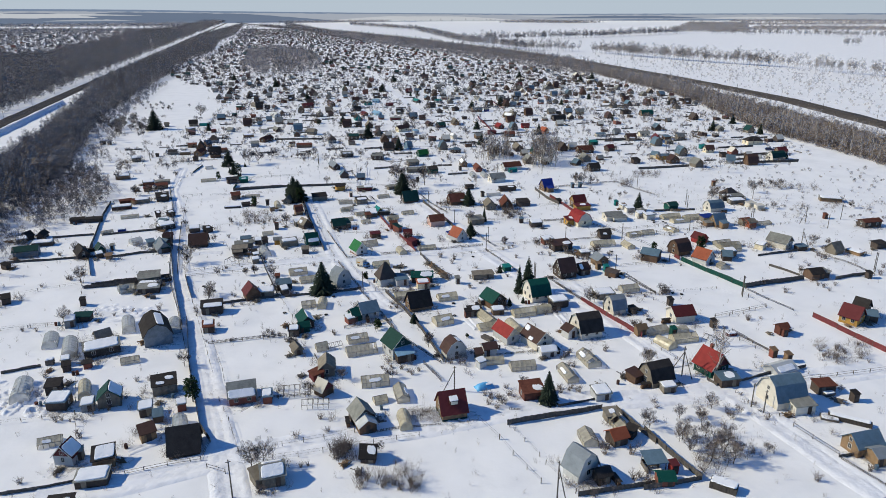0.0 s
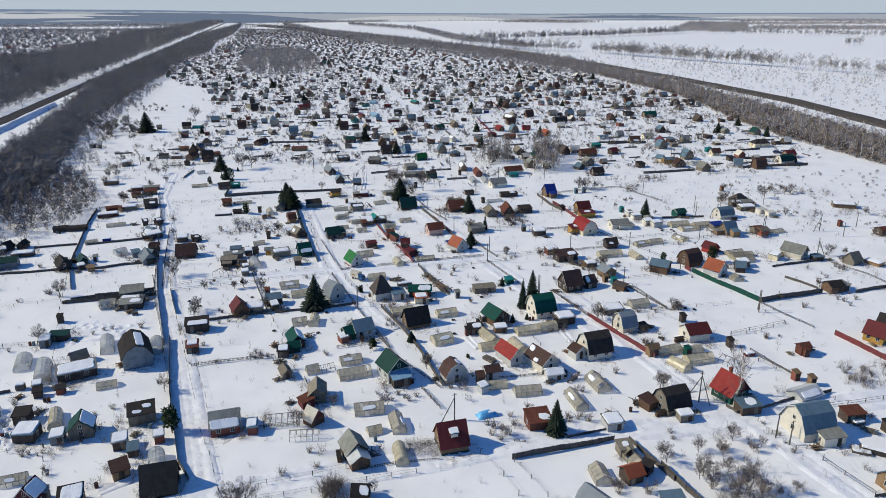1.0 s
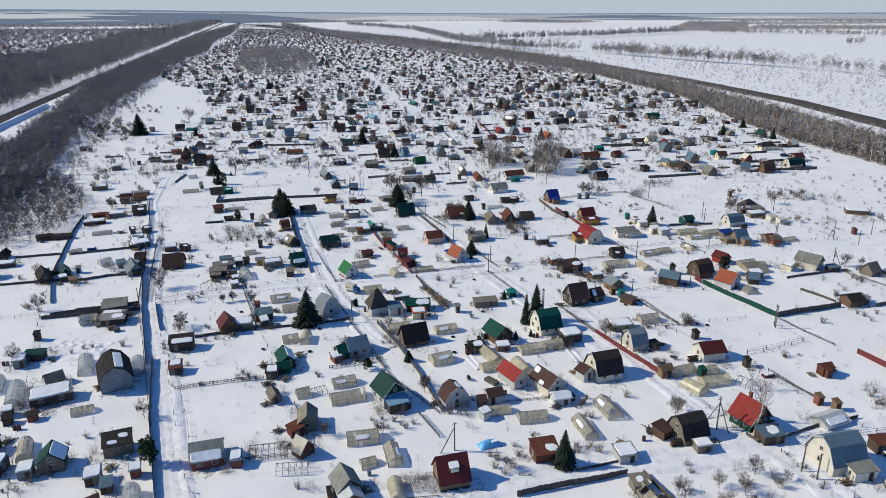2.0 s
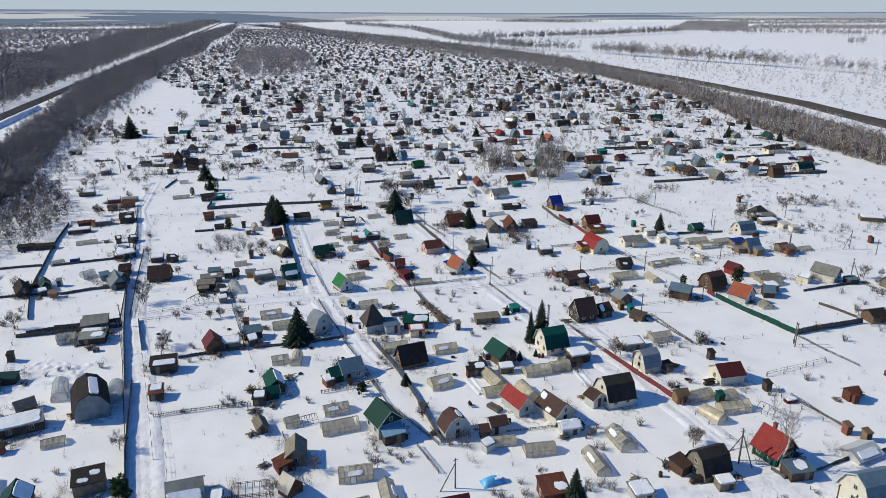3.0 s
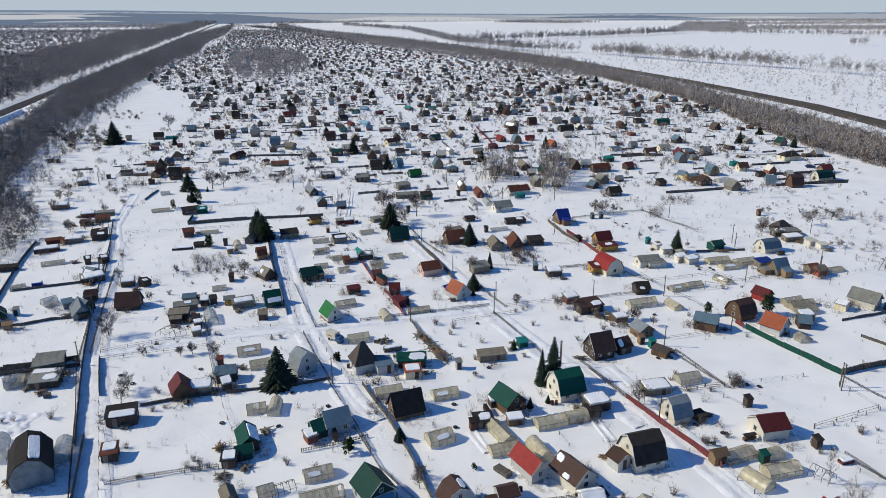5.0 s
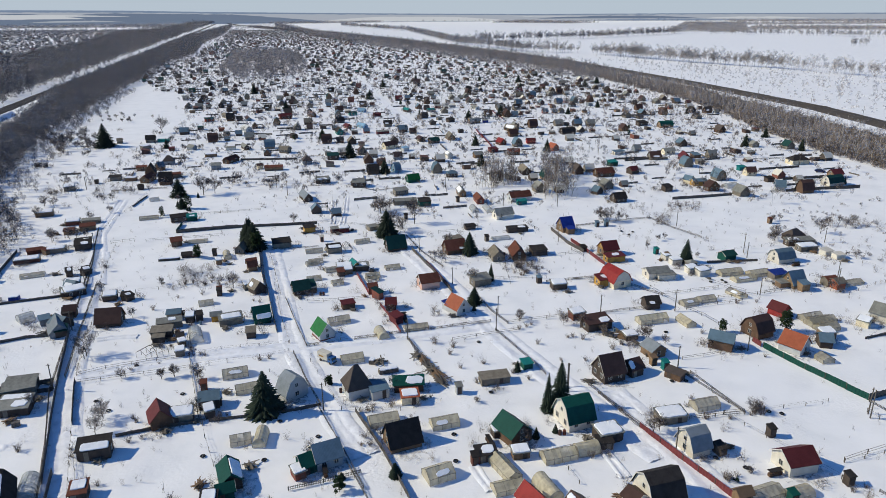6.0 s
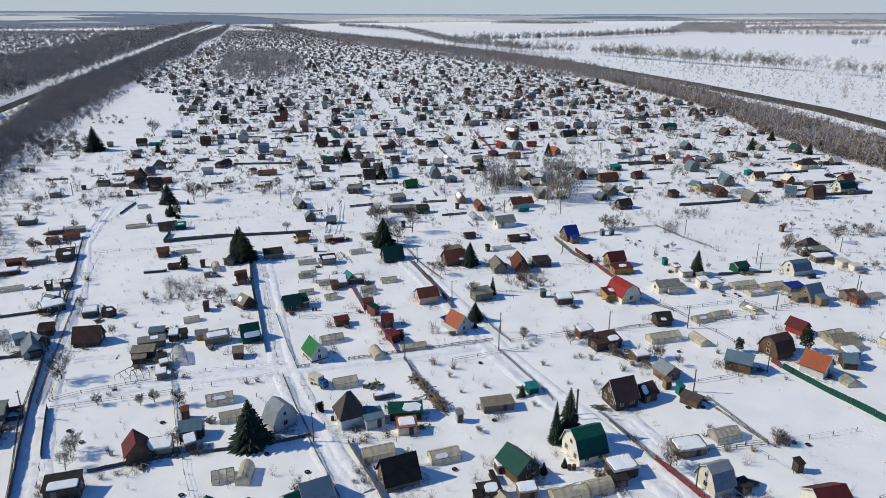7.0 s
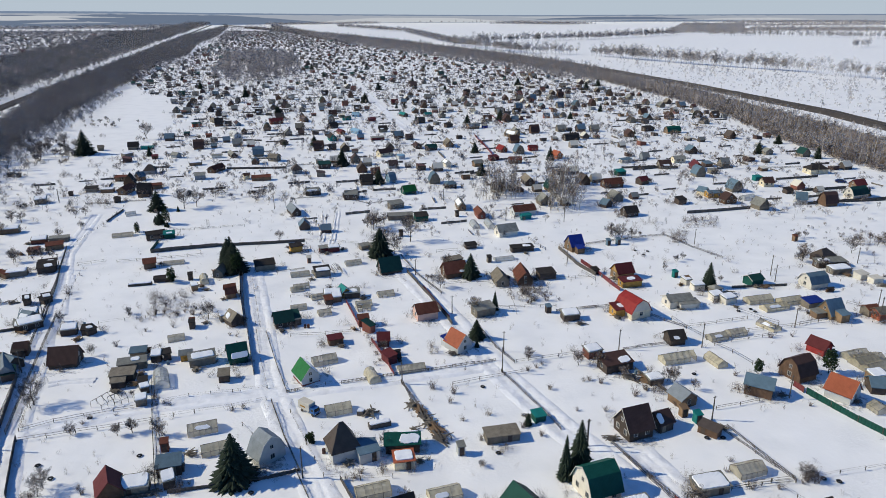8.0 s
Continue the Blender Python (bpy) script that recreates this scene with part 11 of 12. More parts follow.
brush_spot(-114.3, 355.4, 1.4)
brush_spot(-113.4, 355.2, 1.1)
brush_spot(-113, 356, 1.3)
brush_spot(-115.7, 354.1, 1.5)
brush_spot(-117.8, 357.6, 1.7)
brush_spot(-114.9, 357.1, 1.5)
brush_spot(-117, 356.2, 1.8)
brush_spot(-201.6, 485.3, 1.4)
brush_spot(-193.9, 482.7, 1.2)
brush_spot(-197.8, 486.7, 1.2)
brush_spot(-194.8, 482.9, 2)
brush_spot(-196.3, 482.5, 1.7)
brush_spot(-197, 484.7, 2.1)
brush_spot(-196.7, 486.9, 1.3)
brush_spot(-198.2, 485.1, 1.5)
bare_tree(-124.2, 392.8, 4.2)
bare_tree(-127, 397.4, 2.9)
bare_tree(-132.4, 415, 4.7)
brush_spot(-128.6, 332.6, 1.8)
brush_spot(-128.1, 330.5, 2.6)
brush_spot(-134.7, 326.4, 2.2)
brush_spot(-129.5, 327.6, 2.5)
brush_spot(-131.7, 332.5, 2.3)
brush_spot(-139.2, 333.2, 2.8)
brush_spot(-138.5, 335, 2.9)
brush_spot(-131.7, 329.9, 2.5)
brush_spot(-126.8, 332, 2.8)
brush_spot(-136.5, 326.7, 2)
brush_spot(-128.5, 332.3, 2.7)
brush_spot(-131.3, 329.1, 2)
brush_spot(-122.5, 327, 1.8)
brush_spot(-123.1, 325.3, 1.9)
brush_spot(-156, 326.6, 2.9)
brush_spot(-157.2, 328.2, 2.9)
brush_spot(-156.6, 328.2, 1.9)
brush_spot(-156, 331, 2.2)
brush_spot(-158, 329.6, 2.5)
brush_spot(-161.1, 336.3, 1.6)
brush_spot(-155.3, 325.9, 2.6)
brush_spot(-154.1, 328.4, 1.6)
pole(-146, 336.3, 5.6, 0)
bare_tree(-197.7, 419.1, 6.9)
bare_tree(-182.7, 423.4, 6.4)
bare_tree(-187.5, 420, 5.3)
bare_tree(-222.6, 445.6, 3.7)
bare_tree(-208.8, 433.5, 4.7)
bare_tree(-221.3, 455.1, 5)
bare_tree(-201.4, 433.2, 7.3)
bare_tree(-222.9, 448.1, 3.9)
bare_tree(-188.2, 430.9, 6.2)
bare_tree(-205.5, 458.5, 7.1)
bare_tree(-206.1, 431.9, 5.2)
bare_tree(-200.8, 445.1, 4.7)
bare_tree(-206.5, 428.1, 5.4)
bare_tree(-217.8, 443.6, 5.8)
bare_tree(-205.7, 433.3, 6.9)
bare_tree(-193.3, 424.6, 4.8)
bare_tree(-183.9, 418.9, 5.7)
bare_tree(-228.7, 455.8, 6.6)
bare_tree(-188.2, 427.3, 5.6)
bare_tree(-211.5, 453.7, 5.9)
bare_tree(-195, 449, 6)
bare_tree(-190.2, 430.3, 5)
bare_tree(-206.6, 427.8, 7.2)
bare_tree(-194.6, 440.6, 6.5)
bare_tree(-197.1, 441.8, 6.5)
bare_tree(-214.3, 450.1, 3.6)
bare_tree(-191.8, 426.4, 3.8)
bare_tree(-221.6, 445.3, 4.4)
bare_tree(-203.7, 450.1, 5.9)
bare_tree(-205.7, 443.3, 6.9)
bare_tree(-226.7, 537.7, 3.1)
bare_tree(-234.4, 551.8, 3.7)
bare_tree(-215.7, 535.8, 2.8)
bare_tree(-224.9, 546.6, 1.9)
bare_tree(-216, 521.9, 2)
bare_tree(-211.2, 542.6, 3.7)
bare_tree(-220.2, 547.3, 2.2)
bare_tree(-203.6, 518.2, 3.4)
bare_tree(-221.3, 536.1, 3.3)
bare_tree(-208.2, 524, 2.4)
bare_tree(-206, 519.3, 2.9)
bare_tree(-247.9, 552.4, 3.1)
bare_tree(-219.5, 521.4, 3.1)
bare_tree(-225, 552.8, 2.8)
bare_tree(-210.4, 520.9, 3.6)
bare_tree(-232.7, 538.4, 3.7)
bare_tree(-247.7, 557.5, 2.2)
bare_tree(-220.5, 545.1, 3.2)
bare_tree(-208.5, 525, 1.9)
bare_tree(-213.2, 525.6, 3.2)
bare_tree(-207.2, 524.6, 3)
bare_tree(-211.9, 535.6, 2)
bare_tree(-223.7, 521, 2.5)
bare_tree(-218.8, 523, 3.1)
lane([(-209.3, 404.5), (-207.8, 417.7), (-204.9, 437), (-210.1, 464.6)], 2.2)
GROVE = [(-236, 830), (-200, 790), (-160, 812), (-150, 900), (-172, 1000), (-205, 1130), (-240, 1310), (-300, 1340), (-352, 1300), (-300, 1080), (-262, 920)]
cloud('inner_grove', WOOD_TREES, scatter(GROVE, 8, 61, (0.5, 1.5)), BIRCH_VEIL, 'dense grove of bare birches inside the village', 'trees')
bare_tree(-148.1, 279.2, 3.7)
bare_tree(-171.1, 292.2, 2.8)
bare_tree(-152.6, 276.9, 2.6)
bare_tree(-160.3, 296.8, 3.4)
bare_tree(-165.3, 279.3, 2.8)
bare_tree(-147, 284.1, 4.6)
bare_tree(-159.3, 285.9, 4.6)
bare_tree(-158.8, 277.5, 4.1)
bare_tree(-138.7, 269.1, 2.5)
bare_tree(-145.4, 259.2, 4.6)
bare_tree(-166, 295.5, 3.1)
bare_tree(-155.4, 292.8, 4.7)
bare_tree(-155, 269.9, 4.2)
bare_tree(-159.4, 277.3, 4)
bare_tree(-158.5, 276.7, 4)
bare_tree(-148.3, 287.7, 2.9)
bare_tree(-151.7, 273.8, 3.7)
bare_tree(-151.2, 291.7, 3.7)
bare_tree(-161.8, 292.1, 3.6)
bare_tree(-158, 283.7, 4.4)
bare_tree(-133.8, 258.4, 3)
bare_tree(-147.2, 259.4, 2.6)
bare_tree(-174.4, 298.8, 4.9)
bare_tree(-155.4, 281, 2.7)
bare_tree(-135.5, 257.5, 4.2)
bare_tree(-143.2, 274.9, 3.2)
brush_spot(-162.4, 272.9, 1.4)
brush_spot(-160.7, 281.4, 1.3)
brush_spot(-131, 255.8, 2.3)
brush_spot(-154.3, 268.1, 1.9)
brush_spot(-142.4, 272.6, 1.9)
brush_spot(-141.9, 256.1, 1.7)
brush_spot(-166.4, 269.7, 2.3)
brush_spot(-157, 262.7, 1.4)
brush_spot(-154, 262.7, 1.3)
brush_spot(-148.8, 263.8, 1.7)
brush_spot(-135.4, 255.9, 1.6)
brush_spot(-136.6, 258.5, 2)
brush_spot(-144.7, 264.3, 2.2)
brush_spot(-146.1, 273.7, 2)
brush_spot(-142.5, 267.5, 2.4)
brush_spot(-153.8, 264.9, 1.9)
brush_spot(-150.4, 276.6, 2.1)
brush_spot(-160.4, 265.6, 1.8)
brush_spot(-137.2, 255.6, 2.5)
brush_spot(-150.7, 254.3, 1.8)
brush_spot(-156.2, 281.5, 2.3)
brush_spot(-161.2, 273.7, 1.6)
brush_spot(-160.9, 273.3, 1.6)
brush_spot(-149.9, 270.9, 2.2)
brush_spot(-128.8, 253.3, 1.7)
brush_spot(-139.3, 259.3, 2.1)
brush_spot(-157.1, 276.4, 2.2)
brush_spot(-146, 271.1, 2.1)
brush_spot(-157.8, 258.1, 2.4)
brush_spot(-139.3, 278.7, 2.1)
brush_spot(-137.8, 214.6, 2.2)
brush_spot(-143.8, 213.5, 1.4)
brush_spot(-137.3, 204.5, 2.2)
brush_spot(-130.8, 202.7, 1.5)
brush_spot(-130.8, 203.7, 2.2)
brush_spot(-142.5, 214.2, 1.9)
brush_spot(-141.3, 212.9, 2.3)
brush_spot(-138.4, 212.9, 1.6)
brush_spot(-136.1, 206.4, 2.3)
brush_spot(-133, 203.8, 2.4)
brush_spot(-136.4, 205.9, 2.3)
brush_spot(-142.5, 214.3, 1.9)
brush_spot(-133.4, 205.8, 1.8)
brush_spot(-141.1, 215.7, 2.2)
brush_spot(113.5, 239.2, 1.9)
brush_spot(77.5, 231.3, 1.1)
brush_spot(151.1, 229.4, 1.2)
brush_spot(111.9, 270, 1.9)
brush_spot(134.8, 230.4, 1.8)
brush_spot(105.9, 239, 1.3)
brush_spot(109.7, 255.3, 1.7)
brush_spot(106, 248.8, 1.6)
brush_spot(149.9, 252.5, 1.4)
brush_spot(129, 253.3, 1.7)
brush_spot(94, 268.5, 1)
brush_spot(109, 235.7, 1.6)
brush_spot(125.7, 231.8, 1.8)
brush_spot(110.4, 265.8, 1.5)
brush_spot(97.8, 247.3, 1)
brush_spot(109.4, 241.3, 1.2)
brush_spot(88.5, 240.4, 1.2)
brush_spot(155.4, 245.6, 1.9)
brush_spot(126.3, 251.9, 1.2)
brush_spot(78.1, 231.7, 1.2)
brush_spot(80.3, 232.6, 1.5)
brush_spot(121.5, 232.6, 1.7)
brush_spot(106.1, 262.7, 1.6)
brush_spot(146.1, 265.1, 1.2)
brush_spot(134.4, 274.4, 1.8)
brush_spot(146, 269.1, 1.6)
brush_spot(141.5, 272.6, 1.4)
brush_spot(150, 253.2, 1.7)
brush_spot(91.8, 229.7, 1.7)
brush_spot(140.4, 277.1, 1.3)
brush_spot(106.7, 204.3, 1.1)
brush_spot(117.1, 209.5, 1.1)
brush_spot(114.4, 201.7, 1.1)
brush_spot(114.6, 186, 1.7)
brush_spot(145.2, 217.4, 1.6)
brush_spot(105.5, 186.5, 1.5)
brush_spot(122.7, 191.7, 1.1)
brush_spot(103.3, 190.8, 1.8)
brush_spot(129.6, 221.3, 1)
brush_spot(126.7, 194.5, 1.3)
brush_spot(120.7, 190.6, 1)
brush_spot(119.6, 185, 1.9)
brush_spot(134.8, 203.9, 1.6)
brush_spot(104, 191.4, 1.6)
brush_spot(128, 220.2, 1.1)
brush_spot(110.5, 186.9, 1.5)
brush_spot(140.2, 214.1, 1.2)
brush_spot(117.2, 210.2, 1.8)
brush_spot(120.8, 208.8, 1.7)
brush_spot(112.5, 188.3, 1.7)
brush_spot(-121.2, 326.9, 1.4)
brush_spot(-125.5, 297.5, 1.9)
brush_spot(-132.9, 323.5, 1)
brush_spot(-115.2, 316.3, 1.4)
brush_spot(-154.1, 325.5, 1.7)
brush_spot(-155.8, 338.1, 1.5)
brush_spot(-152.5, 355.4, 1)
brush_spot(-136.5, 311.7, 1.4)
brush_spot(-170.3, 340, 1.2)
brush_spot(-130.3, 339.6, 2)
brush_spot(-157.8, 343.7, 1)
brush_spot(-136.2, 322.3, 1.8)
brush_spot(-126.4, 320.4, 1)
brush_spot(-121, 337.9, 1.2)
brush_spot(-150, 318.8, 1.6)
brush_spot(-153.6, 338.6, 1)
brush_spot(-125.7, 311.2, 1.1)
brush_spot(-141.7, 309.7, 1.7)
brush_spot(-140, 298, 1.7)
brush_spot(-130.2, 333.7, 2)
brush_spot(-135.2, 315.6, 2)
brush_spot(-128, 342.9, 1.1)
brush_spot(-164.5, 348, 1.9)
brush_spot(-134.7, 324.5, 1.3)
brush_spot(-138.2, 326.9, 1.7)
brush_spot(-130.2, 303.5, 1.8)
brush_spot(-111.5, 308.8, 1.1)
brush_spot(-130.6, 304.8, 1.3)
brush_spot(-141.2, 341.1, 1.8)
brush_spot(-149.1, 331.9, 1.8)
brush_spot(-175.8, 356.3, 1.4)
brush_spot(-151.6, 348, 1.4)
brush_spot(-113.2, 302.1, 1.9)
brush_spot(-133.3, 350, 1.3)
brush_spot(-154.5, 354, 1.8)
brush_spot(-139.1, 308.2, 1.7)
brush_spot(-153.3, 333.2, 1.4)
brush_spot(-169.5, 355.8, 1.4)
brush_spot(-158.4, 338.9, 1.8)
brush_spot(-126.2, 328.1, 1)
brush_spot(-65.9, 353.7, 1.2)
brush_spot(-64.3, 344.6, 1.4)
brush_spot(-71, 345.1, 1.7)
brush_spot(-80, 355.8, 1.1)
brush_spot(-60.1, 345.8, 1.3)
brush_spot(-70, 354.8, 2)
brush_spot(-77.1, 348, 1.7)
brush_spot(-87.2, 350.1, 1.8)
brush_spot(-90.6, 357.9, 1.4)
brush_spot(-65.1, 343.7, 1.6)
brush_spot(-61.5, 347.2, 1.4)
brush_spot(-74.3, 345.8, 1.6)
brush_spot(-72.8, 347.5, 1.3)
brush_spot(-75, 350.4, 1.7)
brush_spot(-68.2, 353.6, 1.6)
brush_spot(-76.5, 356.4, 2)
brush_spot(-13, 285.8, 1.6)
brush_spot(-19.7, 288.5, 1.5)
brush_spot(-19.8, 277.3, 1.5)
brush_spot(-21, 283.7, 1.1)
brush_spot(-19.6, 286, 2)
brush_spot(-21.2, 298.5, 2.2)
brush_spot(-23.7, 289.4, 1.7)
brush_spot(-12.9, 290.6, 1.4)
brush_spot(-20.7, 290.4, 1.3)
brush_spot(-13.7, 286.9, 1.9)
brush_spot(-20.3, 283.5, 2.1)
brush_spot(-20.2, 277.1, 1.4)
brush_spot(-15.1, 277.3, 1.6)
brush_spot(-13.5, 289.7, 1.6)
brush_spot(-13.3, 284.8, 1.1)
brush_spot(-21.9, 286.6, 1.5)
brush_spot(-22.3, 280.3, 1.5)
brush_spot(-13.9, 290.4, 1.3)
brush_spot(-18.4, 279.9, 2.1)
brush_spot(-17.9, 293.3, 1.7)
brush_spot(64.6, 296.4, 1.2)
brush_spot(57.3, 286, 2.2)
brush_spot(62.9, 291.6, 1.3)
brush_spot(73.8, 291.3, 2.1)
brush_spot(67.3, 294.9, 2.3)
brush_spot(67.1, 301.9, 1.3)
brush_spot(77.5, 297.5, 1.3)
brush_spot(71.6, 300.7, 1.8)
brush_spot(75, 298.5, 1.7)
brush_spot(74.3, 286.6, 2.3)
brush_spot(57.4, 285.3, 1.9)
brush_spot(59.4, 285, 1.4)
brush_spot(80.4, 302.4, 1.3)
brush_spot(67.2, 291.6, 2)
brush_spot(76.6, 300.9, 2.1)
brush_spot(62.7, 285.5, 2)
brush_spot(74, 300.5, 2.4)
brush_spot(65.9, 299.3, 1.7)
brush_spot(74.7, 296.8, 1.8)
brush_spot(71.7, 298.3, 1.4)
brush_spot(-64.3, 227.3, 1.7)
brush_spot(-68.3, 227.9, 1.8)
brush_spot(-60.4, 232.4, 1)
brush_spot(-53.3, 227, 1.2)
brush_spot(-58.4, 228.4, 1.6)
brush_spot(-65.4, 227.7, 1.4)
brush_spot(-66.2, 231.2, 1.7)
brush_spot(-57, 231.2, 1)
brush_spot(-67.1, 226.9, 1.3)
brush_spot(-71.4, 226.2, 1.4)
brush_spot(-70.7, 227.1, 1.5)
brush_spot(-55.5, 225.9, 1.8)
brush_spot(-56.3, 230.3, 1.8)
brush_spot(-62.9, 227.8, 1.2)
brush_spot(-62.4, 233.6, 1.9)
brush_spot(-69.3, 228.8, 1.8)
brush_spot(-55.9, 225.7, 1.4)
brush_spot(-69.7, 224.8, 1.3)
brush_spot(-56.5, 230, 1.4)
brush_spot(-62.3, 228.8, 1.8)
brush_spot(-62.8, 232.7, 1.5)
brush_spot(-69.8, 226.1, 1.1)
brush_spot(-65.6, 228.5, 1.3)
brush_spot(-54.8, 226.2, 1.3)
brush_spot(-63.8, 227, 1.5)
brush_spot(-61.2, 230.9, 1.6)
brush_spot(-60.2, 225.4, 1.3)
brush_spot(-58.4, 232.1, 1.3)
brush_spot(-66.9, 225.3, 1.1)
brush_spot(-67.5, 229.8, 1.7)
brush_spot(-61.5, 233.1, 1.4)
brush_spot(-60.2, 232.8, 1.1)
brush_spot(-58.7, 234.3, 1)
brush_spot(-68.1, 226.2, 1.3)
brush_spot(-64.5, 229, 1.9)
brush_spot(-73.4, 232.7, 1.4)
brush_spot(-61.8, 233, 1.4)
brush_spot(-63.5, 233.7, 1.3)
brush_spot(-70.2, 225.5, 1)
brush_spot(-69.4, 228.4, 1.2)
brush_spot(25.2, 242.1, 2.2)
brush_spot(25.2, 242, 1.3)
brush_spot(23.5, 236.5, 1.9)
brush_spot(26.3, 239.8, 2.2)
brush_spot(23.1, 239.5, 2.2)
brush_spot(27.2, 240.3, 2)
brush_spot(27.4, 242.7, 1.5)
brush_spot(27.1, 241.6, 1.5)
brush_spot(25.3, 245.8, 1.4)
brush_spot(29.7, 243.3, 2)
brush_spot(19.4, 242.8, 1.7)
brush_spot(21.6, 234.4, 2.2)
brush_spot(22.7, 245, 2.2)
brush_spot(27.2, 239.7, 1.1)
brush_spot(18.9, 237.7, 1.9)
brush_spot(24.1, 242.3, 1.4)
brush_spot(23, 241.2, 1.8)
brush_spot(23.6, 242.2, 1.3)
brush_spot(25, 234.4, 1.3)
brush_spot(26.7, 238.1, 1.4)
brush_spot(20, 235.8, 1.3)
brush_spot(20.9, 245.7, 2)
brush_spot(23.8, 246.9, 1.4)
brush_spot(24.4, 240.4, 1.3)
brush_spot(27.4, 237.4, 1.4)
brush_spot(22.7, 243.4, 1.1)
brush_spot(25.7, 243, 1.9)
brush_spot(28, 242.3, 1.4)
brush_spot(22.8, 240.4, 1.1)
brush_spot(23.4, 242.6, 1.2)
brush_spot(27.2, 237.4, 1.7)
brush_spot(19.5, 237.2, 1.5)
brush_spot(27.8, 238, 1.4)
brush_spot(26.6, 238.8, 1.5)
brush_spot(27.6, 242.2, 1.2)
brush_spot(19.3, 238.7, 1.4)
brush_spot(21.4, 246.3, 2)
brush_spot(21.4, 235.5, 2.1)
brush_spot(28, 243.7, 2.2)
brush_spot(24.8, 235.5, 2.1)
brush_spot(90.3, 302.2, 2.1)
brush_spot(91, 305.1, 1.1)
brush_spot(93.4, 302.8, 2.2)
brush_spot(86.6, 302.1, 1.9)
brush_spot(92, 297.6, 1.8)
brush_spot(94.5, 296.2, 2.1)
brush_spot(93.6, 301.9, 1.7)
brush_spot(89.6, 303.5, 1.7)
brush_spot(91.7, 302.1, 1.2)
brush_spot(98.2, 302.4, 1.6)
brush_spot(90, 300.4, 2)
brush_spot(96.7, 299.7, 2.2)
brush_spot(90.5, 301.2, 1.5)
brush_spot(98.9, 304.5, 1.3)
brush_spot(96.1, 303.4, 1.2)
brush_spot(90.6, 301.3, 1.6)
brush_spot(89.4, 302.5, 1.4)
brush_spot(88.2, 301, 1.3)
brush_spot(86.9, 296.8, 2.1)
brush_spot(90.5, 300.7, 1.2)
brush_spot(86.3, 301, 2.2)
brush_spot(87.2, 301.5, 2)
brush_spot(86, 300.2, 1.4)
brush_spot(93.7, 297.6, 2.1)
brush_spot(96.9, 305, 1.8)
brush_spot(93.4, 302.9, 1.3)
brush_spot(79.1, 285.2, 1.7)
brush_spot(82.2, 287.9, 2.3)
brush_spot(76.4, 281.6, 1.8)
brush_spot(78.5, 284.5, 1.4)
brush_spot(78, 285.4, 1.4)
brush_spot(79.5, 281.5, 2)
brush_spot(81.4, 288.9, 1.2)
brush_spot(75.2, 279, 1.8)
brush_spot(81.8, 286.5, 1.7)
brush_spot(77.9, 279.4, 1.8)
brush_spot(79.5, 286.2, 1.5)
brush_spot(78.7, 278.6, 1.8)
brush_spot(75.5, 279.2, 1.8)
brush_spot(80.4, 285.3, 1.3)
brush_spot(81.9, 289.7, 2.4)
brush_spot(78.1, 286.4, 1.2)

# tall evergreens and board heaps
spruce(-58.6, 259.5, 12.5, 1.15)
spruce(-56.4, 257.6, 9, 1.2)
pine(-55.2, 255.2, 7.5)
spruce(-97.5, 307, 8.5, 1.3)
spruce(-95, 304.5, 6.5, 1.4)
pine(-92.6, 304, 6.2)
spruce(9.8, 251.3, 7.2, 1.0)
for x, y, yaw, k in ((-4.4, 186.4, -60, 0), (-3.2, 184.6, -70, 2), (-2.2, 182.6, -55, 1), (-1.2, 180.4, -75, 0), (-0.4, 178.4, -60, 2), (0.6, 176, -40, 1), (-12.2, 184.4, 15, 0), (38.6, 195.4, -40, 1), (41.0, 194.2, -35, 2)):
    plank_pile(x, y, yaw, 1.15, k)
heap_area([(-85, 145.8), (-72, 146.5), (-70, 157.4), (-86.4, 160), (-90, 156)], 0.42)
for way in ([(5.6, 149.7), (6.4, 147), (8, 143.4)], [(27.4, 153.3), (28.2, 150.3), (29.2, 146.2)], [(-35.9, 283), (-37.4, 297), (-39.6, 314)], [(-32.6, 280), (-33.2, 296), (-35.2, 318)], [(-76.4, 195.9), (-73.6, 197.3), (-68, 197.7)], [(-48.6, 103), (-49.6, 100), (-53, 97)], [(-2.8, 108.6), (3.4, 105.2), (5.6, 106)]):
    path(way)
fence([(-55.6, 262), (-47.4, 232.4), (-41.2, 212.8), (-36.8, 199)], 'board', 0.85, 4.5)

# trees and small things in the gardens beside the lanes
bare_tree(-59.7, 159.6, 6.2)
bare_tree(-74.7, 186.9, 5.5)
bare_tree(-63.5, 178.8, 2.5)
bare_tree(-55.4, 178.6, 2.5)
bare_tree(-53.2, 179.5, 2.8)
bare_tree(-47.7, 178.4, 3.2)
bare_tree(-52.4, 188.5, 2.4)
bare_tree(7, 168.4, 1.6)
bare_tree(46.3, 193.8, 3.8)
bare_tree(38.2, 158.6, 3.2)
spruce(-21.3, 175.5, 2.6)
spruce(-6.9, 147.4, 2.6)
spruce(-15.3, 146.8, 1.5)
spruce(16.6, 157, 3)
spruce(20.2, 158.6, 2.4)
spruce(45.8, 145.5, 2.1)
brush_spot(-48.9, 157.7, 1.1)
brush_spot(-47.9, 158.3, 1.4)
brush_spot(-53.6, 159.9, 1)
brush_spot(-49.8, 188.5, 1.1)
brush_spot(-50.1, 187.9, 1)
brush_spot(-35.4, 186.5, 1)
brush_spot(-37.6, 186.1, 1.3)
brush_spot(-55.1, 164.3, 1.1)
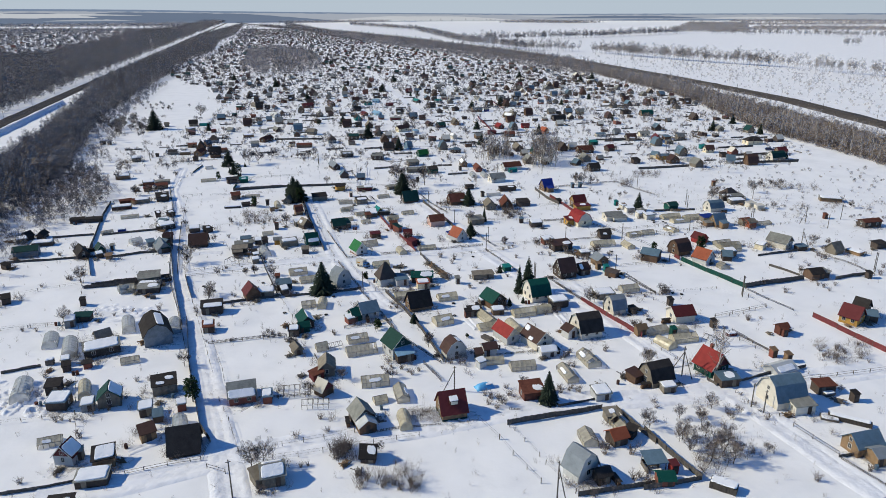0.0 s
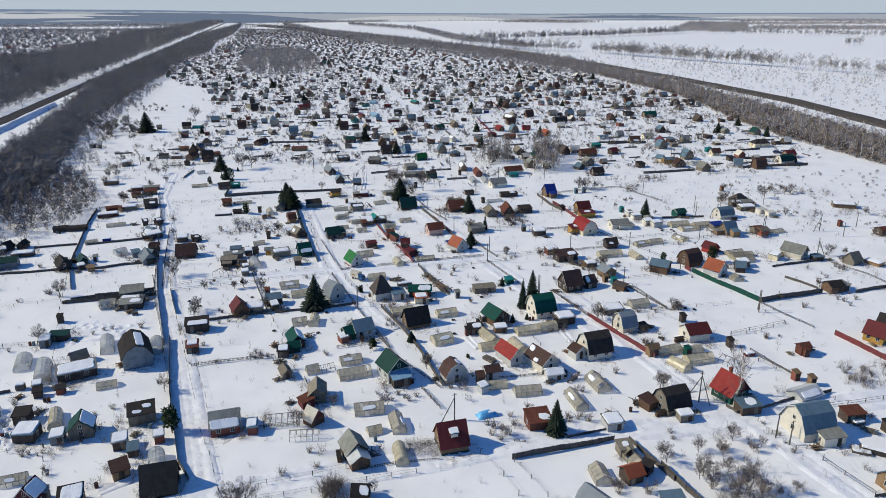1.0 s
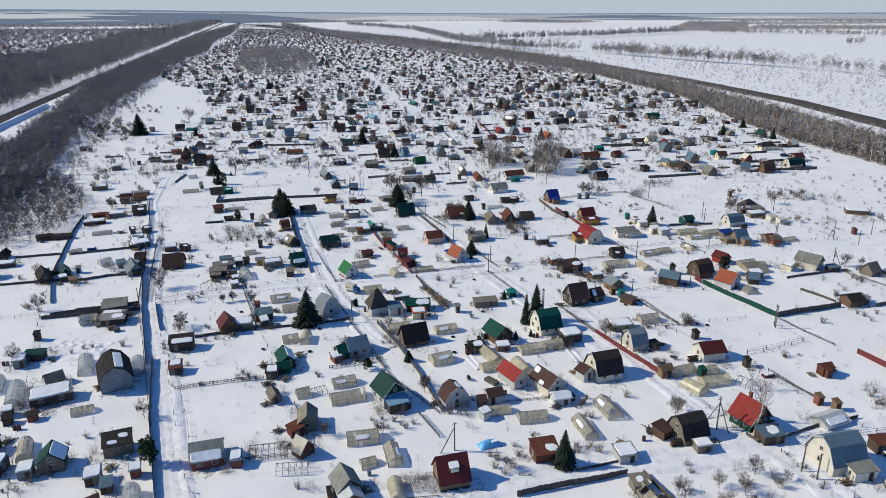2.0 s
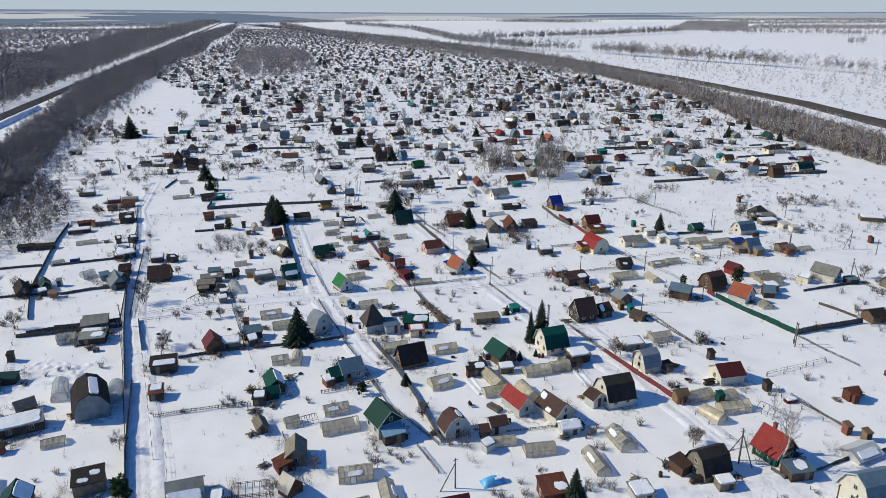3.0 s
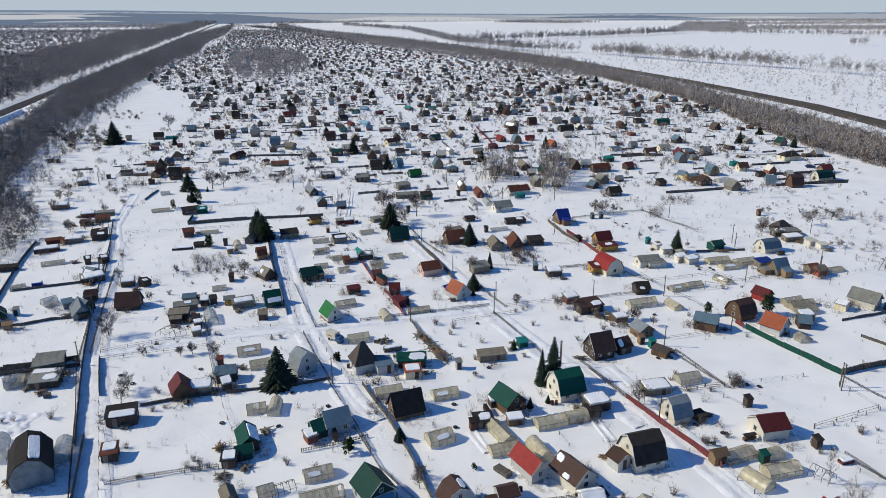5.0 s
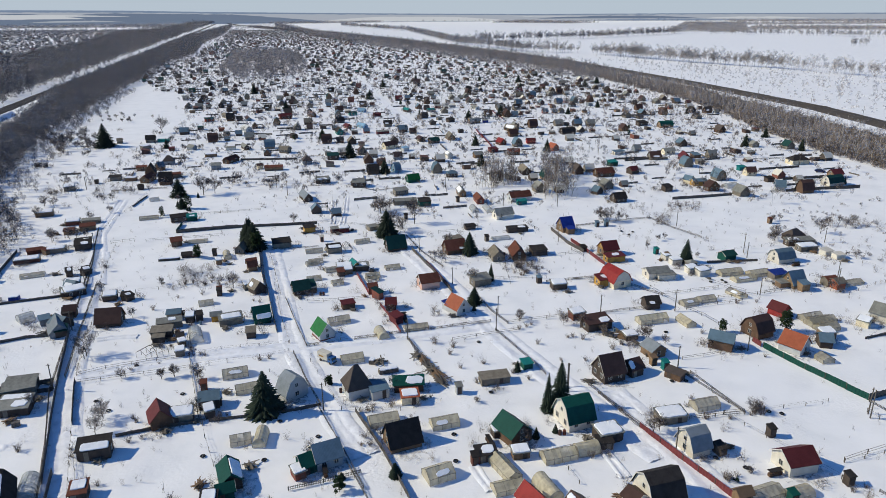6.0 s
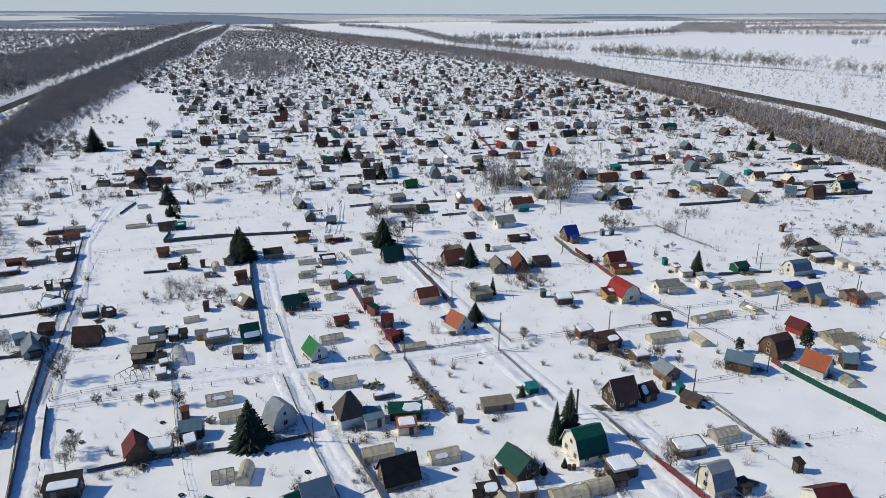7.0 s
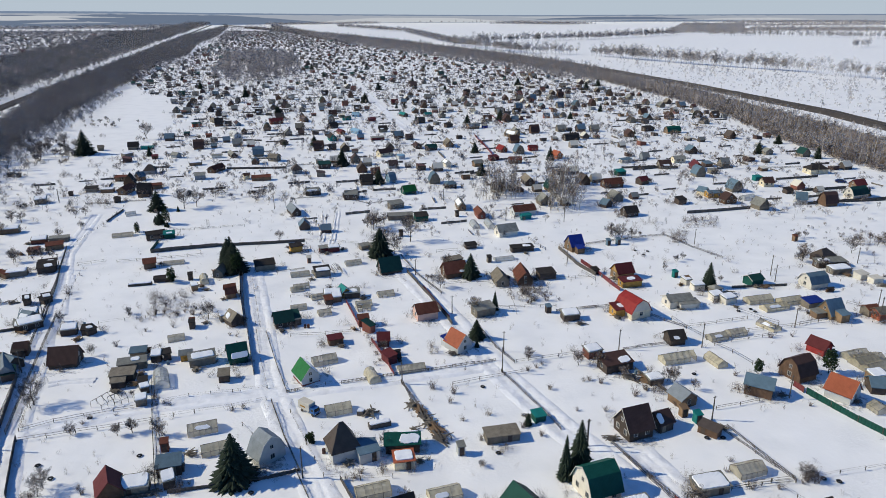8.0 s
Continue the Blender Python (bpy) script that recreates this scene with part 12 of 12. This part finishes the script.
brush_spot(-26.1, 157.5, 1.5)
brush_spot(-32.3, 155, 1.5)
brush_spot(-67.7, 170.1, 1.3)
brush_spot(-74.4, 182.9, 1.6)
brush_spot(-72.9, 180.9, 1.7)
brush_spot(-75.6, 185.9, 1.2)
brush_spot(-60.6, 153.3, 1.5)
brush_spot(-59.7, 150.9, 1.5)
brush_spot(-61.9, 156.6, 1.1)
brush_spot(-13.1, 165.7, 1.8)
brush_spot(-11.8, 166.4, 1.2)
brush_spot(-12.5, 166, 1.7)
brush_spot(-12.8, 157.6, 1.9)
brush_spot(-11.4, 156.2, 1.7)
brush_spot(-10.8, 154.2, 1.7)
brush_spot(-12.2, 158.6, 1.7)
brush_spot(-11.5, 154.9, 1.5)
brush_spot(-1, 150.9, 1.2)
brush_spot(-1.2, 151.5, 1.4)
brush_spot(4.5, 181.5, 1.4)
brush_spot(3.2, 191.1, 1.8)
brush_spot(-0.8, 192.3, 1.9)
brush_spot(9.2, 183.4, 1.9)
brush_spot(57.3, 164.3, 1.8)
brush_spot(57.3, 164.8, 2.4)
brush_spot(57.7, 164.6, 2.4)
brush_spot(57.8, 165.1, 1.4)
brush_spot(56.9, 164.4, 2)
brush_spot(52.2, 162, 1.5)
brush_spot(48.2, 162.4, 1.5)
brush_spot(47.7, 162.2, 1.9)
brush_spot(38.7, 164.1, 2.2)
brush_spot(38.3, 163.8, 1.6)
brush_spot(49.2, 158.4, 1.8)
brush_spot(37.7, 190.2, 1.9)
old_tyre(-64.6, 170.4)
old_tyre(-60.7, 166.9)
old_tyre(-62.5, 183.8)
old_tyre(-39, 153.1)
old_tyre(-28.6, 151.9)
old_tyre(-28.4, 162.9)
old_tyre(-49.1, 172.6)
old_tyre(2.6, 158.3)
old_tyre(2.7, 150.8)
old_tyre(10.1, 172.1)
old_tyre(9, 193.2)
old_tyre(-20.8, 158.1)
old_tyre(45.9, 175.1)
old_tyre(48.6, 175)
old_tyre(62, 163.5)
old_tyre(59.9, 164.1)
old_tyre(51.7, 196.9)
old_tyre(49.4, 148.1)
old_tyre(45.1, 150.9)
old_tyre(48.9, 148.3)
old_tyre(60.9, 271.4)
old_tyre(62.3, 267.5)
old_tyre(76.8, 227.7)
old_tyre(73.3, 226.5)
old_tyre(64.4, 270.5)
old_tyre(77.2, 226.2)
spruce(-59.1, 263.8, 11.4)
spruce(-61.6, 265.7, 7.4)
spruce(-92, 301.3, 6.1)
spruce(-61.8, 267.6, 8.1)
pine(-71.7, 250.7, 5)
pine(-99.4, 295.8, 3.9)
bare_tree(-89.6, 326.8, 10)
bare_tree(-97.6, 333.1, 7)
bare_tree(-93.2, 324, 8.4)
bare_tree(-148.1, 308.1, 5.5)
bare_tree(-158.9, 307.5, 5)
bare_tree(-144, 307, 4.3)
bare_tree(-74.5, 229.3, 2.3)
bare_tree(-54.9, 230, 3.2)
brush_spot(-125.2, 269.5, 2.1)
brush_spot(-125.9, 271.4, 1.6)
brush_spot(-119.9, 301.2, 1.7)
brush_spot(-120.5, 303.2, 1.5)
brush_spot(-123.2, 276, 1.9)
brush_spot(-121.5, 275.1, 2.6)
brush_spot(-120.9, 276.3, 1.7)
brush_spot(-55.2, 231.4, 2.3)
brush_spot(-55.9, 231.9, 2.2)
brush_spot(-96.3, 242.2, 2.4)
brush_spot(-96.5, 243.7, 2.4)
brush_spot(-68.3, 234.4, 1.6)
brush_spot(-68.8, 233.1, 1.9)
brush_spot(-69.6, 232.3, 2.4)
brush_spot(-67.1, 233.8, 2.2)
brush_spot(-68.3, 235.8, 2.4)
brush_spot(-66.4, 234.9, 1.5)
brush_spot(-70.8, 235.8, 2.4)
brush_spot(-66.1, 237.1, 1.9)
brush_spot(-74.7, 229.8, 2.4)
brush_spot(-61.4, 222.7, 2.1)
brush_spot(-75.4, 210.7, 1.9)
brush_spot(-90.3, 227.2, 2.1)
brush_spot(-88.6, 224.6, 1.5)
brush_spot(-137.5, 279.6, 2.5)
brush_spot(-137.7, 275.6, 2.5)
brush_spot(-134.6, 340.7, 2.2)
brush_spot(-128.2, 340.5, 2.2)
brush_spot(-115.5, 340, 2.3)
brush_spot(-77.4, 315.1, 2)
brush_spot(-78.7, 304.8, 1.8)
brush_spot(-71.3, 338.4, 2.2)
brush_spot(-68.3, 332, 2.6)
brush_spot(-73.7, 341.7, 2.5)
brush_spot(-59.3, 231.5, 2.4)
spruce(9.1, 253.2, 7.3)
spruce(9.1, 213.9, 5)
bare_tree(-20.5, 295.5, 6.9)
bare_tree(-8.5, 295.1, 6)
bare_tree(-15.2, 273.8, 7.7)
bare_tree(9.4, 227, 5.3)
bare_tree(-22.8, 298, 4.9)
bare_tree(19.6, 205.8, 2.6)
brush_spot(-28, 249.4, 1.4)
brush_spot(-28.8, 251, 1.6)
brush_spot(-16.4, 293.1, 1.5)
brush_spot(-14.9, 290.7, 1.8)
brush_spot(-23.2, 268.2, 2.1)
brush_spot(-32.9, 239, 1.9)
brush_spot(32, 205.9, 1.8)
brush_spot(19.6, 205.2, 1.7)
brush_spot(22.6, 238.9, 1.4)
brush_spot(23.5, 237.4, 1.5)
brush_spot(25.2, 234.5, 2.2)
brush_spot(6.7, 267.3, 2.1)
brush_spot(8, 269.2, 1.9)
brush_spot(-1.6, 267.6, 1.9)
brush_spot(-2.9, 269.5, 1.5)
brush_spot(4.2, 329.4, 1.3)
brush_spot(-29.7, 293.5, 1.3)
brush_spot(76.9, 279, 1.5)
brush_spot(77.3, 281.1, 1.7)
brush_spot(77.9, 280.2, 2.6)
brush_spot(106.9, 262.4, 2.1)
brush_spot(109.3, 266, 1.7)
brush_spot(109, 264.2, 1.6)
brush_spot(107.6, 265, 1.5)
brush_spot(134, 281.4, 1.5)
brush_spot(136.8, 275, 1.6)
brush_spot(139.2, 277, 1.9)
brush_spot(139.7, 275.8, 1.7)
brush_spot(140, 274.1, 1.8)
brush_spot(142.9, 276.9, 2.2)
brush_spot(139.1, 279.1, 1.6)
brush_spot(93.4, 296.5, 1.6)
brush_spot(90.8, 295.2, 2.3)
brush_spot(88.5, 294.3, 1.8)
brush_spot(66.1, 260, 2.2)
brush_spot(103.5, 221.9, 1.8)
brush_spot(123.9, 248.1, 2.3)


# woodpiles, planks, barrels and brush that stand about the houses
def gardens():
    spots = [(o.location.x, o.location.y, o.get("category", "")) for o in scene.collection.objects if o.parent is None and o.get("category", "") in ("house", "shed", "greenhouse", "outhouse") and o.location.y < 400]
    taken = [(a, b) for a, b, _ in spots]
    for hx, hy, what in spots:
        r = random.Random(int(hx * 11 + hy * 5))
        if what in ("greenhouse", "outhouse"):
            continue
        for n in range(r.choice((3, 4, 5, 6)) if hy < 330 else 3):
            a, d = r.uniform(0, 6.283), r.uniform(2.6, 5.2) if what == "house" else r.uniform(2.0, 4.2)
            x, y = hx + math.cos(a) * d, hy + math.sin(a) * d
            if min(math.hypot(x - p, y - q) for p, q in taken if (p, q) != (hx, hy)) < 2.4 or min(math.hypot(x - p, y - q) for p, q in LANE_POINTS) < 3.2:
                continue
            k, kind = r.randrange(3), r.random()
            if n < 2 and hy < 300 and kind < 0.36:
                plank_pile(x, y, r.uniform(0, 180), r.uniform(0.6, 0.95), k)
                taken.append((x, y))
            elif n < 2 and hy < 260 and kind < 0.46:
                barrel(x, y, k)
                if r.random() < 0.4:
                    barrel(x + 0.75, y + 0.1, (k + 1) % 3)
                taken.append((x, y))
            elif n < 2 and hy < 260 and kind < 0.54:
                firewood(x, y, 15 + r.choice((0, 90)), k)
                taken.append((x, y))
            elif n == 2 and kind < 0.25 and hy < 300:
                bare_tree(x, y, r.uniform(2.4, 4.4))
            else:
                for _ in range(r.choice((2, 3, 4))):
                    brush_spot(x + r.uniform(-0.9, 0.9), y + r.uniform(-0.9, 0.9), r.uniform(0.7, 2.0))


gardens()
FAR_LANE = [(-89.6, 844.3), (-71.6, 762), (-30, 559.9), (-11.9, 484.8)]
VILLAGE = [(-171.8, 341.2), (-166.9, 356.5), (-147.8, 365.7), (-163.4, 447.8), (-157.2, 497.1), (-204.9, 618), (-327.4, 831.9), (-385.5, 1053.8), (-391.5, 1209.3), (-523.3, 1778), (-771.5, 2772), (-1244.4, 5057.9), (-1131.1, 5547), (-343.5, 2207.5), (-66.2, 1363.4), (68.9, 1086.9), (143.9, 834.6), (174.8, 718.5), (188.3, 604.7), (193, 512.3), (187.2, 416.7), (189.3, 355.6), (162.5, 313), (54.2, 316.8), (23.9, 285.9), (-31, 287.8), (-106.4, 344.9), (-161.9, 324.5)]


# ---- the far half of the village ----
BUILT = [(o.location.x, o.location.y) for o in scene.collection.objects if o.type == "EMPTY" and o.parent is None and o.get("category", "") not in ("fence", "tree", "power pole")]
CELLS = {}
for bx, by in BUILT:
    CELLS.setdefault((int(bx // 12), int(by // 12)), []).append((bx, by))


def free(x, y, d):
    a, b = int(x // 12), int(y // 12)
    return all(math.hypot(x - p, y - q) > d for i in (-1, 0, 1) for j in (-1, 0, 1) for p, q in CELLS.get((a + i, b + j), ()))


for (ax, ay), (bx, by) in zip(FAR_LANE, FAR_LANE[1:]):
    for i in range(40):
        CELLS.setdefault((int((ax + (bx - ax) * i / 40) // 12), int((ay + (by - ay) * i / 40) // 12)), []).append((ax + (bx - ax) * i / 40, ay + (by - ay) * i / 40))
rng = random.Random(77)
LOOKS = [("gable", "darkgreen", "greywood", 4.0), ("gable", "black", "logs", 5.0), ("gambrel", "brown", "logs", 4.8), ("gable", "slate", "greywood", 3.8), ("gable", "brown", "logs", 4.0), ("gambrel", "steel", "greywood", 4.4), ("gable", "black", "darkwood", 4.0),
         ("gable", "maroon", "darkwood", 4.0), ("gable", "steel", "darkwood", 3.8), ("gable", "umber", "logs", 4.2), ("gable", "slate", "greywood", 3.6), ("gambrel", "darkgreen", "wood", 4.4), ("gable", "black", "greywood", 3.6), ("hip", "umber", "grey", 4.0), ("gable", "greywood", "darkwood", 3.8), ("gable", "brown", "greywood", 4.0)]


def far_house(k, x, y, yaw):
    kind, roof, wall, hr = LOOKS[k]
    sn = [(-1, 0.1, 0.6, 0.05, 0.4)] if k % 3 == 0 and kind != "hip" else []
    KINDS.place(("far", k), lambda: house(0, 0, 0, 4.9, 4.3, 1.9, hr + 0.3, kind, roof, wall, seed=k, windows=0, snow=sn, trim=wall), pose(x, y, lie(x, y) - 0.08, 0, 0, yaw))


TILT_ROWS = radians(13)
cosr, sinr = math.cos(TILT_ROWS), math.sin(TILT_ROWS)
far_walls, far_roofs, far_bits, brush, hedges, shed_spots, near_count = [], [], [], [], [], [], 0
v = -60.0
while v < 3000:
    depth = max(0.0, v - 350)
    u = -900.0 + rng.uniform(0, 8)
    while u < 650:
        x, y = u * cosr - v * sinr + rng.uniform(-2.5, 2.5), u * sinr + v * cosr + rng.uniform(-6, 6)
        if inside(x, y, VILLAGE) and not inside(x, y, GROVE) and rng.random() < (0.5 if y < 520 else 0.8):
            yaw = 13 + rng.choice((0, 90, 90, 180)) + rng.uniform(-4, 4)
            big = rng.random() < 0.5
            if y < 720:
                if free(x, y, 9):
                    near_count += 1
                    if big:
                        far_house(rng.randrange(len(LOOKS)), x, y, yaw)
                    else:
                        shed_spots.append((x, y, radians(yaw), rng.uniform(0.6, 0.85), 1.0))
                    if rng.random() < 0.5:
                        shed_spots.append((x + rng.uniform(5, 8), y + rng.uniform(-7, 7), radians(13 + rng.uniform(-4, 4)), rng.uniform(0.5, 0.8), 1.0))
            elif free(x, y, 7):
                s = rng.uniform(0.75, 1.1) * (1.0 if big else 0.65)
                far_walls.append((x, y, radians(yaw), s, 1.0))
                far_roofs.append((x, y, radians(yaw), s, 1.0))
        if inside(x, y, VILLAGE) and y > 230:
            for j in range(7 if y < 320 else 11 if y < 900 else 6):
                bx, by = (7 + rng.uniform(-1, 1), rng.uniform(-13, 13)) if j % 3 == 0 else (rng.uniform(-8, 8), rng.choice((11, -4)) + rng.uniform(-2.5, 2.5)) if j % 3 == 1 else (rng.uniform(-9, 9), rng.uniform(-13, 13))
                brush.append((x + bx, y + by, rng.uniform(0, 6.28), rng.uniform(0.4, 1.2) * (1.5 if rng.random() < 0.12 else 1), rng.uniform(0.8, 1.3)))
            if rng.random() < 0.6 and free(x, y + 11, 3):
                hedges.append((x, y + 11, TILT_ROWS + rng.uniform(-0.12, 0.12), rng.uniform(0.5, 1.0), 1.0))
            if rng.random() < 0.3:
                hedges.append((x + 5, y, TILT_ROWS + 1.5708 + rng.uniform(-0.1, 0.1), rng.uniform(0.5, 1.0), 1.0))
        u += rng.uniform(11, 18)
    v += 26 if v < 800 else 30


def island_mat(name, colours, rough=0.7):
    m = bpy.data.materials.new(name)
    m.use_nodes = True
    n, l = m.node_tree.nodes, m.node_tree.links
    g = n.new("ShaderNodeNewGeometry")
    r = ramp(n, [(i / len(colours), RGB[c]) for i, c in enumerate(colours)])
    r.color_ramp.interpolation = "CONSTANT"
    l.new(g.outputs["Random Per Island"], r.inputs["Fac"])
    l.new(r.outputs["Color"], n["Principled BSDF"].inputs["Base Color"])
    n["Principled BSDF"].inputs["Roughness"].default_value = rough
    return m


WALL_MIX = island_mat("far_walls", ["logs", "greywood", "darkwood", "grey", "logs", "greywood", "darkwood", "wood", "darkwood", "brick", "brown", "darkwood"], 0.85)
ROOF_MIX = island_mat("far_roofs", ["darkgreen", "brown", "slate", "black", "rust", "steel", "darkgreen", "grey", "maroon", "slate", "black", "brown", "green", "white", "white", "greywood"], 0.6)
SHED_MIX = island_mat("shed_roofs", ["white", "slate", "black", "white", "brown", "steel", "white", "rust", "slate", "white"], 0.75)
wall_shapes = [prism([(-2.4, -0.2), (-2.4, 2.1), (0, 4.6), (2.4, 2.1), (2.4, -0.2)], -2.7, 2.7), prism([(-2.2, -0.2), (-2.2, 2.0), (2.2, 2.8), (2.2, -0.2)], -2.5, 2.5)]
roof_shapes = [prism([(-2.75, 1.95), (0, 4.78), (2.75, 1.95), (2.75, 1.83), (0, 4.62), (-2.75, 1.83)], -3, 3), prism([(-2.5, 2.1), (2.5, 3.0), (2.5, 2.85), (-2.5, 1.95)], -2.8, 2.8)]
cloud("garden_shed_walls", wall_shapes, shed_spots, WALL_MIX, "plank walls of small sheds in the far gardens", "sheds")
cloud("garden_shed_roofs", roof_shapes, shed_spots, SHED_MIX, "snowy and dark roofs of small garden sheds", "sheds")
cloud("distant_house_walls", wall_shapes, far_walls, WALL_MIX, "small wooden walls of distant village houses", "houses")
cloud("distant_house_roofs", roof_shapes, far_roofs, ROOF_MIX, "many-coloured roofs of distant village houses", "houses")
cloud("village_brush", [crown_shape(80 + i, 2.0, 9, 0.0, 0.5, 0.5, 0) for i in range(5)] + [crown_shape(90 + i, 3.4, 12, 0.15, 0.36, 0.42, 0.05) for i in range(5)], [r for r in brush if free(r[0], r[1], 2.8)], BUSH_VEIL, "bare bushes and fruit trees among the gardens", "brushwood")
slats = join(*[box(-5 + i * 2.5, -5 + i * 2.5 + 2.4, -0.03, 0.03, -0.1, 0.85 + 0.1 * (i % 2)) for i in range(4)])
cloud("distant_fences", [slats], [h for h in hedges if free(h[0], h[1], 6)], OLD_WOOD, "weathered board fences between the far gardens", "fence")

# the other village beyond the railway and the snow-free grove inside this one
far_walls, far_roofs, rows = [], [], []
OTHER = plan([(-480, 690), (-590, 1150), (-880, 2250), (-1700, 2500), (-2300, 1700), (-1300, 600), (-700, 480)])
for row in scatter(OTHER, 24, 51, (0.8, 1.3), 0.5, 0.75):
    far_walls.append((row[0], row[1], 0.3 + rng.choice((0, 1.57)), row[3], 1.0))
cloud("west_village_walls", wall_shapes, far_walls, WALL_MIX, "small walls of houses in the next village", "houses")
cloud("west_village_roofs", roof_shapes, far_walls, ROOF_MIX, "small roofs of houses in the next village", "houses")
cloud("west_village_trees", TINY_TREES, scatter(OTHER, 8.8, 52, (0.5, 1.05), 0.35, 0.85), WOODS_VEIL, "bare trees among the houses of the next village", "trees")
cloud("garden_brush", [shrub_shape(70 + i, 1.9, 20, 0.02) for i in range(5)], BRUSH_SPOTS, TWIG, "bare brown bushes in the middle gardens", "brushwood")

MEADOW = [(112, 288), (196, 318), (192, 240), (150, 205), (116, 240)]
cloud("meadow_scrub", SHRUBS, [r for r in scatter(MEADOW, 5.2, 83, (0.3, 0.95), 0, 0.55) if free(r[0], r[1], 3)], BUSH_VEIL, "low bare scrub and weeds on the open meadow", "scrub")
stalks = [r for r in scatter([(-150, 70), (-140, 250), (-60, 340), (130, 340), (190, 240), (120, 70)], 4.2, 81, (0.3, 1.0), 0, 0.55) if free(r[0], r[1], 3.5)]
cloud("garden_stalks", [shrub_shape(75 + i, 1.5, 9, 0.022) for i in range(4)], stalks, TWIG, "dry stalks and small shrubs poking through snow", "stalks")

# masts along the railways
for line, side in ((RAIL_WEST, 9), (RAIL_EAST, -8)):
    for (x0, y0), (x1, y1) in zip(line[1:5], line[2:6]):
        n = max(1, int(math.hypot(x1 - x0, y1 - y0) / 55))
        for i in range(n):
            pole(x0 + (x1 - x0) * i / n + side, y0 + (y1 - y0) * i / n, 9.5)

spots = [r for r in scatter(VILLAGE, 12, 91, (0.28, 0.6), 0.25, 0.8) if r[1] > 480 and free(r[0], r[1], 3)]
cloud("village_trees", [crown_shape(110 + i, 10, 14, 0.12, 0.36, 0.42) for i in range(6)], spots, BIRCH_VEIL, "bare garden trees among the far houses", "trees")
WILD = [(x + o, y) for o, pts in ((-4, WEST_BELT[12:19]), (70, WEST_BELT[18:11:-1])) for x, y in pts]
cloud("young_wood", FAR_TREES, scatter(WILD, 10, 92, (0.4, 0.9), 0.3, 0.7), WOODS_VEIL, "young bare wood at the far edge of the village", "trees")

rng = random.Random(9)
for _ in range(400):
    x, y = rng.uniform(-300, 230), rng.uniform(420, 1000)
    if inside(x, y, VILLAGE) and free(x, y, 5) and len([o for o in KINDS.made]) and rng.random() < 0.2:
        spruce(round(x, 1), round(y, 1), rng.uniform(5, 9), 1.1)
